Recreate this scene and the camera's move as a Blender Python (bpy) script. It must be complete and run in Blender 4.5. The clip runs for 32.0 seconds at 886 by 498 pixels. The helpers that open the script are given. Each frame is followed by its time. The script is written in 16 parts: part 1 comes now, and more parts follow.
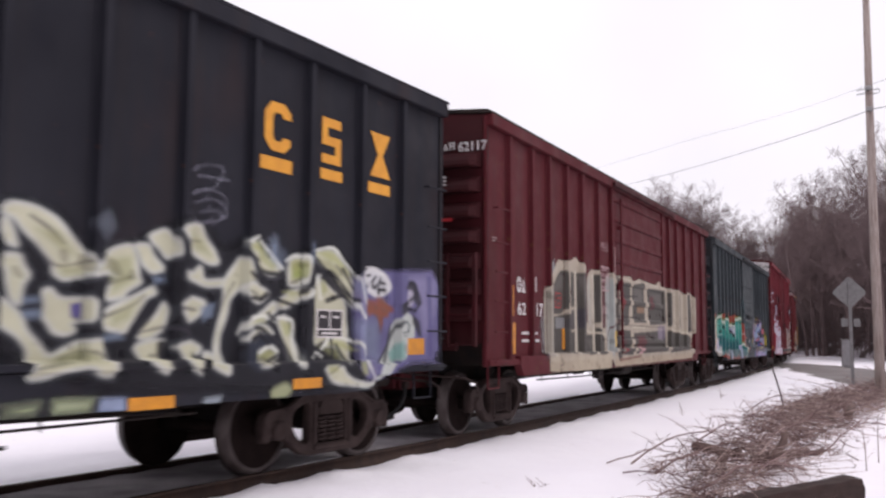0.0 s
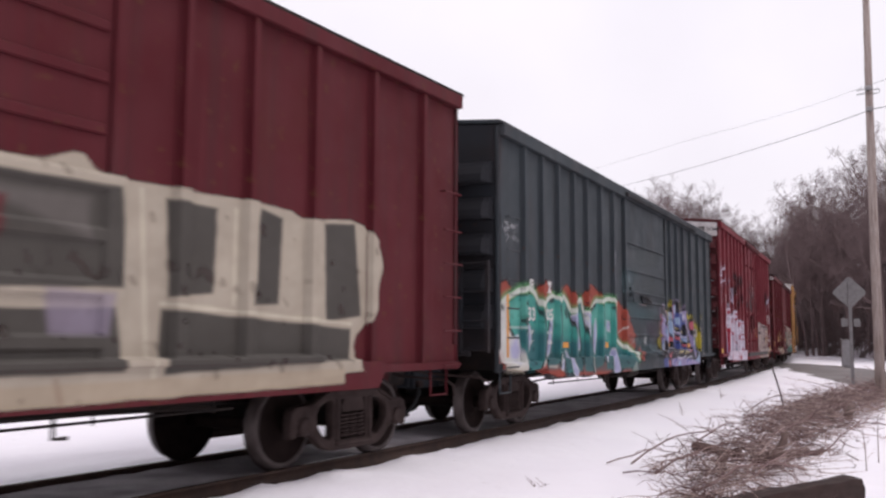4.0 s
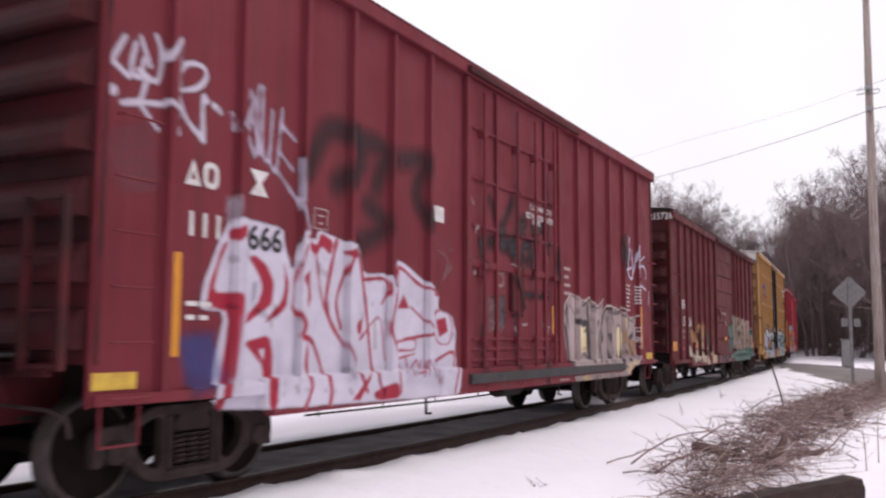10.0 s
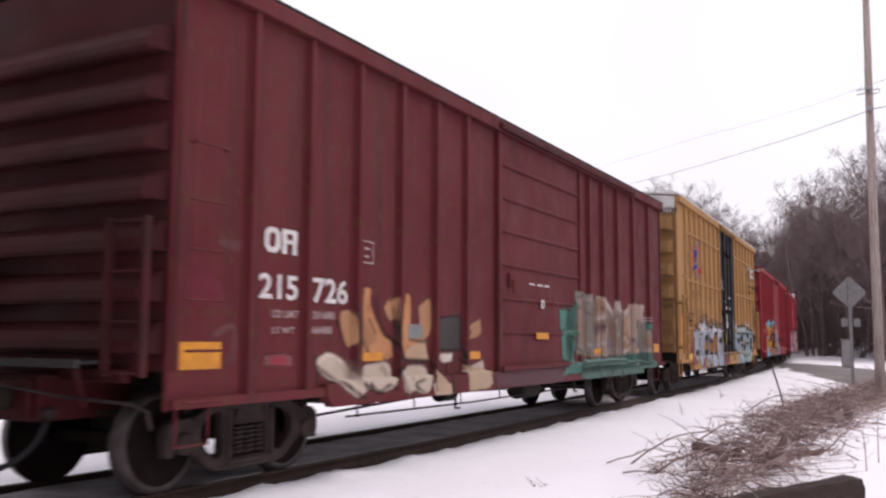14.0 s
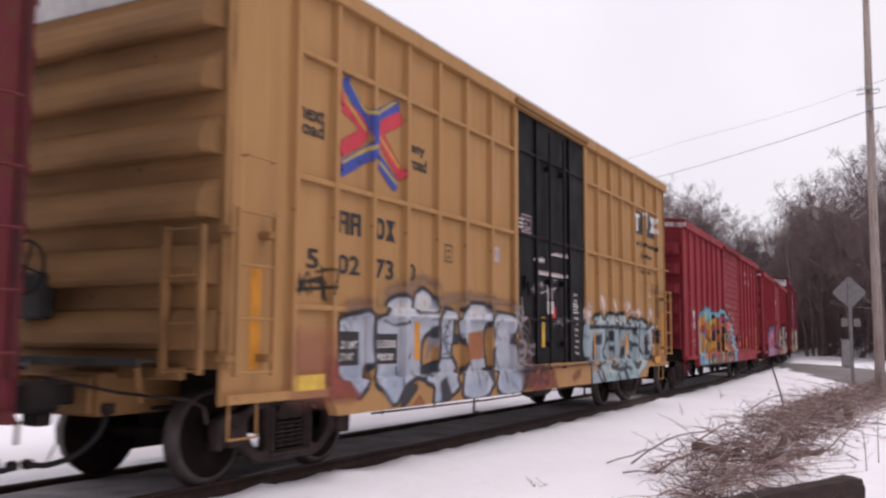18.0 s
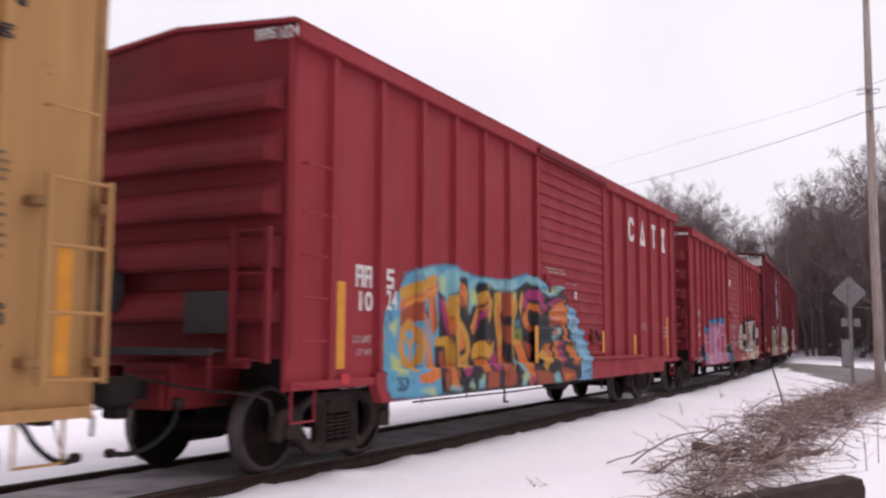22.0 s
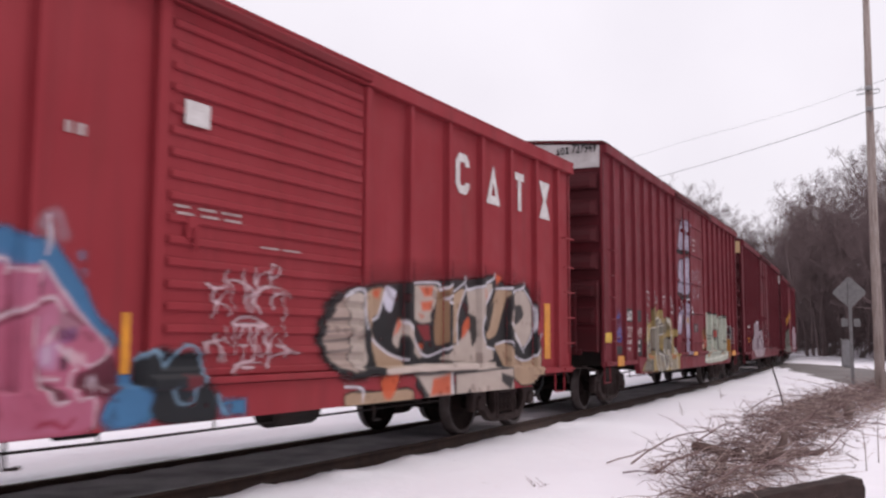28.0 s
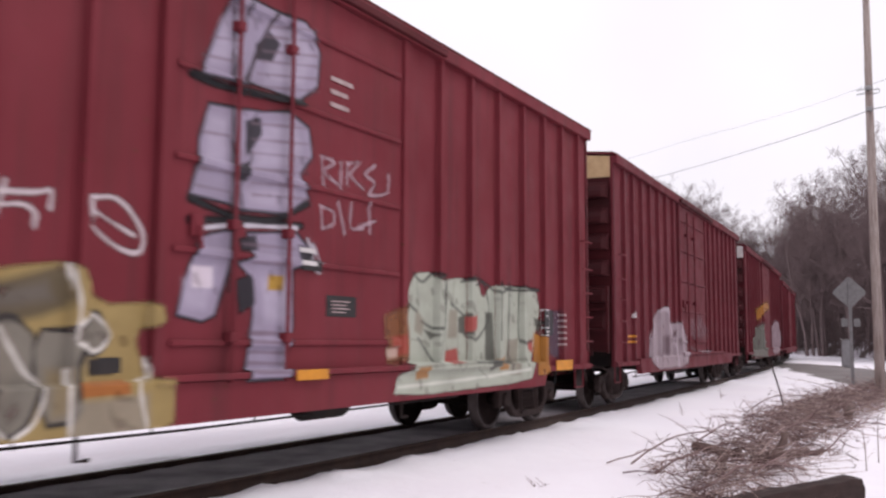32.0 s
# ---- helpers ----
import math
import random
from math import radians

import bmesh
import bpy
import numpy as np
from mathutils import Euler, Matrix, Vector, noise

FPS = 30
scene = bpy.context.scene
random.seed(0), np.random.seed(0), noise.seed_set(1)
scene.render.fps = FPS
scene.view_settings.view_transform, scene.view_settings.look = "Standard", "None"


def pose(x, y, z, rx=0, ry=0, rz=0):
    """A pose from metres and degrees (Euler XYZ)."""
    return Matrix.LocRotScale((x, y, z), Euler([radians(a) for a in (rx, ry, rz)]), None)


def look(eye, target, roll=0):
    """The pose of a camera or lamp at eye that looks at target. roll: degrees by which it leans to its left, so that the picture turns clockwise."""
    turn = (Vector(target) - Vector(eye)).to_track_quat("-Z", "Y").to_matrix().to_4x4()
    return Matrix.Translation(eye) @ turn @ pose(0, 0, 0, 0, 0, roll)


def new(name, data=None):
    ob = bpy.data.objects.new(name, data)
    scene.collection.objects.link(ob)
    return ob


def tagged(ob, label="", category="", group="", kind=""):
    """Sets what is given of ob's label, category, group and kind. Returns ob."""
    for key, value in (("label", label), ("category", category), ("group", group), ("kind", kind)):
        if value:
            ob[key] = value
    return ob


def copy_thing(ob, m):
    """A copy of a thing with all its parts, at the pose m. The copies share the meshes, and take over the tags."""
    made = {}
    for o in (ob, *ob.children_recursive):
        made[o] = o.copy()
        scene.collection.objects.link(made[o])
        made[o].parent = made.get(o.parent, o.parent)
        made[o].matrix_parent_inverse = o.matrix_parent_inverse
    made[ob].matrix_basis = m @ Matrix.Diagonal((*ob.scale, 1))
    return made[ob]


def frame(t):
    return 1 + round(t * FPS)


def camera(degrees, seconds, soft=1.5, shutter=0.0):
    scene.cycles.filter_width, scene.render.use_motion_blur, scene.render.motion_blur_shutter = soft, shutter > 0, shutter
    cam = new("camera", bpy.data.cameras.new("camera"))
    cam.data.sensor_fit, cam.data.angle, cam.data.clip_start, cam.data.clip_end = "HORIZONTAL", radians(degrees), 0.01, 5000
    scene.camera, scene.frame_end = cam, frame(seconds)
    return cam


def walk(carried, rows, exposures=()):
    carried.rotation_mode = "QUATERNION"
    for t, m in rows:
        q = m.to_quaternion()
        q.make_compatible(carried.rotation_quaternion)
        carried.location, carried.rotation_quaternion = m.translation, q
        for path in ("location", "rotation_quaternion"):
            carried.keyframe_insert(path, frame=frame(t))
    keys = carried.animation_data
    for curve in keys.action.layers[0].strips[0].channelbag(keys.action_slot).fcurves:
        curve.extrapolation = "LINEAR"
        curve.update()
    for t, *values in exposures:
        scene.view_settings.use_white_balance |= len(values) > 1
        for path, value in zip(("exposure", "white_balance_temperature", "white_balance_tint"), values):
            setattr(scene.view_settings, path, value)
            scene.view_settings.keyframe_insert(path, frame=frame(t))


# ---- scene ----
cam = camera(52.78, 32.0, soft=2.4, shutter=0.45)
EYE_Z = 1.394
VIEW = look((0, 0, EYE_Z), (0, 10, EYE_Z + 10 * math.tan(radians(5.76))), roll=0.28)
walk(cam, [(0.0, VIEW), (32.0, VIEW)], exposures=[(0.0, 0.2, 6400, 16), (1.0, 0.3, 6400, 16), (3.0, 0.12, 6400, 16), (6.0, 0.16, 6400, 16), (8.0, 0.2, 6400, 16), (9.0, 0.32, 6400, 16), (10.0, 0.22, 6400, 16), (11.0, 0.1, 6400, 16), (12.0, 0.2, 6400, 16), (13.0, 0.25, 6400, 16), (14.0, 0.24, 6400, 16), (17.0, 0.18, 6400, 16), (18.6, 0.02, 6400, 16), (20.0, 0.1, 6400, 16), (21.0, 0.02, 6400, 16), (22.0, 0.12, 6400, 16), (24.0, 0.03, 6400, 16), (25.0, 0.13, 6400, 16), (28.0, 0.06, 6400, 16), (30.5, 0.28, 6400, 16), (32.0, 0.2, 6400, 16)])

# ---- the track's line: heading turns gently left with distance; rail top is z = 0 ----
KNOTS = np.array([-20, 10, 25, 40, 55, 75, 200.0])
BEND = np.array([0.00425, 0.0038, 0.00135, 0.00182, 0.00061, 0.00432, 0.00432])
ARC = np.arange(-60, 260, 0.5)


def lay_track(lateral=7.1575, heading=radians(30.99)):
    bend = np.interp(ARC, KNOTS, BEND)
    zero = int(np.argmin(abs(ARC)))
    turn = np.concatenate([[0], np.cumsum((bend[1:] + bend[:-1]) * 0.25)])
    head = heading - (turn - turn[zero])
    x = np.concatenate([[0], np.cumsum((np.sin(head[1:]) + np.sin(head[:-1])) * 0.25)])
    y = np.concatenate([[0], np.cumsum((np.cos(head[1:]) + np.cos(head[:-1])) * 0.25)])
    return x - x[zero] - lateral * math.cos(heading), y - y[zero] + lateral * math.sin(heading), head


TX, TY, TH = lay_track()


def on_track(s, off=0.0):
    """The point at arc length s, off metres to the camera's side of the centre line."""
    h = np.interp(s, ARC, TH)
    return np.interp(s, ARC, TX) + math.cos(h) * off, np.interp(s, ARC, TY) - math.sin(h) * off


# the train's way in metres at these seconds
WAY_T = np.array([0, 4.5, 9, 13, 17, 21, 25, 28.5, 32.0])
WAY_D = np.array([0, 18.239, 36.424, 52.812, 69.501, 85.989, 102.683, 117.428, 132.39])


def spline(xk, yk, x):
    n, h = len(xk), np.diff(xk)
    a, b = np.eye(n), np.zeros(n)
    for i in range(1, n - 1):
        a[i, i - 1:i + 2] = h[i - 1], 2 * (h[i - 1] + h[i]), h[i]
        b[i] = 6 * ((yk[i + 1] - yk[i]) / h[i] - (yk[i] - yk[i - 1]) / h[i - 1])
    m = np.linalg.solve(a, b)
    j = min(max(int(np.searchsorted(xk, x)) - 1, 0), n - 2)
    d = x - xk[j]
    return yk[j] + d * ((yk[j + 1] - yk[j]) / h[j] - h[j] * (2 * m[j] + m[j + 1]) / 6) + d * d * m[j] / 2 + d ** 3 * (m[j + 1] - m[j]) / (6 * h[j])


FIRST, PITCH = 18.231, 17.215


def car_pose(n, t):
    """Car n stands with its trucks on the track; x along the car, y away from the camera."""
    s = FIRST + PITCH * n - float(spline(WAY_T, WAY_D, t))
    (x1, y1), (x2, y2) = on_track(s - 6.3), on_track(s + 6.3)
    return pose((x1 + x2) / 2, (y1 + y2) / 2, 0, 0, 0, math.degrees(math.atan2(y2 - y1, x2 - x1)))


# ---- overcast daylight ----
world = bpy.data.worlds.new("overcast")
scene.world = world
world.use_nodes = True
wn, wl = world.node_tree.nodes, world.node_tree.links
sky = wn.new("ShaderNodeTexSky")
sky.sky_type, sky.sun_disc, sky.sun_elevation, sky.sun_rotation = "NISHITA", False, radians(54), radians(80)
sky.dust_density, sky.air_density = 6.0, 1.0
veil = wn.new("ShaderNodeMix")
veil.data_type = "RGBA"
veil.inputs[0].default_value = 0.93
scale = wn.new("ShaderNodeVectorMath")
scale.operation = "SCALE"
scale.inputs["Scale"].default_value = 0.09
cover = wn.new("ShaderNodeTexNoise")
cover.inputs["Scale"].default_value, cover.inputs["Detail"].default_value = 1.6, 5
cramp = wn.new("ShaderNodeValToRGB")
cramp.color_ramp.elements[0].position, cramp.color_ramp.elements[1].position = 0.3, 0.7
cramp.color_ramp.elements[0].color, cramp.color_ramp.elements[1].color = (0.80, 0.775, 0.815, 1), (1.0, 0.975, 1.0, 1)
wl.new(cover.outputs["Fac"], cramp.inputs[0])
wl.new(sky.outputs[0], scale.inputs[0])
wl.new(scale.outputs[0], veil.inputs["A"])
wl.new(cramp.outputs[0], veil.inputs["B"])
back = wn["Background"]
back.inputs["Strength"].default_value = 0.97
wl.new(veil.outputs["Result"], back.inputs["Color"])
sun = new("sun", bpy.data.lights.new("sun", "SUN"))
sun.data.energy, sun.data.angle, sun.data.color = 0.85, radians(25), (1.0, 0.95, 0.9)
sun.matrix_world = look((0, 0, 50), (-36, -6, 0))

# ---- materials ----
def nodes_of(m):
    m.use_nodes = True
    nt = m.node_tree
    return nt.nodes, nt.links, nt.nodes["Principled BSDF"]


def noise_node(n, l, scale, detail=4, stretch=None, coord="Object"):
    tc = n.new("ShaderNodeTexCoord")
    tx = n.new("ShaderNodeTexNoise")
    tx.inputs["Scale"].default_value, tx.inputs["Detail"].default_value = scale, detail
    src = tc.outputs[coord]
    if stretch:
        mp = n.new("ShaderNodeMapping")
        mp.inputs["Scale"].default_value = stretch
        l.new(src, mp.inputs[0])
        src = mp.outputs[0]
    l.new(src, tx.inputs["Vector"])
    return tx.outputs["Fac"]


def ramp(n, l, fac, lo, hi, a=(0, 0, 0, 1), b=(1, 1, 1, 1)):
    r = n.new("ShaderNodeValToRGB")
    r.color_ramp.elements[0].position, r.color_ramp.elements[1].position = lo, hi
    r.color_ramp.elements[0].color, r.color_ramp.elements[1].color = a, b
    l.new(fac, r.inputs[0])
    return r.outputs[0]


def mix(n, l, fac, a, b, mode="MIX"):
    m = n.new("ShaderNodeMix")
    m.data_type, m.blend_type = "RGBA", mode
    for sock, v in ((m.inputs[0], fac), (m.inputs["A"], a), (m.inputs["B"], b)):
        if isinstance(v, (int, float, tuple)):
            sock.default_value = v if not isinstance(v, tuple) else (*v[:3], 1)
        else:
            l.new(v, sock)
    return m.outputs["Result"]


def bump(n, l, p, height, strength, dist):
    b = n.new("ShaderNodeBump")
    b.inputs["Strength"].default_value, b.inputs["Distance"].default_value = strength, dist
    l.new(height, b.inputs["Height"])
    l.new(b.outputs[0], p.inputs["Normal"])


def surface(name, col, second=None, scale=3.0, rough=0.6, metal=0.0, grain=40.0, rise=0.003, spread=(0.35, 0.7), stretch=None, spec=0.3):
    """A worn surface: two tones at a large scale, fine grain at a small one."""
    m = bpy.data.materials.new(name)
    n, l, p = nodes_of(m)
    second = second or tuple(c * 0.72 for c in col)
    big = ramp(n, l, noise_node(n, l, scale, 5, stretch), *spread)
    fine = noise_node(n, l, grain, 3)
    tone = n.new("ShaderNodeMix")
    tone.data_type, tone.blend_type = "RGBA", "MULTIPLY"
    tone.inputs[0].default_value = 1.0
    l.new(mix(n, l, big, col, second), tone.inputs["A"])
    l.new(ramp(n, l, fine, 0.3, 0.75, (0.85, 0.85, 0.85, 1), (1, 1, 1, 1)), tone.inputs["B"])
    l.new(tone.outputs["Result"], p.inputs["Base Color"])
    p.inputs["Roughness"].default_value, p.inputs["Metallic"].default_value = rough, metal
    p.inputs["Specular IOR Level"].default_value = spec
    if rise:
        bump(n, l, p, fine, 0.4, rise)
    return m


def car_paint(name, col, grime=(0.03, 0.022, 0.02), rust=(0.09, 0.035, 0.018), dirt=0.45, fade=1.25, wear=0.62, chalk=1.0, reach=(0.5, 0.8), smear=(5.0, 5.0, 0.35)):
    """Old freight car enamel: faded cloudy patches, vertical streaks of grime, rust freckles."""
    m = bpy.data.materials.new(name)
    n, l, p = nodes_of(m)
    cloud = ramp(n, l, noise_node(n, l, 0.7, 5), 0.3, 0.72)
    c = mix(n, l, cloud, col, tuple(min(1, v * fade + 0.006 * chalk) for v in col))
    streak = ramp(n, l, noise_node(n, l, 1.0, 4, smear), *reach, (0, 0, 0, 1), (dirt, dirt, dirt, 1))
    c = mix(n, l, streak, c, grime)
    stain = ramp(n, l, noise_node(n, l, 1.0, 6, (1.6, 1.6, 0.5)), 0.56, 0.74, (0, 0, 0, 1), (0.32, 0.32, 0.32, 1))
    c = mix(n, l, stain, c, tuple(0.6 * v + 0.4 * r for v, r in zip(col, rust)))
    thin = ramp(n, l, noise_node(n, l, 1.0, 3, (22.0, 22.0, 0.5) if smear[0] > 1 else (0.6, 0.6, 20.0)), 0.60, 0.78, (0, 0, 0, 1), (0.3, 0.3, 0.3, 1))
    c = mix(n, l, thin, c, tuple(min(1.0, v * 1.5 + 0.02 * chalk) for v in col))
    fleck = ramp(n, l, noise_node(n, l, 9.0, 7), wear, wear + 0.08, (0, 0, 0, 1), (0.7, 0.7, 0.7, 1))
    c = mix(n, l, fleck, c, rust)
    l.new(c, p.inputs["Base Color"])
    l.new(ramp(n, l, noise_node(n, l, 2.0, 5), 0.3, 0.75, (0.52, 0.52, 0.52, 1), (0.8, 0.8, 0.8, 1)), p.inputs["Roughness"])
    p.inputs["Specular IOR Level"].default_value = 0.12
    bump(n, l, p, noise_node(n, l, 1.3, 3, (1.2, 1.2, 0.8)), 0.35, 0.03)
    return m


def plain(name, col, rough=0.6, metal=0.0):
    return surface(name, col, tuple(c * 0.8 for c in col), 6.0, rough, metal, 60.0, 0.001)


# side paints darkened: the shade in the gaps between cars is in these tones
SHADED_TONES = {"navy": (0.011, 0.011, 0.015), "oxide": (0.055, 0.008, 0.011), "slate": (0.026, 0.030, 0.036), "maroon": (0.10, 0.0165, 0.021), "brown": (0.07, 0.012, 0.014), "buff": (0.30, 0.16, 0.065), "brick": (0.19, 0.021, 0.027), "dull": (0.10, 0.015, 0.02), "wine": (0.07, 0.0105, 0.014)}

MAT = {
    "navy": car_paint("navy_enamel", (0.0115, 0.0115, 0.0165), dirt=0.25, fade=1.3, wear=0.7),
    "oxide": car_paint("oxide_red_enamel", (0.068, 0.0088, 0.0125), dirt=0.4),
    "slate": car_paint("slate_green_enamel", (0.036, 0.043, 0.0485), dirt=0.35, wear=0.68),
    "maroon": car_paint("maroon_red_enamel", (0.132, 0.0205, 0.028), dirt=0.35, wear=0.66),
    "brown": car_paint("brown_red_enamel", (0.088, 0.0145, 0.018), dirt=0.6, wear=0.57),
    "buff": car_paint("buff_yellow_enamel", (0.33, 0.18, 0.072), grime=(0.16, 0.085, 0.04), dirt=0.4, fade=1.08, wear=0.68),
    "brick": car_paint("brick_red_enamel", (0.225, 0.025, 0.032), dirt=0.22, fade=1.1, wear=0.74),
    "wine": car_paint("wine_red_enamel", (0.105, 0.016, 0.0225), dirt=0.4, wear=0.68),
    "cream_board": surface("cream_board_paint", (0.62, 0.43, 0.24), (0.5, 0.33, 0.17), 4.0, 0.6, 0, 40, 0.0),
    "dull": car_paint("dull_maroon_enamel", (0.132, 0.019, 0.026), dirt=0.4, wear=0.68),
    "black": car_paint("black_enamel", (0.0062, 0.0055, 0.0066), grime=(0.014, 0.011, 0.011), rust=(0.035, 0.016, 0.011), dirt=0.2, wear=0.72, chalk=0.25),
    "truck": surface("dusty_cast_steel", (0.056, 0.039, 0.036), (0.028, 0.018, 0.017), 6.0, 0.85, 0.0, 30, 0.004, spec=0.15),
    "under": surface("grimy_black_steel", (0.014, 0.011, 0.011), (0.03, 0.02, 0.016), 4.0, 0.85, 0.0, 30, 0.003),
    "tread": surface("worn_wheel_steel", (0.085, 0.068, 0.066), (0.045, 0.032, 0.03), 6.0, 0.5, 0.4, 50, 0.001),
    "wheel": surface("dusty_wheel_steel", (0.013, 0.0085, 0.008), (0.022, 0.0145, 0.013), 4.0, 0.9, 0.0, 40, 0.002, spec=0.06),
    "hose": plain("black_rubber", (0.012, 0.012, 0.013), 0.7),
    "white": surface("white_lettering_paint", (0.66, 0.63, 0.62), (0.5, 0.46, 0.45), 7.0, 0.6, 0, 50, 0.0),
    "faded": surface("faded_lettering_paint", (0.42, 0.33, 0.32), (0.3, 0.2, 0.2), 9.0, 0.65, 0, 50, 0.0),
    "faded_ink": surface("faded_black_lettering_paint", (0.10, 0.062, 0.035), (0.16, 0.09, 0.045), 9.0, 0.6, 0, 50, 0.0),
    "stencil_dark": surface("dark_stencil_backing_paint", (0.02, 0.018, 0.022), (0.035, 0.03, 0.03), 7.0, 0.6, 0, 50, 0.0),
    "ink": surface("black_lettering_paint", (0.013, 0.012, 0.013), (0.03, 0.025, 0.024), 7.0, 0.6, 0, 50, 0.0),
    "gold": surface("golden_yellow_paint", (0.72, 0.33, 0.035), (0.6, 0.26, 0.03), 6.0, 0.55, 0, 50, 0.0),
    "amber": surface("amber_reflective_film", (0.66, 0.27, 0.02), (0.5, 0.2, 0.02), 8.0, 0.4, 0, 60, 0.0),
    "lemon": surface("yellow_plate_paint", (0.66, 0.44, 0.06), (0.5, 0.3, 0.05), 8.0, 0.5, 0, 60, 0.0),
    "board": surface("white_board_paint", (0.62, 0.59, 0.58), (0.45, 0.41, 0.40), 5.0, 0.6, 0, 50, 0.0),
    "red": plain("red_paint", (0.5, 0.035, 0.04)),
    "soiled_snow": surface("soiled_snow_and_grit", (0.50, 0.46, 0.48), (0.26, 0.235, 0.245), 1.8, 0.85, 0, 30, 0.012),
    "grey": plain("grey_paint", (0.2, 0.2, 0.2)),
    "galv": surface("galvanised_steel", (0.34, 0.33, 0.33), (0.24, 0.23, 0.23), 8.0, 0.55, 0.6, 60, 0.0005),
    "casing": surface("grey_casing_paint", (0.36, 0.35, 0.36), (0.28, 0.27, 0.28), 6.0, 0.6, 0, 50, 0.0),
    "grey_steel": surface("grimy_grey_steel", (0.05, 0.046, 0.046), (0.03, 0.026, 0.026), 5.0, 0.7, 0.0, 40, 0.001),
    "pinkish": surface("faded_pink_lettering", (0.5, 0.36, 0.37), (0.36, 0.22, 0.23), 9.0, 0.65, 0, 50, 0.0),
    "rusty_plate": surface("rusty_end_plate", (0.10, 0.055, 0.04), (0.06, 0.032, 0.025), 7.0, 0.75, 0, 40, 0.002),
    "tarnish": surface("tarnished_sign_metal", (0.25, 0.24, 0.24), (0.18, 0.17, 0.17), 8.0, 0.6, 0.2, 60, 0.0005),
    "rail": surface("rusty_rail_steel", (0.035, 0.02, 0.016), (0.06, 0.034, 0.025), 6.0, 0.7, 0.2, 60, 0.001),
    "shine": surface("polished_rail_head", (0.2, 0.18, 0.17), (0.12, 0.1, 0.09), 5.0, 0.35, 0.9, 60, 0.0005),
    "pole": surface("weathered_pole_timber", (0.42, 0.355, 0.325), (0.25, 0.19, 0.165), 3.0, 0.85, 0, 20, 0.006, stretch=(6, 6, 0.5)),
    "bark": surface("bare_tree_bark", (0.172, 0.124, 0.122), (0.235, 0.176, 0.172), 1.2, 0.9, 0, 12, 0.01),
    "twig": surface("bare_twigs", (0.205, 0.147, 0.147), (0.158, 0.112, 0.112), 0.4, 0.9, 0, 8, 0.0),
    "brush": surface("dead_brush_stems", (0.27, 0.18, 0.17), (0.12, 0.072, 0.068), 1.6, 0.85, 0, 20, 0.0),
    "straw": surface("pale_dead_stems", (0.48, 0.37, 0.34), (0.32, 0.225, 0.20), 1.6, 0.85, 0, 20, 0.0),
    "timber": surface("dark_rotten_timber", (0.026, 0.014, 0.012), (0.05, 0.028, 0.024), 3.0, 0.85, 0, 20, 0.01, stretch=(1, 6, 6)),
    "log": surface("weathered_log_wood", (0.17, 0.115, 0.10), (0.09, 0.055, 0.05), 4.0, 0.85, 0, 20, 0.01, stretch=(1, 5, 5)),
    "road": surface("damp_gritty_asphalt", (0.17, 0.15, 0.145), (0.25, 0.225, 0.22), 0.35, 0.7, 0, 6, 0.01),
    "litter": surface("leaf_litter_and_snow", (0.10, 0.075, 0.068), (0.62, 0.58, 0.62), 0.22, 0.95, 0, 3, 0.05, spread=(0.43, 0.52)),
}


# end paints: side colours darkened for the shade between cars, plus wheel-spray grime
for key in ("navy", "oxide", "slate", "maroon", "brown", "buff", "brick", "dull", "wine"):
    tone = SHADED_TONES[key]
    MAT[key + "_end"] = car_paint("shaded_grimy_" + key + "_enamel", tone, grime=(0.02, 0.014, 0.013), dirt={"brick": 0.45, "buff": 0.5, "maroon": 0.9}.get(key, 0.7), fade=1.0, wear=0.68, chalk=0.2, reach=(0.36, 0.7), smear=(0.5, 0.5, 1.6))


def snow_material():
    m = bpy.data.materials.new("settled_snow")
    n, l, p = nodes_of(m)
    soft = ramp(n, l, noise_node(n, l, 0.35, 5), 0.3, 0.7)
    c = mix(n, l, soft, (0.90, 0.872, 0.925), (0.95, 0.93, 0.965))
    grit = ramp(n, l, noise_node(n, l, 5.0, 8), 0.69, 0.76, (0, 0, 0, 1), (0.35, 0.35, 0.35, 1))
    c = mix(n, l, grit, c, (0.42, 0.36, 0.34))
    l.new(c, p.inputs["Base Color"])
    p.inputs["Roughness"].default_value = 0.75
    p.inputs["Specular IOR Level"].default_value = 0.25
    bump(n, l, p, noise_node(n, l, 2.4, 8), 0.5, 0.07)
    return m


MAT["snow"] = snow_material()


def spray_material():
    """Sprayed paint: its colours and its cover are stored on the sheet it was sprayed on."""
    m = bpy.data.materials.new("sprayed_paint")
    n, l, p = nodes_of(m)
    at = n.new("ShaderNodeAttribute")
    at.attribute_name = "spray"
    worn = ramp(n, l, noise_node(n, l, 3.0, 6), 0.3, 0.8, (1, 1, 1, 1), (0.8, 0.78, 0.77, 1))
    c = mix(n, l, 1.0, at.outputs["Color"], worn, "MULTIPLY")
    l.new(c, p.inputs["Base Color"])
    p.inputs["Roughness"].default_value = 0.55
    p.inputs["Specular IOR Level"].default_value = 0.25
    l.new(at.outputs["Alpha"], p.inputs["Alpha"])
    return m


MAT["spray"] = spray_material()


# ---- mesh tools ----
def part(name, bm, material, parent=None, label="", smooth=False):
    me = bpy.data.meshes.new(name)
    bm.to_mesh(me)
    bm.free()
    return part_of(name, me, material, parent, label, smooth)


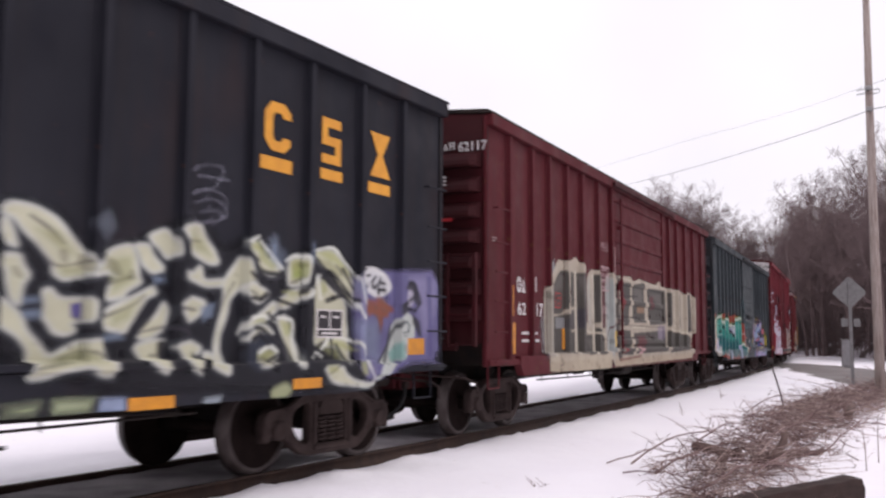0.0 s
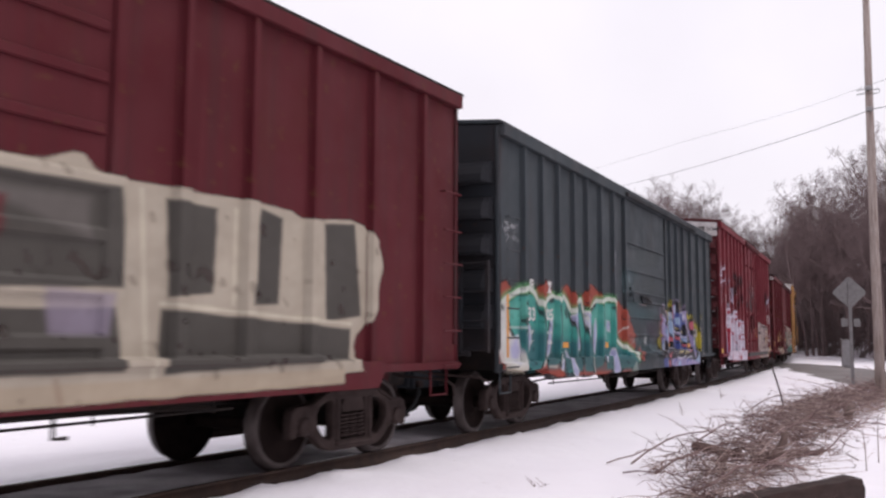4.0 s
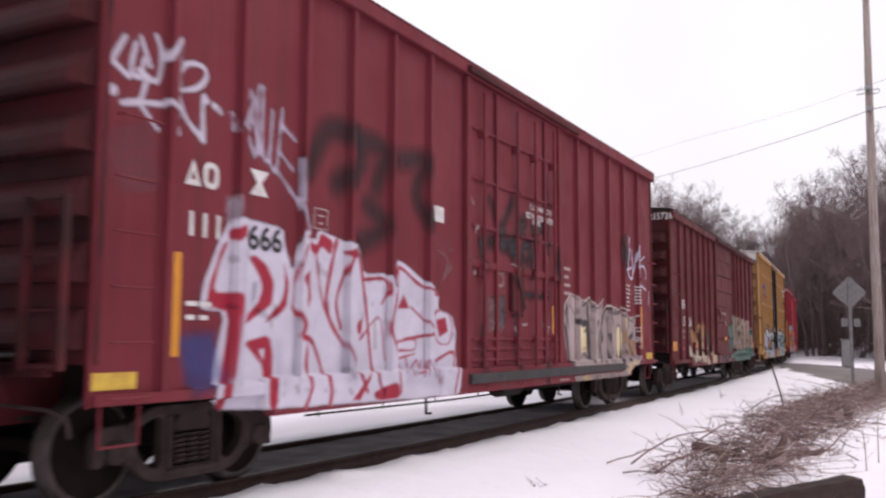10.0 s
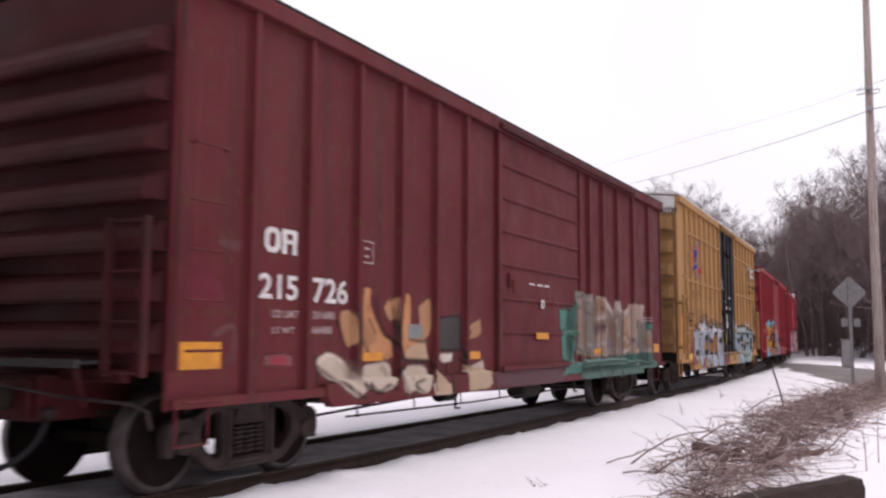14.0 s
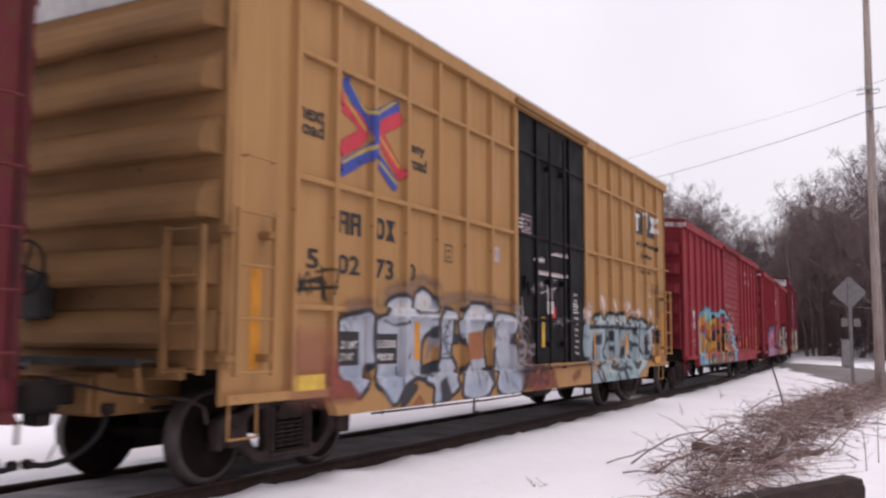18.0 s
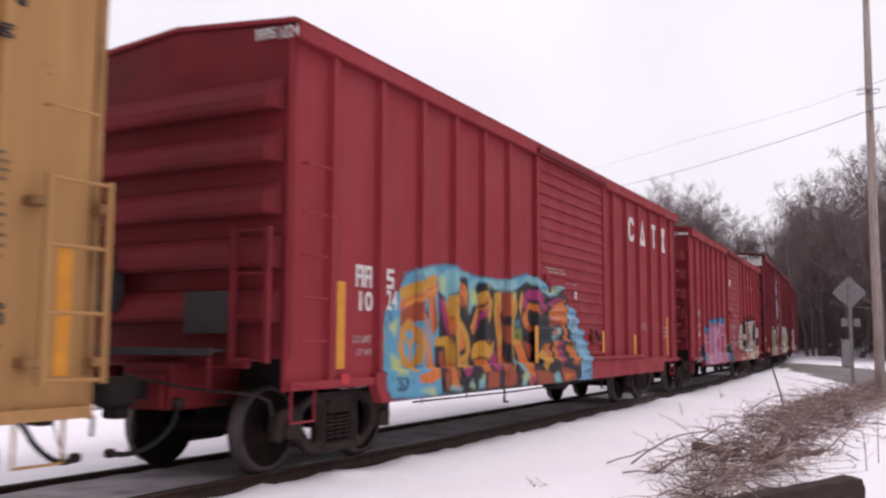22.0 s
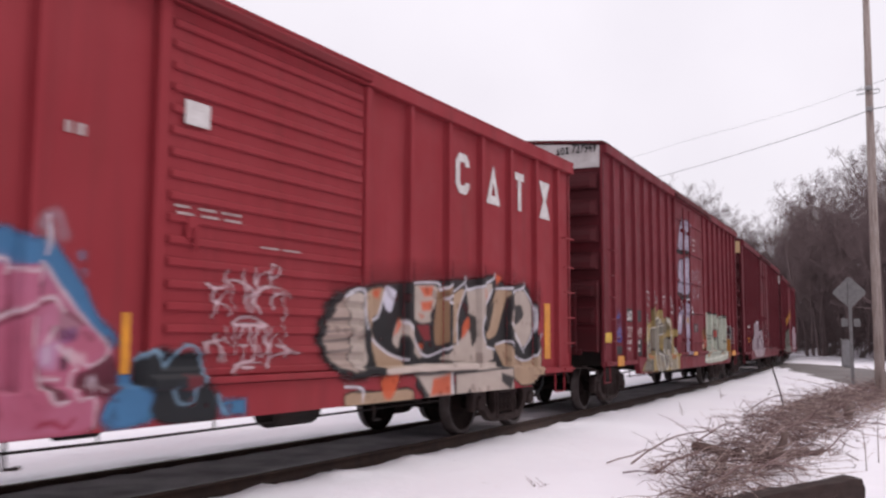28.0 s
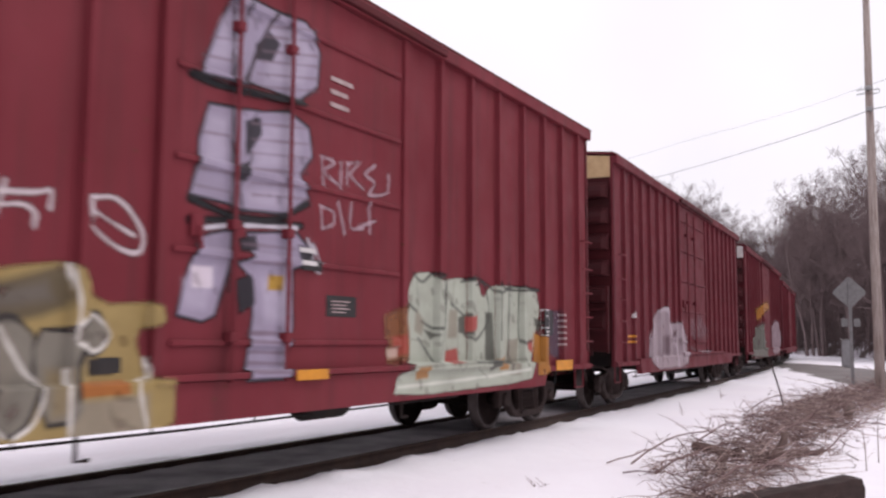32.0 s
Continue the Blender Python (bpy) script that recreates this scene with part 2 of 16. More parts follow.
def part_of(name, me, material, parent=None, label="", smooth=False, m=None):
    """Links mesh data as one object under its thing; alike pieces share their mesh."""
    if not me.materials:
        me.materials.append(MAT[material])
        if smooth:
            me.polygons.foreach_set("use_smooth", [True] * len(me.polygons))
    ob = new(name, me)
    ob.parent = parent
    if m is not None:
        ob.matrix_basis = m
    return tagged(ob, label) if label else ob


def box(bm, x0, x1, y0, y1, z0, z1, bevel=0.0):
    r = bmesh.ops.create_cube(bm, size=1.0)
    vs = r["verts"]
    for v in vs:
        v.co = Vector(((x0 + x1) / 2 + v.co.x * (x1 - x0), (y0 + y1) / 2 + v.co.y * (y1 - y0), (z0 + z1) / 2 + v.co.z * (z1 - z0)))
    if bevel:
        es = list({e for v in vs for e in v.link_edges})
        bmesh.ops.bevel(bm, geom=es, offset=bevel, segments=1, affect="EDGES")
    return bm


def beam(bm, a, b, w, h):
    """A bar of rectangular section from a to b; h is its depth in the upright plane of the bar."""
    a, b = Vector(a), Vector(b)
    d = (b - a).normalized()
    side = Vector((0, 0, 1)).cross(d)
    side = side.normalized() if side.length > 1e-4 else Vector((1, 0, 0))
    up = d.cross(side)
    vs = [bm.verts.new(p + side * sx * w / 2 + up * sz * h / 2) for p in (a, b) for sx, sz in ((-1, -1), (1, -1), (1, 1), (-1, 1))]
    for f in ((0, 1, 2, 3), (7, 6, 5, 4), (0, 4, 5, 1), (1, 5, 6, 2), (2, 6, 7, 3), (3, 7, 4, 0)):
        bm.faces.new([vs[i] for i in f])
    return bm


def tube(bm, pts, r, sides=6, taper=1.0):
    """A round bar along a bent line."""
    pts = [Vector(p) for p in pts]
    rings = []
    for i, p in enumerate(pts):
        d = (pts[min(i + 1, len(pts) - 1)] - pts[max(i - 1, 0)]).normalized()
        a = d.orthogonal().normalized() if not rings else (prev - d * prev.dot(d)).normalized()
        prev = a
        b = d.cross(a)
        rr = r * (1 + (taper - 1) * i / max(1, len(pts) - 1))
        rings.append([bm.verts.new(p + (a * math.cos(2 * math.pi * k / sides) + b * math.sin(2 * math.pi * k / sides)) * rr) for k in range(sides)])
    for q, w in zip(rings, rings[1:]):
        for k in range(sides):
            bm.faces.new((q[k], q[(k + 1) % sides], w[(k + 1) % sides], w[k]))
    bm.faces.new(rings[0][::-1])
    bm.faces.new(rings[-1])
    return bm


def prism(bm, outline, y0, y1):
    """An outline in the x-z plane given depth from y0 to y1."""
    a = [bm.verts.new((x, y0, z)) for x, z in outline]
    b = [bm.verts.new((x, y1, z)) for x, z in outline]
    n = len(outline)
    bm.faces.new(a)
    bm.faces.new(b[::-1])
    for i in range(n):
        bm.faces.new((a[i], b[i], b[(i + 1) % n], a[(i + 1) % n]))
    bmesh.ops.recalc_face_normals(bm, faces=bm.faces[:])
    return bm


def lathe(bm, profile, sides=32, axis="Y"):
    """Turns a profile of (radius, along) pairs round the axis."""
    rings = []
    for r, w in profile:
        rings.append([bm.verts.new((r * math.cos(2 * math.pi * k / sides), w, r * math.sin(2 * math.pi * k / sides))) for k in range(sides)])
    for q, w in zip(rings, rings[1:]):
        for k in range(sides):
            bm.faces.new((q[k], q[(k + 1) % sides], w[(k + 1) % sides], w[k]))
    bm.faces.new(rings[0])
    bm.faces.new(rings[-1][::-1])
    bmesh.ops.recalc_face_normals(bm, faces=bm.faces[:])
    return bm


def mesh_of(name, bm):
    me = bpy.data.meshes.new(name)
    bm.to_mesh(me)
    bm.free()
    return me


def arrays(name, verts, faces):
    """A mesh from number arrays, for large sheets."""
    me = bpy.data.meshes.new(name)
    verts, faces = np.asarray(verts, np.float32), np.asarray(faces, np.int32)
    k = faces.shape[1]
    me.vertices.add(len(verts))
    me.vertices.foreach_set("co", verts.ravel())
    me.loops.add(faces.size)
    me.loops.foreach_set("vertex_index", faces.ravel())
    me.polygons.add(len(faces))
    me.polygons.foreach_set("loop_start", np.arange(0, faces.size, k, dtype=np.int32))
    me.update(calc_edges=True)
    return me

# ---- ground, track, road ----
def near_track(x, y):
    """Arc length and distance to the camera's side of the track for arrays of points."""
    s = np.zeros_like(x)
    off = np.full_like(x, 1e9)
    for i in range(0, len(ARC), 2):
        dx, dy = x - TX[i], y - TY[i]
        o = dx * math.cos(TH[i]) - dy * math.sin(TH[i])
        a = dx * math.sin(TH[i]) + dy * math.cos(TH[i])
        hit = abs(a) <= 0.55
        better = hit & (abs(o) < abs(off))
        off = np.where(better, o, off)
        s = np.where(better, ARC[i] + a, s)
    return s, off


def waves(x, y, seed, scale):
    g = np.random.RandomState(seed)
    z = np.zeros_like(x)
    for k in range(9):
        a, f, ph = g.uniform(0, 6.28), scale * g.uniform(0.5, 2.2), g.uniform(0, 6.28)
        z += np.sin((x * math.cos(a) + y * math.sin(a)) * f + ph) / 9
    return z


def build_ground():
    xs = np.concatenate([-np.geomspace(3000, 27, 22), np.linspace(-26, 34, 420), np.geomspace(36, 3000, 26)])
    ys = np.concatenate([-np.geomspace(3000, 9, 18), np.linspace(-8, 60, 470), np.geomspace(61, 3000, 34)])
    X, Y = np.meshgrid(xs, ys)
    x, y = X.ravel(), Y.ravel()
    s, off = near_track(x, y)
    z = -0.10 + 0.035 * waves(x, y, 3, 1.1) + 0.03 * waves(x, y, 5, 4.0)
    far = np.abs(off) > 1e8
    side = np.abs(np.where(far, 50, off))
    edge = 0.90 + 0.16 * waves(x, y, 8, 5.0) + 0.10 * waves(x, y, 9, 13.0)
    out = np.clip((side - edge) / 0.10, 0, 1)
    inner = np.clip((0.70 - side + 0.05 * waves(x, y, 12, 9.0)) / 0.06, 0, 1)
    lump = 0.05 * np.clip(waves(x, y, 15, 7.0) * 2, 0, 1) * np.exp(-((side - edge - 0.25) / 0.3) ** 2)
    z = (z + lump) * out + (1 - out) * (-0.17) * (1 - inner) + (1 - out) * inner * (-0.075 + 0.02 * waves(x, y, 6, 6.0))
    z = z - 0.20 * np.clip((side - 1.8) / 4, 0, 1)
    nx, ny = len(xs), len(ys)
    i = (np.arange(ny - 1)[:, None] * nx + np.arange(nx - 1)[None]).ravel()
    me = arrays("ground", np.stack([x, y, z], 1), np.stack([i, i + 1, i + nx + 1, i + nx], 1))
    tagged(part_of("ground", me, "snow", smooth=True), "settled snow with small lumps and grit beside the track", "snow", kind="structure")


def ribbon(name, material, offs, s0, s1, step, label, category, bumpy=0.0):
    """A strip that follows the track: offs are (side, height) pairs across it."""
    ss = np.arange(s0, s1 + step / 2, step)
    v = []
    for k, s in enumerate(ss):
        for j, (o, z) in enumerate(offs):
            x, y = on_track(s, o)
            v.append((x, y, z + bumpy * (random.random() - 0.5)))
    w = len(offs)
    f = [(i * w + j, i * w + j + 1, (i + 1) * w + j + 1, (i + 1) * w + j) for i in range(len(ss) - 1) for j in range(w - 1)]
    me = arrays(name, v, f)
    return tagged(part_of(name, me, material, smooth=True), label, category, kind="structure")


def build_track():
    prof = [(-0.07, -0.17), (-0.07, -0.155), (-0.012, -0.13), (-0.012, -0.045), (-0.036, -0.03), (-0.036, -0.006), (-0.028, 0.0), (0.028, 0.0), (0.036, -0.006), (0.036, -0.03), (0.012, -0.045), (0.012, -0.13), (0.07, -0.155), (0.07, -0.17)]
    ribbon("track_bed", "soiled_snow", [(o, -0.045 - 0.05 * abs(o) ** 3) for o in (-0.68, -0.5, -0.3, -0.1, 0.1, 0.3, 0.5, 0.68)], -50, 110, 0.25, "grey soiled snow and grit between the rails", "track bed", 0.022)
    for side in (-1, 1):
        r = ribbon("rail", "rail", [(side * 0.7535 + o, z) for o, z in prof], -50, 150, 1.0, "rusty steel rail with a worn head", "rail")
        head = ribbon("rail_head", "shine", [(side * 0.7535 + o, 0.003) for o in (-0.02, 0.02)], -50, 150, 1.0, "", "")
        head.parent = r
        for key in ("label", "category", "kind"):
            if key in head:
                del head[key]


def build_road():
    """A damp road that crosses the track and bends past the foot of the wood."""
    line = [Vector(p) for p in ((-10, 100), (8, 78), (16.0, 68), (19.8, 60), (20.6, 53), (20, 45), (18.8, 38), (18.6, 30), (19.5, 18), (20.5, 4), (20.5, -10), (20.5, -60))]
    pts = rounded(np.array([p[:2] for p in line]), 6)
    side = np.abs(near_track(pts[:, 0].copy(), pts[:, 1].copy())[1])
    lift = 0.12 - 0.12 * np.clip((side - 1.8) / 4, 0, 1)
    bm = bmesh.new()
    rows = []
    for i, p in enumerate(pts):
        d = pts[min(i + 1, len(pts) - 1)] - pts[max(i - 1, 0)]
        d = d / np.linalg.norm(d)
        rows.append([bm.verts.new((p[0] + d[1] * k * 0.85, p[1] - d[0] * k * 0.85, -0.2 + lift[i] + 0.06 * math.cos(k / 4 * 1.5) + 0.012 * math.sin(i * 2.1 + k * 1.7) - (0.12 if abs(k) == 4 else 0))) for k in range(-4, 5)])
    for a, b in zip(rows, rows[1:]):
        for k in range(8):
            bm.faces.new((a[k], b[k], b[k + 1], a[k + 1]))
    bmesh.ops.recalc_face_normals(bm, faces=bm.faces[:])
    tagged(part("road", bm, "road", smooth=True), "damp grey asphalt road edged with snow", "road", kind="structure")


def rounded(p, n=5):
    """A smooth line through the given points."""
    q = np.vstack([2 * p[0] - p[1], p, 2 * p[-1] - p[-2]])
    t = np.linspace(0, 1, n, endpoint=False)[:, None]
    r = [0.5 * (2 * b + (c - a) * t + (2 * a - 5 * b + 4 * c - d) * t ** 2 + (3 * b - a - 3 * c + d) * t ** 3) for a, b, c, d in zip(q, q[1:], q[2:], q[3:])]
    return np.vstack(r + [p[-1:]])


build_ground()
build_track()
build_road()

# ---- freight cars ----
END_RISE = 0.30
PANEL, POST, DOOR = 1.53, 1.605, 1.565


def relief(c):
    """What stands proud of the near side: (u0, u1, z0, z1, depth), low ones first."""
    d0, d1 = c["door"]
    top, low = c["eave"] - 0.15, c["end_z"]
    r = [(d0 - 0.02, d1 + 0.02, low + 0.1, top, DOOR)]
    r += [(u - 0.055, u + 0.055, low + 0.04, top, POST) for u in c["posts"]]
    r += [(d0 - 0.14, d0, low + 0.05, top, POST), (d1, d1 + 0.14, low + 0.05, top, POST)]
    r += [(d0 + 0.03, d1 - 0.03, z - w / 2, z + w / 2, DOOR + 0.035) for z, w in c["door_ribs"]]
    r += [(u0, u1, z - 0.035, z + 0.035, POST - 0.01) for u0, u1, z in c.get("stringers", ())]
    r += [(c["front"] - 0.01, c["rear"] + 0.01, top, c["eave"] + 0.03, POST + 0.03)]
    r += [(c["sill"][0], c["sill"][1], c["mid_z"] - 0.02, low + 0.13, POST + 0.012)]
    r += [(c["front"], c["rear"], low - 0.01, low + 0.09, POST - 0.005)]
    t0, t1 = c.get("rail_span", (d0 - 0.1, d1 + 2.6))
    b0, b1 = c.get("rail_z", (0.13, 0.19))
    r += [(t0, t1, low + b0, low + b1, POST + 0.06)]
    return r


def depth_at(c, u, z):
    d = np.full_like(u, PANEL)
    for u0, u1, z0, z1, k in relief(c):
        d = np.where((u > u0 - 0.012) & (u < u1 + 0.012) & (z > z0 - 0.012) & (z < z1 + 0.012), np.maximum(d, k), d)
    return d


def post_mesh(height):
    """A hat-shaped pressed post: a flange each side and a raised crown."""
    bm = bmesh.new()
    prof = [(-0.075, 0), (-0.075, 0.008), (-0.05, 0.012), (-0.036, 0.07), (0.036, 0.07), (0.05, 0.012), (0.075, 0.008), (0.075, 0)]
    a = [bm.verts.new((x, -y, 0)) for x, y in prof]
    b = [bm.verts.new((x, -y, height)) for x, y in prof]
    bm.faces.new(a)
    bm.faces.new(b[::-1])
    for i in range(len(prof)):
        j = (i + 1) % len(prof)
        bm.faces.new((a[i], b[i], b[j], a[j]))
    bmesh.ops.recalc_face_normals(bm, faces=bm.faces[:])
    return mesh_of("side_post", bm)


def wheelset_mesh():
    bm = bmesh.new()
    for s in (-1, 1):
        prof = [(0.07, 0.60), (0.13, 0.62), (0.15, 0.665), (0.36, 0.69), (0.40, 0.665), (0.478, 0.668), (0.484, 0.685), (0.462, 0.70), (0.452, 0.80), (0.395, 0.803), (0.372, 0.785), (0.18, 0.735), (0.145, 0.80), (0.07, 0.81)]
        lathe(bm, [(r, s * w) for r, w in prof], 40)
        lathe(bm, [(0.085, s * 0.80), (0.085, s * 0.98)], 16)
    lathe(bm, [(0.08, -0.62), (0.07, -0.3), (0.07, 0.3), (0.08, 0.62)], 16)
    me = mesh_of("wheelset", bm)
    me.materials.append(MAT["wheel"])
    me.materials.append(MAT["tread"])
    for p in me.polygons:
        c = p.center
        r = math.hypot(c.x, c.z)
        if r > 0.44 or (r > 0.395 and abs(c.y) > 0.79):
            p.material_index = 1
        p.use_smooth = len(p.vertices) == 4
    return me


def side_frame_mesh():
    """A cast truck frame: arched top, dropped bottom, two rounded windows, the spring opening and the axle jaws."""
    half = [(0.0, 0.80), (0.40, 0.80), (0.55, 0.775), (0.72, 0.69), (0.80, 0.665), (1.0, 0.655), (1.07, 0.61), (1.085, 0.50), (1.07, 0.36), (1.02, 0.36), (1.01, 0.52), (0.98, 0.55), (0.80, 0.55), (0.77, 0.52), (0.755, 0.36), (0.70, 0.335), (0.56, 0.225), (0.47, 0.185), (0.36, 0.17), (0.0, 0.17)]
    window = [(0.36, 0.69), (0.40, 0.73), (0.50, 0.715), (0.63, 0.655), (0.68, 0.585), (0.675, 0.46), (0.60, 0.355), (0.50, 0.275), (0.42, 0.26), (0.36, 0.31)]
    opening = [(-0.26, 0.25), (0.26, 0.25), (0.26, 0.555), (0.235, 0.585), (0.245, 0.71), (0.22, 0.735), (-0.22, 0.735), (-0.245, 0.71), (-0.235, 0.585), (-0.26, 0.555)]
    cu = bpy.data.curves.new("casting", "CURVE")
    cu.dimensions, cu.fill_mode, cu.extrude, cu.bevel_depth, cu.bevel_resolution = "2D", "BOTH", 0.045, 0.016, 1
    for ring in (half + [(-x, z) for x, z in half[-2:0:-1]], window, [(-x, z) for x, z in window], opening):
        sp = cu.splines.new("POLY")
        sp.points.add(len(ring) - 1)
        for p, (x, z) in zip(sp.points, ring):
            p.co = (x, z, 0, 1)
        sp.use_cyclic_u = True
    ob = new("casting", cu)
    bpy.context.view_layer.update()
    me = bpy.data.meshes.new_from_object(ob.evaluated_get(bpy.context.evaluated_depsgraph_get()))
    bpy.data.objects.remove(ob)
    bpy.data.curves.remove(cu)
    bm = bmesh.new()
    bm.from_mesh(me)
    bpy.data.meshes.remove(me)
    for v in bm.verts:
        v.co = (v.co.x, -v.co.z, v.co.y)
    for s in (-1, 1):
        # guide columns, the bearing adapter and its turning cap
        box(bm, s * 0.31 - 0.03, s * 0.31 + 0.03, -0.085, 0.085, 0.26, 0.72, 0.012)
        box(bm, s * 0.89 - 0.115, s * 0.89 + 0.115, -0.07, 0.05, 0.40, 0.56, 0.02)
        lathe_at(bm, s * 0.89, 0.457, 0.10, -0.105, 0.05, 14)
        beam(bm, (s * 0.78, -0.07, 0.66), (s * 0.52, -0.07, 0.775), 0.02, 0.03)
    box(bm, -0.33, 0.33, -0.09, 0.07, 0.20, 0.255, 0.015)
    return mesh_of("side_frame", bm)


def lathe_at(bm, x, z, r, y0, y1, sides=18):
    rings = [[bm.verts.new((x + q * math.cos(2 * math.pi * k / sides), y, z + q * math.sin(2 * math.pi * k / sides))) for k in range(sides)] for q, y in ((r * 0.8, y0), (r, y0 + 0.015), (r, y1))]
    for a, b in zip(rings, rings[1:]):
        for k in range(sides):
            bm.faces.new((a[k], a[(k + 1) % sides], b[(k + 1) % sides], b[k]))
    bm.faces.new(rings[0][::-1])
    bm.faces.new(rings[-1])


def spring_mesh():
    bm = bmesh.new()
    tube(bm, [(0.056 * math.cos(a), 0.056 * math.sin(a), 0.285 + 0.265 * i / 48) for i in range(49) for a in (i / 48 * 6 * 2 * math.pi,)], 0.019, 5)
    return mesh_of("coil_spring", bm)


def end_rib_mesh():
    """One pressed corrugation of a car's end: a full bulge over an undercut hollow, its ends tapered away."""
    bm = bmesh.new()
    rows = []
    for y, k in ((-1.46, 0.0), (-1.42, 0.6), (-1.34, 1.0), (1.34, 1.0), (1.42, 0.6), (1.46, 0.0)):
        rows.append([bm.verts.new((-x * k, y, z)) for x, z in ((-0.02, -0.085), (0.10, -0.10), (0.165, -0.085), (0.185, -0.04), (0.175, 0.06), (0.13, 0.17), (0.05, 0.265), (-0.02, 0.30))])
    for a, b in zip(rows, rows[1:]):
        for i in range(7):
            bm.faces.new((a[i], a[i + 1], b[i + 1], b[i]))
        bm.faces.new((a[7], a[0], b[0], b[7]))
    bmesh.ops.recalc_face_normals(bm, faces=bm.faces[:])
    return mesh_of("end_rib", bm)


SHARED = {}


def shared(key, make):
    if key not in SHARED:
        SHARED[key] = make()
    return SHARED[key]


def recolour(me, material):
    """The same shape in another paint."""
    k = (me.name, material)
    if k not in SHARED:
        c = me.copy()
        c.materials.clear()
        c.materials.append(MAT[material])
        SHARED[k] = c
    return SHARED[k]


def bar_part(name, pts, r, material, parent, sides=6, label=""):
    return part(name, tube(bmesh.new(), pts, r, sides), material, parent, label)


def bolster_mesh():
    """The cross beams of a truck: bolster, centre plate, brake beams, their shoes and the inner faces of the frames."""
    bm = bmesh.new()
    box(bm, -0.2, 0.2, -0.9, 0.9, 0.42, 0.66, 0.03)
    box(bm, -0.3, 0.3, -0.38, 0.38, 0.66, 0.84, 0.03)
    for x in (-0.47, 0.47):
        beam(bm, (x, -0.8, 0.40), (x, 0.8, 0.40), 0.12, 0.14)
        beam(bm, (x, -0.7, 0.42), (x * 0.6, 0, 0.44), 0.06, 0.10)
        for y in (-0.76, 0.76):
            box(bm, min(x, x * 0.86), max(x, x * 0.86), y - 0.05, y + 0.05, 0.28, 0.60, 0.02)
    return mesh_of("truck", bm)


def spring_cap_mesh():
    """The bolster's end where it rests on the springs."""
    bm = bmesh.new()
    prism(bm, [(-0.20, 0.57), (0.20, 0.57), (0.215, 0.64), (0.17, 0.72), (-0.17, 0.72), (-0.215, 0.64)], -0.075, 0.12)
    return mesh_of("bolster_end", bm)


def build_truck(car, u):
    truck = part_of("truck", shared("truck", bolster_mesh), "under", car, "rusty cast steel truck with two wheelsets", m=pose(u, 0, 0))
    for s in (-1, 1):
        part_of("side_frame", shared("side_frame", side_frame_mesh), "truck", truck, m=pose(0, s * 1.02, 0, 0, 0, 0 if s < 0 else 180))
        part_of("bolster_end", shared("bolster_end", spring_cap_mesh), "truck", truck, m=pose(0, s * 1.0, 0, 0, 0, 0 if s < 0 else 180))
        for k in (-1, 0, 1):
            part_of("coil_spring", shared("spring", spring_mesh), "truck", truck, m=pose(k * 0.15, s * 1.03, 0))
            part_of("coil_spring", shared("spring", spring_mesh), "truck", truck, m=pose(k * 0.15 + 0.07, s * 0.9, 0, 0, 0, 40))
    for s in (-1, 1):
        w = part_of("wheelset", shared("wheelset", wheelset_mesh), "wheel", truck, "worn steel wheels on an axle", m=pose(s * 0.89, 0, WHEEL))
        ROLLERS.append((w, s * 0.89))
    return truck


WHEEL = 0.457
ROLLERS, CARS = [], []


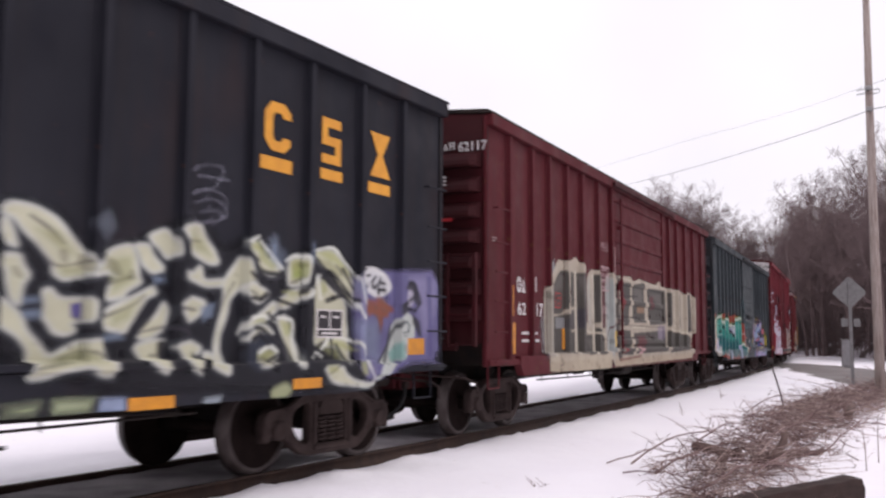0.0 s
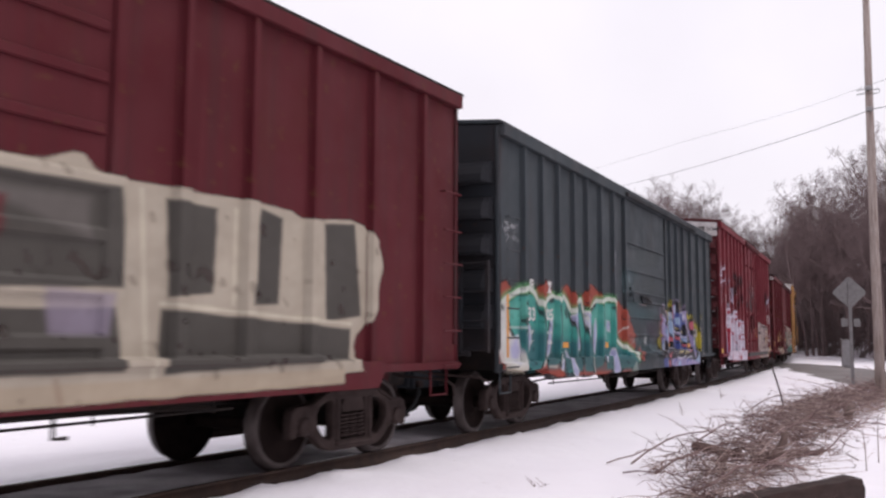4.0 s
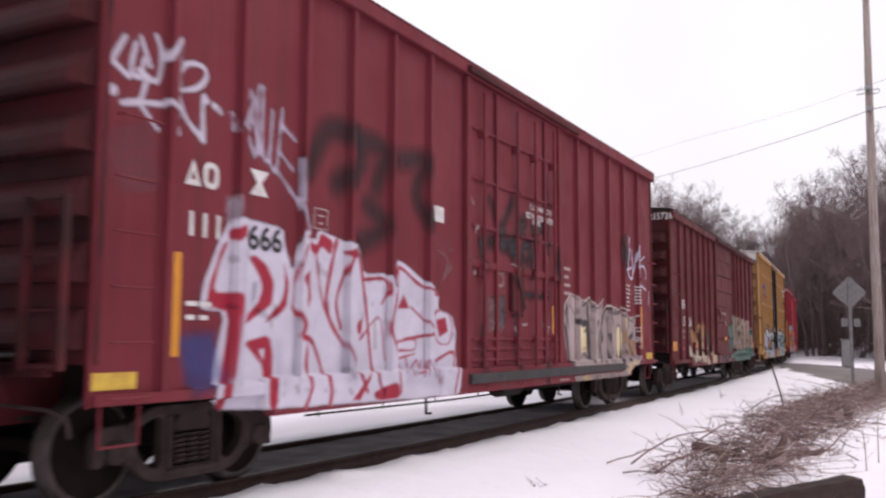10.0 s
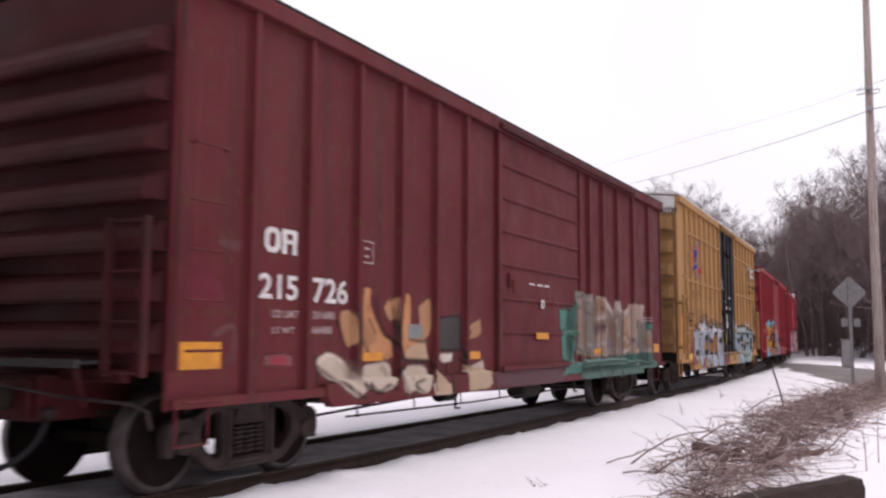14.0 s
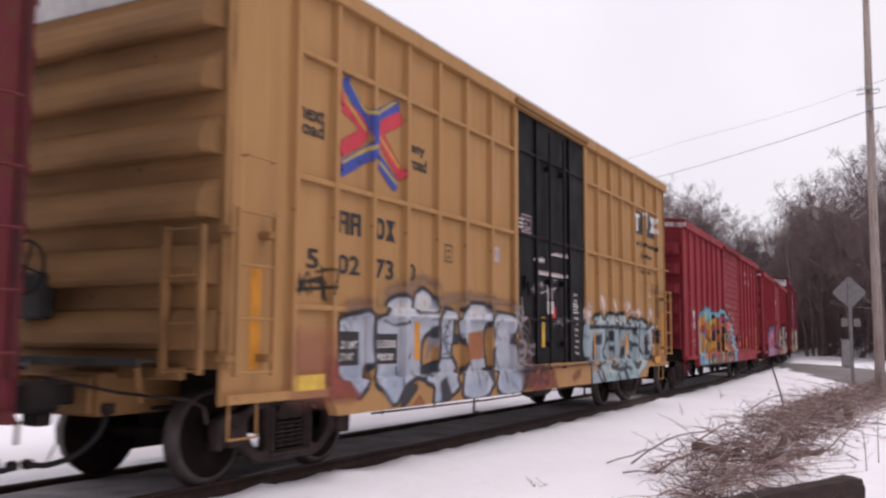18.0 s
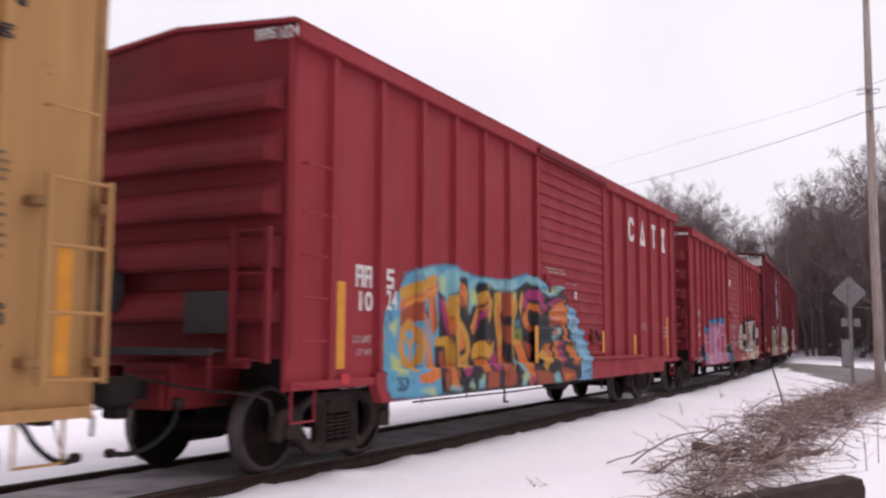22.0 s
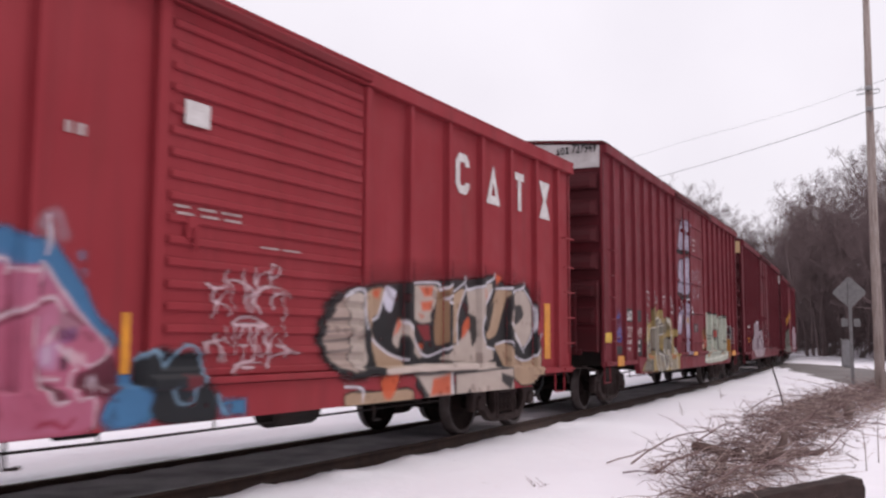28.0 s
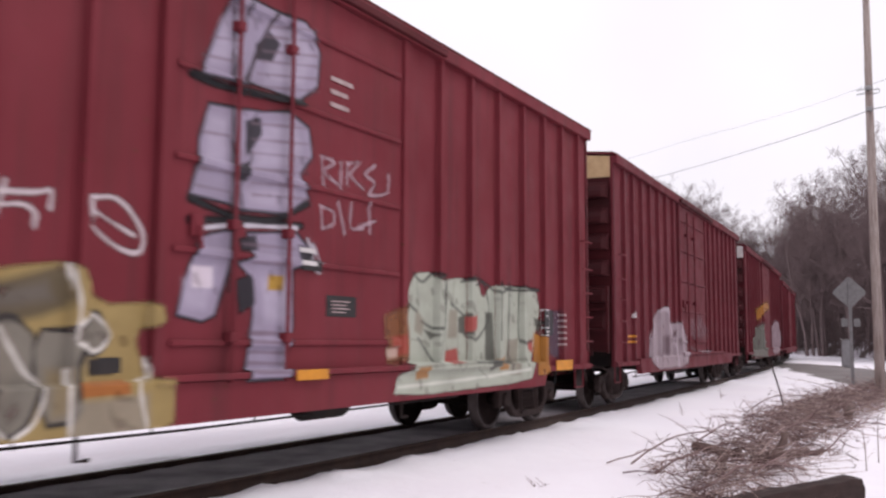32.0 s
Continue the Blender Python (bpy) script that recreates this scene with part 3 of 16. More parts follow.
def build_coupling(car, c, end):
    """Draft sill, coupler, air hose, cut lever, platform and its brackets at one end; end is -1 at the front."""
    u, s = (c["front"], -1) if end < 0 else (c["rear"], 1)
    foot = c["end_z"] + END_RISE

    def block(bm, a, b, y0, y1, z0, z1, bevel=0.0):
        return box(bm, min(u + s * a, u + s * b), max(u + s * a, u + s * b), y0, y1, z0, z1, bevel)

    bm = block(bmesh.new(), -0.9, 0.28, -0.34, 0.34, 0.68, foot - 0.04, 0.02)
    block(bm, 0.28, 0.34, -0.27, 0.27, 0.70, 1.04, 0.015)
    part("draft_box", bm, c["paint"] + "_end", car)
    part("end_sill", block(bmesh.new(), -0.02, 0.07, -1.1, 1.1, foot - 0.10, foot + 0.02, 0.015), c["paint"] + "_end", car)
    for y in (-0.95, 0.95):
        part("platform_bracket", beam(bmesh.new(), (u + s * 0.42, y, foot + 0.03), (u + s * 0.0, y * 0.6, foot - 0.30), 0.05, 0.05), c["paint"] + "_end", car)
    bm = block(bmesh.new(), 0.3, 0.6, -0.09, 0.09, 0.79, 0.97, 0.02)
    tip = 0.92
    block(bm, 0.55, tip, -0.19, 0.05, 0.74, 1.02, 0.04)
    block(bm, 0.62, tip - 0.06, 0.06, 0.18, 0.76, 1.0, 0.03)
    block(bm, 0.58, 0.74, -0.12, 0.1, 0.62, 0.74, 0.02)
    part("coupler", bm, "under", car, "rusty knuckle coupler")
    hose = [(u + s * 0.20, -0.36, 0.74), (u + s * 0.26, -0.40, 0.64), (u + s * 0.36, -0.40, 0.50), (u + s * 0.54, -0.36, 0.37), (u + s * 0.74, -0.28, 0.31), (u + s * 0.90, -0.22, 0.33)]
    bar_part("air_hose", [tuple(p) for p in rounded(np.array(hose), 4)], 0.026, "hose", car, 7, "black rubber air hose")
    part("angle_cock", block(bmesh.new(), 0.14, 0.26, -0.42, -0.32, 0.70, 0.80, 0.02), "truck", car)
    part("hose_coupling", block(bmesh.new(), 0.84, 0.93, -0.26, -0.16, 0.29, 0.37, 0.02), "truck", car)
    bar_part("hose_chain", [(u + s * 0.62, -0.2, 0.76), (u + s * 0.66, -0.28, 0.5), (u + s * 0.74, -0.28, 0.34)], 0.008, "truck", car, 4)
    lever = [(u + s * 0.10, -1.46, 0.66), (u + s * 0.12, -1.44, 0.80), (u + s * 0.16, -1.30, 0.86), (u + s * 0.20, -0.5, 0.90), (u + s * 0.46, -0.24, 0.98), (u + s * 0.66, -0.1, 1.04)]
    bar_part("cut_lever", lever, 0.016, "truck", car)
    bm = bmesh.new()
    for k in range(5):
        block(bm, 0.12 + 0.07 * k, 0.165 + 0.07 * k, -1.0, 1.2, foot + 0.06, foot + 0.085)
    block(bm, 0.44, 0.47, -1.0, 1.2, foot + 0.03, foot + 0.10)
    part("end_platform", bm, "galv" if c.get("pale_platform") else "grey_steel", car)


def ladder(car, u, y, z0, z1, material, rungs, along=True):
    """Two stiles and their rungs; along the side, or across the end."""
    w = 0.42
    bm = bmesh.new()
    for k in (0, 1):
        if along:
            box(bm, u + k * w - 0.02, u + k * w + 0.02, y - 0.035, y + 0.0, z0, z1)
        else:
            box(bm, u - 0.05, u + 0.01, y + k * w - 0.025, y + k * w + 0.025, z0, z1)
    if along:
        bm.free()
        body = car
    else:
        body = part("ladder", bm, material + "_end", car)
    for i in range(rungs):
        z = z0 + 0.03 + (z1 - z0 - 0.06) * i / (rungs - 1)
        pts = [(u, y - 0.05, z), (u + w, y - 0.05, z)] if along else [(u - 0.03, y, z), (u - 0.03, y + w, z)]
        bar_part("grab_iron" if along else "rung", pts, 0.013, material if along else material + "_end", body, 5)


def side_ladder(car, u, z0, z1, material):
    """A framed ladder standing off the side: stiles, rungs and the brackets that hold it."""
    w, y = 0.5, -POST - 0.055
    bm = bmesh.new()
    box(bm, u - 0.022, u + 0.022, y - 0.025, y + 0.025, z0, z1, 0.006)
    frame_part = part("ladder", bm, material, car)
    bm = bmesh.new()
    box(bm, u + w - 0.022, u + w + 0.022, y - 0.025, y + 0.025, z0, z1, 0.006)
    part("stile", bm, material, frame_part)
    for i in range(4):
        z = z0 + 0.03 + (z1 - z0 - 0.06) * i / 3
        bar_part("rung", [(u, y, z), (u + w, y, z)], 0.015, material, frame_part, 6)
    for du in (-0.12, w - 0.08):
        for z in (z0 + 0.12, z1 - 0.24):
            bm = bmesh.new()
            box(bm, u + du, u + du + 0.12, y - 0.01, -PANEL, z, z + 0.07, 0.01)
            part("bracket", bm, material + "_end", frame_part)


def grab(car, u0, u1, z, material, y=-POST - 0.06):
    bar_part("grab_iron", [(u0, y + 0.07, z), (u0, y, z), (u1, y, z), (u1, y + 0.07, z)], 0.013, material, car, 5)


def build_car(c):
    """A boxcar: walls, posts, doors, roof, ends, underframe, trucks and fittings."""
    car = tagged(new("boxcar"), c["label"], "freight car", "boxcars of the train")
    car.empty_display_size = 0.5
    f, r, low, mid, eave, paint = c["front"], c["rear"], c["end_z"], c["mid_z"], c["eave"], c["paint"]
    centre, half = (f + r) / 2, (r - f) / 2
    d0, d1 = c["door"]
    for s in (-1, 1):
        bm = bmesh.new()
        box(bm, f, r, min(s * PANEL, s * (PANEL - 0.06)), max(s * PANEL, s * (PANEL - 0.06)), low, eave - 0.02)
        part("side_wall", bm, paint, car)
        bm = bmesh.new()
        box(bm, f - 0.01, r + 0.01, min(s * 1.50, s * (POST + 0.03)), max(s * 1.50, s * (POST + 0.03)), eave - 0.15, eave + 0.02, 0.012)
        part("top_chord", bm, paint, car)
        bm = bmesh.new()
        a, b = c["sill"]
        prism(bm, [(a, low + 0.12), (a, low), (a + 0.12, mid), (b - 0.12, mid), (b, low), (b, low + 0.12)], s * 1.50, s * (POST + 0.01))
        part("side_sill", bm, c.get("sill_paint", paint), car)
        bm = bmesh.new()
        box(bm, f, r, min(s * 1.52, s * (POST - 0.01)), max(s * 1.52, s * (POST - 0.01)), low - 0.005, low + 0.08)
        part("bottom_rail", bm, paint, car)
    pm = recolour(shared(("post", round(eave - low, 2)), lambda: post_mesh(eave - 0.15 - low - 0.07)), paint)
    for s in (-1, 1):
        for u in c["posts"]:
            part_of("side_post", pm, paint, car, m=pose(u, s * PANEL, low + 0.07, 0, 0, 0 if s < 0 else 180))
        for u0, u1, z in c.get("stringers", ()):
            bm = bmesh.new()
            box(bm, u0, u1, min(s * PANEL, s * (POST - 0.012)), max(s * PANEL, s * (POST - 0.012)), z - 0.03, z + 0.03, 0.01)
            part("stringer", bm, paint, car)
    # doors
    dp = c.get("door_paint", paint)
    for s in (-1, 1):
        bm = bmesh.new()
        box(bm, d0, d1, min(s * (PANEL - 0.02), s * DOOR), max(s * (PANEL - 0.02), s * DOOR), low + 0.13, eave - 0.16)
        door = part("door", bm, dp, car, c.get("door_label", ""))
        for z, w in c["door_ribs"]:
            bm = bmesh.new()
            box(bm, d0 + 0.04, d1 - 0.04, min(s * DOOR, s * (DOOR + 0.032)), max(s * DOOR, s * (DOOR + 0.032)), z - w / 2, z + w / 2, min(0.014, w * 0.4))
            part("door_rib", bm, dp, door)
        for u in c.get("door_bars", ()):
            bm = bmesh.new()
            box(bm, u - 0.035, u + 0.035, min(s * DOOR, s * (DOOR + 0.045)), max(s * DOOR, s * (DOOR + 0.045)), low + 0.15, eave - 0.18, 0.008)
            part("door_bar", bm, dp, door)
        for u0, u1, z0, z1 in c.get("gear", ()):
            bm = bmesh.new()
            box(bm, u0, u1, min(s * DOOR, s * (DOOR + 0.07)), max(s * DOOR, s * (DOOR + 0.07)), z0, z1, 0.015)
            gear = part("latch_box", bm, dp + "_end", door, "grimy door latch box")
            bar_part("latch_lever", [(u0 + 0.08, s * (DOOR + 0.1), z1 - 0.04), (u1 - 0.06, s * (DOOR + 0.1), z0 + 0.05)], 0.016, "under", gear, 5)
        for u in c.get("rods", ()):
            bar_part("lock_rod", [(u, s * (DOOR + 0.07), low + 0.1), (u, s * (DOOR + 0.07), eave - 0.3)], 0.022, c.get("rod_paint", dp), door)
            for z in (low + 0.5, low + 1.5, eave - 0.9):
                bm = bmesh.new()
                box(bm, u - 0.05, u + 0.05, min(s * DOOR, s * (DOOR + 0.1)), max(s * DOOR, s * (DOOR + 0.1)), z - 0.045, z + 0.045, 0.01)
                part("rod_bracket", bm, dp, door)
        for u0, u1 in ((d0 - 0.13, d0), (d1, d1 + 0.13)):
            bm = bmesh.new()
            box(bm, u0, u1, min(s * (PANEL - 0.01), s * POST), max(s * (PANEL - 0.01), s * POST), low + 0.08, eave - 0.15, 0.012)
            part("door_post", bm, paint, car)
        t0, t1 = c.get("rail_span", (d0 - 0.1, d1 + 2.6))
        bm = bmesh.new()
        box(bm, t0, t1, min(s * 1.55, s * (POST + 0.06)), max(s * 1.55, s * (POST + 0.06)), low + c.get("rail_z", (0.13, 0.19))[0], low + c.get("rail_z", (0.13, 0.19))[1], 0.01)
        part("door_rail", bm, c.get("rail_paint", c.get("sill_paint", paint)), car)
        bm = bmesh.new()
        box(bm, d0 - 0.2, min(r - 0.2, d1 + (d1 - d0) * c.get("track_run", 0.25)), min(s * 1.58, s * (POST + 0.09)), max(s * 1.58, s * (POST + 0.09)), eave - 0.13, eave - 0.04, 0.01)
        # darkened end paint: the shaded line below the roof edge is put into its colour
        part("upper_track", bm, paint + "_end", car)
    # a door handle and its plate on the near door
    bm = bmesh.new()
    hu = d0 + 0.3
    box(bm, hu - 0.07, hu + 0.07, -DOOR - 0.05, -DOOR, low + 1.35, low + 1.55, 0.012)
    beam(bm, (hu, -DOOR - 0.06, low + 1.45), (hu + 0.02, -DOOR - 0.07, low + 1.25), 0.025, 0.03)
    part("door_handle", bm, dp, car)
    # roof: shallow gable with raised seams
    bm = bmesh.new()
    n = 14
    for s in (-1, 1):
        a = [bm.verts.new((x, s * 1.63, eave + 0.02)) for x in (f - 0.04, r + 0.04)]
        b = [bm.verts.new((x, 0, eave + 0.17)) for x in (f - 0.04, r + 0.04)]
        a2 = [bm.verts.new((v.co.x, v.co.y, v.co.z + 0.03)) for v in a]
        b2 = [bm.verts.new((v.co.x, v.co.y, v.co.z + 0.03)) for v in b]
        for q in ((a[0], a[1], b[1], b[0]), (a2[0], b2[0], b2[1], a2[1]), (a[0], a2[0], a2[1], a[1]), (a[0], b[0], b2[0], a2[0]), (a[1], a2[1], b2[1], b[1])):
            bm.faces.new(q)
        for k in range(n + 1):
            x = f + (r - f) * k / n
            beam(bm, (x, s * 1.57, eave + 0.062), (x, 0, eave + 0.205), 0.06, 0.035)
    bmesh.ops.recalc_face_normals(bm, faces=bm.faces[:])
    # on b, d, e and i a darker roof colour carries the shading along the top
    part("roof", bm, c.get("roof_paint", paint), car, "ribbed steel roof")
    # ends
    for e, u in ((-1, f), (1, r)):
        bm = bmesh.new()
        a, b = (u, u + 0.05) if e < 0 else (u - 0.05, u)
        vs = [(-1.55, low + END_RISE), (1.55, low + END_RISE), (1.55, eave + 0.01), (0, eave + 0.16), (-1.55, eave + 0.01)]
        q0 = [bm.verts.new((a, y, z)) for y, z in vs]
        q1 = [bm.verts.new((b, y, z)) for y, z in vs]
        bm.faces.new(q0)
        bm.faces.new(q1[::-1])
        for i in range(5):
            bm.faces.new((q0[i], q1[i], q1[(i + 1) % 5], q0[(i + 1) % 5]))
        bmesh.ops.recalc_face_normals(bm, faces=bm.faces[:])
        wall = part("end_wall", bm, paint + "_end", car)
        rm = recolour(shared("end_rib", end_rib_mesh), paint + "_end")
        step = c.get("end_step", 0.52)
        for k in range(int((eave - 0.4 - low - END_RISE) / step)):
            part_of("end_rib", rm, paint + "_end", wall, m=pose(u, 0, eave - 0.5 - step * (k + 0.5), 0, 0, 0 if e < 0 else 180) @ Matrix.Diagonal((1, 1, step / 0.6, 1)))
        for y in (-1.55, 1.55):
            bm = bmesh.new()
            box(bm, min(u, u + e * 0.03), max(u, u + e * 0.03), min(y, y * 0.965), max(y, y * 0.965), low - 0.02, eave, 0.01)
            part("corner_post", bm, paint, car)
        if c.get("board"):
            bm = bmesh.new()
            x0, x1 = (u - 0.018, u) if e < 0 else (u, u + 0.018)
            q = [(-1.53, eave - 0.42), (1.53, eave - 0.42), (1.53, eave - 0.005), (0, eave + 0.14), (-1.53, eave - 0.005)]
            v0 = [bm.verts.new((x0, y, z)) for y, z in q]
            v1 = [bm.verts.new((x1, y, z)) for y, z in q]
            bm.faces.new(v0)
            bm.faces.new(v1[::-1])
            for i in range(5):
                bm.faces.new((v0[i], v1[i], v1[(i + 1) % 5], v0[(i + 1) % 5]))
            bmesh.ops.recalc_face_normals(bm, faces=bm.faces[:])
            part("number_board", bm, c["board"], car, "pale painted number board")
        build_coupling(car, c, e)
    # ladders and grab irons at the corners
    for u, k in ((f + 0.06, 1), (r - 0.48, -1)):
        if c.get("framed"):
            side_ladder(car, u - 0.05 if k > 0 else u, low + 0.24, low + 1.72, paint)
        else:
            ladder(car, u, -POST + 0.005, low + 0.02, low + c.get("ladder", 1.75), paint, 5)
    ladder(car, f - 0.2, -1.46, low + 0.26, low + 1.55, paint, 4, along=False)
    grab(car, f + 0.1, f + 0.5, low + 2.2, paint)
    grab(car, r - 0.5, r - 0.1, low + 2.2, paint)
    # stirrup steps
    for u in (f + 0.12, r - 0.55):
        for y in (-1.5, 1.5):
            bar_part("stirrup_step", [(u, y, low), (u, y, low - 0.32), (u + 0.38, y, low - 0.32), (u + 0.38, y, low)], 0.015, paint, car, 5)
    # brake gear on the front end
    bm = bmesh.new()
    box(bm, f - 0.24, f - 0.08, 0.55, 0.95, low + 0.75, low + 1.2, 0.03)
    part("brake_housing", bm, "grey_steel", car)
    bm = bmesh.new()
    ring = [(f - 0.28, 0.75 + 0.26 * math.cos(a), low + 1.25 + 0.26 * math.sin(a)) for a in np.linspace(0, 2 * math.pi, 21)]
    tube(bm, ring, 0.016, 5)
    for a in (0.3, 1.87, 3.44, 5.0):
        beam(bm, (f - 0.28, 0.75, low + 1.25), (f - 0.28, 0.75 + 0.26 * math.cos(a), low + 1.25 + 0.26 * math.sin(a)), 0.02, 0.02)
    part("brake_wheel", bm, "under", car)
    # underframe
    bm = bmesh.new()
    box(bm, f + 0.9, r - 0.9, -0.32, 0.32, 0.68, 1.02, 0.02)
    part("centre_sill", bm, "under", car)
    for k in range(6):
        u = centre + (k - 2.5) * half * 0.24
        bm = bmesh.new()
        prism(bm, [(u - 0.05, low + 0.02), (u + 0.05, low + 0.02), (u + 0.05, low - 0.16), (u - 0.05, low - 0.16)], -1.5, 1.5)
        part("cross_bearer", bm, "under", car)
    bm = bmesh.new()
    box(bm, f + 0.75, r - 0.75, -1.5, 1.5, low - 0.02, low + 0.04)
    for u in (f + 0.72, r - 0.77):
        box(bm, u, u + 0.05, -1.5, 1.5, low - 0.02, low + END_RISE + 0.15)
    part("floor", bm, "under", car)
    bm = bmesh.new()
    lathe(bm, [(0.02, -0.42), (0.15, -0.40), (0.18, -0.34), (0.18, 0.34), (0.15, 0.40), (0.02, 0.42)], 16)
    for v in bm.verts:
        v.co = Vector((v.co.y + centre + 1.2, v.co.x - 0.85, v.co.z + low - 0.24))
    part("air_reservoir", bm, "under", car, "grimy air brake reservoir")
    bm = bmesh.new()
    lathe(bm, [(0.02, -0.2), (0.13, -0.19), (0.13, 0.19), (0.02, 0.2)], 16)
    for v in bm.verts:
        v.co = Vector((v.co.y + centre - 1.4, v.co.x - 0.7, v.co.z + low - 0.2))
    part("brake_cylinder", bm, "under", car)
    bar_part("brake_rod", [(centre - 4.4, -0.6, low - 0.32), (centre - 1.6, -0.7, low - 0.2), (centre + 4.4, -0.62, low - 0.33)], 0.018, "under", car, 5)
    bar_part("train_pipe", [(f + 0.2, -0.5, 0.74), (centre - 3, -1.2, low - 0.14), (centre + 3, -1.2, low - 0.15), (r - 0.2, -0.5, 0.74)], 0.022, "under", car, 5)
    for u in c.get("hangers", (centre - 2.6, centre + 1.9)):
        bar_part("hanging_bracket", [(u, -1.5, mid), (u, -1.5, mid - 0.2), (u + 0.12, -1.5, mid - 0.2)], 0.018, "under", car, 5)
    bar_part("low_pipe", [(centre - 4.3, -0.95, low - 0.33), (centre - 1, -0.98, low - 0.35), (centre + 4.3, -0.95, low - 0.32)], 0.014, "under", car, 6)
    for k in range(7):
        u = centre - 4.1 + 1.35 * k
        bar_part("pipe_hanger", [(u, -0.95, low - 0.02), (u + 0.02, -0.96, low - 0.36)], 0.010, "under", car, 4)
    bolster = half - 1.55
    for s in (-1, 1):
        build_truck(car, centre + s * bolster + c.get("shift", (0, 0))[s > 0])
    CARS.append((car, c["n"]))
    c["ob"] = car
    return car


def ribs(z0, z1, n, w=0.06):
    return [(z0 + (z1 - z0) * i / (n - 1), w) for i in range(n)]


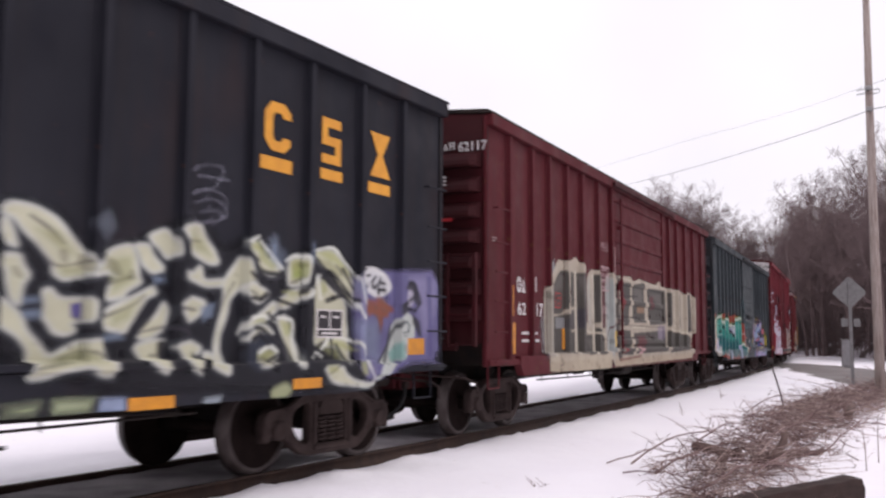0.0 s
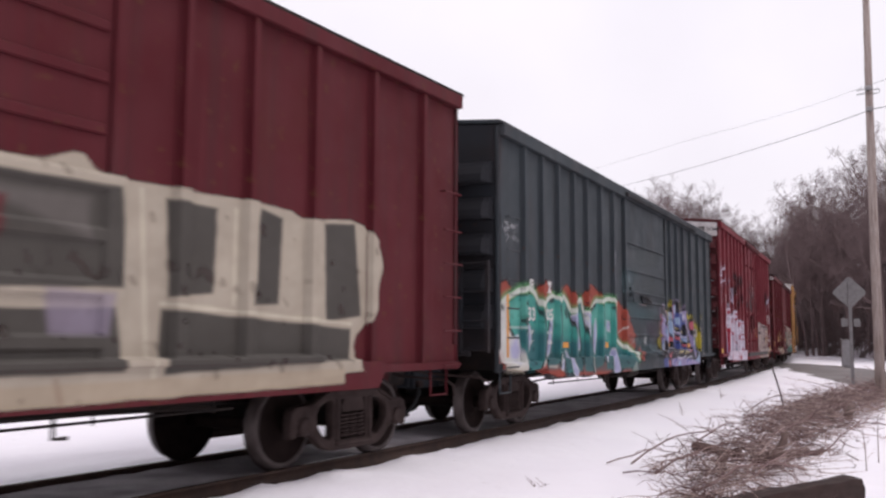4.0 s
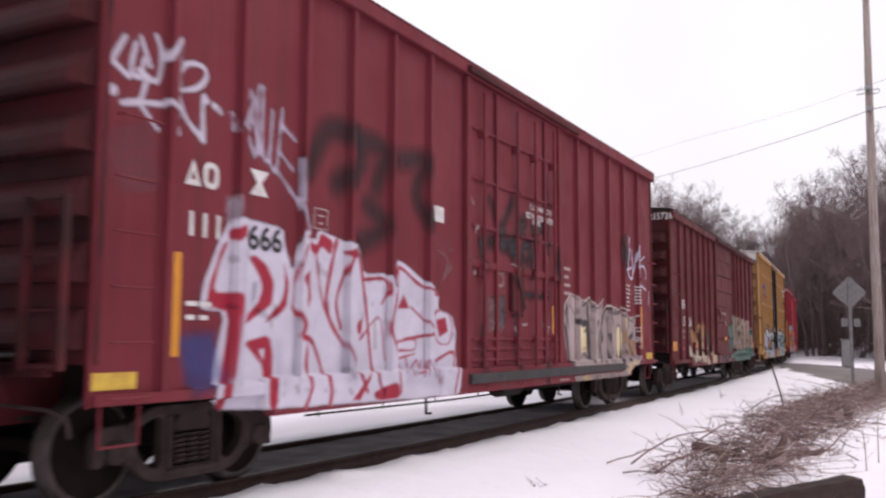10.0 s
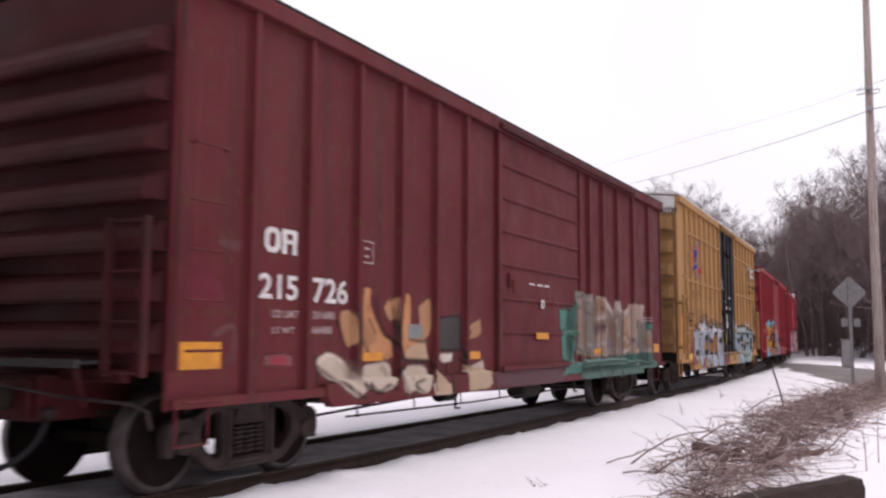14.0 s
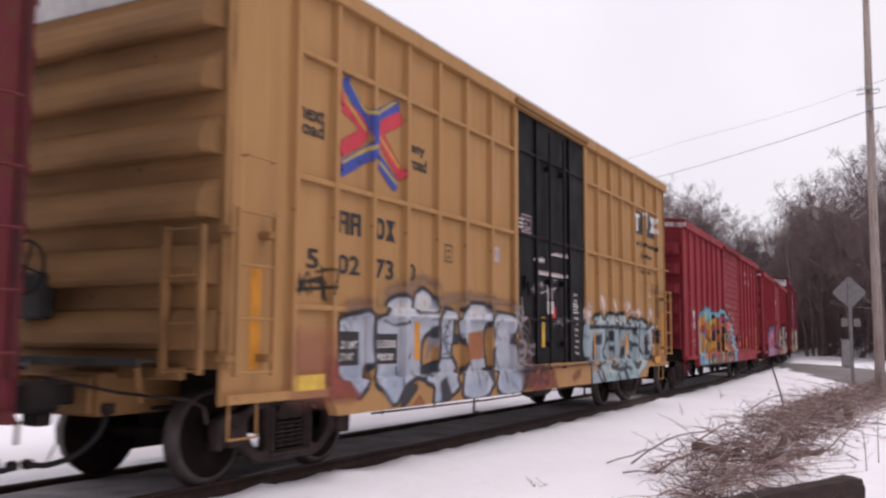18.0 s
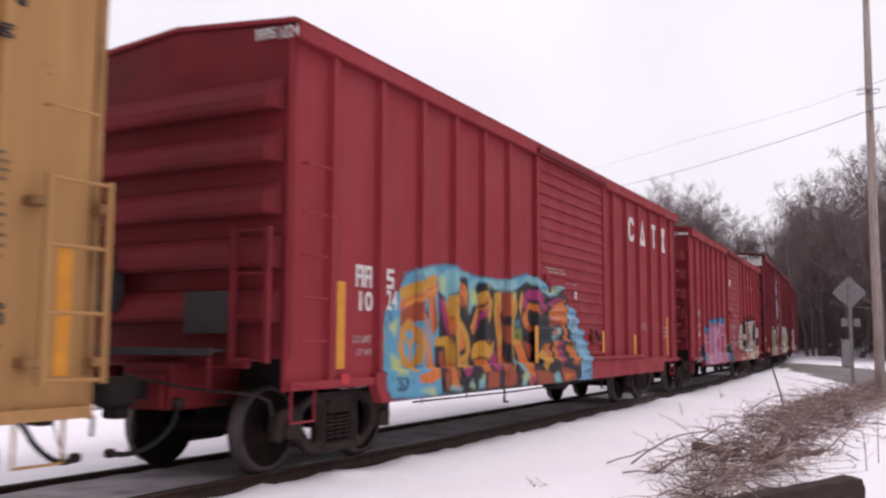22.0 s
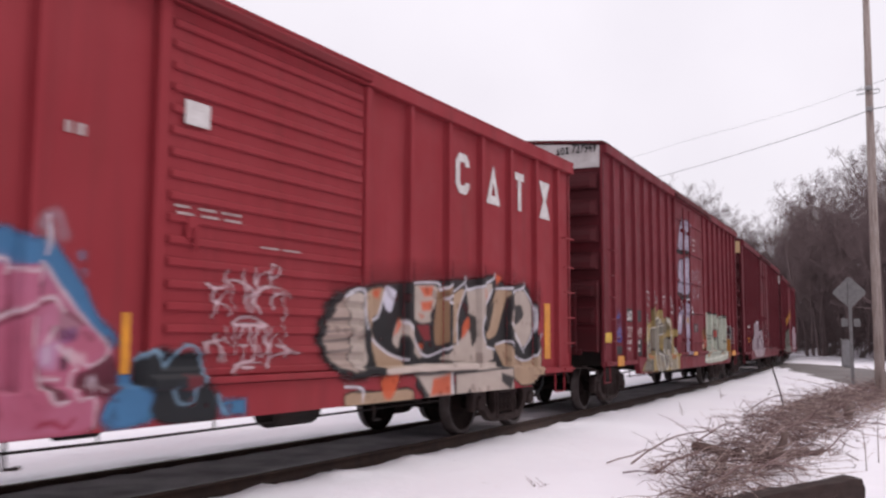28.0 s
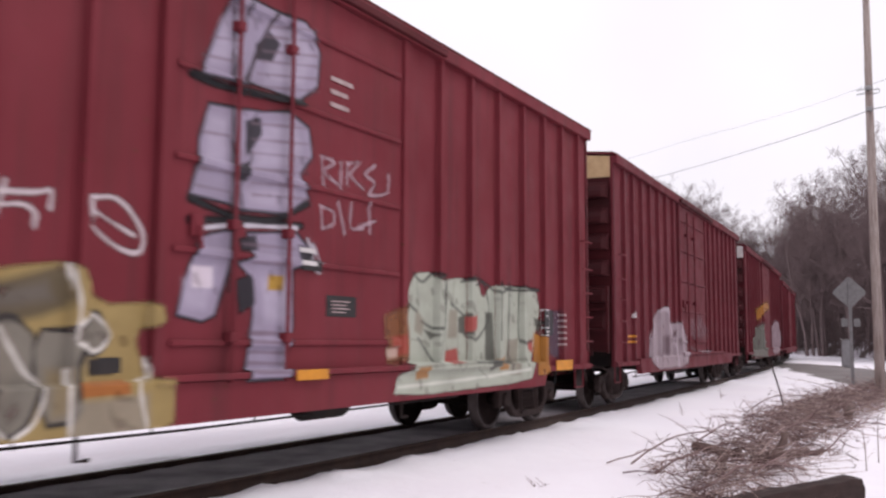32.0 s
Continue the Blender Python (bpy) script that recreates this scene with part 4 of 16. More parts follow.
SPECS = {
    "a": dict(n=-1, paint="navy", front=-7.0, rear=8.47, end_z=1.02, mid_z=0.84, eave=4.33, sill=(-5.2, 7.0), door=(-1.3, 1.9), posts=(-6.2, -5.3, -4.4, -3.5, -2.4, 2.55, 3.38, 4.23, 5.05, 5.87, 6.75, 7.56), door_ribs=ribs(1.4, 4.0, 5), label="dark navy boxcar with pale green and black graffiti"),
    "b": dict(n=0, paint="oxide", front=-7.45, rear=7.9, end_z=1.03, mid_z=0.86, eave=4.54, sill=(-6.4, 6.2), door=(-1.5, 2.45), posts=(-6.7, -5.81, -5.05, -4.2, -3.38, -2.45, 3.22, 4.05, 4.97, 6.0, 7.05), door_ribs=ribs(1.35, 4.2, 8, 0.09), rods=(-1.15,), end_step=0.36, roof_paint="under", label="oxide red boxcar with cream and grey graffiti"),
    "c": dict(n=1, shift=(0.1, -0.22), paint="slate", front=-8.08, rear=7.62, end_z=0.95, mid_z=0.76, eave=4.47, sill=(-6.3, 5.6), door=(-1.6, 1.74), posts=(-7.18, -6.42, -5.67, -4.88, -4.16, -3.32, -2.5, 2.36, 3.07, 3.82, 4.72, 5.72, 6.75), door_ribs=[(3.42, 0.06), (2.85, 0.06), (2.40, 0.06), (2.22, 0.06), (1.87, 0.06), (1.5, 0.06)], gear=((-0.51, 0.13, 2.18, 2.35),), track_run=1.0, label="slate green boxcar with turquoise block graffiti"),
    "d": dict(n=2, paint="maroon", front=-7.9, rear=7.45, end_z=0.89, mid_z=0.68, eave=5.13, sill=(-6.0, 5.6), door=(-1.78, 1.51), posts=(-7.22, -6.36, -5.42, -4.59, -3.75, -2.87, 2.5, 3.35, 4.3, 5.25, 6.25), door_ribs=[(4.3, 0.05), (3.6, 0.05), (2.95, 0.06), (2.42, 0.11), (1.40, 0.05), (1.26, 0.05), (1.11, 0.05)], gear=((-0.48, -0.04, 1.8, 2.36),), door_bars=(-0.95, 0.9), rods=(-1.45, -0.3, 0.4, 1.2), board="board", end_step=0.5, roof_paint="brown", rail_paint="grey_steel", rail_span=(-1.88, 4.99), rail_z=(-0.085, 0.045), bare=(-1.9, 5.02, 0.78, 0.95), label="tall maroon boxcar with white and red graffiti"),
    "e": dict(n=3, paint="brown", front=-7.88, rear=7.5, end_z=0.82, mid_z=0.7, eave=4.56, sill=(-5.8, 5.7), door=(-1.5, 1.81), posts=(-6.95, -6.09, -5.2, -4.3, -3.44, -2.6, 2.4, 3.2, 4.1, 5.2, 6.4), door_ribs=ribs(1.5, 3.95, 6, 0.05), track_run=1.0, end_step=0.42, roof_paint="under", label="rusty brown-red boxcar with orange and aqua graffiti"),
    "f": dict(n=4, paint="buff", front=-7.82, rear=7.4, end_z=0.82, mid_z=0.61, eave=5.07, sill=(-6.3, 5.6), door=(-1.5, 1.55), door_paint="black", posts=(-6.9, -6.23, -5.5, -4.76, -3.98, -3.2, -2.4, 2.34, 3.14, 3.88, 4.77, 5.65, 6.6), stringers=((-6.9, -1.6, 4.25), (-6.9, -1.6, 2.98), (-6.9, -1.6, 1.7), (1.7, 6.65, 4.28), (1.7, 6.65, 3.0), (1.7, 6.65, 1.7)), door_ribs=ribs(1.7, 4.3, 3, 0.06), door_bars=(-0.75, 0.75), rods=(-0.3, 0.35), rod_paint="black", board="board", framed=True, roof_paint="board", track_run=0.0, end_step=0.58, label="tall buff yellow boxcar with black doors and pale blue graffiti", door_label="black sliding plug door"),
    "g": dict(n=5, paint="brick", front=-7.68, rear=7.8, end_z=0.9, mid_z=0.69, eave=4.47, sill=(-6.2, 6.3), door=(-1.35, 1.89), posts=(-7.02, -6.08, -5.13, -4.25, -3.37, -2.5, 2.58, 3.5, 4.42, 5.34, 6.26, 7.18), door_ribs=ribs(1.15, 4.15, 17, 0.075), gear=((1.07, 1.47, 1.33, 1.59),), track_run=0.0, label="brick red boxcar with orange and blue graffiti"),
    "h": dict(n=6, paint="brick", front=-7.6, rear=7.85, end_z=0.87, mid_z=0.69, eave=4.36, sill=(-6.0, 6.2), door=(-1.2, 1.66), posts=(-6.87, -5.94, -5.14, -4.3, -3.3, -2.4, 2.65, 3.6, 4.53, 5.46, 6.39, 7.27), door_ribs=ribs(1.1, 4.05, 17, 0.075), track_run=0.0, label="brick red boxcar with pink and blue graffiti"),
    "i": dict(n=7, shift=(0.4, 0.0), paint="dull", front=-7.47, rear=8.6, end_z=0.9, mid_z=0.68, eave=5.13, sill=(-5.2, 6.6), door=(-1.28, 2.32), posts=(-6.85, -6.08, -5.25, -4.45, -3.7, -2.93, -2.1, 3.25, 4.1, 4.95, 5.8, 6.6, 7.35, 8.1), door_ribs=ribs(1.35, 4.5, 5, 0.06), rods=(-0.55, 0.2), board="board", roof_paint="brown", label="tall dull maroon boxcar with grey and cream graffiti"),
    "j": dict(n=8, paint="wine", front=-6.9, rear=8.8, end_z=0.88, mid_z=0.68, eave=5.05, sill=(-5.2, 6.8), door=(-0.9, 2.5), posts=(-6.2, -5.5, -4.75, -4.0, -3.2, -2.4, -1.6, 3.2, 4.0, 4.8, 5.6, 6.4, 7.2, 8.0), door_ribs=ribs(1.35, 4.5, 5, 0.06), rods=(-0.2, 0.7), board="cream_board", label="tall dull maroon boxcar with a cream yellow end board"),
    "k": dict(n=9, paint="wine", front=-6.1, rear=9.6, end_z=0.88, mid_z=0.68, eave=4.95, sill=(-4.4, 7.6), door=(-0.1, 3.3), posts=(-5.4, -4.6, -3.8, -3.0, -2.2, -1.3, 4.2, 5.0, 5.8, 6.6, 7.4, 8.2, 8.9), door_ribs=ribs(1.35, 4.4, 5, 0.06), board="board", label="dull maroon boxcar with a pale end board"),
    "l": dict(n=10, paint="wine", front=-5.6, rear=9.8, end_z=0.88, mid_z=0.68, eave=4.7, sill=(-4.0, 8.0), door=(0.4, 3.8), posts=(-4.8, -3.9, -3.0, -2.1, -1.2, 4.9, 5.7, 6.6, 7.5, 8.6), door_ribs=ribs(1.35, 4.2, 5, 0.06), label="plain dull maroon boxcar far down the train"),
    "m": dict(n=11, paint="oxide", front=-5.4, rear=10.0, end_z=0.88, mid_z=0.68, eave=4.6, sill=(-4.0, 8.0), door=(0.6, 4.0), posts=(-4.6, -3.7, -2.8, -1.9, -1.0, 5.0, 5.9, 6.8, 7.7, 8.7), door_ribs=ribs(1.35, 4.2, 5, 0.06), label="plain oxide red boxcar far down the train"),
}
for spec in SPECS.values():
    build_car(spec)


# ---- sprayed paint on the sides ----
def hue(h):
    """An sRGB colour, as paint looks by daylight, in linear light."""
    v = np.array([int(h[i:i + 2], 16) / 255 for i in (0, 2, 4)])
    return np.where(v < 0.04045, v / 12.92, ((v + 0.055) / 1.055) ** 2.4) * 0.9


def eased(p):
    """Cuts the corners of a closed outline, as a sprayed line does."""
    if len(p) < 5:
        return p
    q = np.roll(p, -1, 0)
    return np.stack([p * 0.82 + q * 0.18, p * 0.18 + q * 0.82], 1).reshape(-1, 2)


class Spray:
    """Layers of fills and strokes, in metres along (u) and up (z) a car's near side."""

    def __init__(self, cell, crisp=False):
        self.cell, self.layers, self.soften = cell, [], (np.array if crisp else eased)

    def fill(self, col, pts, soft=0.03, cover=1.0):
        self.layers.append(("fill", hue(col), self.soften(np.array(pts).reshape(-1, 2)), 0.0, soft, cover, True))

    def stroke(self, col, width, pts, soft=0.02, cover=1.0, close=False):
        p = np.array(pts).reshape(-1, 2)
        if close:
            p = self.soften(p)
            p = np.vstack([p, p[:1]])
        elif len(p) > 2:
            p = rounded(p)
        self.layers.append(("stroke", hue(col), p, width / 2, soft, cover, close))

    def shape(self, col, line, width, pts, glint=None):
        """A filled letter part with its outline and, on its upper edge, a highlight."""
        self.fill(col, pts)
        q = np.array(pts).reshape(-1, 2)
        mid = q.mean(0)
        low = q * 0.55 + mid * 0.45 - np.array([0, 0.12 * np.ptp(q[:, 1])])
        self.layers.append(("fill", hue(col) * 0.72, low, 0.0, 0.12, 0.5, True))
        self.stroke(line, width, pts, close=True)
        if glint:
            self.stroke(glint, width, tuple((q * 0.93 + mid * 0.07).ravel())[:2 * max(3, len(q) // 2 + 1)], soft=0.03, cover=0.8)

    def hang(self, c, label):
        allp = np.vstack([l[2] for l in self.layers])
        pad = 0.25
        (u0, z0), (u1, z1) = allp.min(0) - pad, allp.max(0) + pad
        u0, u1 = max(u0, c["front"] + 0.01), min(u1, c["rear"] - 0.01)
        z0, z1 = max(z0, c["mid_z"]), min(z1, c["eave"] - 0.02)
        us, zs = np.arange(u0, u1, self.cell), np.arange(z0, z1, self.cell)
        U, Z = np.meshgrid(us, zs)
        rgb, alpha = np.zeros(U.shape + (3,)), np.zeros(U.shape)
        grain = 1 + 0.10 * waves(U, Z, 21, 6.0) + 0.06 * waves(U, Z, 22, 30.0)
        wob = 0.012 * waves(U, Z, 31, 14.0)
        for kind, col, p, half, soft, cover, _ in self.layers:
            lo, hi = p.min(0) - half - soft - 0.05, p.max(0) + half + soft + 0.05
            i0, i1 = np.searchsorted(us, (lo[0], hi[0]))
            j0, j1 = np.searchsorted(zs, (lo[1], hi[1]))
            if i1 <= i0 or j1 <= j0:
                continue
            x, y = U[j0:j1, i0:i1], Z[j0:j1, i0:i1]
            ring = np.vstack([p, p[:1]]) if kind == "fill" else p
            d = np.full(x.shape, 1e9)
            inside = np.zeros(x.shape, bool)
            for (ax, ay), (bx, by) in zip(ring, ring[1:]):
                ll = (bx - ax) ** 2 + (by - ay) ** 2 + 1e-12
                k = np.clip(((x - ax) * (bx - ax) + (y - ay) * (by - ay)) / ll, 0, 1)
                d = np.minimum(d, np.hypot(x - ax - k * (bx - ax), y - ay - k * (by - ay)))
                if kind == "fill":
                    inside ^= ((ay > y) != (by > y)) & (x < (bx - ax) * (y - ay) / (by - ay + 1e-12) + ax)
            d = np.where(inside, -d, d) - half + wob[j0:j1, i0:i1]
            a = np.clip(0.5 - d / max(soft, self.cell), 0, 1) * cover
            A = alpha[j0:j1, i0:i1]
            total = a + A * (1 - a)
            w = np.where(total > 0, a / np.maximum(total, 1e-9), 0)[..., None]
            rgb[j0:j1, i0:i1] = rgb[j0:j1, i0:i1] * (1 - w) + col * grain[j0:j1, i0:i1, None] * w
            alpha[j0:j1, i0:i1] = total
        # paint has flaked where the steel is worn
        worn = np.clip((waves(U, Z, 41, 9.0) + waves(U, Z, 43, 25.0) - 0.5) * 2, 0, 0.3)
        alpha = alpha * (1 - worn)
        if "bare" in c:
            a0, a1, b0, b1 = c["bare"]
            alpha[(U > a0) & (U < a1) & (Z > b0) & (Z < b1)] = 0.0
        wood = (alpha > 0.01)
        depth = depth_at(c, U, Z) + 0.004
        nx, ny = len(us), len(zs)
        i = (np.arange(ny - 1)[:, None] * nx + np.arange(nx - 1)[None])
        keep = wood[:-1, :-1] | wood[1:, :-1] | wood[:-1, 1:] | wood[1:, 1:]
        data = np.concatenate([rgb.reshape(-1, 3), alpha.reshape(-1, 1)], 1)
        co = np.stack([U.ravel(), -depth.ravel(), Z.ravel()], 1)
        for piece in patches(keep, max(2, int(0.12 / self.cell))):
            k = i[keep & piece]
            f = np.stack([k, k + 1, k + nx + 1, k + nx], 1)
            used, inv = np.unique(f, return_inverse=True)
            me = arrays("graffiti", co[used], inv.reshape(-1, 4))
            at = me.color_attributes.new("spray", "FLOAT_COLOR", "POINT")
            at.data.foreach_set("color", data[used].astype(np.float32).ravel())
            part_of("graffiti", me, "spray", c["ob"], label)


def patches(keep, step):
    """Masks of the patches of paint that lie apart from one another."""
    ny, nx = keep.shape
    cy, cx = -(-ny // step), -(-nx // step)
    pad = np.zeros((cy * step, cx * step), bool)
    pad[:ny, :nx] = keep
    coarse = pad.reshape(cy, step, cx, step).any((1, 3))
    tag = np.zeros((cy, cx), int)
    n = 0
    for j, i in zip(*np.nonzero(coarse)):
        if tag[j, i]:
            continue
        n += 1
        todo = [(j, i)]
        tag[j, i] = n
        while todo:
            a, b = todo.pop()
            for q, r in ((a + p, b + s) for p in (-1, 0, 1) for s in (-1, 0, 1)):
                if 0 <= q < cy and 0 <= r < cx and coarse[q, r] and not tag[q, r]:
                    tag[q, r] = n
                    todo.append((q, r))
    big = np.repeat(np.repeat(tag, step, 0), step, 1)[:ny, :nx]
    return [big == k for k in range(1, n + 1)]


def pale_letters(c):
    s = Spray(0.016)

    def pale(*p):
        s.stroke('8b949a', 0.03, p, soft=0.09, cover=0.35, close=True)
        s.fill('c2c1a8', p, soft=0.045)
        s.stroke('d8dad6', 0.02, p, soft=0.04, cover=0.75, close=True)

    def ink(*p):
        s.fill('17161e', p, soft=0.035, cover=0.95)

    s.fill('17161e', (2.58, 2.34, 2.83, 2.36, 3.11, 2.29, 3.34, 1.97, 3.52, 2.07, 3.79, 2.17, 4.07, 2.31, 4.25, 2.4, 4.54, 2.39, 4.72, 2.18, 5, 2.31, 5.48, 2.09, 5.64, 2.21, 5.98, 2.29, 6.35, 2.32, 6.76, 2, 6.87, 1.64, 7, 0.84, 2.65, 1.04), soft=0.1, cover=0.92)
    s.fill('8e98a6', (3.36, 2.25, 3.48, 2.35, 3.54, 2.25, 3.46, 2.16), soft=0.14, cover=0.5)
    s.fill('8e98a6', (5.31, 2.29, 5.43, 2.33, 5.47, 2.19, 5.35, 2.16), soft=0.12, cover=0.5)
    pale(2.58, 2.28, 2.7, 2.33, 2.88, 2.32, 3.04, 2.26, 3.16, 2.15, 3.29, 2.03, 3.38, 1.93, 3.32, 1.85, 3.13, 1.81, 3.04, 1.85, 3.03, 1.93, 2.92, 2.04, 2.78, 2.15, 2.71, 2.23, 2.58, 2.23)
    pale(2.58, 2.2, 2.67, 2.21, 2.71, 2.12, 2.75, 2.02, 2.68, 2.04, 2.59, 2.1)
    pale(2.64, 1.96, 2.77, 1.97, 2.8, 1.89, 2.85, 1.83, 2.8, 1.75, 2.79, 1.61, 2.72, 1.65, 2.68, 1.77, 2.67, 1.86, 2.6, 1.88)
    pale(2.62, 1.67, 2.72, 1.61, 2.81, 1.54, 2.84, 1.44, 2.95, 1.34, 3, 1.28, 3.05, 1.25, 3.25, 1.36, 3.43, 1.38, 3.51, 1.28, 3.54, 1.11, 3.44, 1.1, 3.31, 1.18, 3.12, 1.16, 2.94, 1.11, 2.81, 1.1, 2.85, 1.19, 2.86, 1.3, 2.78, 1.4, 2.63, 1.48)
    pale(2.96, 1.72, 3.02, 1.74, 3.1, 1.67, 3.37, 1.69, 3.37, 1.52, 3.2, 1.5, 3.25, 1.44, 3.16, 1.41, 3.06, 1.43, 3.01, 1.5, 2.97, 1.54, 2.98, 1.62)
    pale(3.33, 1.85, 3.42, 1.97, 3.55, 2.08, 3.73, 2.13, 3.78, 2.03, 3.81, 1.87, 3.84, 1.83, 3.7, 1.76, 3.67, 1.7, 3.49, 1.68, 3.53, 1.79, 3.61, 1.86, 3.48, 1.9)
    pale(3.76, 2.13, 3.9, 2.14, 3.96, 2.04, 4.07, 1.95, 3.94, 1.91, 3.85, 1.97, 3.8, 2.05)
    pale(3.9, 2.22, 4.07, 2.29, 4.17, 2.2, 4.19, 2.1, 4.09, 2.04, 4, 2.12, 3.94, 2.16)
    pale(4.19, 2.32, 4.44, 2.38, 4.51, 2.26, 4.62, 2.15, 4.68, 2.05, 4.56, 2.03, 4.39, 2.1, 4.29, 2.19)
    pale(3.43, 1.52, 3.54, 1.62, 3.7, 1.69, 3.86, 1.76, 3.95, 1.81, 3.99, 1.75, 3.89, 1.71, 3.84, 1.63, 3.76, 1.52, 3.68, 1.42, 3.45, 1.48)
    pale(4.07, 1.69, 4.12, 1.62, 4.08, 1.47, 3.94, 1.38, 3.81, 1.38, 3.86, 1.5, 3.99, 1.57)
    pale(3.77, 1.33, 3.99, 1.38, 4.11, 1.36, 4.05, 1.27, 4.08, 1.1, 3.95, 1.16, 3.86, 1.21)
    pale(4.16, 1.33, 4.36, 1.37, 4.5, 1.31, 4.43, 1.24, 4.4, 1.15, 4.45, 1.08, 4.31, 1.15, 4.23, 1.25)
    pale(4.53, 1.28, 4.76, 1.19, 4.77, 1.07, 4.63, 1.12, 4.54, 1.17)
    pale(4.22, 1.69, 4.37, 1.74, 4.54, 1.7, 4.48, 1.6, 4.38, 1.54, 4.29, 1.52, 4.24, 1.6)
    pale(4.26, 1.95, 4.37, 1.93, 4.43, 1.99, 4.47, 2.01, 4.5, 1.88, 4.75, 1.91, 4.75, 1.85, 4.53, 1.83, 4.37, 1.89, 4.27, 1.89)
    pale(4.73, 1.88, 4.87, 2.04, 4.94, 2.13, 5.01, 2.1, 5.06, 2, 5.08, 1.9, 4.91, 1.82, 4.82, 1.74, 4.78, 1.59, 4.72, 1.44, 4.69, 1.29, 4.75, 1.18, 4.66, 1.19, 4.64, 1.39, 4.71, 1.58, 4.75, 1.78)
    pale(5, 2.29, 5.16, 2.22, 5.31, 2.13, 5.53, 2.03, 5.36, 1.98, 5.2, 2.01, 5.07, 2.13, 5.01, 2.21)
    pale(4.96, 1.84, 5.02, 1.9, 5.25, 1.86, 5.34, 1.81, 5.21, 1.72, 5.06, 1.72)
    pale(5.1, 1.59, 5.25, 1.63, 5.41, 1.74, 5.47, 1.68, 5.31, 1.56, 4.96, 1.48, 4.93, 1.43, 5, 1.54)
    pale(4.97, 1.38, 5.11, 1.49, 5.3, 1.52, 5.43, 1.43, 5.26, 1.46, 5.08, 1.38)
    pale(5.19, 1.28, 5.42, 1.31, 5.48, 1.18, 5.27, 1.13, 5.16, 1.13, 5.16, 1.21)
    pale(5.45, 1.57, 5.58, 1.62, 5.63, 1.44, 5.76, 1.28, 5.81, 1.1, 5.67, 1.17, 5.54, 1.39)
    pale(5.64, 2.18, 5.85, 2.2, 5.89, 2.06, 5.78, 1.91, 5.61, 1.9, 5.6, 2.04)
    pale(5.47, 1.75, 5.65, 1.85, 5.92, 1.89, 5.84, 1.8, 5.57, 1.68, 5.44, 1.68)
    pale(5.92, 2.26, 6.31, 2.3, 6.55, 2.12, 6.72, 1.93, 6.78, 1.72, 6.89, 1.6, 6.72, 1.69, 6.46, 1.83, 6.27, 2, 6.08, 2.16)
    pale(5.99, 2.01, 6.17, 1.96, 6.37, 1.86, 6.52, 1.78, 6.56, 1.39, 6.6, 1.14, 6.5, 1.15, 6.38, 1.32, 6.01, 1.32, 5.92, 1.39, 5.93, 1.67, 5.96, 1.84)
    pale(6.09, 1.11, 6.39, 1.11, 6.45, 1.02, 6.6, 0.95, 6.91, 0.91, 6.96, 1, 6.78, 1.13, 7.01, 1.07, 6.94, 0.88, 6.39, 0.92, 6.2, 0.97)
    ink(3.84, 1.63, 3.95, 1.7, 4.02, 1.67, 3.93, 1.52, 3.77, 1.38, 3.7, 1.41)
    ink(4.02, 1.37, 4.14, 1.37, 4.15, 1.12, 4.07, 1.15, 4.01, 1.27)
    ink(4.39, 1.27, 4.52, 1.2, 4.51, 1.09, 4.42, 1.12)
    ink(5.99, 2.17, 6.26, 2.05, 6.64, 1.76, 6.56, 1.77, 6.27, 1.91, 6.04, 2.06)
    ink(5.89, 1.84, 5.97, 1.61, 5.9, 1.36, 5.79, 1.61)
    ink(6.01, 1.32, 6.21, 1.39, 6.14, 1.27, 5.98, 1.21)
    ink(5.27, 1.1, 5.51, 1.23, 5.64, 1.16, 5.59, 1.02, 5.28, 1.01)
    s.stroke('3c3a42', 0.022, (5.18, 2.02, 5.36, 1.95, 5.53, 1.98), soft=0.03, cover=0.75)
    s.stroke('3c3a42', 0.022, (5.02, 1.82, 5.21, 1.76, 5.36, 1.8), soft=0.03, cover=0.75)
    s.stroke('3c3a42', 0.022, (5.32, 1.62, 5.48, 1.45, 5.61, 1.15), soft=0.03, cover=0.75)
    s.stroke('3c3a42', 0.022, (5.04, 1.35, 5.15, 1.44, 5.34, 1.44, 5.48, 1.35), soft=0.03, cover=0.75)
    s.stroke('3c3a42', 0.022, (6.18, 1.04, 6.48, 1.16, 6.8, 1.09), soft=0.03, cover=0.75)
    s.stroke('3c3a42', 0.022, (2.84, 2.25, 2.98, 2.18, 3.12, 2.08), soft=0.03, cover=0.75)
    s.stroke('3c3a42', 0.022, (2.94, 1.98, 3.08, 1.91, 3.32, 1.96), soft=0.03, cover=0.75)
    s.stroke('3c3a42', 0.022, (3.12, 1.24, 3.31, 1.29, 3.51, 1.25), soft=0.03, cover=0.75)
    s.stroke('3c3a42', 0.022, (2.85, 1.17, 3.12, 1.22, 3.31, 1.26), soft=0.03, cover=0.75)
    s.stroke('3c3a42', 0.022, (3.53, 1.81, 3.74, 1.87), soft=0.03, cover=0.75)
    s.stroke('3c3a42', 0.022, (3.49, 1.55, 3.76, 1.65, 3.87, 1.73), soft=0.03, cover=0.75)
    s.stroke('3c3a42', 0.022, (4.26, 2.21, 4.45, 2.22), soft=0.03, cover=0.75)
    s.stroke('3c3a42', 0.022, (3.82, 1.43, 4.11, 1.48, 4.36, 1.43), soft=0.03, cover=0.75)
    s.stroke('3c3a42', 0.022, (5.65, 1.93, 5.86, 2), soft=0.03, cover=0.75)
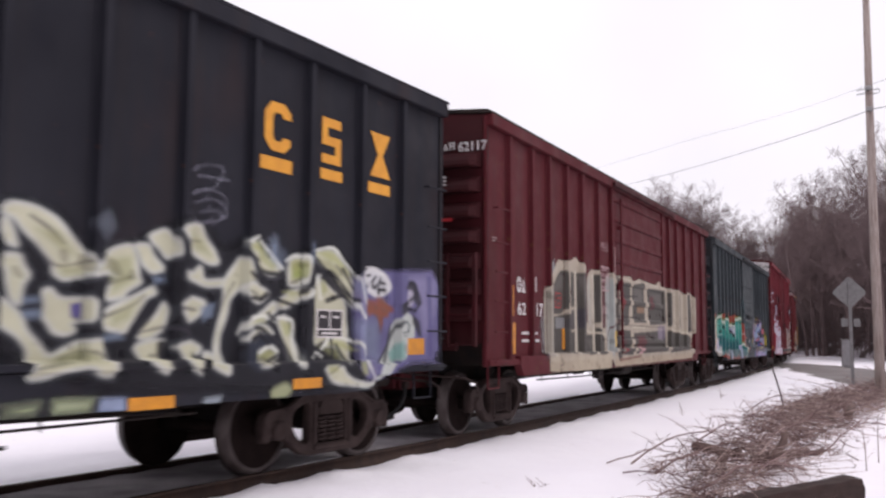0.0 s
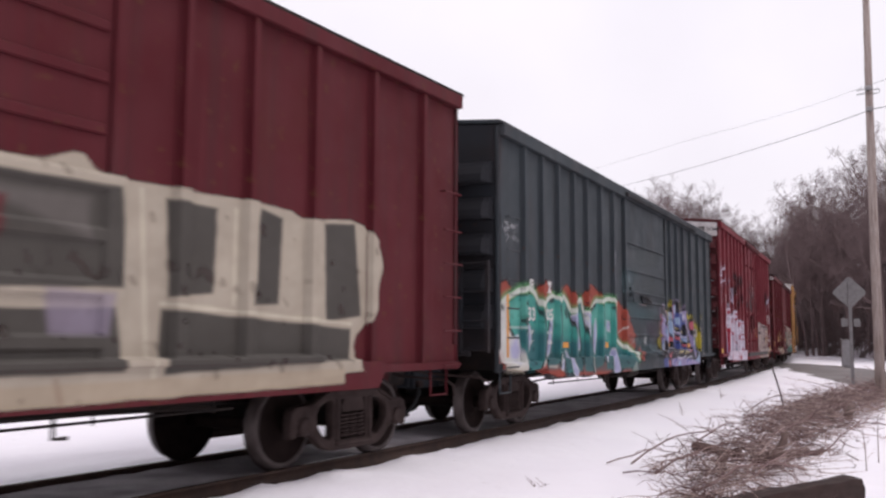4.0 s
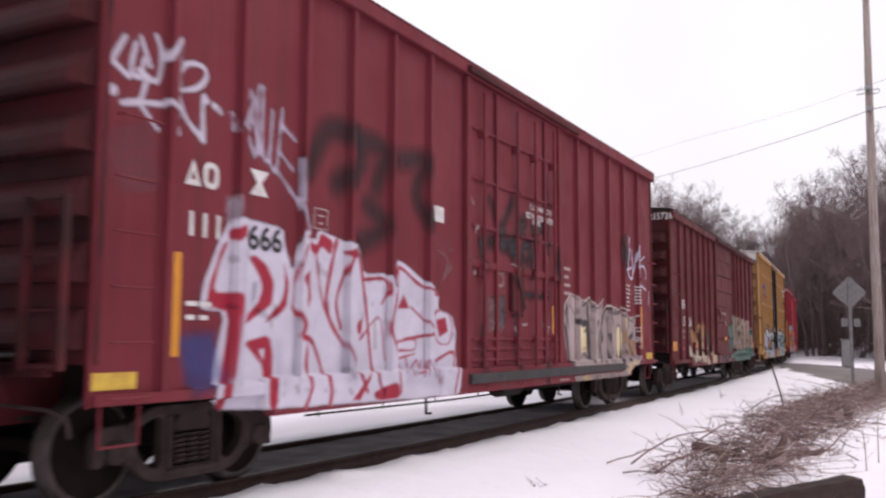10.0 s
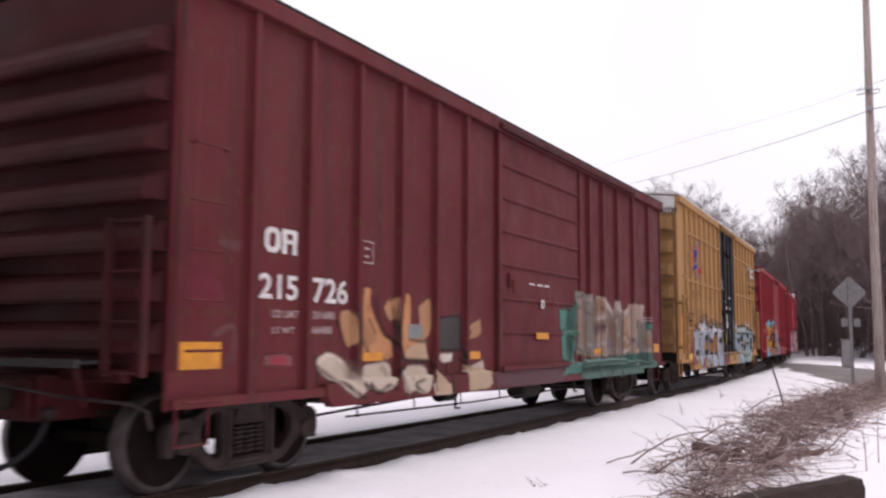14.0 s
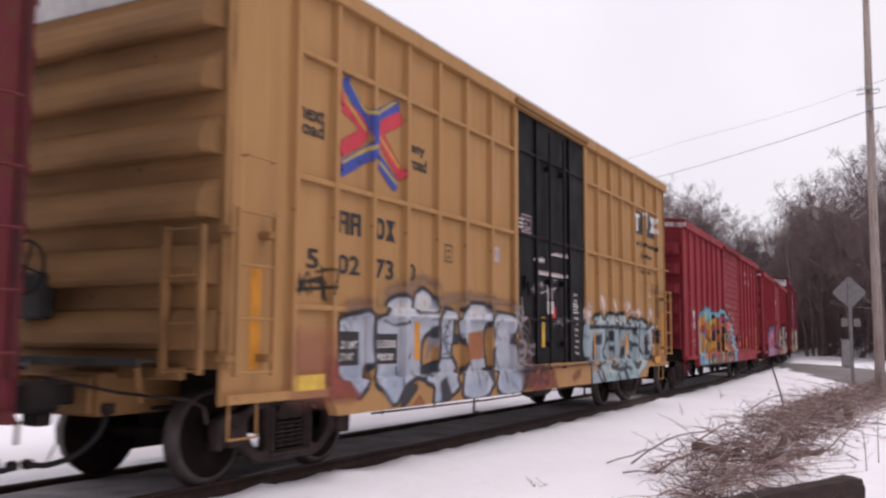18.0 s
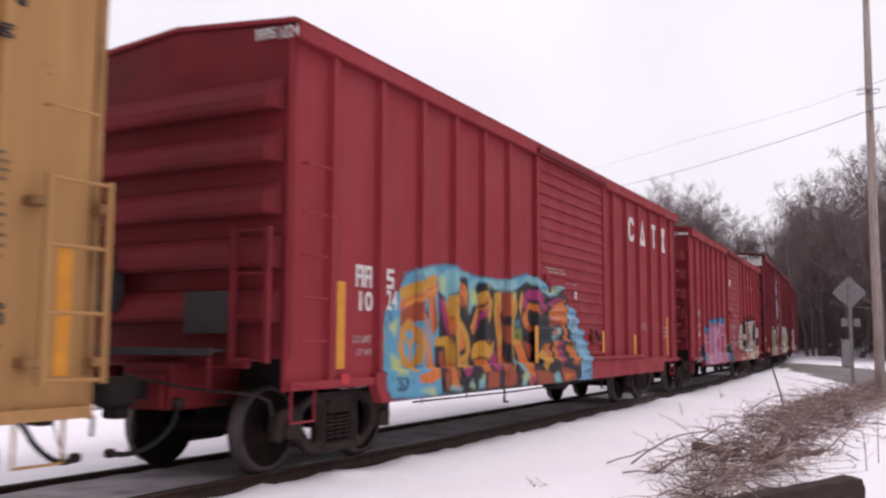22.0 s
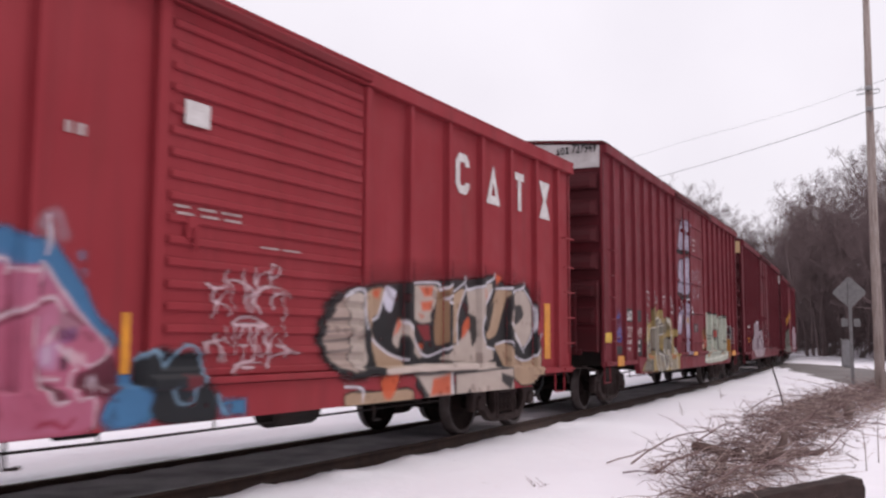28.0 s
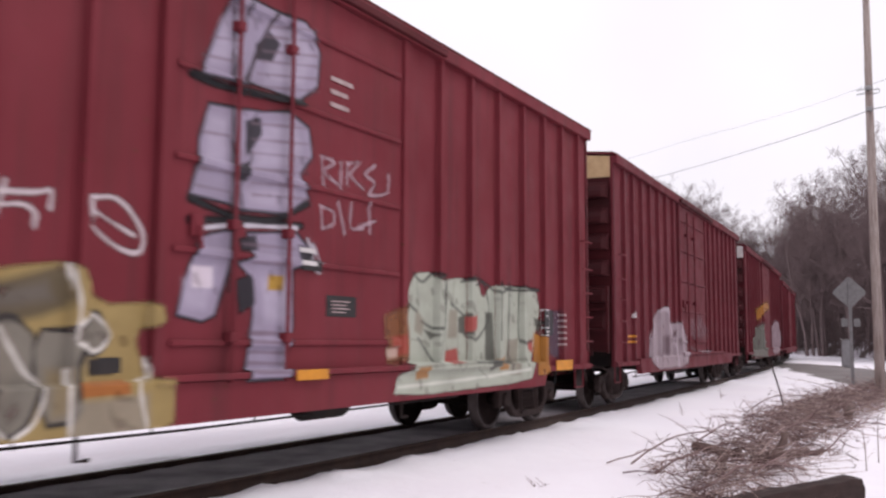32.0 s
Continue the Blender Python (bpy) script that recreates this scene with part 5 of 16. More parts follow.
    s.stroke('3c3a42', 0.022, (6.36, 2.15, 6.54, 2.03), soft=0.03, cover=0.75)
    s.stroke('3c3a42', 0.022, (4.21, 1.64, 4.41, 1.63), soft=0.03, cover=0.75)
    s.stroke('3c3a42', 0.022, (3.94, 1.25, 4.07, 1.25), soft=0.03, cover=0.75)
    s.stroke('3c3a42', 0.022, (4.68, 1.58, 4.75, 1.73, 4.87, 1.89), soft=0.03, cover=0.75)
    s.fill('8f9264', (2.89, 2.16, 3.07, 2.15, 3.22, 2, 3.08, 2.03), soft=0.06, cover=0.55)
    s.fill('8f9264', (3.08, 1.91, 3.27, 1.93, 3.28, 1.86, 3.11, 1.84), soft=0.06, cover=0.55)
    s.fill('8f9264', (3.52, 1.99, 3.74, 2.05, 3.75, 1.83, 3.56, 1.73), soft=0.06, cover=0.55)
    s.fill('8f9264', (3.57, 1.56, 3.81, 1.7, 3.73, 1.54, 3.57, 1.49), soft=0.06, cover=0.55)
    s.fill('8f9264', (2.9, 1.19, 3.3, 1.32, 3.46, 1.21, 3.12, 1.19), soft=0.06, cover=0.55)
    s.fill('8f9264', (5.98, 2.21, 6.26, 2.2, 6.56, 1.99, 6.26, 2.09), soft=0.06, cover=0.55)
    s.fill('8f9264', (6.08, 1.32, 6.43, 1.3, 6.5, 1.16, 6.29, 1.22), soft=0.06, cover=0.55)
    s.fill('8f9264', (4.35, 2.29, 4.48, 2.23, 4.59, 2.1, 4.39, 2.15), soft=0.06, cover=0.55)
    s.fill('93a24a', (5.66, 2.11, 5.82, 2.13, 5.82, 1.99, 5.67, 1.97), soft=0.05, cover=0.8)
    s.fill('564f86', (3.19, 1.64, 3.29, 1.66, 3.29, 1.52, 3.2, 1.54))
    s.fill('79879c', (2.81, 1.58, 2.94, 1.6, 2.97, 1.54, 2.88, 1.52, 2.81, 1.53), soft=0.05, cover=0.75)
    s.fill('79879c', (2.8, 1.67, 2.93, 1.68, 2.94, 1.64, 2.81, 1.62), soft=0.05, cover=0.75)
    s.fill('79879c', (3.45, 1.4, 3.63, 1.43, 3.69, 1.38, 3.45, 1.36), soft=0.05, cover=0.75)
    s.fill('79879c', (3.94, 1.88, 4.06, 1.9, 4.09, 1.85, 3.96, 1.83), soft=0.05, cover=0.75)
    s.fill('79879c', (4.47, 1.65, 4.64, 1.7, 4.62, 1.58, 4.51, 1.53), soft=0.05, cover=0.75)
    s.fill('2f3646', (5.04, 1.44, 5.3, 1.44, 5.5, 1.28, 5.27, 1.18, 5.12, 1.08, 4.97, 1.19), soft=0.06, cover=0.6)
    s.fill('6d6892', (6.65, 2.09, 7.39, 2.17, 8.45, 2.23, 8.47, 1.12, 7.65, 1.12, 7.16, 0.94, 6.71, 0.96, 6.64, 1.76), soft=0.08, cover=0.9)
    s.fill('918cae', (7.62, 2.11, 8.37, 2.17, 8.38, 1.78, 8.12, 1.39, 7.9, 1.92), soft=0.15, cover=0.7)
    s.fill('8c97ae', (6.69, 1.57, 7.14, 1.58, 7.15, 1.17, 6.77, 1.18), soft=0.15, cover=0.7)
    s.fill('4a4478', (8.14, 2.15, 8.26, 2.16, 8.29, 1.17, 8.19, 1.17), soft=0.05, cover=0.6)
    s.stroke('d2d2d2', 0.09, (6.78, 2.07, 6.86, 2.12, 7.05, 2.15, 7.26, 2.08, 7.36, 1.99, 7.29, 1.94, 7.1, 1.89, 6.87, 1.96, 6.8, 2.02), soft=0.03, close=True)
    s.fill('c9c9cc', (6.8, 2.09, 7.06, 2.13, 7.31, 2.01, 7.26, 1.94, 7.11, 1.9, 6.88, 1.97))
    s.stroke('201e24', 0.03, (6.79, 2.07, 6.97, 2.09))
    s.stroke('201e24', 0.03, (6.87, 2.07, 6.92, 1.96))
    s.stroke('201e24', 0.03, (7.08, 2.08, 7, 2.01, 7.04, 1.95, 7.11, 1.99))
    s.stroke('201e24', 0.03, (7.16, 2.07, 7.13, 1.9))
    s.stroke('201e24', 0.03, (7.13, 2.02, 7.26, 2.01))
    s.stroke('201e24', 0.03, (7.12, 1.94, 7.26, 1.94))
    s.fill('75503a', (6.86, 1.82, 7, 1.77, 7.13, 1.78, 7.19, 1.86, 7.31, 1.79, 7.42, 1.74, 7.31, 1.66, 7.22, 1.62, 7.18, 1.43, 7.12, 1.62, 7, 1.67, 6.88, 1.66), soft=0.04, cover=0.9)
    s.fill('b2adbe', (7.65, 1.96, 7.81, 2.03, 7.88, 1.87, 7.8, 1.75, 7.65, 1.79, 7.6, 1.88), soft=0.04)
    s.fill('302e36', (7.56, 1.97, 7.7, 2.07, 7.91, 2.06, 7.95, 1.98, 8.03, 1.87, 7.97, 1.77, 7.88, 1.82, 7.84, 1.97, 7.68, 1.97), soft=0.03, cover=0.92)
    s.fill('302e36', (7.5, 1.79, 7.63, 1.85, 7.73, 1.69, 7.5, 1.66), soft=0.03, cover=0.92)
    s.fill('302e36', (7.82, 1.7, 8, 1.59, 8.05, 1.41, 7.9, 1.52), soft=0.03, cover=0.92)
    s.fill('b6bbb6', (7.4, 1.58, 7.63, 1.71, 7.8, 1.68, 7.89, 1.55, 7.89, 1.4, 7.65, 1.38, 7.62, 1.17, 7.43, 1.13, 7.2, 0.94, 7.06, 0.94, 7.16, 1.13, 7.32, 1.33), soft=0.03)
    s.stroke('302e36', 0.025, (7.37, 1.56, 7.3, 1.33, 7.14, 1.12))
    s.fill('6fa199', (7.34, 1.23, 7.54, 1.39, 7.59, 1.17, 7.39, 1.13), soft=0.05, cover=0.8)
    s.stroke('4c585c', 0.025, (7.49, 1.53, 7.6, 1.59, 7.69, 1.52, 7.76, 1.55, 7.72, 1.43, 7.55, 1.43))
    s.stroke('4c585c', 0.025, (7.53, 1.46, 7.76, 1.49))
    s.fill('8f9cb8', (3.42, 0.94, 3.65, 0.94, 3.66, 0.83, 3.4, 0.84), soft=0.05)
    s.fill('9aa384', (3.04, 0.94, 3.37, 0.95, 3.33, 0.85, 3.03, 0.86), soft=0.08)
    s.fill('9aa384', (2.66, 0.92, 2.91, 0.93, 2.87, 0.86, 2.66, 0.86), soft=0.1, cover=0.8)
    s.fill('9fa480', (5.3, 0.92, 5.51, 0.99, 5.61, 0.91, 5.52, 0.84, 5.3, 0.84), soft=0.06)
    s.fill('8f98a0', (4.47, 0.89, 4.67, 0.9, 4.64, 0.83, 4.46, 0.83), soft=0.05, cover=0.8)
    s.stroke('777684', 0.018, (4.34, 2.61, 4.5, 2.68, 4.72, 2.65, 4.74, 2.49, 4.61, 2.41, 4.38, 2.39, 4.31, 2.51), soft=0.03, cover=0.7)
    s.stroke('777684', 0.018, (4.37, 2.54, 4.57, 2.61, 4.74, 2.56), soft=0.03, cover=0.7)
    s.stroke('777684', 0.018, (4.44, 2.47, 4.64, 2.52, 4.71, 2.46), soft=0.03, cover=0.7)
    s.stroke('777684', 0.018, (4.51, 2.66, 4.56, 2.41), soft=0.03, cover=0.7)
    s.stroke('777684', 0.018, (4.33, 2.82, 4.49, 2.9, 4.69, 2.89, 4.6, 2.72, 4.37, 2.64), soft=0.03, cover=0.7)
    s.stroke('777684', 0.018, (4.42, 2.79, 4.77, 2.8), soft=0.03, cover=0.7)
    s.fill('a3a66e', (5.01, 2.25, 5.13, 2.3, 5.27, 2.22, 5.45, 2.08, 5.37, 2.05, 5.25, 2.11, 5.11, 2.18, 5.01, 2.2), soft=0.05, cover=0.75)
    s.fill('a3a66e', (5.63, 2.12, 5.73, 2.17, 5.82, 2.13, 5.79, 2.06, 5.66, 2.04), soft=0.05, cover=0.75)
    s.fill('a3a66e', (6, 2.26, 6.27, 2.31, 6.47, 2.19, 6.63, 2.06, 6.54, 2.05, 6.36, 2.18, 6.14, 2.23), soft=0.05, cover=0.75)
    s.fill('a3a66e', (6.11, 1.99, 6.18, 1.97, 6.22, 1.89, 6.13, 1.83), soft=0.05, cover=0.75)
    s.fill('a3a66e', (5.51, 1.55, 5.65, 1.55, 5.66, 1.42, 5.57, 1.42), soft=0.05, cover=0.75)
    s.fill('a3a66e', (6.21, 1.33, 6.33, 1.38, 6.52, 1.36, 6.7, 1.27, 6.58, 1.27, 6.37, 1.32), soft=0.05, cover=0.75)
    s.fill('a3a66e', (5.19, 1.23, 5.31, 1.3, 5.45, 1.26, 5.32, 1.18), soft=0.05, cover=0.75)
    s.fill('a3a66e', (6.14, 1.12, 6.31, 1.12, 6.31, 1.07, 6.17, 1.05), soft=0.05, cover=0.75)
    s.fill('a3a66e', (5.52, 1.84, 5.65, 1.86, 5.77, 1.84, 5.65, 1.8), soft=0.05, cover=0.75)
    s.fill('a3a66e', (6.71, 1.15, 6.8, 1.15, 6.85, 1.01, 6.76, 1.01), soft=0.05, cover=0.75)
    s.fill('a3a66e', (5.09, 1.58, 5.28, 1.57, 5.3, 1.54, 5.09, 1.53), soft=0.05, cover=0.75)
    s.stroke('e8ebe2', 0.03, (5.95, 2.27, 6.29, 2.33, 6.49, 2.21, 6.69, 2.05, 6.79, 1.83, 6.89, 1.62, 6.77, 1.64, 6.63, 1.84), soft=0.03, cover=0.9)
    s.stroke('e8ebe2', 0.03, (5.01, 2.28, 5.14, 2.33, 5.29, 2.23, 5.52, 2.06), soft=0.03, cover=0.9)
    s.stroke('e8ebe2', 0.03, (5.57, 2.14, 5.69, 2.2, 5.86, 2.19, 5.88, 2.06, 5.78, 1.92), soft=0.03, cover=0.9)
    s.stroke('e8ebe2', 0.03, (6.05, 2.03, 6.11, 1.8), soft=0.03, cover=0.9)
    s.stroke('e8ebe2', 0.03, (5.46, 1.59, 5.67, 1.56, 5.68, 1.36, 5.75, 1.16), soft=0.03, cover=0.9)
    s.stroke('e8ebe2', 0.03, (6.14, 1.29, 6.29, 1.41, 6.53, 1.39, 6.77, 1.32, 6.84, 1.15, 6.98, 0.96), soft=0.03, cover=0.9)
    s.stroke('e8ebe2', 0.03, (5.23, 1.26, 5.36, 1.32, 5.47, 1.27), soft=0.03, cover=0.9)
    s.stroke('e8ebe2', 0.03, (5.87, 1.81, 6.04, 1.95, 6.09, 2.03), soft=0.03, cover=0.9)
    s.stroke('e8ebe2', 0.03, (5.05, 1.58, 5.3, 1.6, 5.43, 1.54), soft=0.03, cover=0.9)
    s.stroke('e8ebe2', 0.03, (5.92, 1.21, 6.05, 1.25, 6.14, 1.21), soft=0.03, cover=0.9)
    s.stroke('15141b', 0.045, (6.04, 2.19, 6.27, 2.03, 6.49, 1.89, 6.69, 1.8), soft=0.025, cover=0.92)
    s.stroke('15141b', 0.045, (6.14, 2.09, 6.34, 2.04, 6.61, 1.85), soft=0.025, cover=0.92)
    s.stroke('15141b', 0.045, (5.01, 2.16, 5.14, 2.08, 5.27, 2.01, 5.5, 2), soft=0.025, cover=0.92)
    s.stroke('15141b', 0.045, (5.02, 1.99, 5.15, 1.92, 5.28, 1.91), soft=0.025, cover=0.92)
    s.stroke('15141b', 0.045, (5.04, 1.76, 5.2, 1.75, 5.31, 1.81), soft=0.025, cover=0.92)
    s.stroke('15141b', 0.045, (5.14, 2.04, 5.28, 1.95), soft=0.025, cover=0.92)
    s.stroke('15141b', 0.045, (5.34, 1.62, 5.53, 1.38, 5.68, 1.18), soft=0.025, cover=0.92)
    s.stroke('15141b', 0.045, (5.89, 1.94, 5.79, 1.84), soft=0.025, cover=0.92)
    s.stroke('15141b', 0.045, (6.29, 1.38, 6.31, 1.21, 6.19, 1.17), soft=0.025, cover=0.92)
    s.stroke('15141b', 0.045, (6.37, 1.33, 6.52, 1.18, 6.81, 0.96), soft=0.025, cover=0.92)
    s.stroke('15141b', 0.045, (5.5, 2.03, 5.55, 1.87), soft=0.025, cover=0.92)
    s.stroke('15141b', 0.045, (5.91, 2.15, 5.87, 1.93, 5.99, 1.99), soft=0.025, cover=0.92)
    s.stroke('15141b', 0.045, (5.09, 1.49, 5.26, 1.48, 5.4, 1.38), soft=0.025, cover=0.92)
    s.stroke('15141b', 0.045, (5.06, 1.38, 5.22, 1.42, 5.35, 1.34), soft=0.025, cover=0.92)
    s.stroke('15141b', 0.045, (5.46, 1.76, 5.7, 1.71), soft=0.025, cover=0.92)
    s.stroke('15141b', 0.045, (6.01, 1.13, 6.13, 1.17), soft=0.025, cover=0.92)
    s.stroke('15141b', 0.045, (6.21, 1.78, 6.49, 1.84, 6.63, 1.76), soft=0.025, cover=0.92)
    s.stroke('15141b', 0.045, (5.32, 1.17, 5.45, 1.22), soft=0.025, cover=0.92)
    s.stroke('15141b', 0.045, (6.48, 2.12, 6.64, 1.94), soft=0.025, cover=0.92)
    s.stroke('7c8ba2', 0.05, (5.39, 2.34, 5.42, 2.18, 5.31, 2.21), soft=0.12, cover=0.5)
    s.stroke('7c8ba2', 0.05, (5.53, 2.2, 5.49, 2.11, 5.4, 2.14), soft=0.12, cover=0.5)
    s.stroke('7c8ba2', 0.05, (5.92, 2.31, 5.9, 2.19), soft=0.12, cover=0.5)
    s.stroke('7c8ba2', 0.05, (6.73, 1.95, 6.83, 1.86), soft=0.12, cover=0.5)
    s.fill('3c3a58', (6.78, 1.57, 7.14, 1.61, 7.28, 1.39, 7.15, 1.19, 6.83, 1.2), soft=0.15, cover=0.35)
    s.stroke('8a4e3a', 0.06, (6.9, 1.79, 7.13, 1.78, 7.41, 1.72), soft=0.05, cover=0.8)
    s.stroke('8a4e3a', 0.06, (7.03, 1.75, 6.97, 1.67), soft=0.05, cover=0.8)
    s.stroke('8a4e3a', 0.06, (7.13, 1.83, 7.19, 1.56), soft=0.05, cover=0.8)
    s.stroke('8a4e3a', 0.06, (6.93, 1.72, 7.31, 1.66), soft=0.05, cover=0.8)
    s.stroke('1e1d28', 0.05, (7.66, 2.01, 7.85, 2.05, 7.92, 1.92, 7.78, 1.84), soft=0.04, cover=0.85)
    s.stroke('1e1d28', 0.05, (7.56, 1.77, 7.86, 1.73, 8.02, 1.82), soft=0.04, cover=0.85)
    s.stroke('1e1d28', 0.05, (7.53, 1.59, 7.35, 1.39, 7.26, 1.14), soft=0.04, cover=0.85)
    s.stroke('1e1d28', 0.05, (7.87, 1.6, 7.99, 1.44), soft=0.04, cover=0.85)
    s.hang(c, "pale green and black block graffiti")


def cream_letters(c):
    s = Spray(0.018)
    s.fill('8f9092', (-5.41, 1.68, -5.25, 1.88, -5.2, 1.19, -5.32, 1.07), soft=0.08, cover=0.5)
    s.fill('a0a4a6', (-4.92, 2.6, -4.75, 2.73, -4.72, 2.44, -4.89, 2.29), soft=0.06, cover=0.8)
    s.fill('aca292', (-5.26, 2.18, -4.97, 2.31, -4.93, 2.37, -4.58, 2.73, -4.32, 2.74, -3.95, 2.76, -3.66, 2.85, -3.51, 2.79, -3.24, 2.7, -3.21, 2.52, -3.15, 1.64, -3.02, 1.76, -3.07, 2.51, -2.85, 2.69, -2.4, 2.69, -2.38, 1.72, -1.95, 1.58, -1.96, 2.54, -1.76, 2.7, -1.55, 2.7, -1.47, 2.67, -0.19, 2.72, -0.1, 2.61, 0.36, 2.71, 0.8, 2.69, 1.83, 2.65, 2.21, 2.79, 2.36, 2.64, 2.87, 2.64, 4.59, 2.66, 4.85, 2.57, 5.77, 2.69, 6.3, 2.32, 6.05, 1.64, 5.68, 1.39, 5.8, 0.98, -1.59, 0.87, -1.81, 1.04, -2, 0.85, -5.2, 0.88))
    s.fill('48443f', (-4.89, 2.21, -4.49, 2.55, -4.21, 2.57, -4.19, 1.94, -4.46, 1.82, -4.87, 1.8))
    s.fill('48443f', (-4.12, 2.57, -3.75, 2.56, -3.74, 1.97, -4.06, 1.94))
    s.fill('48443f', (-3.65, 2.56, -3.26, 2.6, -3.22, 1.15, -3.61, 1.16))
    s.fill('48443f', (-4.83, 1.77, -4.11, 1.83, -4.09, 1.17, -4.81, 1.17))
    s.fill('48443f', (-4.05, 1.52, -3.74, 1.53, -3.73, 1.16, -4.03, 1.16))
    s.fill('48443f', (-2.75, 2.59, -2.45, 2.62, -2.43, 1.72, -2.73, 1.67))
    s.fill('48443f', (-3.19, 1.48, -2.76, 1.49, -2.75, 1.14, -3.18, 1.11))
    s.fill('48443f', (-2.64, 1.63, -2.38, 1.59, -2.01, 1.46, -2.01, 1.13, -2.63, 1.1))
    s.fill('48443f', (-1.02, 2.55, -0.36, 2.58, -0.28, 2.46, -0.49, 1.69, -1.01, 1.69))
    s.fill('48443f', (-0.15, 2.55, 0.76, 2.65, 0.85, 1.77, -0.15, 1.76))
    s.fill('48443f', (1.06, 2.54, 2.56, 2.56, 2.67, 1.78, 1.16, 1.72))
    s.fill('48443f', (3.07, 2.54, 3.66, 2.54, 3.63, 1.78, 3.13, 1.73))
    s.fill('48443f', (4.22, 2.61, 4.53, 2.55, 4.49, 1.72, 4.07, 1.69))
    s.fill('48443f', (5.18, 2.57, 5.7, 2.63, 5.83, 1.64, 5.23, 1.56))
    s.fill('48443f', (-1.01, 1.6, -0.31, 1.59, -0.31, 1.09, -1.01, 1.09))
    s.fill('48443f', (-0.06, 1.54, 2.54, 1.62, 2.65, 1.13, -0.06, 1.11))
    s.fill('48443f', (3.05, 1.63, 5.65, 1.5, 5.63, 1.17, 3.04, 1.1))
    s.fill('6d6763', (-4.84, 2.17, -4.49, 2.47, -4.31, 2.49, -4.35, 2.26), soft=0.08, cover=0.6)
    s.fill('6d6763', (-3.55, 2.52, -3.34, 2.54, -3.33, 1.99), soft=0.08, cover=0.6)
    s.fill('6d6763', (-0.01, 2.5, 0.66, 2.55, 0.65, 2.22, -0.01, 2.18), soft=0.08, cover=0.6)
    s.fill('6d6763', (-3.1, 1.39, -2.82, 1.39, -2.81, 1.21), soft=0.08, cover=0.6)
    s.fill('6d6763', (1.27, 2.43, 2.31, 2.45, 2.3, 2.13), soft=0.08, cover=0.6)
    s.fill('37333a', (-4.06, 1.89, -3.31, 1.95, -3.3, 1.62, -4.03, 1.55), soft=0.04, cover=0.9)
    s.fill('3a3638', (-4.71, 1.71, -4.11, 1.75, -4.1, 1.6, -4.7, 1.57), cover=0.8)
    s.fill('2f2628', (-1.4, 2.68, -1.1, 2.67, -1.01, 1.11, -1.31, 0.97, -1.46, 1.12), soft=0.04, cover=0.75)
    s.fill('511820', (-2.37, 2.56, -1.96, 2.58, -1.95, 1.61, -2.33, 1.7), soft=0.02, cover=0.95)
    s.fill('c0b8a8', (-3.77, 2.58, -3.66, 2.59, -3.62, 1.16, -3.73, 1.15), soft=0.02)
    s.fill('c0b8a8', (-2.76, 2.6, -2.67, 2.6, -2.61, 1.14, -2.74, 1.14), soft=0.02)
    s.fill('c0b8a8', (-4.94, 2.21, -4.87, 2.22, -4.83, 1.11, -4.9, 1.11), soft=0.02)
    s.stroke('c4bba8', 0.035, (-0.28, 2.58, -0.17, 1.09))
    s.stroke('c4bba8', 0.035, (0.92, 2.62, 1.05, 1.64))
    s.stroke('c4bba8', 0.035, (2.81, 2.58, 2.93, 1.01))
    s.stroke('c4bba8', 0.035, (3.89, 2.55, 3.89, 1.69))
    s.stroke('c4bba8', 0.035, (-0.1, 1.66, 0.85, 1.67))
    s.stroke('c4bba8', 0.035, (-3.1, 1.54, -1.95, 1.5))
    s.stroke('c4bba8', 0.035, (3.05, 1.67, 5.65, 1.55))
    s.fill('5f2226', (-1.02, 2.36, -0.76, 2.37, -0.76, 2.13, -1, 2.13), soft=0.05, cover=0.85)
    s.fill('5f2226', (1.29, 2.35, 1.62, 2.37, 1.58, 2.08, 1.29, 2.07), soft=0.05, cover=0.85)
    s.fill('5f2226', (-1.01, 1.47, -0.77, 1.47, -0.77, 1.14, -1.01, 1.12), soft=0.05, cover=0.85)
    s.fill('5f2226', (0.17, 1.48, 0.85, 1.48, 0.85, 1.24, 0.21, 1.23), soft=0.05, cover=0.85)
    s.fill('c49a9c', (0.14, 1.24, 0.47, 1.26, 0.47, 1.11, 0.14, 1.1), soft=0.02, cover=0.9)
    s.fill('9a7a60', (0.21, 2.1, 0.79, 2.11, 0.79, 1.98, 0.21, 1.97), soft=0.04, cover=0.8)
    s.fill('8a7f90', (1.94, 1.74, 2.54, 1.73, 2.48, 1.41, 2, 1.42), soft=0.05, cover=0.7)
    s.fill('9b9fa0', (-1.94, 2.54, -1.62, 2.69, -1.57, 1.12, -1.79, 1.04, -1.92, 1.67), soft=0.05, cover=0.7)
    s.fill('8f8f88', (-5.24, 2.16, -4.96, 2.26, -4.92, 1.08, -5.19, 0.94), soft=0.06, cover=0.45)
    s.stroke('7d7468', 0.012, (-5.22, 2.13, -5.17, 0.94), cover=0.7)
    s.stroke('7d7468', 0.012, (-5.11, 2.19, -5.05, 0.99), cover=0.7)
    s.stroke('7d7468', 0.012, (-4.14, 2.62, -4.09, 1.17), cover=0.7)
    s.stroke('7d7468', 0.012, (-3.29, 2.61, -3.22, 1.12), cover=0.7)
    s.fill('b4a996', (-5.21, 1.12, -1.81, 1.12, -1.8, 1.02, -5.21, 1.03), cover=0.9)
    s.fill('a89c88', (-5.21, 1.03, -1.8, 1.03, -1.84, 0.84, -5.2, 0.88), cover=0.95)
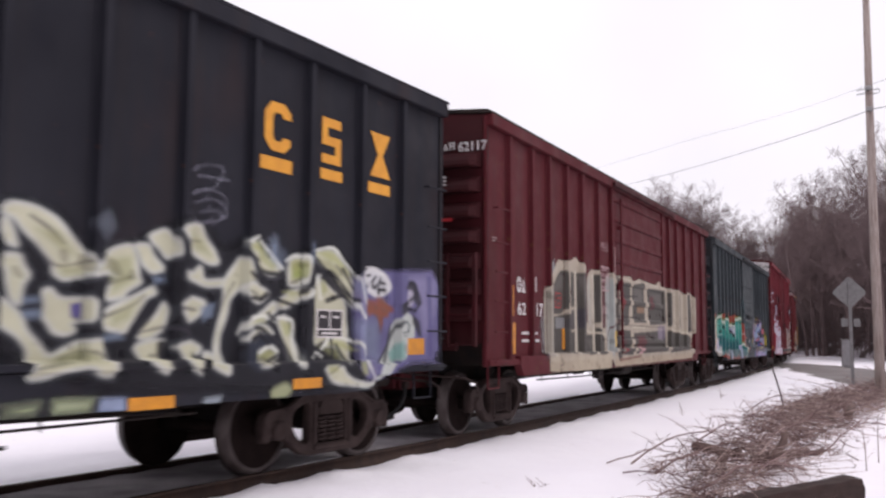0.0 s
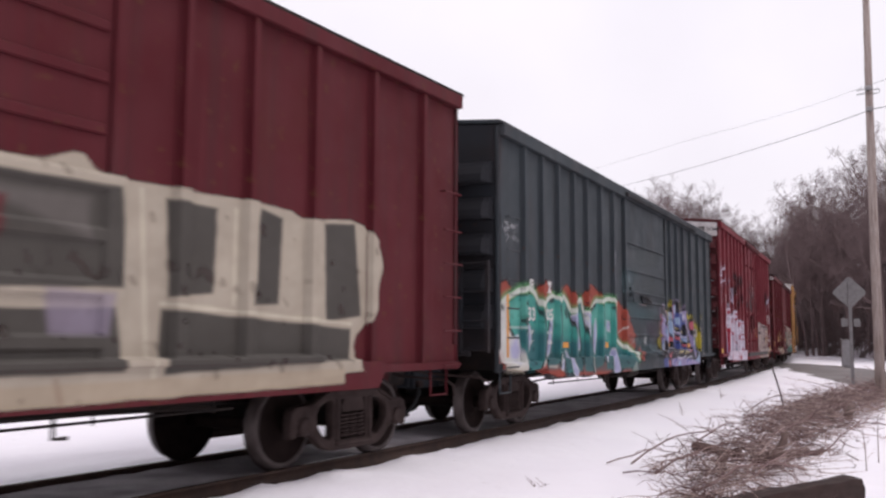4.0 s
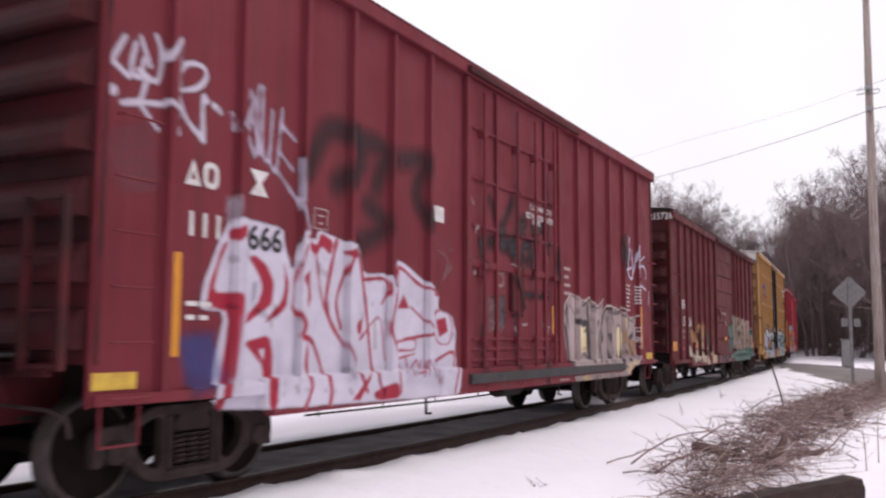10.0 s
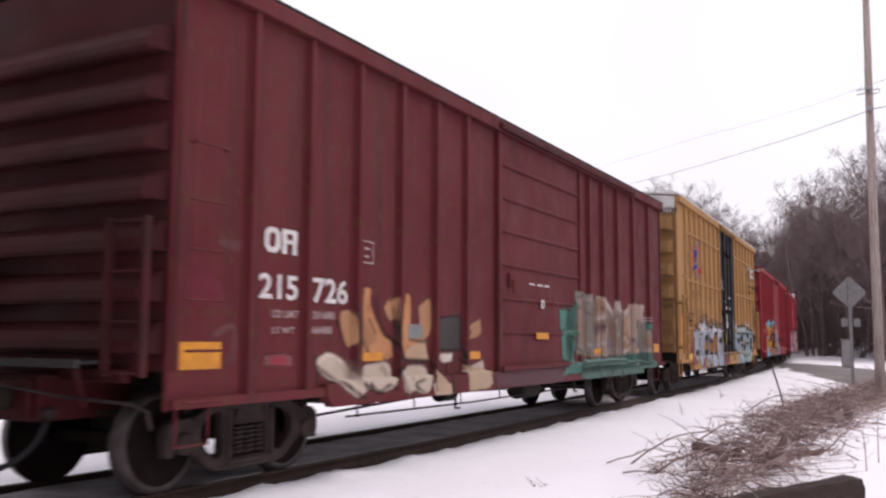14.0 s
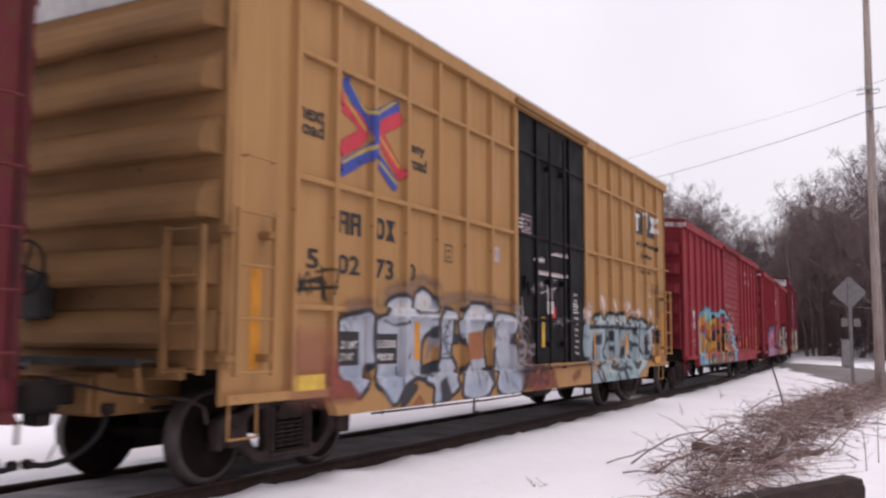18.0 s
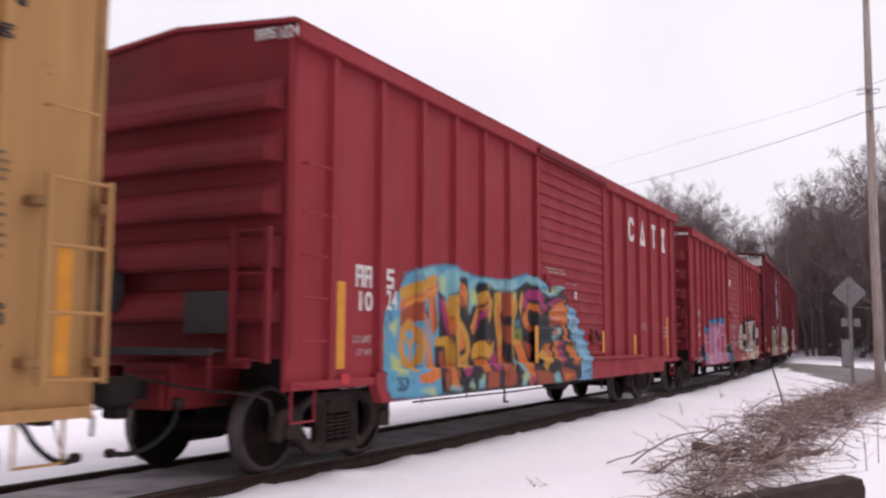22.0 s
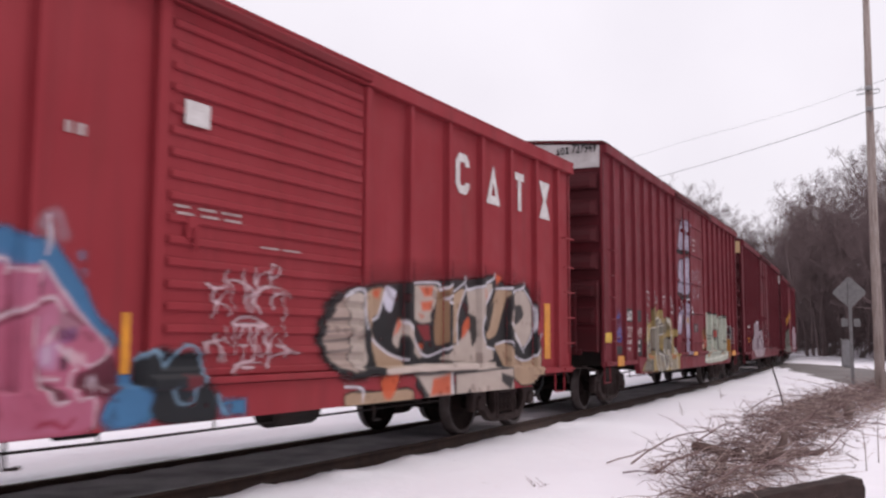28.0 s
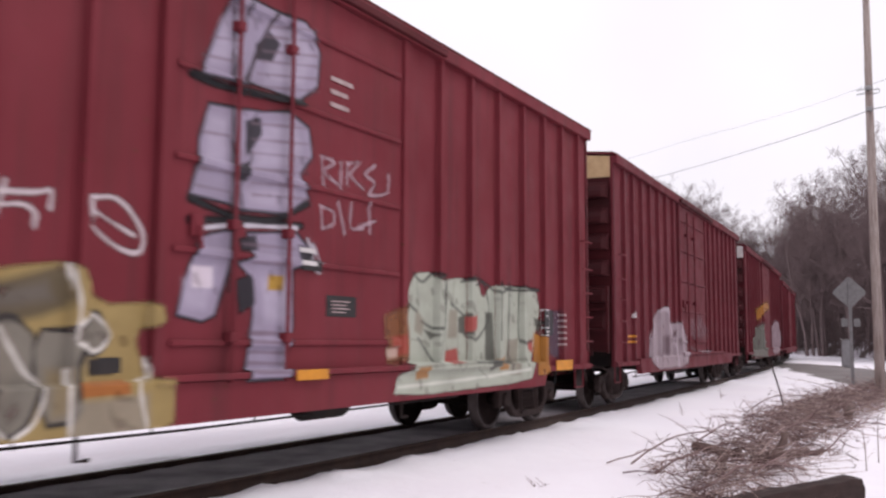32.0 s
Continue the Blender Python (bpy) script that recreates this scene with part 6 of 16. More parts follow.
    s.fill('a89a86', (-1.6, 1.02, 5.45, 1.09, 5.45, 0.93, -1.59, 0.87), cover=0.95)
    s.stroke('3a302c', 0.03, (-4.72, 0.97, -4.7, 0.97))
    s.stroke('3a302c', 0.03, (-4.65, 0.98, -4.63, 0.98))
    s.stroke('3a302c', 0.03, (-4.72, 0.91, -4.7, 0.91))
    s.stroke('3a302c', 0.03, (-4.64, 0.91, -4.63, 0.91))
    s.stroke('3a302c', 0.03, (-3.56, 1.01, -3.54, 1.01))
    s.stroke('3a302c', 0.03, (-3.47, 1.02, -3.45, 1.01))
    s.stroke('3a302c', 0.03, (-3.56, 0.95, -3.54, 0.95))
    s.stroke('3a302c', 0.03, (-3.47, 0.95, -3.45, 0.95))
    s.stroke('3a302c', 0.03, (-2.46, 1.03, -2.44, 1.03))
    s.stroke('3a302c', 0.03, (-2.35, 1.03, -2.33, 1.03))
    s.stroke('3a302c', 0.03, (-2.46, 0.96, -2.44, 0.96))
    s.stroke('3a302c', 0.03, (-2.35, 0.96, -2.33, 0.96))
    s.stroke('7a5a48', 0.02, (-4.69, 1.18, -4.66, 0.87), soft=0.03, cover=0.6)
    s.stroke('7a5a48', 0.02, (-2.39, 1.13, -2.36, 0.81), soft=0.03, cover=0.6)
    s.stroke('7a5a48', 0.02, (-0.19, 1.09, -0.18, 0.94), soft=0.03, cover=0.6)
    s.stroke('7a5a48', 0.02, (2.04, 1.09, 2.09, 0.91), soft=0.03, cover=0.6)
    s.fill('b4a893', (-4.07, 1.04, -1.9, 1.05, -1.88, 0.83, -4.06, 0.84), soft=0.06, cover=0.9)
    s.fill('b0b6b4', (-3.05, 2.49, -2.88, 2.6, -2.77, 1.66, -2.94, 1.63, -3.13, 2.04), soft=0.1, cover=0.3)
    s.fill('9ca29f', (-1.92, 2.29, -1.57, 2.68, -1.47, 1.21, -1.86, 1.17, -1.78, 1.72, -1.94, 2.12), soft=0.05, cover=0.8)
    s.fill('2a2223', (-1.37, 2.68, -1.28, 2.65, -1.2, 0.98, -1.37, 0.98, -1.33, 1.83), cover=0.85)
    s.stroke('2a2224', 0.035, (-1.33, 2.27, 0.29, 2.32), cover=0.85)
    s.stroke('2a2224', 0.035, (-1.31, 1.86, 0.31, 1.86), cover=0.85)
    s.stroke('2a2224', 0.035, (-1.29, 1.43, 0.33, 1.44), cover=0.85)
    s.fill('7a1c22', (-1.24, 2.43, -1.15, 2.46, -1.14, 2.2, -1.22, 2.19), soft=0.02, cover=0.9)
    s.fill('7a1c22', (-1.04, 2.3, -0.91, 2.34, -0.76, 2.24, -0.74, 2.04, -0.89, 1.99, -1.03, 2.17), soft=0.02, cover=0.9)
    s.fill('7a1c22', (-1.19, 1.56, -1.11, 1.59, -1.11, 1.47, -1.19, 1.46), soft=0.02, cover=0.9)
    s.fill('7a1c22', (-1.02, 1.25, -0.82, 1.26, -0.81, 1.15, -1.01, 1.13), soft=0.02, cover=0.9)
    s.fill('75483a', (-1.27, 1.03, 0.34, 1.08, 0.34, 1.03, -1.27, 0.97), soft=0.02, cover=0.8)
    s.stroke('5a2a30', 0.025, (-1.95, 1.17, -1.7, 1.61, -1.18, 1.79), cover=0.9)
    s.fill('511820', (-1.89, 0.87, -1.77, 0.99, -1.63, 0.88), soft=0.02)
    s.fill('31282a', (-0.94, 1.57, -0.83, 1.58, -0.82, 1.27, -0.93, 1.26), cover=0.8)
    s.hang(c, "cream outlined grey block graffiti, worn and dripping")


def turquoise_letters(c):
    s = Spray(0.016, True)

    s.fill('8f3c2c', (-8.15, 2.16, -7.82, 2.25, -7.6, 2.14, -7.96, 1.98, -8.03, 1.86, -8.05, 1.38, -8.01, 0.99, -8.1, 0.96), soft=0.05)
    s.fill('8f3c2c', (-6.73, 2.13, -6.46, 2.26, -6.26, 2.39, -5.93, 2.21, -5.76, 2.02, -6.31, 1.97), soft=0.05)
    s.fill('8f3c2c', (-5.53, 2.09, -5.35, 2.27, -5.17, 2.34, -4.78, 2.14, -4.68, 1.97, -5.17, 1.83), soft=0.05)
    s.fill('8f3c2c', (-4.6, 2.04, -3.95, 2.44, -3.44, 2.31, -3.31, 2.19, -3.94, 1.95), soft=0.05)
    s.fill('8f3c2c', (-2.55, 2.17, -2.06, 2.18, -1.54, 1.93, -1.12, 1.63, -0.94, 1.24, -1.4, 1.02, -2.21, 1.4, -2.37, 1.82), soft=0.05)
    s.fill('8f3c2c', (-6.67, 0.91, -6.27, 1.09, -6.13, 1.14, -5.8, 0.98, -5.47, 0.79, -5.89, 0.79), soft=0.05)
    s.fill('8f3c2c', (-4.97, 0.79, -4.46, 0.98, -4.14, 1.03, -3.89, 0.9, -3.19, 1.01, -2.84, 0.79, -3.44, 0.74), soft=0.05)
    s.fill('8f3c2c', (-2.24, 0.74, -1.74, 0.95, -1.37, 0.72), soft=0.05)
    s.fill('8f3c2c', (-0.91, 1.07, -0.6, 1.3, -0.37, 0.91), soft=0.05)
    s.stroke('7c3226', 0.04, (-5.28, 2.27, -4.99, 2.13), soft=0.08, cover=0.6)
    s.stroke('7c3226', 0.04, (-4.18, 2.25, -3.72, 2.35, -3.41, 2.25), soft=0.08, cover=0.6)
    s.stroke('7c3226', 0.04, (-2.06, 2.05, -1.4, 1.7, -1.09, 1.24), soft=0.08, cover=0.6)
    s.stroke('7c3226', 0.04, (-6.46, 2.21, -6.18, 2.32, -5.94, 2.16), soft=0.08, cover=0.6)
    s.stroke('7c3226', 0.04, (-4.76, 0.85, -4.14, 0.96), soft=0.08, cover=0.6)
    s.stroke('7c3226', 0.04, (-3.68, 0.89, -3.19, 0.95), soft=0.08, cover=0.6)
    s.stroke('7c3226', 0.04, (-6.27, 1.02, -5.98, 1.03), soft=0.08, cover=0.6)
    s.stroke('5fa468', 0.16, (-8.09, 1.77, -7.91, 1.94, -7.56, 2.05, -7.05, 2.17, -6.72, 2.13, -6.45, 1.96, -6.17, 2.01, -5.92, 2.09, -5.61, 2.05, -5.48, 2.13, -5.22, 2.05, -4.97, 1.89, -4.7, 1.97, -4.47, 2.1, -4.32, 1.9, -3.99, 1.89, -3.59, 2.1, -3.26, 2.12, -2.66, 2.19, -2.37, 2.02, -2.33, 1.54, -2.03, 1.32, -1.23, 1.15, -0.83, 0.99), soft=0.12, cover=0.85)
    s.stroke('c4c9c0', 0.085, (-8.09, 1.77, -7.91, 1.94, -7.56, 2.05, -7.05, 2.17, -6.72, 2.13, -6.45, 1.96, -6.17, 2.01, -5.92, 2.09, -5.61, 2.05, -5.48, 2.13, -5.22, 2.05, -4.97, 1.89, -4.7, 1.97, -4.47, 2.1, -4.32, 1.9, -3.99, 1.89, -3.59, 2.1, -3.26, 2.12, -2.66, 2.19, -2.37, 2.02, -2.33, 1.54, -2.03, 1.32, -1.23, 1.15, -0.83, 0.99), soft=0.025)
    s.fill('348a80', (-7.76, 1.91, -7.45, 2.02, -6.98, 2.09, -6.71, 2.06, -6.51, 1.92, -6.33, 1.68, -6.3, 1.39, -6.37, 1.14, -6.61, 0.95, -6.93, 0.92, -7.11, 0.99, -7.24, 1.21, -7.47, 1.43, -7.63, 1.55, -7.74, 1.67), soft=0.025)
    s.fill('348a80', (-6.31, 1.87, -6.09, 2.01, -5.78, 2.07, -5.61, 1.97, -5.55, 1.71, -5.59, 1.39, -5.74, 1.07, -6.05, 0.94, -6.3, 0.95, -6.37, 1.1, -6.29, 1.39), soft=0.025)
    s.fill('348a80', (-5.53, 2.03, -5.41, 2.1, -5.21, 2, -4.98, 1.79, -4.78, 1.55, -4.55, 1.2, -4.64, 0.86, -5.4, 0.84, -5.55, 1.18, -5.53, 1.6), soft=0.025)
    s.fill('348a80', (-4.6, 2, -4.48, 2.06, -4.36, 1.81, -4.13, 1.45, -4.01, 1.15, -3.95, 0.83, -4.46, 0.85, -4.51, 1.27, -4.67, 1.74, -4.73, 1.9), soft=0.025)
    s.fill('348a80', (-3.94, 1.82, -3.71, 2.02, -3.47, 2.1, -3.26, 1.99, -3.2, 1.66, -3.25, 1.2, -3.44, 0.93, -3.85, 0.88, -3.97, 1.27), soft=0.025)
    s.fill('348a80', (-3.23, 2.02, -2.94, 2.1, -2.58, 2.1, -2.37, 1.89, -2.33, 1.54, -2.51, 1.33, -2.03, 1.25, -1.54, 1.16, -0.87, 0.96, -1.05, 0.84, -3.19, 0.85, -3.2, 1.66), soft=0.025)
    s.fill('5fa99a', (-7.73, 1.88, -7.28, 2, -7.04, 2.02, -7.08, 1.65, -7.64, 1.61), soft=0.15, cover=0.6)
    s.fill('5fa99a', (-6.23, 1.88, -5.78, 1.96, -5.68, 1.7, -6.22, 1.59), soft=0.15, cover=0.6)
    s.fill('5fa99a', (-5.49, 1.98, -5.26, 1.94, -4.98, 1.62, -5.47, 1.6), soft=0.15, cover=0.6)
    s.fill('5fa99a', (-3.14, 2.03, -2.59, 2.06, -2.44, 1.82, -3.14, 1.76), soft=0.15, cover=0.6)
    s.fill('5fa99a', (-3.85, 1.83, -3.46, 2.04, -3.31, 1.79, -3.88, 1.64), soft=0.15, cover=0.6)
    s.fill('1d535c', (-7.39, 1.56, -6.96, 1.57, -6.31, 1.51, -6.37, 1.14, -6.61, 0.95, -6.93, 0.92, -7.11, 0.99, -7.24, 1.21), soft=0.14, cover=0.85)
    s.fill('1d535c', (-6.32, 1.44, -5.58, 1.44, -5.74, 1.07, -6.05, 0.94, -6.32, 0.95), soft=0.14, cover=0.85)
    s.fill('1d535c', (-5.53, 1.39, -4.68, 1.39, -4.55, 1.2, -4.64, 0.86, -5.4, 0.84, -5.55, 1.18), soft=0.14, cover=0.85)
    s.fill('1d535c', (-4.52, 1.39, -4.09, 1.39, -3.95, 0.83, -4.46, 0.85), soft=0.14, cover=0.85)
    s.fill('1d535c', (-3.96, 1.39, -3.22, 1.46, -3.25, 1.2, -3.44, 0.93, -3.85, 0.88), soft=0.14, cover=0.85)
    s.fill('1d535c', (-3.2, 1.33, -2.03, 1.25, -0.87, 0.96, -1.05, 0.84, -3.19, 0.85), soft=0.14, cover=0.85)
    s.fill('2a4c50', (-6.31, 1.19, -4.96, 1.15, -0.87, 0.97, -1.05, 0.76, -4.56, 0.84, -6.3, 0.94), soft=0.06, cover=0.6)
    s.fill('c6c6c2', (-8.07, 1.73, -7.95, 1.86, -7.83, 1.95, -7.75, 2, -7.74, 1.71, -7.71, 1.54, -7.52, 1.42, -7.36, 1.47, -7.24, 1.21, -7.11, 0.99, -7.12, 0.92, -7.95, 0.98, -8.06, 1.23, -8.06, 1.46), soft=0.03)
    s.fill('9d9dc6', (-7.67, 1.29, -7.41, 1.44, -7.27, 1.21, -7.44, 1.04, -7.63, 1.13), soft=0.12, cover=0.8)
    s.fill('c0a8a0', (-8.03, 1.22, -7.91, 1.18, -7.86, 1.02, -7.96, 1.01), soft=0.1, cover=0.6)
    s.stroke('c9ccc6', 0.035, (-7.11, 1.72, -7.01, 1.69, -6.88, 1.57, -6.85, 1.39, -6.99, 1.15, -7.06, 1.38), soft=0.03, close=True)
    s.fill('a2a2c4', (-7.11, 1.72, -7.01, 1.69, -6.88, 1.57, -6.85, 1.39, -6.99, 1.15, -7.06, 1.38), soft=0.03, cover=0.9)
    s.stroke('c9ccc6', 0.035, (-5.99, 1.68, -5.91, 1.74, -5.9, 1.58, -6.04, 1.19, -6.16, 1.13, -6.12, 1.38), soft=0.03, close=True)
    s.fill('a2a2c4', (-5.99, 1.68, -5.91, 1.74, -5.9, 1.58, -6.04, 1.19, -6.16, 1.13, -6.12, 1.38), soft=0.03, cover=0.9)
    s.stroke('c9ccc6', 0.035, (-5.02, 1.77, -4.79, 1.9, -4.67, 1.74, -4.51, 1.26, -4.57, 1.2, -4.78, 1.49), soft=0.03, close=True)
    s.fill('a2a2c4', (-5.02, 1.77, -4.79, 1.9, -4.67, 1.74, -4.51, 1.26, -4.57, 1.2, -4.78, 1.49), soft=0.03, cover=0.9)
    s.stroke('c9ccc6', 0.035, (-4.3, 1.89, -4.03, 1.85, -3.98, 1.75, -4.14, 1.44), soft=0.03, close=True)
    s.fill('a2a2c4', (-4.3, 1.89, -4.03, 1.85, -3.98, 1.75, -4.14, 1.44), soft=0.03, cover=0.9)
    s.stroke('c9ccc6', 0.035, (-3.69, 1.63, -3.61, 1.77, -3.54, 1.57, -3.67, 1.13, -3.74, 1.25), soft=0.03, close=True)
    s.fill('a2a2c4', (-3.69, 1.63, -3.61, 1.77, -3.54, 1.57, -3.67, 1.13, -3.74, 1.25), soft=0.03, cover=0.9)
    s.stroke('c9ccc6', 0.035, (-5.7, 0.92, -5.57, 1.18, -5.59, 0.9), soft=0.03, close=True)
    s.fill('a2a2c4', (-5.7, 0.92, -5.57, 1.18, -5.59, 0.9), soft=0.03, cover=0.9)
    s.stroke('c9ccc6', 0.035, (-5.29, 1.22, -5.09, 1.1, -5.03, 0.99, -4.84, 0.87, -4.89, 0.76, -5.08, 0.83), soft=0.03, close=True)
    s.fill('a2a2c4', (-5.29, 1.22, -5.09, 1.1, -5.03, 0.99, -4.84, 0.87, -4.89, 0.76, -5.08, 0.83), soft=0.03, cover=0.9)
    s.stroke('c9ccc6', 0.035, (-2.73, 1.11, -2.57, 1.22, -2.27, 0.82, -2.41, 0.75, -2.7, 0.77), soft=0.03, close=True)
    s.fill('a2a2c4', (-2.73, 1.11, -2.57, 1.22, -2.27, 0.82, -2.41, 0.75, -2.7, 0.77), soft=0.03, cover=0.9)
    s.stroke('c9ccc6', 0.035, (-3.22, 1.12, -3.1, 1.18, -3.1, 0.98), soft=0.03, close=True)
    s.fill('a2a2c4', (-3.22, 1.12, -3.1, 1.18, -3.1, 0.98), soft=0.03, cover=0.9)
    s.stroke('c9ccc6', 0.035, (-2.91, 1.76, -2.69, 1.73, -2.71, 1.56, -2.91, 1.59), soft=0.03, close=True)
    s.fill('a2a2c4', (-2.91, 1.76, -2.69, 1.73, -2.71, 1.56, -2.91, 1.59), soft=0.03, cover=0.9)
    s.fill('7fa3a0', (-3.2, 1.65, -3.02, 1.79, -2.88, 1.76, -2.91, 1.52, -2.93, 1.4, -3.2, 1.42), soft=0.04, cover=0.8)
    s.stroke('c0c6be', 0.045, (-6.69, 2.09, -6.39, 1.85, -6.28, 1.49, -6.35, 1.14, -6.46, 0.99), soft=0.03, cover=0.9)
    s.stroke('c0c6be', 0.045, (-5.56, 2.04, -5.52, 1.71, -5.55, 1.28, -5.68, 1.02), soft=0.03, cover=0.9)
    s.stroke('c0c6be', 0.045, (-4.32, 1.99, -4.07, 1.45, -3.97, 1.02, -3.92, 0.82), soft=0.03, cover=0.9)
    s.stroke('c0c6be', 0.045, (-3.23, 2.06, -3.18, 1.66, -3.2, 1.39), soft=0.03, cover=0.9)
    s.stroke('10191d', 0.06, (-6.62, 1.96, -6.4, 1.68, -6.33, 1.39, -6.4, 1.12), soft=0.025, cover=0.9)
    s.stroke('10191d', 0.06, (-5.68, 1.94, -5.61, 1.65, -5.64, 1.39), soft=0.025, cover=0.9)
    s.stroke('10191d', 0.06, (-5.12, 1.84, -4.88, 1.59, -4.67, 1.25), soft=0.025, cover=0.9)
    s.stroke('10191d', 0.06, (-4.47, 2.03, -4.16, 1.45, -4.04, 1.15, -3.98, 0.84), soft=0.025, cover=0.9)
    s.stroke('10191d', 0.06, (-7.16, 1.7, -7.08, 1.38, -7.02, 1.17), soft=0.025, cover=0.9)
    s.stroke('10191d', 0.06, (-6.03, 1.67, -6.14, 1.34, -6.19, 1.14), soft=0.025, cover=0.9)
    s.stroke('10191d', 0.06, (-3.8, 1.64, -3.76, 1.27), soft=0.025, cover=0.9)
    s.stroke('10191d', 0.06, (-2.55, 2.03, -2.43, 1.78, -2.45, 1.54), soft=0.025, cover=0.9)
    s.stroke('10191d', 0.06, (-7.72, 1.67, -7.6, 1.47), soft=0.025, cover=0.9)
    s.stroke('10191d', 0.06, (-3.21, 2.06, -3.28, 1.66), soft=0.025, cover=0.9)
    s.stroke('10191d', 0.06, (-4.73, 1.9, -4.56, 1.63, -4.45, 1.21), soft=0.025, cover=0.9)
    s.stroke('10191d', 0.06, (-7.95, 1.87, -7.91, 1.83), soft=0.025, cover=0.9)
    s.stroke('10191d', 0.06, (-5.22, 1.94, -5.02, 1.73), soft=0.025, cover=0.9)
    s.stroke('10191d', 0.06, (-6.28, 1.29, -6.34, 1.05), soft=0.025, cover=0.9)
    s.stroke('10191d', 0.07, (-3.94, 1.89, -3.71, 2, -3.59, 2.04), soft=0.025, cover=0.9)
    s.stroke('10191d', 0.07, (-3.21, 2.01, -3.05, 2.08), soft=0.025, cover=0.9)
    s.stroke('10191d', 0.07, (-6, 2.01, -5.84, 2.04), soft=0.025, cover=0.9)
    s.stroke('10191d', 0.07, (-5.28, 1.87, -5.19, 1.78), soft=0.025, cover=0.9)
    s.stroke('10191d', 0.07, (-7.16, 1.94, -7.11, 1.92), soft=0.025, cover=0.9)
    s.stroke('10191d', 0.07, (-7.23, 1.67, -7.19, 1.64), soft=0.025, cover=0.9)
    s.stroke('10191d', 0.07, (-4.57, 1.98, -4.51, 1.89), soft=0.025, cover=0.9)
    s.fill('263436', (-7.09, 2.07, -6.98, 2.09, -6.97, 2.01, -7.08, 2))
    s.stroke('2c3a3c', 0.025, (-7.66, 2.04, -6.98, 2.06), cover=0.8)
    s.stroke('b9bfba', 0.03, (-7.98, 1.57, -7.14, 1.57), soft=0.03, cover=0.8)
    s.stroke('c0c4be', 0.03, (-7.86, 1.11, -7.13, 1.08), soft=0.03, cover=0.8)
    s.stroke('b7aba2', 0.04, (-6.27, 0.97, -5.9, 0.96), soft=0.03, cover=0.8)
    s.stroke('b9bab6', 0.03, (-2.14, 1.54, -1.49, 1.7), soft=0.03, cover=0.8)
    s.fill('b8ae9c', (-7.95, 1.03, -7.11, 0.99, -7.16, 0.89, -7.94, 0.93), soft=0.06, cover=0.6)
    s.fill('8f9a94', (-1.44, 0.78, -1.05, 0.97, -0.83, 0.69, -1.23, 0.63), soft=0.04, cover=0.7)
    s.stroke('8f9296', 0.022, (-7.95, 3.02, -7.74, 3.11, -7.86, 2.94, -7.57, 3.09), soft=0.03, cover=0.75)
    s.stroke('8f9296', 0.022, (-7.86, 3.13, -7.67, 2.98, -7.79, 2.81), soft=0.03, cover=0.75)
    s.stroke('8f9296', 0.022, (-7.67, 3.07, -7.4, 3.03, -7.6, 2.9, -7.36, 2.89), soft=0.03, cover=0.75)
    s.stroke('8f9296', 0.022, (-7.54, 3.12, -7.46, 2.77), soft=0.03, cover=0.75)
    s.stroke('8f9296', 0.022, (-7.79, 2.91, -7.32, 2.85), soft=0.03, cover=0.75)
    s.stroke('8f9296', 0.022, (-7.92, 2.98, -7.37, 3.09), soft=0.03, cover=0.75)
    s.stroke('9d9fa6', 0.03, (-2.51, 3.12, -2.51, 2.9), soft=0.035, cover=0.7)
    s.stroke('9d9fa6', 0.03, (-2.35, 3.13, -2.34, 2.91), soft=0.035, cover=0.7)
    s.stroke('9d9fa6', 0.03, (-2.48, 3.05, -2.23, 3.08), soft=0.035, cover=0.7)
    s.stroke('9d9fa6', 0.03, (-2.45, 2.8, -2.18, 2.9), soft=0.035, cover=0.7)
    s.stroke('9d9fa6', 0.03, (-2.5, 2.7, -2.22, 2.8), soft=0.035, cover=0.7)
    s.stroke('9d9fa6', 0.03, (-2.32, 2.74, -2.21, 2.62, -2.26, 2.52, -2.51, 2.48), soft=0.035, cover=0.7)
    s.stroke('9d9fa6', 0.03, (-1.69, 3.32, -1.69, 3.15), soft=0.035, cover=0.7)
    s.stroke('9d9fa6', 0.03, (-1.51, 3.34, -1.5, 3.13), soft=0.035, cover=0.7)
    s.stroke('9d9fa6', 0.03, (-1.47, 3.19, -1.48, 3.01), soft=0.035, cover=0.7)
    s.stroke('9d9fa6', 0.03, (-1.33, 3.19, -1.3, 2.99), soft=0.035, cover=0.7)
    s.stroke('9d9fa6', 0.03, (-1.13, 3.23, -1.11, 3.05), soft=0.035, cover=0.7)
    s.stroke('a3a3aa', 0.07, (-1.34, 2.76, -1.39, 2.61), soft=0.05, cover=0.7)
    s.stroke('8c9696', 0.02, (-1.32, 1.38, -1.2, 1.46, -1.1, 1.33, -1, 1.44, -0.89, 1.33, -0.73, 1.41, -0.59, 1.27), soft=0.03, cover=0.7)
    s.stroke('8c9696', 0.02, (-1.3, 1.31, -1.04, 1.39, -0.65, 1.36), soft=0.03, cover=0.7)
    s.fill('463c4c', (-0.05, 1.85, 0.76, 1.82, 1.35, 1.65, 1.49, 0.99, 0.16, 1.15), soft=0.15, cover=0.55)
    s.stroke('2c2630', 0.06, (0.19, 1.74, 0.55, 1.63, 0.35, 1.39, 0.87, 1.52), soft=0.06, cover=0.6)
    s.stroke('2c2630', 0.06, (0.76, 1.73, 1.33, 1.65, 0.98, 1.46), soft=0.06, cover=0.6)
    s.stroke('2c2630', 0.06, (0.25, 1.27, 0.77, 1.09, 1.22, 1.2), soft=0.06, cover=0.6)
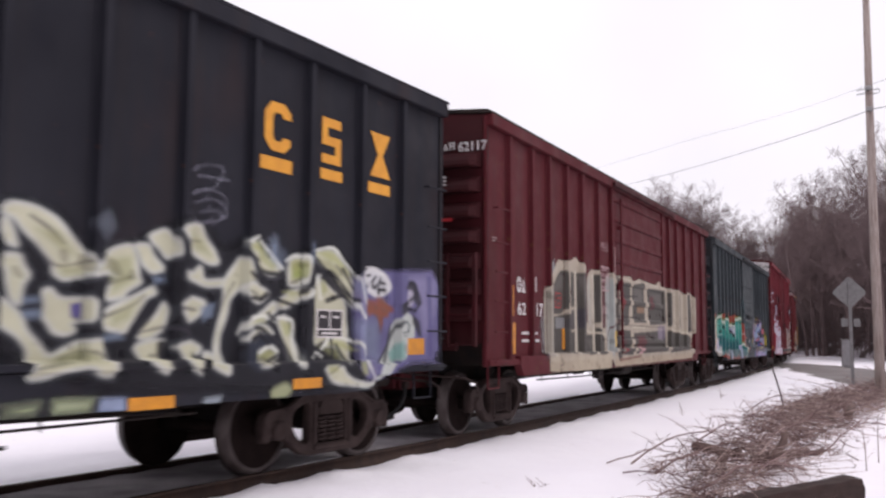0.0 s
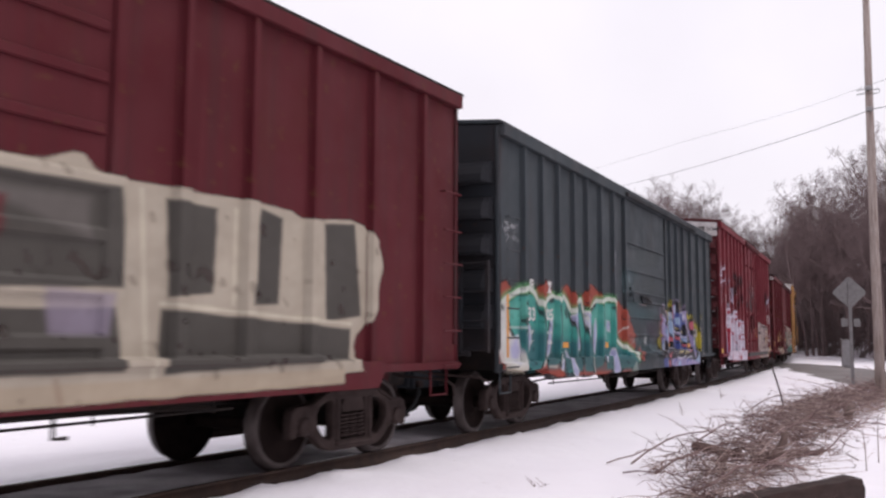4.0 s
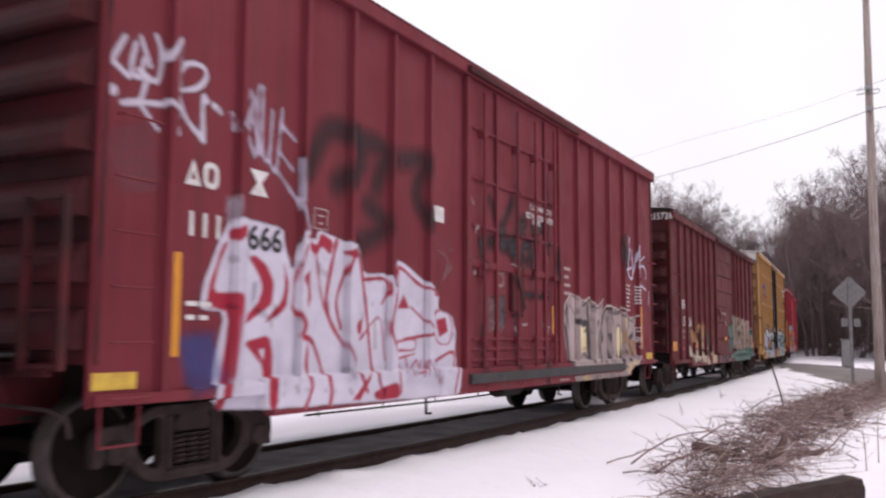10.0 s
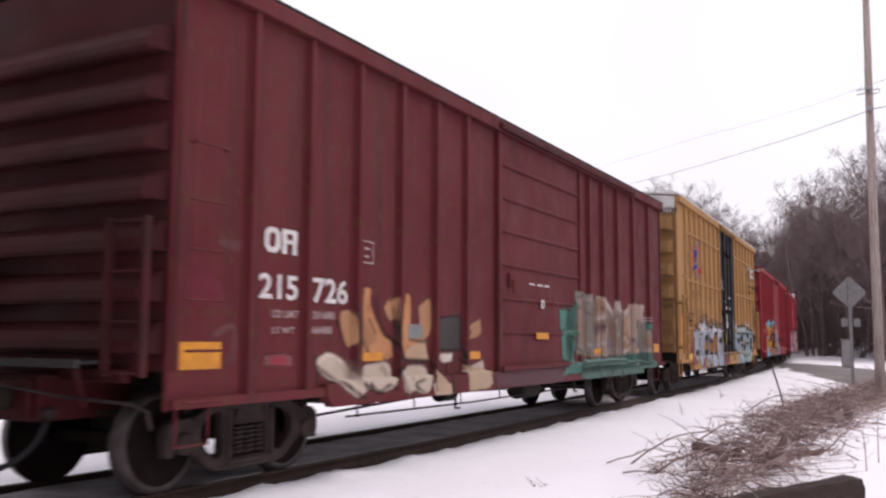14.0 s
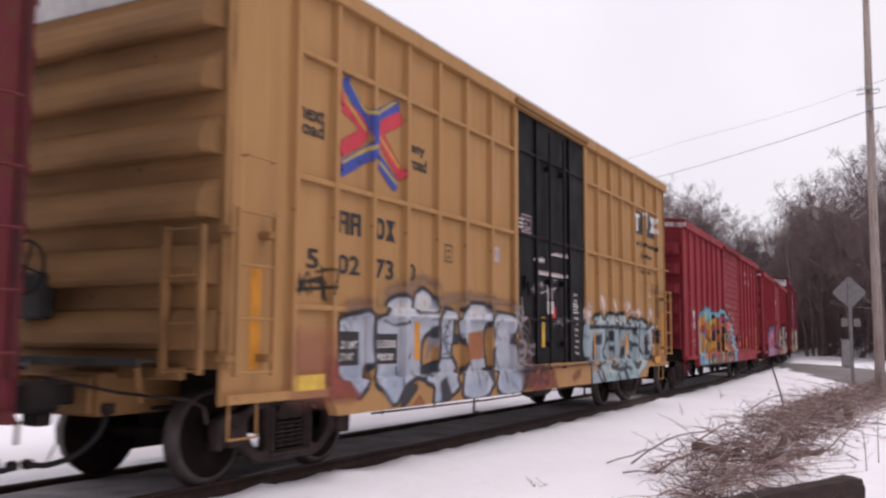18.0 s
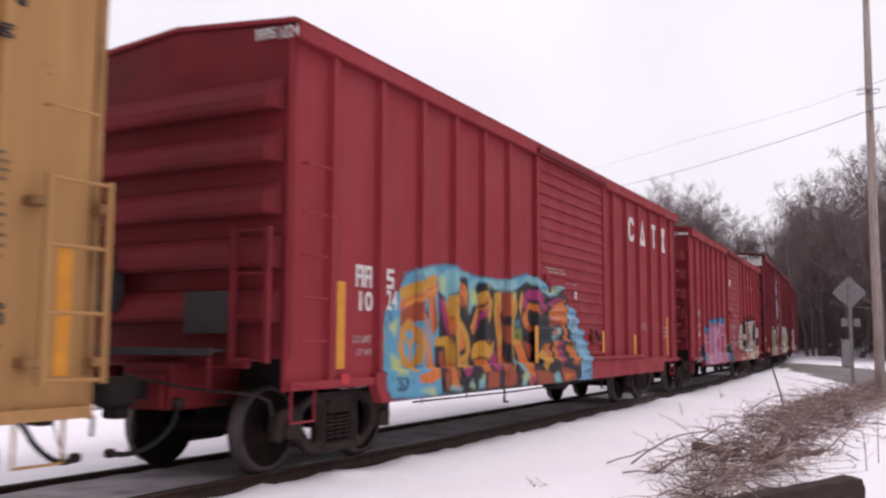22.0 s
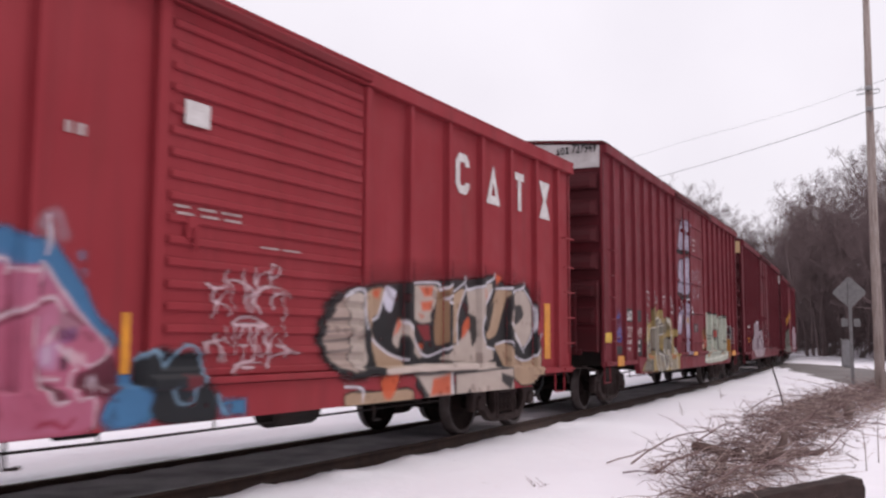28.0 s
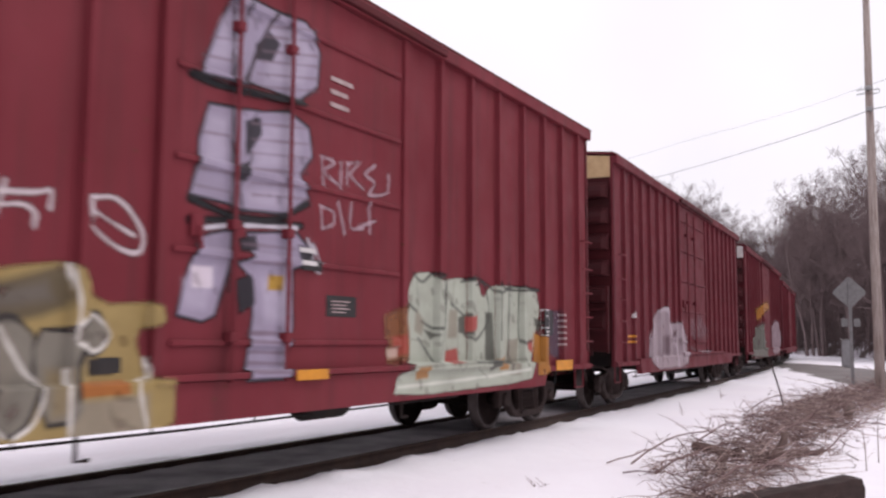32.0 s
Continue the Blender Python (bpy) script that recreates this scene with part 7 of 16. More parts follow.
    s.fill('a89f30', (0.93, 1.38, 1.23, 1.65, 1.36, 1.12), soft=0.06, cover=0.8)
    s.fill('4a6a70', (-1.58, 2.17, -0.59, 2.14, 0.99, 2.01, 1, 1.83, -1.5, 1.83), soft=0.3, cover=0.45)
    s.fill('4a6a70', (-1.81, 2.78, -1.02, 2.77, -1.01, 2.54, -1.79, 2.44), soft=0.3, cover=0.45)
    s.fill('4a6a70', (-0.73, 1.44, 0.99, 1.33, 0.99, 1.02, -0.72, 1.18), soft=0.3, cover=0.45)
    s.fill('5c6466', (-1.56, 3.3, 1.17, 3.33, 1.18, 3.07, -1.54, 2.92), soft=0.25, cover=0.35)
    s.fill('5c6466', (-1.74, 2.62, 1.19, 2.68, 1.19, 2.55, -1.73, 2.42), soft=0.25, cover=0.35)
    s.hang(c, "turquoise bubble letters with white edges over red flames")


def lilac_letters(c):
    s = Spray(0.017)

    def white(*p):
        s.stroke('cccbd8', 0.028, p, soft=0.025, cover=0.92)

    def pink(*p):
        s.fill('b5606d', p, soft=0.02)

    def blue(*p):
        s.fill('414c88', p, soft=0.025)

    def lilac(*p):
        s.fill('8f84aa', p, soft=0.025)

    def pale(*p):
        s.fill('8fa6c4', p, soft=0.04)

    def ink(*p):
        s.fill('1d1a22', p, soft=0.02)

    def beige(*p):
        s.fill('a89d74', p, soft=0.015)

    def halo(*p):
        s.fill('a3962c', p, soft=0.14, cover=0.85)

    halo(0.87, 1.38, 1.05, 1.54, 1.19, 1.61, 1.24, 1.13, 1.06, 1.22, 0.9, 1.3)
    halo(1.68, 2.1, 1.91, 2.09, 1.95, 1.87, 1.78, 1.83)
    halo(2.03, 2.22, 2.3, 2.35, 2.34, 2.2, 2.06, 2.13)
    halo(3.09, 2.22, 3.44, 2.34, 3.54, 2.21, 3.21, 2.12)
    halo(4.25, 2.09, 4.6, 2.05, 4.72, 1.99, 4.35, 1.91)
    halo(5.14, 1.9, 5.55, 1.85, 5.8, 1.46, 5.74, 1.13, 5.44, 1.19, 5.32, 1.52)
    halo(5.94, 2.07, 6.18, 2.1, 6.18, 1.98, 5.98, 1.96)
    halo(5.95, 1.46, 6.25, 1.46, 6.25, 1.33, 5.99, 1.31)
    ink(1.21, 2.13, 1.41, 2.24, 1.74, 2.06, 1.82, 1.83, 1.95, 1.84, 2, 2.08, 2.28, 2.17, 2.34, 2.37, 3.04, 2.39, 3.1, 2.14, 3.37, 2.08, 3.7, 2.19, 3.78, 2.28, 4.25, 2.12, 4.4, 1.86, 4.76, 2, 5.02, 2.08, 5.15, 1.77, 5.35, 1.14, 5.52, 0.8, 4.79, 0.69, 1.33, 0.79, 1.29, 1.38, 1.25, 1.72)
    s.stroke('b3a6c2', 0.03, (1.21, 1.93, 1.23, 2.12, 1.41, 2.24, 1.72, 2.08, 1.75, 1.92), soft=0.04, cover=0.8)
    s.stroke('b3a6c2', 0.025, (2.34, 2.36, 3.06, 2.39, 3.11, 2.16, 3.7, 2.21, 3.78, 2.3, 4.27, 2.13), soft=0.04, cover=0.6)
    pink(1.26, 1.99, 1.36, 2.01, 1.34, 1.72, 1.33, 1.32, 1.25, 1.34, 1.27, 1.68)
    lilac(1.39, 2, 1.66, 1.91, 1.68, 1.8, 1.74, 1.74, 1.83, 1.56, 1.99, 1.43, 2.08, 1.31, 1.89, 1.29, 1.72, 1.38, 1.6, 1.47, 1.58, 1.38, 1.64, 1.03, 1.54, 1.16, 1.35, 1.19, 1.39, 1.55)
    pale(1.4, 1.36, 1.58, 1.38, 1.59, 1.16, 1.41, 1.2)
    pale(1.7, 1.69, 1.88, 1.57, 1.96, 1.33, 1.75, 1.38)
    pink(1.99, 1.78, 2.14, 1.8, 2.21, 1.57, 2.36, 1.38, 2.19, 1.35, 2.03, 1.47, 1.97, 1.64)
    pale(2.1, 2.05, 2.28, 2.1, 2.33, 1.82, 2.41, 1.53, 2.56, 1.28, 2.38, 1.38, 2.21, 1.67)
    pink(2.35, 2.28, 2.55, 2.3, 2.53, 1.92, 2.37, 1.89)
    blue(2.58, 2.25, 2.94, 2.29, 2.99, 2.06, 3.3, 2.03, 3.28, 1.71, 3.23, 1.59, 2.77, 1.74, 2.78, 1.59, 3.28, 1.49, 3.29, 1.17, 2.94, 1.17, 2.69, 1.28, 2.6, 1.58)
    pale(2.72, 2.24, 2.96, 2.26, 2.94, 2.05, 2.8, 2.04)
    pale(2.84, 1.94, 3.25, 2, 3.22, 1.72, 2.91, 1.82)
    ink(2.76, 1.78, 3.04, 1.71, 3.05, 1.62, 2.76, 1.7)
    beige(2.8, 1.75, 3.01, 1.7, 3.01, 1.65, 2.8, 1.71)
    ink(2.54, 1.6, 3.23, 1.52, 3.16, 1.36, 2.56, 1.47)
    beige(2.58, 1.57, 2.81, 1.56, 2.79, 1.49, 2.57, 1.5)
    pink(2.85, 1.5, 3.17, 1.45, 3.08, 1.39, 2.86, 1.44)
    lilac(2.78, 1.66, 3.26, 1.54, 3.26, 1.43, 3.07, 1.52, 2.78, 1.59)
    pink(3.28, 1.76, 3.39, 1.76, 3.38, 1.59, 3.27, 1.59)
    blue(3.47, 2.07, 3.75, 2.11, 3.81, 1.84, 3.5, 1.7, 3.46, 1.66, 3.86, 1.61, 4, 1.39, 4.01, 1.1, 3.52, 1.16, 3.48, 1.27, 3.39, 1.44, 3.47, 1.55)
    pale(3.51, 1.5, 3.95, 1.39, 3.96, 1.15, 3.82, 1.16, 3.77, 1.33)
    ink(3.51, 1.66, 3.88, 1.61, 3.84, 1.5, 3.52, 1.55)
    beige(3.54, 1.63, 3.72, 1.62, 3.7, 1.57, 3.54, 1.58)
    ink(3.41, 1.45, 3.92, 1.32, 3.89, 1.17, 3.43, 1.32)
    beige(3.42, 1.43, 3.57, 1.39, 3.56, 1.32, 3.43, 1.36)
    pink(3.64, 1.31, 3.9, 1.27, 3.86, 1.21, 3.64, 1.25)
    lilac(3.7, 2.18, 4.13, 2.11, 3.98, 1.79, 3.9, 1.55, 3.76, 1.78)
    pink(4.01, 1.5, 4.23, 1.51, 4.24, 1.15, 4.02, 1.05)
    lilac(4.36, 1.68, 4.61, 1.63, 4.78, 1.27, 5.01, 1.15, 4.89, 0.89, 4.73, 1.08, 4.56, 1.39)
    pink(4.55, 1.87, 4.77, 1.91, 4.77, 1.67, 4.56, 1.68)
    pale(4.81, 1.97, 5.04, 2.02, 5.16, 1.64, 5.33, 1.27, 5.48, 0.93, 5.27, 1.13, 4.98, 1.38, 4.87, 1.64)
    blue(4.99, 1.33, 5.32, 1.27, 5.45, 1.07, 5.16, 1.07)
    blue(1.32, 0.96, 1.74, 0.99, 1.82, 0.75, 1.35, 0.77)
    pink(1.87, 1.12, 2.12, 1.06, 2.09, 0.97, 1.91, 0.98)
    pink(1.85, 0.93, 2, 0.93, 2.01, 0.75, 1.89, 0.75)
    lilac(2.09, 0.96, 3.74, 0.94, 5.33, 0.82, 5.47, 0.75, 4.68, 0.7, 2.1, 0.76)
    pale(4.78, 0.85, 5.1, 0.9, 5.33, 1.01, 5.48, 0.8)
    pale(2.84, 0.88, 3.1, 0.87, 3.07, 0.75, 2.81, 0.76)
    beige(2.8, 1.14, 3.24, 1.14, 3.21, 1.07, 2.81, 1.07)
    beige(3.48, 1.17, 3.95, 1.08, 3.65, 1.04, 3.48, 1.07)
    s.stroke('3c4788', 0.05, (1.36, 1.29, 1.58, 1.39))
    s.stroke('475894', 0.045, (2.28, 0.77, 2.47, 0.9, 2.75, 0.92))
    s.stroke('475894', 0.045, (3.83, 0.72, 3.88, 0.89, 4.28, 0.87, 4.31, 0.74))
    s.stroke('475894', 0.045, (3.46, 1.71, 3.62, 1.94, 3.75, 1.83))
    white(1.5, 2.01, 1.65, 1.94, 1.63, 1.77)
    white(1.58, 1.45, 1.58, 1.03)
    white(1.75, 1.81, 1.89, 1.57, 2.01, 1.38)
    white(2.28, 2.06, 2.34, 1.77, 2.51, 1.29, 2.68, 1.14, 2.75, 0.79)
    white(2.96, 2.26, 2.95, 2.05)
    white(3.27, 2, 3.25, 1.67)
    white(2.79, 1.63, 3.29, 1.5, 3.29, 1.17)
    white(3.47, 1.5, 4, 1.41, 3.98, 1.12)
    white(4.12, 2.09, 3.97, 1.6)
    white(3.49, 2.09, 3.73, 2.09, 3.73, 1.88)
    white(2.72, 0.98, 3.13, 0.95, 3.74, 0.99)
    white(1.71, 0.98, 1.8, 0.76)
    white(3.83, 0.94, 4.4, 0.97, 4.44, 0.85)
    white(4.25, 1.97, 4.38, 1.74, 4.31, 1.38)
    white(4.88, 1.98, 5, 1.64, 5.33, 1.14, 5.47, 0.82)
    white(4.77, 1.39, 4.99, 1.15, 4.94, 0.89)
    white(2.18, 1.2, 2.32, 1.2, 2.3, 1.08)
    s.stroke('c4a49c', 0.03, (1.07, 1.83, 1.13, 1.71, 1.23, 1.54), soft=0.03, cover=0.8)
    s.fill('4a3a48', (0.8, 1.9, 0.95, 1.94, 0.98, 1.79, 0.82, 1.73), soft=0.1, cover=0.5)
    s.hang(c, "lilac, blue and pink block graffiti on a yellow cloud")


def white_red_letters(c):
    s = Spray(0.018)
    s.fill('aaa0ae', (-6.5, 2.63, -6.39, 2.65, -6.34, 1.57, -6.49, 1.56), soft=0.08, cover=0.6)
    s.fill('c9c3d2', (-6.38, 2.47, -6.19, 2.48, -5.71, 2.45, -5.69, 2.32, -5.55, 2.04, -5.5, 2.27, -5.44, 2.47, -5.3, 2.41, -5.19, 2.39, -5.14, 2.5, -4.8, 2.44, -4.53, 2.4, -4.37, 2.4, -4.31, 2.09, -3.81, 2.15, -3.7, 1.95, -3.65, 2.19, -3.56, 2.34, -2.82, 2.05, -2.57, 1.96, -2.59, 1.76, -2.24, 1.72, -2.08, 1.46, -2.15, 1.26, -2.08, 1.12, -2.14, 0.71, -2.28, 0.68, -5.92, 0.74, -6.65, 0.79, -6.62, 1.21, -6.49, 1.62, -6.79, 1.63, -6.8, 1.73, -6.73, 1.95, -6.57, 2.28, -6.46, 2.43))
    s.fill('9c2238', (-6.56, 2.19, -6.46, 2.27, -6.57, 2.05, -6.65, 1.79, -6.35, 1.8, -6.31, 1.75, -6.33, 1.57, -6.38, 1.2, -6.47, 0.78, -6.59, 0.78, -6.5, 1.21, -6.43, 1.62, -6.73, 1.66, -6.71, 1.82), soft=0.022)
    s.fill('9c2238', (-6.47, 2.35, -6.26, 2.43, -6.28, 2.33, -6.4, 2.25, -6.47, 2.28), soft=0.022)
    s.fill('9c2238', (-6.21, 2.13, -6.11, 2.17, -5.94, 2.07, -5.83, 1.92, -5.85, 1.72, -5.99, 1.64, -6.23, 1.51, -6.19, 1.62, -6.06, 1.72, -5.99, 1.86, -6.07, 2), soft=0.022)
    s.fill('9c2238', (-5.7, 2.15, -5.59, 1.89, -5.64, 1.67, -5.97, 1.52, -5.89, 1.6, -5.72, 1.73, -5.66, 1.93), soft=0.022)
    s.fill('9c2238', (-6.25, 1.36, -5.87, 1.43, -5.82, 1.19, -5.84, 0.73, -5.96, 0.74, -5.97, 1.14, -6.08, 1.22), soft=0.022)
    s.fill('9c2238', (-5.47, 1.98, -5.35, 2.09, -5.26, 1.91, -5.25, 1.75, -5.4, 1.68, -5.39, 1.89), soft=0.022)
    s.fill('9c2238', (-5.43, 2.42, -5.32, 2.4, -5.17, 2.33, -5.1, 2.48, -4.87, 2.4, -4.92, 2.24, -5.08, 2.34, -5.17, 2.22, -5.33, 2.32), soft=0.022)
    s.fill('9c2238', (-4.71, 2.31, -4.48, 2.38, -4.36, 2.31, -4.61, 2.24), soft=0.022)
    s.fill('9c2238', (-4.51, 1.49, -4.3, 1.63, -4.34, 1.44), soft=0.022)
    s.fill('9c2238', (-4.62, 0.75, -4.23, 1.03, -4.28, 0.93, -4.46, 0.74), soft=0.022)
    s.fill('9c2238', (-4.2, 0.81, -3.95, 0.87, -3.67, 0.91, -3.61, 0.72, -4.14, 0.72), soft=0.022)
    s.fill('9c2238', (-3.57, 1.75, -3.44, 1.92, -3.3, 1.75), soft=0.022)
    s.fill('9c2238', (-2.64, 1.63, -2.39, 1.68, -2.32, 1.49, -2.56, 1.41), soft=0.022)
    s.stroke('9c2238', 0.055, (-5.54, 1.69, -5.42, 1.54, -5.45, 1.41, -5.26, 1.39, -5.13, 1.23, -4.99, 0.91, -5.01, 0.7))
    s.stroke('9c2238', 0.05, (-5.37, 1.34, -5.4, 1.13, -5.31, 0.93, -5.42, 0.71))
    s.stroke('9c2238', 0.055, (-4.82, 2.41, -4.94, 2.03, -4.99, 1.76, -4.9, 1.55, -4.62, 1.28, -4.47, 1.06, -4.32, 0.83))
    s.stroke('9c2238', 0.05, (-4.57, 2.31, -4.69, 2.05, -4.81, 1.77, -4.72, 1.5))
    s.stroke('9c2238', 0.05, (-4.38, 2.3, -4.22, 1.62, -4.14, 1.16, -4.03, 0.81))
    s.stroke('9c2238', 0.04, (-4.28, 2.04, -3.88, 2.07, -3.81, 1.93, -3.92, 1.79))
    s.stroke('9c2238', 0.04, (-3.69, 1.92, -3.8, 1.51, -3.69, 1.27, -3.61, 0.79))
    s.stroke('9c2238', 0.045, (-3.7, 1.87, -3.6, 2.17, -3.49, 2.22, -3.09, 2.06, -2.59, 1.95))
    s.stroke('9c2238', 0.035, (-3.27, 1.77, -2.9, 1.59, -2.81, 1.46, -3.43, 1.39))
    s.stroke('9c2238', 0.03, (-3.58, 1.36, -3.2, 1.39, -3.18, 1.27, -3.54, 1.26))
    s.stroke('9c2238', 0.028, (-2.65, 1.74, -2.38, 1.76, -2.22, 1.57, -2.29, 1.35, -2.58, 1.35, -2.73, 1.56, -2.65, 1.74))
    s.stroke('9c2238', 0.04, (-2.66, 1.12, -2.23, 1.23, -2.15, 1.09, -2.29, 0.71))
    s.stroke('9c2238', 0.03, (-5.41, 2.31, -5.51, 1.99, -5.54, 1.69))
    s.stroke('9c2238', 0.03, (-5.17, 2.23, -5.07, 1.81, -4.9, 1.55))
    s.stroke('9c2238', 0.03, (-3.56, 2.19, -3.59, 1.82))
    s.stroke('9c2238', 0.025, (-4.35, 1.39, -3.97, 1.63, -3.85, 1.16))
    s.fill('8f8a9c', (-6.14, 1.9, -6.06, 1.92, -6.08, 1.76, -6.16, 1.66), cover=0.8)
    s.fill('c9c3d2', (-6.04, 1.29, -5.95, 1.3, -5.96, 1.19), soft=0.02)
    s.fill('c9c3d2', (-5.39, 1.35, -5.28, 1.31, -5.33, 1.18), soft=0.02)
    s.fill('a9a4b8', (-6.34, 1.57, -6.27, 1.39, -6.34, 0.93, -6.4, 0.94), soft=0.1, cover=0.5)
    s.fill('a9a4b8', (-5.81, 1.39, -5.67, 1.39, -5.68, 0.9, -5.79, 0.9), soft=0.1, cover=0.5)
    s.fill('a9a4b8', (-3.53, 1.15, -2.58, 1.13, -2.57, 0.8, -3.52, 0.85), soft=0.1, cover=0.5)
    s.fill('a9a4b8', (-4.72, 1.39, -4.49, 1.17, -4.52, 0.89, -4.75, 0.96), soft=0.1, cover=0.5)
    s.fill('a9a4b8', (-6.37, 2.16, -6.24, 2.18, -6.26, 1.75, -6.35, 1.84), soft=0.1, cover=0.5)
    s.stroke('8f8796', 0.025, (-5.49, 1.59, -5.51, 0.96), soft=0.03, cover=0.6)
    s.stroke('8f8796', 0.025, (-4.67, 2.05, -4.65, 0.95), soft=0.03, cover=0.6)
    s.stroke('8f8796', 0.025, (-3.88, 1.99, -3.84, 1.39), soft=0.03, cover=0.6)
    s.stroke('9c2238', 0.022, (-3.53, 1.17, -3.17, 1.22))
    s.stroke('9c2238', 0.022, (-3.4, 1.2, -3.3, 0.96))
    s.stroke('9c2238', 0.022, (-3.25, 1.05, -3.13, 1.14, -3.07, 1.01, -3.21, 0.99))
    s.stroke('9c2238', 0.022, (-3.02, 1.14, -3.05, 0.95))
    s.stroke('9c2238', 0.022, (-2.95, 0.96, -2.91, 1.14, -2.8, 1.01, -2.73, 1.13, -2.7, 0.87))
    s.stroke('9c2238', 0.022, (-3.53, 1.09, -3.47, 1))
    s.fill('8a7a5a', (-4.11, 1.62, -4.03, 1.62, -4.02, 1.27, -4.08, 1.27), cover=0.5)
    s.stroke('c6bccb', 0.05, (-7.97, 3.58, -7.84, 3.52, -7.66, 3.43), soft=0.03, cover=0.9)
    s.stroke('c6bccb', 0.05, (-7.84, 3.51, -7.71, 3.74), soft=0.03, cover=0.9)
    s.stroke('c6bccb', 0.05, (-7.6, 3.72, -7.64, 3.49, -7.54, 3.46, -7.52, 3.6), soft=0.03, cover=0.9)
    s.stroke('c6bccb', 0.05, (-7.57, 3.51, -7.37, 3.47, -7.33, 3.71, -7.39, 3.84), soft=0.03, cover=0.9)
    s.stroke('c6bccb', 0.05, (-7.45, 3.57, -7.55, 3.78), soft=0.03, cover=0.9)
    s.stroke('c6bccb', 0.05, (-7.29, 3.68, -7.16, 3.87, -7.13, 3.68), soft=0.03, cover=0.9)
    s.stroke('c6bccb', 0.05, (-7.11, 3.46, -7.15, 3.68), soft=0.03, cover=0.9)
    s.stroke('c6bccb', 0.05, (-7.12, 3.62, -7.03, 3.71, -6.86, 3.73, -6.81, 3.65, -6.91, 3.53, -7.09, 3.46), soft=0.03, cover=0.9)
    s.stroke('c6bccb', 0.05, (-7.15, 3.5, -7.06, 3.26, -6.83, 3.09), soft=0.03, cover=0.9)
    s.stroke('c6bccb', 0.05, (-6.83, 3.09, -6.84, 3.45, -6.79, 3.44), soft=0.03, cover=0.9)
    s.stroke('c6bccb', 0.05, (-7.71, 3.21, -7.55, 3.26, -7.47, 3.48), soft=0.03, cover=0.9)
    s.stroke('c6bccb', 0.05, (-7.64, 3.24, -7.31, 3.29), soft=0.03, cover=0.9)
    s.stroke('c6bccb', 0.05, (-7.53, 3.23, -7.35, 3.08), soft=0.03, cover=0.9)
    s.stroke('c6bccb', 0.05, (-7.27, 3.32, -7.15, 3.27), soft=0.03, cover=0.9)
    s.stroke('c6bccb', 0.05, (-7.16, 3.22, -7.11, 3.09), soft=0.03, cover=0.9)
    s.stroke('c6bccb', 0.085, (-7.92, 3.28, -7.81, 3.29), soft=0.04, cover=0.9)
    s.stroke('c6bccb', 0.06, (-6.7, 3.42, -6.62, 3.38), soft=0.03, cover=0.9)
    s.stroke('b8acbf', 0.038, (-6.36, 3.33, -6.28, 3.53, -6.22, 3.67), soft=0.04, cover=0.85)
    s.stroke('b8acbf', 0.038, (-6.36, 3.32, -6.26, 3.25, -6.15, 3.07), soft=0.04, cover=0.85)
    s.stroke('b8acbf', 0.038, (-6.2, 3.38, -6.18, 3.64), soft=0.04, cover=0.85)
    s.stroke('b8acbf', 0.038, (-6.12, 3.11, -6.12, 3.69, -6.04, 3.75), soft=0.04, cover=0.85)
    s.stroke('b8acbf', 0.038, (-6.05, 3.72, -6.05, 3.17, -5.95, 3.08, -5.91, 3.56), soft=0.04, cover=0.85)
    s.stroke('b8acbf', 0.038, (-5.95, 3.08, -5.84, 3, -5.76, 3.6), soft=0.04, cover=0.85)
    s.stroke('b8acbf', 0.038, (-5.76, 3.44, -5.55, 3.34), soft=0.04, cover=0.85)
    s.stroke('b8acbf', 0.038, (-5.84, 3, -5.5, 2.75), soft=0.04, cover=0.85)
    s.stroke('b8acbf', 0.038, (-5.48, 3.16, -5.47, 2.77), soft=0.04, cover=0.85)
    s.stroke('b8acbf', 0.038, (-5.5, 2.75, -5.37, 2.46), soft=0.04, cover=0.85)
    s.stroke('b8acbf', 0.038, (-5.78, 3.17, -5.58, 3.04), soft=0.04, cover=0.85)
    s.stroke('b8acbf', 0.038, (-6.47, 3.41, -6.45, 3.26), soft=0.04, cover=0.85)
    s.stroke('b8acbf', 0.038, (-6.2, 3.4, -6.11, 3.25, -6.08, 3.11), soft=0.04, cover=0.85)
    s.fill('7a4650', (-7.81, 2.96, -7.41, 3.15, -7.33, 2.61, -7.65, 2.5, -7.79, 2.65), soft=0.14, cover=0.3)
    s.stroke('8a5a64', 0.04, (-7.76, 2.97, -7.4, 3.07), soft=0.06, cover=0.3)
    s.stroke('8a5a64', 0.04, (-7.78, 2.84, -7.37, 2.95), soft=0.06, cover=0.3)
    s.stroke('8a5a64', 0.04, (-7.75, 2.73, -7.39, 2.8), soft=0.06, cover=0.3)
    s.stroke('8a5a64', 0.04, (-7.72, 2.62, -7.36, 2.71), soft=0.06, cover=0.3)
    s.stroke('8a5a64', 0.04, (-7.65, 2.55, -7.38, 2.6), soft=0.06, cover=0.3)
    s.stroke('2a2226', 0.24, (-5.35, 3.09, -5, 3.56, -4.55, 3.57, -4.39, 3.3, -4.85, 3.02), soft=0.16, cover=0.6)
    s.stroke('2a2226', 0.24, (-4.39, 3.6, -3.89, 3.53, -4.06, 3.12), soft=0.16, cover=0.6)
    s.stroke('2a2226', 0.24, (-3.54, 3.5, -2.97, 3.59, -3.17, 3.16, -2.88, 2.86), soft=0.16, cover=0.6)
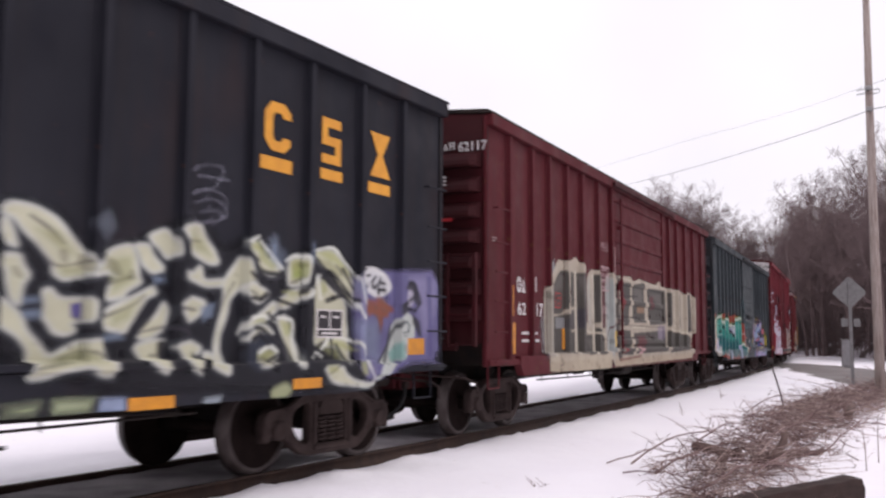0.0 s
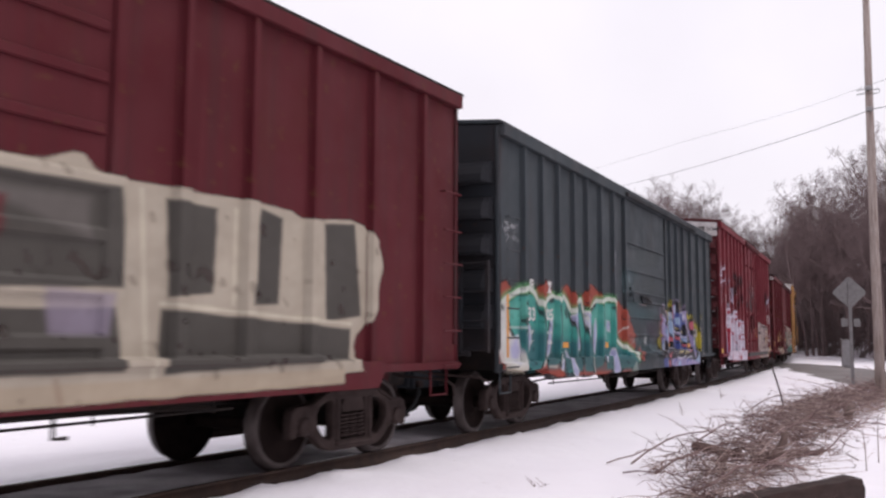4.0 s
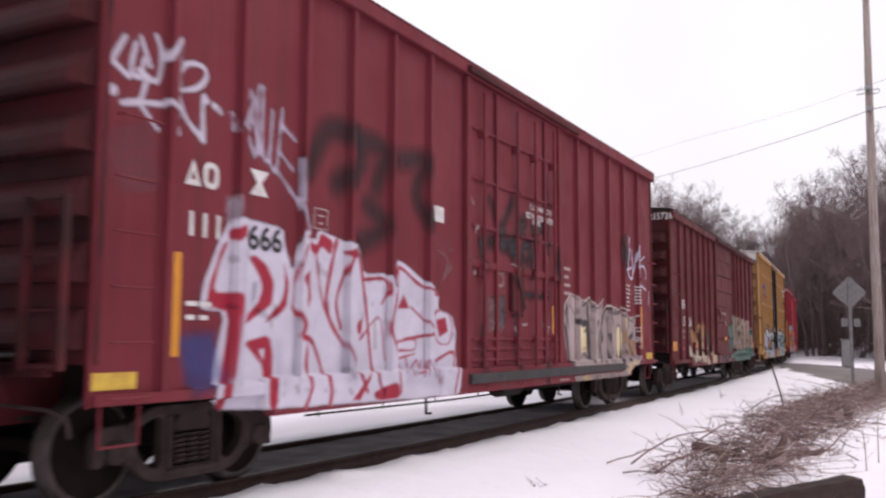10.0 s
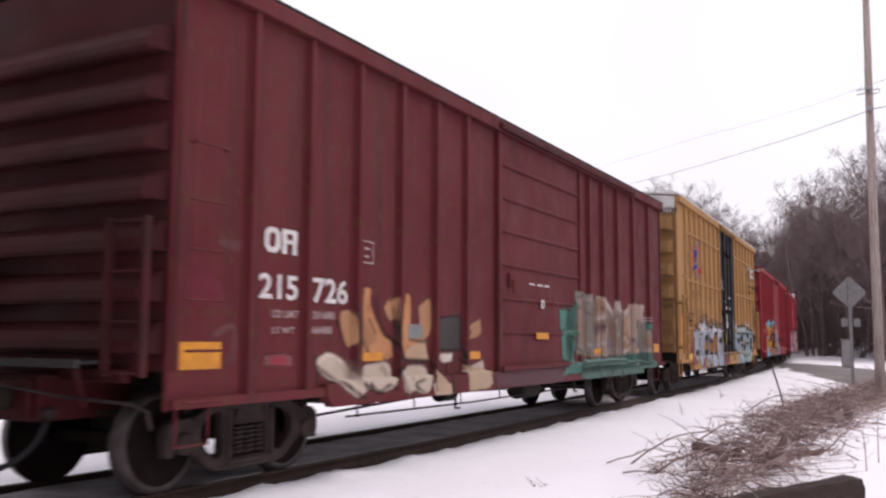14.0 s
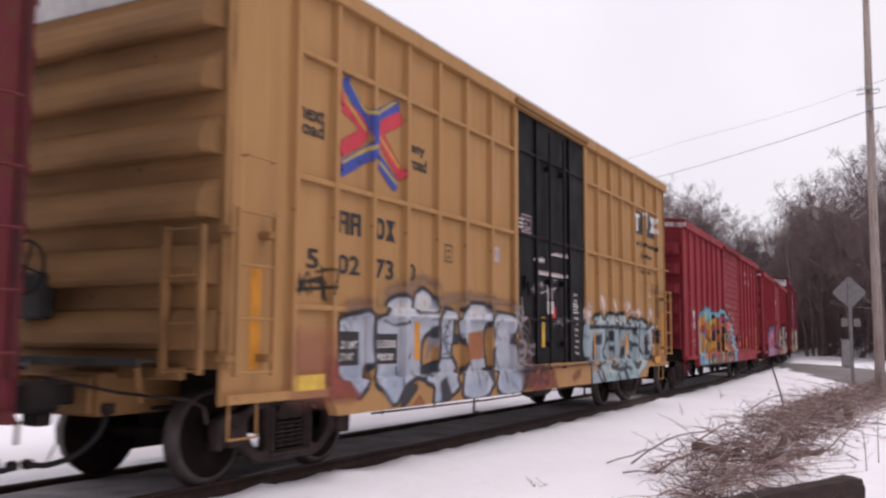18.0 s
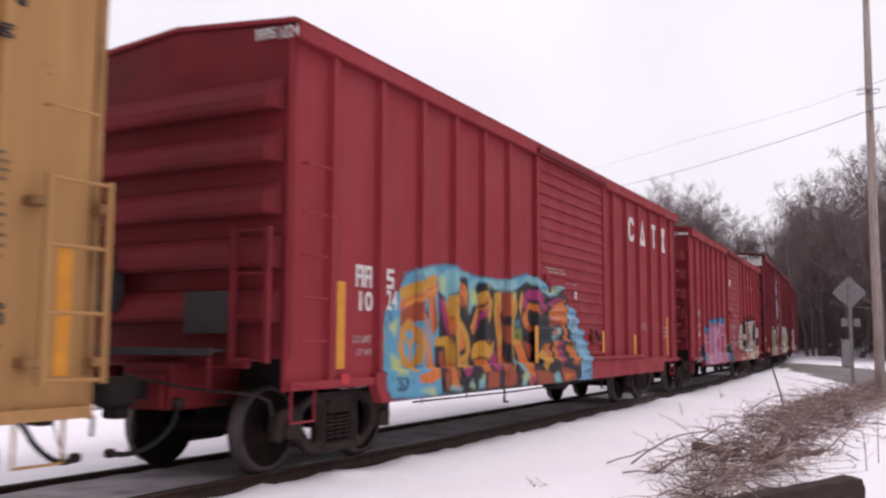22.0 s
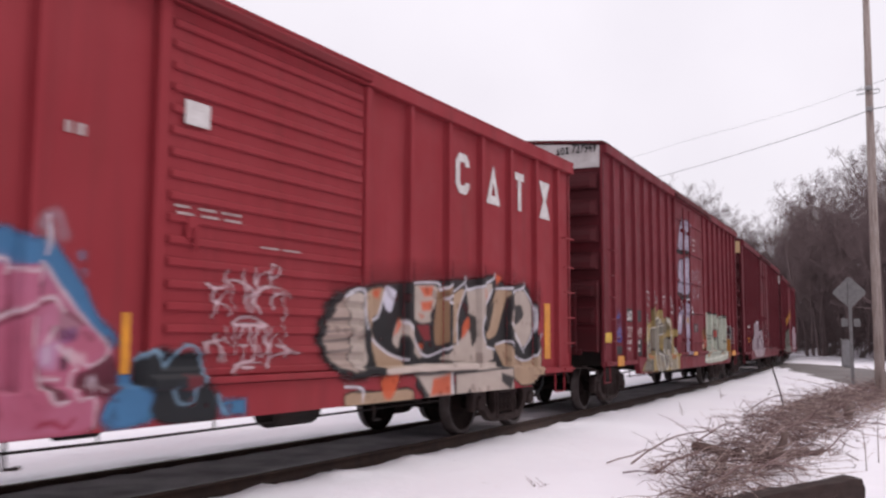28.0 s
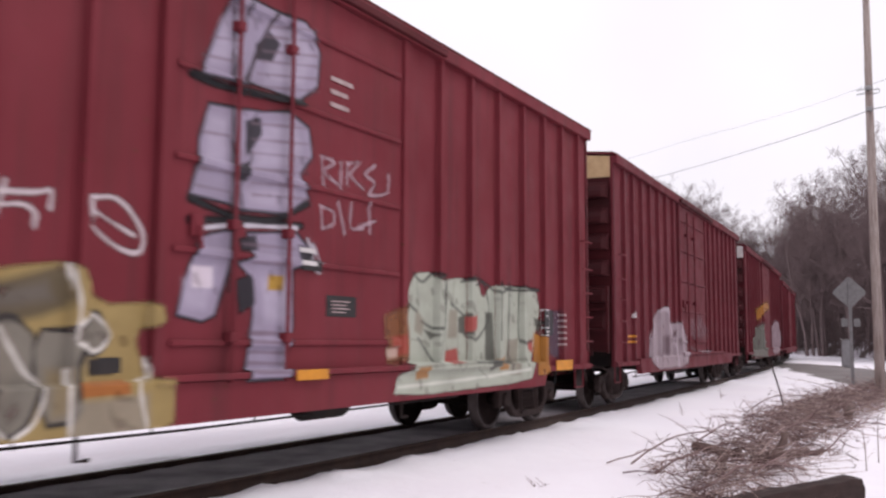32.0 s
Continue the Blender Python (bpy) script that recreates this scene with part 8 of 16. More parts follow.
    s.stroke('2a2226', 0.24, (-4.22, 2.87, -3.89, 2.68, -4.38, 2.41), soft=0.16, cover=0.6)
    s.fill('3b4a86', (-7.05, 1.39, -6.64, 1.45, -6.47, 1.03, -6.89, 0.93), soft=0.12, cover=0.6)
    s.fill('57484a', (-1.05, 2, -0.62, 2.02, -0.66, 1.55, -1.05, 1.55), soft=0.06, cover=0.7)
    s.stroke('b8a8a8', 0.035, (-0.88, 2.31, -0.71, 2.34, -0.69, 2.19, -0.87, 2.16), soft=0.03, cover=0.7)
    s.stroke('b8a8a8', 0.035, (-0.3, 2.47, -0.22, 2.28), soft=0.03, cover=0.7)
    s.stroke('b8a8a8', 0.035, (-0.3, 1.95, -0.19, 1.84), soft=0.03, cover=0.7)
    s.stroke('b8a8a8', 0.035, (-1.77, 3.3, -1.65, 3.25), soft=0.03, cover=0.7)
    s.stroke('b8a8a8', 0.035, (0.83, 1.66, 0.9, 1.49), soft=0.03, cover=0.7)
    s.stroke('b8a8a8', 0.035, (-1.62, 2.92, -1.58, 2.85), soft=0.03, cover=0.7)
    s.stroke('8f7a78', 0.02, (-2.66, 2.52, -2.33, 2.42, -2.47, 2.2), soft=0.03, cover=0.6)
    s.stroke('8f7a78', 0.02, (-2.19, 2.36, -2.59, 2.06), soft=0.03, cover=0.6)
    s.stroke('8f7a78', 0.02, (-2.8, 2.78, -2.71, 2.59), soft=0.03, cover=0.6)
    s.stroke('8f7a78', 0.02, (-1.91, 2.74, -1.76, 2.32), soft=0.03, cover=0.6)
    s.stroke('8f7a78', 0.02, (-2.4, 2.62, -2.27, 2.56), soft=0.03, cover=0.6)
    s.stroke('2a1f23', 0.14, (0.02, 2.65, 0.1, 2.83, 0.33, 2.87, 0.37, 2.71, 0.18, 2.58), soft=0.1, cover=0.65, close=True)
    s.fill('261c20', (0.35, 3.15, 1.07, 3.31, 1.09, 3.14, 0.38, 2.99), soft=0.05, cover=0.75)
    s.stroke('241a1e', 0.05, (0.05, 2.09, 0.97, 2.05), soft=0.03, cover=0.8)
    s.stroke('241a1e', 0.05, (-0.36, 1.74, 0.03, 1.76), soft=0.03, cover=0.8)
    s.stroke('241a1e', 0.05, (1.37, 2.78, 1.43, 2.6), soft=0.03, cover=0.8)
    s.stroke('241a1e', 0.05, (0.45, 3.01, 0.55, 2.74), soft=0.03, cover=0.8)
    s.fill('2a2024', (-0.13, 3.24, 0.06, 3.31, 0.12, 3.13, -0.09, 3.04), soft=0.1, cover=0.6)
    s.fill('2a2024', (-0.43, 2.84, -0.28, 2.83, -0.27, 2.6, -0.41, 2.53), soft=0.1, cover=0.6)
    s.stroke('c0a8ac', 0.03, (-0.39, 2.5, -0.15, 2.49), soft=0.03, cover=0.7)
    s.stroke('c0a8ac', 0.03, (-0.36, 2.36, -0.23, 2.32), soft=0.03, cover=0.7)
    s.stroke('c0a8ac', 0.03, (-0.1, 2.3, 0.02, 2.25), soft=0.03, cover=0.7)

    def smoke(width, *p):
        s.stroke('2a2226', width, p, soft=0.13, cover=0.72)

    smoke(0.16, -1.12, 3.35, -0.95, 3.13, -0.81, 2.96)
    smoke(0.16, -0.81, 2.92, -0.58, 3.17, -0.38, 3.45)
    smoke(0.2, -1.43, 2.72, -1.03, 2.77, -0.25, 2.84)
    smoke(0.16, -0.72, 2.73, -0.21, 2.68)
    smoke(0.14, -0.22, 2.95, 0.12, 3.2, 0.03, 3.03)
    smoke(0.13, -0.06, 2.39, -0.02, 2.69, 0.17, 2.84, 0.38, 2.7, 0.37, 2.41)
    smoke(0.12, 0.4, 3.17, 0.87, 3.2)
    smoke(0.11, 0.64, 3.18, 0.55, 2.72)
    smoke(0.12, 0.91, 3.15, 1.04, 2.82)
    smoke(0.14, -1.41, 2.69, -1.32, 2.38)
    smoke(0.13, -0.19, 1.75, -0.18, 0.84)
    smoke(0.11, -1.36, 1.54, -1.34, 0.82)
    smoke(0.13, 0.93, 1.23, 0.93, 0.72)
    smoke(0.09, 1.03, 4.03, 1.06, 2.83)
    smoke(0.1, 1.46, 2.83, 1.49, 2.39)
    smoke(0.09, -0.19, 3.69, -0.19, 2.59)
    smoke(0.08, 0.07, 2.07, 1.07, 2.1)
    s.fill('7d6062', (-1.23, 1.97, -0.69, 2.03, -0.69, 1.53, -1.2, 1.5), soft=0.12, cover=0.45)
    s.stroke('a59092', 0.02, (-1.2, 1.91, -1.06, 1.96, -1.13, 1.79, -0.99, 1.88, -0.93, 1.72), soft=0.03, cover=0.6)
    s.stroke('a59092', 0.02, (-1.17, 1.67, -0.92, 1.61, -0.72, 1.66), soft=0.03, cover=0.6)
    s.stroke('a59092', 0.02, (-0.89, 1.93, -0.71, 1.9), soft=0.03, cover=0.6)
    s.stroke('a59092', 0.02, (-1.11, 1.54, -0.77, 1.54), soft=0.03, cover=0.6)
    s.fill('3a2f36', (-0.87, 1.97, -0.62, 1.99, -0.59, 1.64, -0.83, 1.62), soft=0.05, cover=0.7)
    s.stroke('c0acae', 0.04, (-1.6, 2.94, -1.55, 2.9), soft=0.03, cover=0.7)
    s.stroke('c0acae', 0.04, (-1.62, 2.3, -1.58, 2.29), soft=0.03, cover=0.7)
    s.stroke('c0acae', 0.04, (-0.27, 1.57, -0.24, 1.52), soft=0.03, cover=0.7)
    s.stroke('c0acae', 0.04, (0.03, 1.62, 0.19, 1.62), soft=0.03, cover=0.7)
    s.hang(c, "white letters with red shading and black smoke")


def grey_letters(c):
    s = Spray(0.018)

    def ink(*p):
        s.fill('2b2527', p, soft=0.03, cover=0.95)

    def line(*p):
        s.stroke('2f292b', 0.04, p, soft=0.025, cover=0.9)

    s.fill('a08f8d', (1.9, 1.65, 1.92, 1.88, 2.03, 2.04, 2.28, 2.17, 2.42, 2.12, 2.6, 2.02, 2.77, 2, 3.02, 2.08, 3.18, 2.13, 3.36, 1.98, 3.64, 2, 3.88, 2.04, 3.98, 1.92, 4.22, 2.01, 4.35, 1.96, 4.52, 1.92, 4.7, 2, 4.93, 1.94, 5.12, 2.01, 5.33, 1.9, 5.75, 1.82, 6.15, 1.86, 6.03, 1.65, 6.12, 1.14, 6.26, 0.98, 6.05, 0.81, 5.51, 0.82, 5.36, 0.67, 4.23, 0.63, 2.96, 0.66, 2.23, 0.64, 2.09, 0.88, 2, 1.17, 1.92, 1.42), soft=0.03)
    s.fill('b3a3a2', (2.08, 1.94, 2.29, 2.08, 2.45, 2.03, 2.43, 1.83, 2.41, 1.21, 2.26, 1, 2.16, 1.38), soft=0.12, cover=0.7)
    s.fill('b3a3a2', (3.22, 1.97, 3.72, 1.95, 3.87, 1.94, 3.72, 1.8, 3.37, 1.68), soft=0.1, cover=0.6)
    s.fill('86736f', (2.09, 0.84, 5.3, 0.77, 5.31, 0.56, 2.96, 0.62, 2.23, 0.63), soft=0.05, cover=0.7)
    ink(1.93, 1.87, 2.03, 2.02, 2.07, 1.93, 2.04, 1.81, 2.13, 1.55, 2.05, 1.64, 1.97, 1.78)
    ink(1.9, 1.61, 1.97, 1.72, 2.07, 1.38, 2.14, 1.05, 2.17, 0.91, 2.09, 0.9, 2.02, 1.22, 1.93, 1.47)
    ink(2.36, 1.75, 2.66, 1.79, 2.79, 1.75, 3.02, 1.74, 2.99, 1.63, 2.73, 1.61, 2.53, 1.67, 2.44, 1.65)
    ink(2.99, 1.65, 3.07, 1.78, 3.12, 1.58, 3.19, 1.39, 3.16, 1.15, 3.32, 0.98, 3.13, 1.04, 3.03, 1.2, 2.97, 1.39)
    ink(3.02, 2.02, 3.1, 2.06, 3.14, 1.77, 3.25, 1.47, 3.17, 1.58, 3.07, 1.77, 3.01, 1.86)
    ink(3.39, 1.64, 3.74, 1.78, 3.73, 1.69, 3.44, 1.62)
    ink(3.54, 1.03, 3.61, 1.19, 3.66, 0.99)
    ink(3.81, 1.43, 3.88, 1.63, 3.96, 1.38, 3.85, 1.33)
    ink(4.38, 1.89, 4.55, 1.5, 4.6, 1.32, 4.45, 1.54, 4.34, 1.77)
    ink(4.86, 0.98, 5.06, 1.22, 5.12, 0.97, 5.01, 0.89)
    ink(5.21, 1.23, 5.56, 1.02, 5.69, 0.95, 5.4, 0.95, 5.18, 1.13)
    ink(5.51, 1.44, 5.94, 1.57, 5.9, 1.46, 5.64, 1.35)
    ink(5.48, 1.88, 5.61, 1.87, 5.61, 1.63, 5.51, 1.65)
    line(2.5, 1.09, 2.75, 1.16, 3.06, 1.08, 3.29, 0.98)
    line(3.95, 1.91, 3.84, 1.39, 3.81, 1.18, 3.95, 0.91)
    line(4.02, 1.97, 3.92, 1.68)
    line(4.24, 1.5, 4.31, 1.17, 4.49, 0.88)
    line(4.76, 1.59, 4.89, 1.69, 5.01, 1.61, 5.02, 1.26, 4.91, 0.98, 4.78, 1.16)
    line(2.77, 1.99, 3.05, 2.06)
    line(3.99, 1.89, 4.22, 1.99, 4.37, 1.95, 4.57, 1.9, 4.93, 1.92, 5.13, 1.99)
    s.fill('e2cfa4', (2.48, 1.65, 2.73, 1.61, 2.99, 1.63, 2.98, 1.47, 3.01, 1.2, 2.81, 1.17, 2.55, 1.1, 2.5, 1.38), soft=0.02)
    s.fill('b0824e', (2.55, 1.21, 2.81, 1.26, 3, 1.28, 2.99, 1.22, 2.81, 1.19, 2.57, 1.16), soft=0.03, cover=0.7)
    s.fill('e2cfa4', (3.4, 1.58, 3.5, 1.61, 3.53, 1.04, 3.4, 0.99), soft=0.02)
    s.fill('a8742a', (3.54, 1.69, 3.64, 1.7, 3.64, 1.21, 3.56, 1.19), soft=0.02)
    s.fill('e2cfa4', (4.8, 1.61, 4.89, 1.67, 4.99, 1.61, 5, 1.28, 4.91, 1, 4.8, 1.16), soft=0.02)
    s.fill('e2cfa4', (5.06, 1.62, 5.17, 1.45, 5.12, 1.15, 5.07, 1.39), soft=0.02)
    s.fill('977457', (5.16, 1.62, 5.51, 1.62, 5.6, 1.39, 6.04, 1.39, 6.07, 1.13, 5.71, 1.05, 5.21, 1.26), soft=0.04)
    s.fill('c4b08a', (5.2, 1.84, 5.48, 1.87, 5.5, 1.7, 5.21, 1.65), soft=0.02)
    s.fill('c9b088', (5.11, 0.87, 5.5, 0.96, 6.05, 0.96, 6.22, 0.96, 5.51, 0.79, 5.33, 0.67), soft=0.03, cover=0.8)
    s.fill('c4a676', (2.54, 0.74, 2.89, 0.79, 3.02, 0.67, 2.66, 0.65), soft=0.03, cover=0.8)
    s.stroke('d9d0cc', 0.025, (1.88, 1.65, 1.9, 1.89, 2.01, 2.06, 2.28, 2.19, 2.44, 2.14, 2.61, 2.04, 2.77, 2.03, 3.02, 2.11, 3.19, 2.16, 3.38, 2.01, 3.64, 2.03, 3.89, 2.08, 4, 1.95), soft=0.025, cover=0.9)
    s.stroke('d9d0cc', 0.025, (4, 1.95, 4.23, 2.05, 4.54, 1.96, 4.7, 2.04, 4.94, 1.98, 5.13, 2.05, 5.38, 1.93, 5.78, 1.85, 6.19, 1.91), soft=0.025, cover=0.9)
    s.stroke('d9d0cc', 0.025, (2.77, 2.1, 3.02, 2.1), soft=0.025, cover=0.9)
    s.stroke('d9d0cc', 0.025, (3.71, 2.03, 4, 2.17), soft=0.025, cover=0.9)
    s.stroke('d9d0cc', 0.025, (1.94, 2.01, 1.91, 1.92), soft=0.025, cover=0.9)
    s.stroke('cfc0c0', 0.03, (1.81, 1.77, 1.74, 1.73, 1.78, 1.63, 1.87, 1.57, 1.92, 1.22), soft=0.03, cover=0.6)
    s.fill('3a3134', (5.16, 3.47, 5.33, 3.58, 5.48, 3.45, 5.62, 3.24, 5.77, 3.21, 5.72, 2.96, 5.58, 2.88, 5.51, 2.69, 5.35, 2.79, 5.17, 2.99), soft=0.1, cover=0.75)
    s.stroke('cfc6dc', 0.05, (5.77, 3.52, 5.75, 3.21, 5.68, 3.02, 5.67, 2.77, 5.83, 2.68, 5.96, 2.73, 5.97, 3, 5.89, 3.29), soft=0.03, cover=0.9)
    s.stroke('cfc6dc', 0.05, (5.58, 2.85, 5.9, 2.91), soft=0.03, cover=0.9)
    s.stroke('cfc6dc', 0.05, (5.98, 2.77, 6.12, 2.97, 6.25, 3.37, 6.31, 3.35, 6.26, 3.04, 6.24, 2.91), soft=0.03, cover=0.9)
    s.stroke('cfc6dc', 0.05, (6.89, 3.22, 6.54, 3.09, 6.33, 2.85, 6.4, 2.61, 6.57, 2.57, 6.82, 2.52, 6.98, 2.48), soft=0.03, cover=0.9)
    s.stroke('cfc6dc', 0.05, (6.37, 2.95, 6.81, 3, 7, 2.86, 6.95, 2.74), soft=0.03, cover=0.9)
    s.stroke('cfc6dc', 0.05, (7.2, 2.46, 7.18, 2.18), soft=0.03, cover=0.9)
    s.stroke('2b2527', 0.03, (2.78, 2, 3.03, 2.04, 3.16, 2.1, 3.31, 1.99, 3.6, 1.97, 3.78, 2, 3.88, 1.89), soft=0.03, cover=0.85)
    s.stroke('2b2527', 0.03, (3.98, 1.94, 4.17, 2, 4.33, 1.92, 4.61, 1.93, 5, 1.96, 5.25, 1.86, 5.52, 1.82, 6.01, 1.78), soft=0.03, cover=0.85)
    s.stroke('2b2527', 0.05, (3.9, 1.86, 3.81, 1.62, 3.76, 1.29, 3.87, 0.94), soft=0.03, cover=0.9)
    s.stroke('2b2527', 0.05, (4.26, 1.93, 4.35, 1.69, 4.48, 1.36), soft=0.03, cover=0.9)
    s.stroke('2b2527', 0.05, (4.19, 1.19, 4.3, 0.89, 4.5, 0.79), soft=0.03, cover=0.9)
    s.stroke('2b2527', 0.05, (3.07, 1.82, 3.2, 1.38, 3.2, 0.99), soft=0.03, cover=0.9)
    s.stroke('2b2527', 0.05, (2.87, 1.72, 3, 1.72, 2.98, 1.57, 2.89, 1.55), soft=0.03, cover=0.9)
    s.stroke('2b2527', 0.05, (5.53, 1.39, 5.81, 1.16, 6.03, 1.04), soft=0.03, cover=0.9)
    s.stroke('2b2527', 0.05, (4.79, 1.08, 5.03, 0.91, 5.28, 0.84), soft=0.03, cover=0.9)
    s.stroke('2b2527', 0.05, (3.61, 1.75, 3.68, 1.2, 3.58, 0.98), soft=0.03, cover=0.9)
    s.hang(c, "grey and tan outlined graffiti with white highlights")


def orange_letters(c):
    s = Spray(0.018)
    s.fill('bd8458', (-5.14, 1.89, -4.89, 1.98, -4.93, 1.7, -4.71, 1.44, -4.43, 1.36, -4.47, 1.21, -5.12, 1.21), cover=0.95)
    s.fill('bd8458', (-4.28, 1.89, -4.14, 1.95, -4.07, 1.62, -4.02, 1.45, -3.7, 1.39, -3.65, 1.23, -4.26, 1.15, -4.36, 1.39), cover=0.95)
    s.fill('ad8060', (-5.48, 1.69, -5.33, 1.7, -5.22, 1.39, -5.31, 1.28, -5.43, 1.44), cover=0.85)
    s.fill('ad8060', (-4.6, 1.76, -4.51, 1.87, -4.48, 1.72, -4.55, 1.63), cover=0.85)
    s.fill('ad8060', (-3.84, 1.79, -3.62, 1.88, -3.63, 1.38, -3.78, 1.38), cover=0.85)
    s.fill('ad8060', (-2.61, 1.56, -2.12, 1.67, -2.08, 1.46, -2.45, 1.38), cover=0.85)
    s.fill('bfaea2', (-5.87, 1.2, -5.67, 1.25, -5.51, 1.09, -5.28, 0.93, -5.2, 0.74, -5.37, 0.81, -5.87, 1.07), cover=0.9)
    s.fill('bfaea2', (-5.19, 1.07, -4.47, 1.16, -4.51, 0.83, -4.9, 0.92, -5.21, 0.77), cover=0.9)
    s.fill('bfaea2', (-4.35, 0.99, -4.26, 1.05, -3.64, 1.09, -3.68, 0.73, -4.01, 0.82, -4.25, 0.74), cover=0.9)
    s.fill('bfaea2', (-3.61, 0.86, -3.14, 0.83, -3.1, 0.7, -3.55, 0.71), cover=0.9)
    s.fill('bfaea2', (-3.35, 1.21, -2.92, 1.2, -2.99, 1.1, -3.23, 1.1), cover=0.9)
    s.fill('bfaea2', (-2.7, 0.99, -2.04, 1.11, -1.87, 0.78, -2.44, 0.72), cover=0.9)
    s.stroke('33221e', 0.03, (-5.14, 1.88, -5.01, 1.6, -4.76, 1.39, -4.49, 1.33), soft=0.025, cover=0.85)
    s.stroke('33221e', 0.03, (-5, 1.18, -4.53, 1.17), soft=0.025, cover=0.85)
    s.stroke('33221e', 0.03, (-4.22, 1.45, -4.07, 1.28, -3.7, 1.24), soft=0.025, cover=0.85)
    s.stroke('33221e', 0.03, (-4.32, 1.06, -3.7, 1.1), soft=0.025, cover=0.85)
    s.stroke('33221e', 0.03, (-5.87, 1.08, -5.52, 0.95, -5.21, 0.76), soft=0.025, cover=0.85)
    s.stroke('33221e', 0.03, (-5.54, 1.58, -5.35, 1.34), soft=0.025, cover=0.85)
    s.stroke('33221e', 0.03, (-5.16, 1.02, -4.99, 0.92, -4.9, 0.86), soft=0.025, cover=0.85)
    s.stroke('33221e', 0.03, (-3.56, 1.15, -3.39, 0.85), soft=0.025, cover=0.85)
    s.stroke('33221e', 0.03, (-2.83, 1.65, -2.64, 1.13), soft=0.025, cover=0.85)
    s.stroke('33221e', 0.03, (-4.2, 0.83, -4.06, 0.99), soft=0.025, cover=0.85)
    s.stroke('33221e', 0.03, (-5.9, 1.22, -5.86, 0.96), soft=0.025, cover=0.85)
    s.stroke('33221e', 0.03, (-4.98, 0.87, -4.95, 0.97, -4.82, 0.89, -4.78, 0.96), soft=0.025, cover=0.85)
    s.fill('b98058', (-5.16, 1.93, -4.94, 1.95, -4.89, 1.72, -4.65, 1.45, -4.46, 1.33, -4.4, 1.16, -5.09, 1.17, -5.17, 1.5), soft=0.035, cover=0.9)
    s.fill('b98058', (-4.27, 1.89, -4.04, 1.96, -4, 1.63, -4.05, 1.45, -4.26, 1.39, -4.31, 1.62), soft=0.035, cover=0.9)
    s.fill('a97c5a', (-5.51, 1.67, -5.27, 1.71, -5.23, 1.39, -5.33, 1.28, -5.44, 1.44), soft=0.035, cover=0.9)
    s.fill('a97c5a', (-4.64, 1.76, -4.37, 1.86, -4.37, 1.62, -4.51, 1.59), soft=0.035, cover=0.9)
    s.fill('a97c5a', (-3.82, 1.64, -3.68, 1.86, -3.53, 1.9, -3.52, 1.46, -3.72, 1.39), soft=0.035, cover=0.9)
    s.fill('b79a80', (-4.25, 1.24, -3.67, 1.39, -3.58, 1.14, -4.25, 1.16), soft=0.035, cover=0.9)
    s.fill('bfae9e', (-5.89, 1.19, -5.66, 1.26, -5.34, 1.13, -5.17, 0.91, -5.12, 0.77, -5.42, 0.92, -5.84, 1.06), soft=0.035, cover=0.9)
    s.fill('bfae9e', (-5.09, 1.12, -4.45, 1.1, -4.44, 0.88, -4.63, 0.8, -5, 0.85, -5.1, 0.91), soft=0.035, cover=0.9)
    s.fill('bfae9e', (-4.35, 1, -4.04, 1.09, -3.58, 1.05, -3.65, 0.78, -3.82, 0.73, -4.09, 0.8, -4.19, 0.74), soft=0.035, cover=0.9)
    s.fill('b3987e', (-3.49, 1.02, -3.12, 0.81, -3.12, 0.7, -3.54, 0.74), soft=0.035, cover=0.9)
    s.fill('b3987e', (-2.68, 1.06, -1.89, 0.97, -1.96, 0.72, -2.6, 0.72), soft=0.035, cover=0.9)
    s.fill('c9c0b4', (-3.25, 1.21, -2.94, 1.21, -2.98, 1.13, -3.19, 1.1), soft=0.035, cover=0.9)
    s.stroke('2c1d1a', 0.035, (-5.24, 1.71, -5.18, 1.28, -5.13, 1.07), soft=0.03, cover=0.85)
    s.stroke('2c1d1a', 0.035, (-4.8, 1.84, -4.65, 1.5, -4.36, 1.33, -4.33, 1.16), soft=0.03, cover=0.85)
    s.stroke('2c1d1a', 0.035, (-5.09, 1.44, -4.92, 1.22), soft=0.03, cover=0.85)
    s.stroke('2c1d1a', 0.035, (-4.29, 1.16, -3.6, 1.13), soft=0.03, cover=0.85)
    s.stroke('2c1d1a', 0.035, (-4.35, 1.04, -4.19, 0.74), soft=0.03, cover=0.85)
    s.stroke('2c1d1a', 0.035, (-5.88, 1.12, -5.42, 0.9, -5.1, 0.76), soft=0.03, cover=0.85)
    s.stroke('2c1d1a', 0.035, (-4.05, 1.39, -3.72, 1.36, -3.67, 1.39), soft=0.03, cover=0.85)
    s.stroke('2c1d1a', 0.035, (-3.6, 1.02, -3.5, 0.77), soft=0.03, cover=0.85)
    s.stroke('2c1d1a', 0.035, (-3.13, 1.07, -3.06, 0.75), soft=0.03, cover=0.85)
    s.stroke('2c1d1a', 0.035, (-5.13, 0.91, -4.82, 0.81, -4.63, 0.88, -4.44, 0.82), soft=0.03, cover=0.85)
    s.stroke('2c1d1a', 0.035, (-3.82, 0.91, -4.04, 0.86, -3.82, 0.76), soft=0.03, cover=0.85)
    s.stroke('2c1d1a', 0.035, (-4.93, 1.61, -4.79, 1.45), soft=0.03, cover=0.85)
    s.stroke('2c1d1a', 0.035, (-2.74, 1.13, -2.54, 0.99), soft=0.03, cover=0.85)
    s.stroke('2c1d1a', 0.035, (-4.42, 1.74, -4.34, 1.39), soft=0.03, cover=0.85)
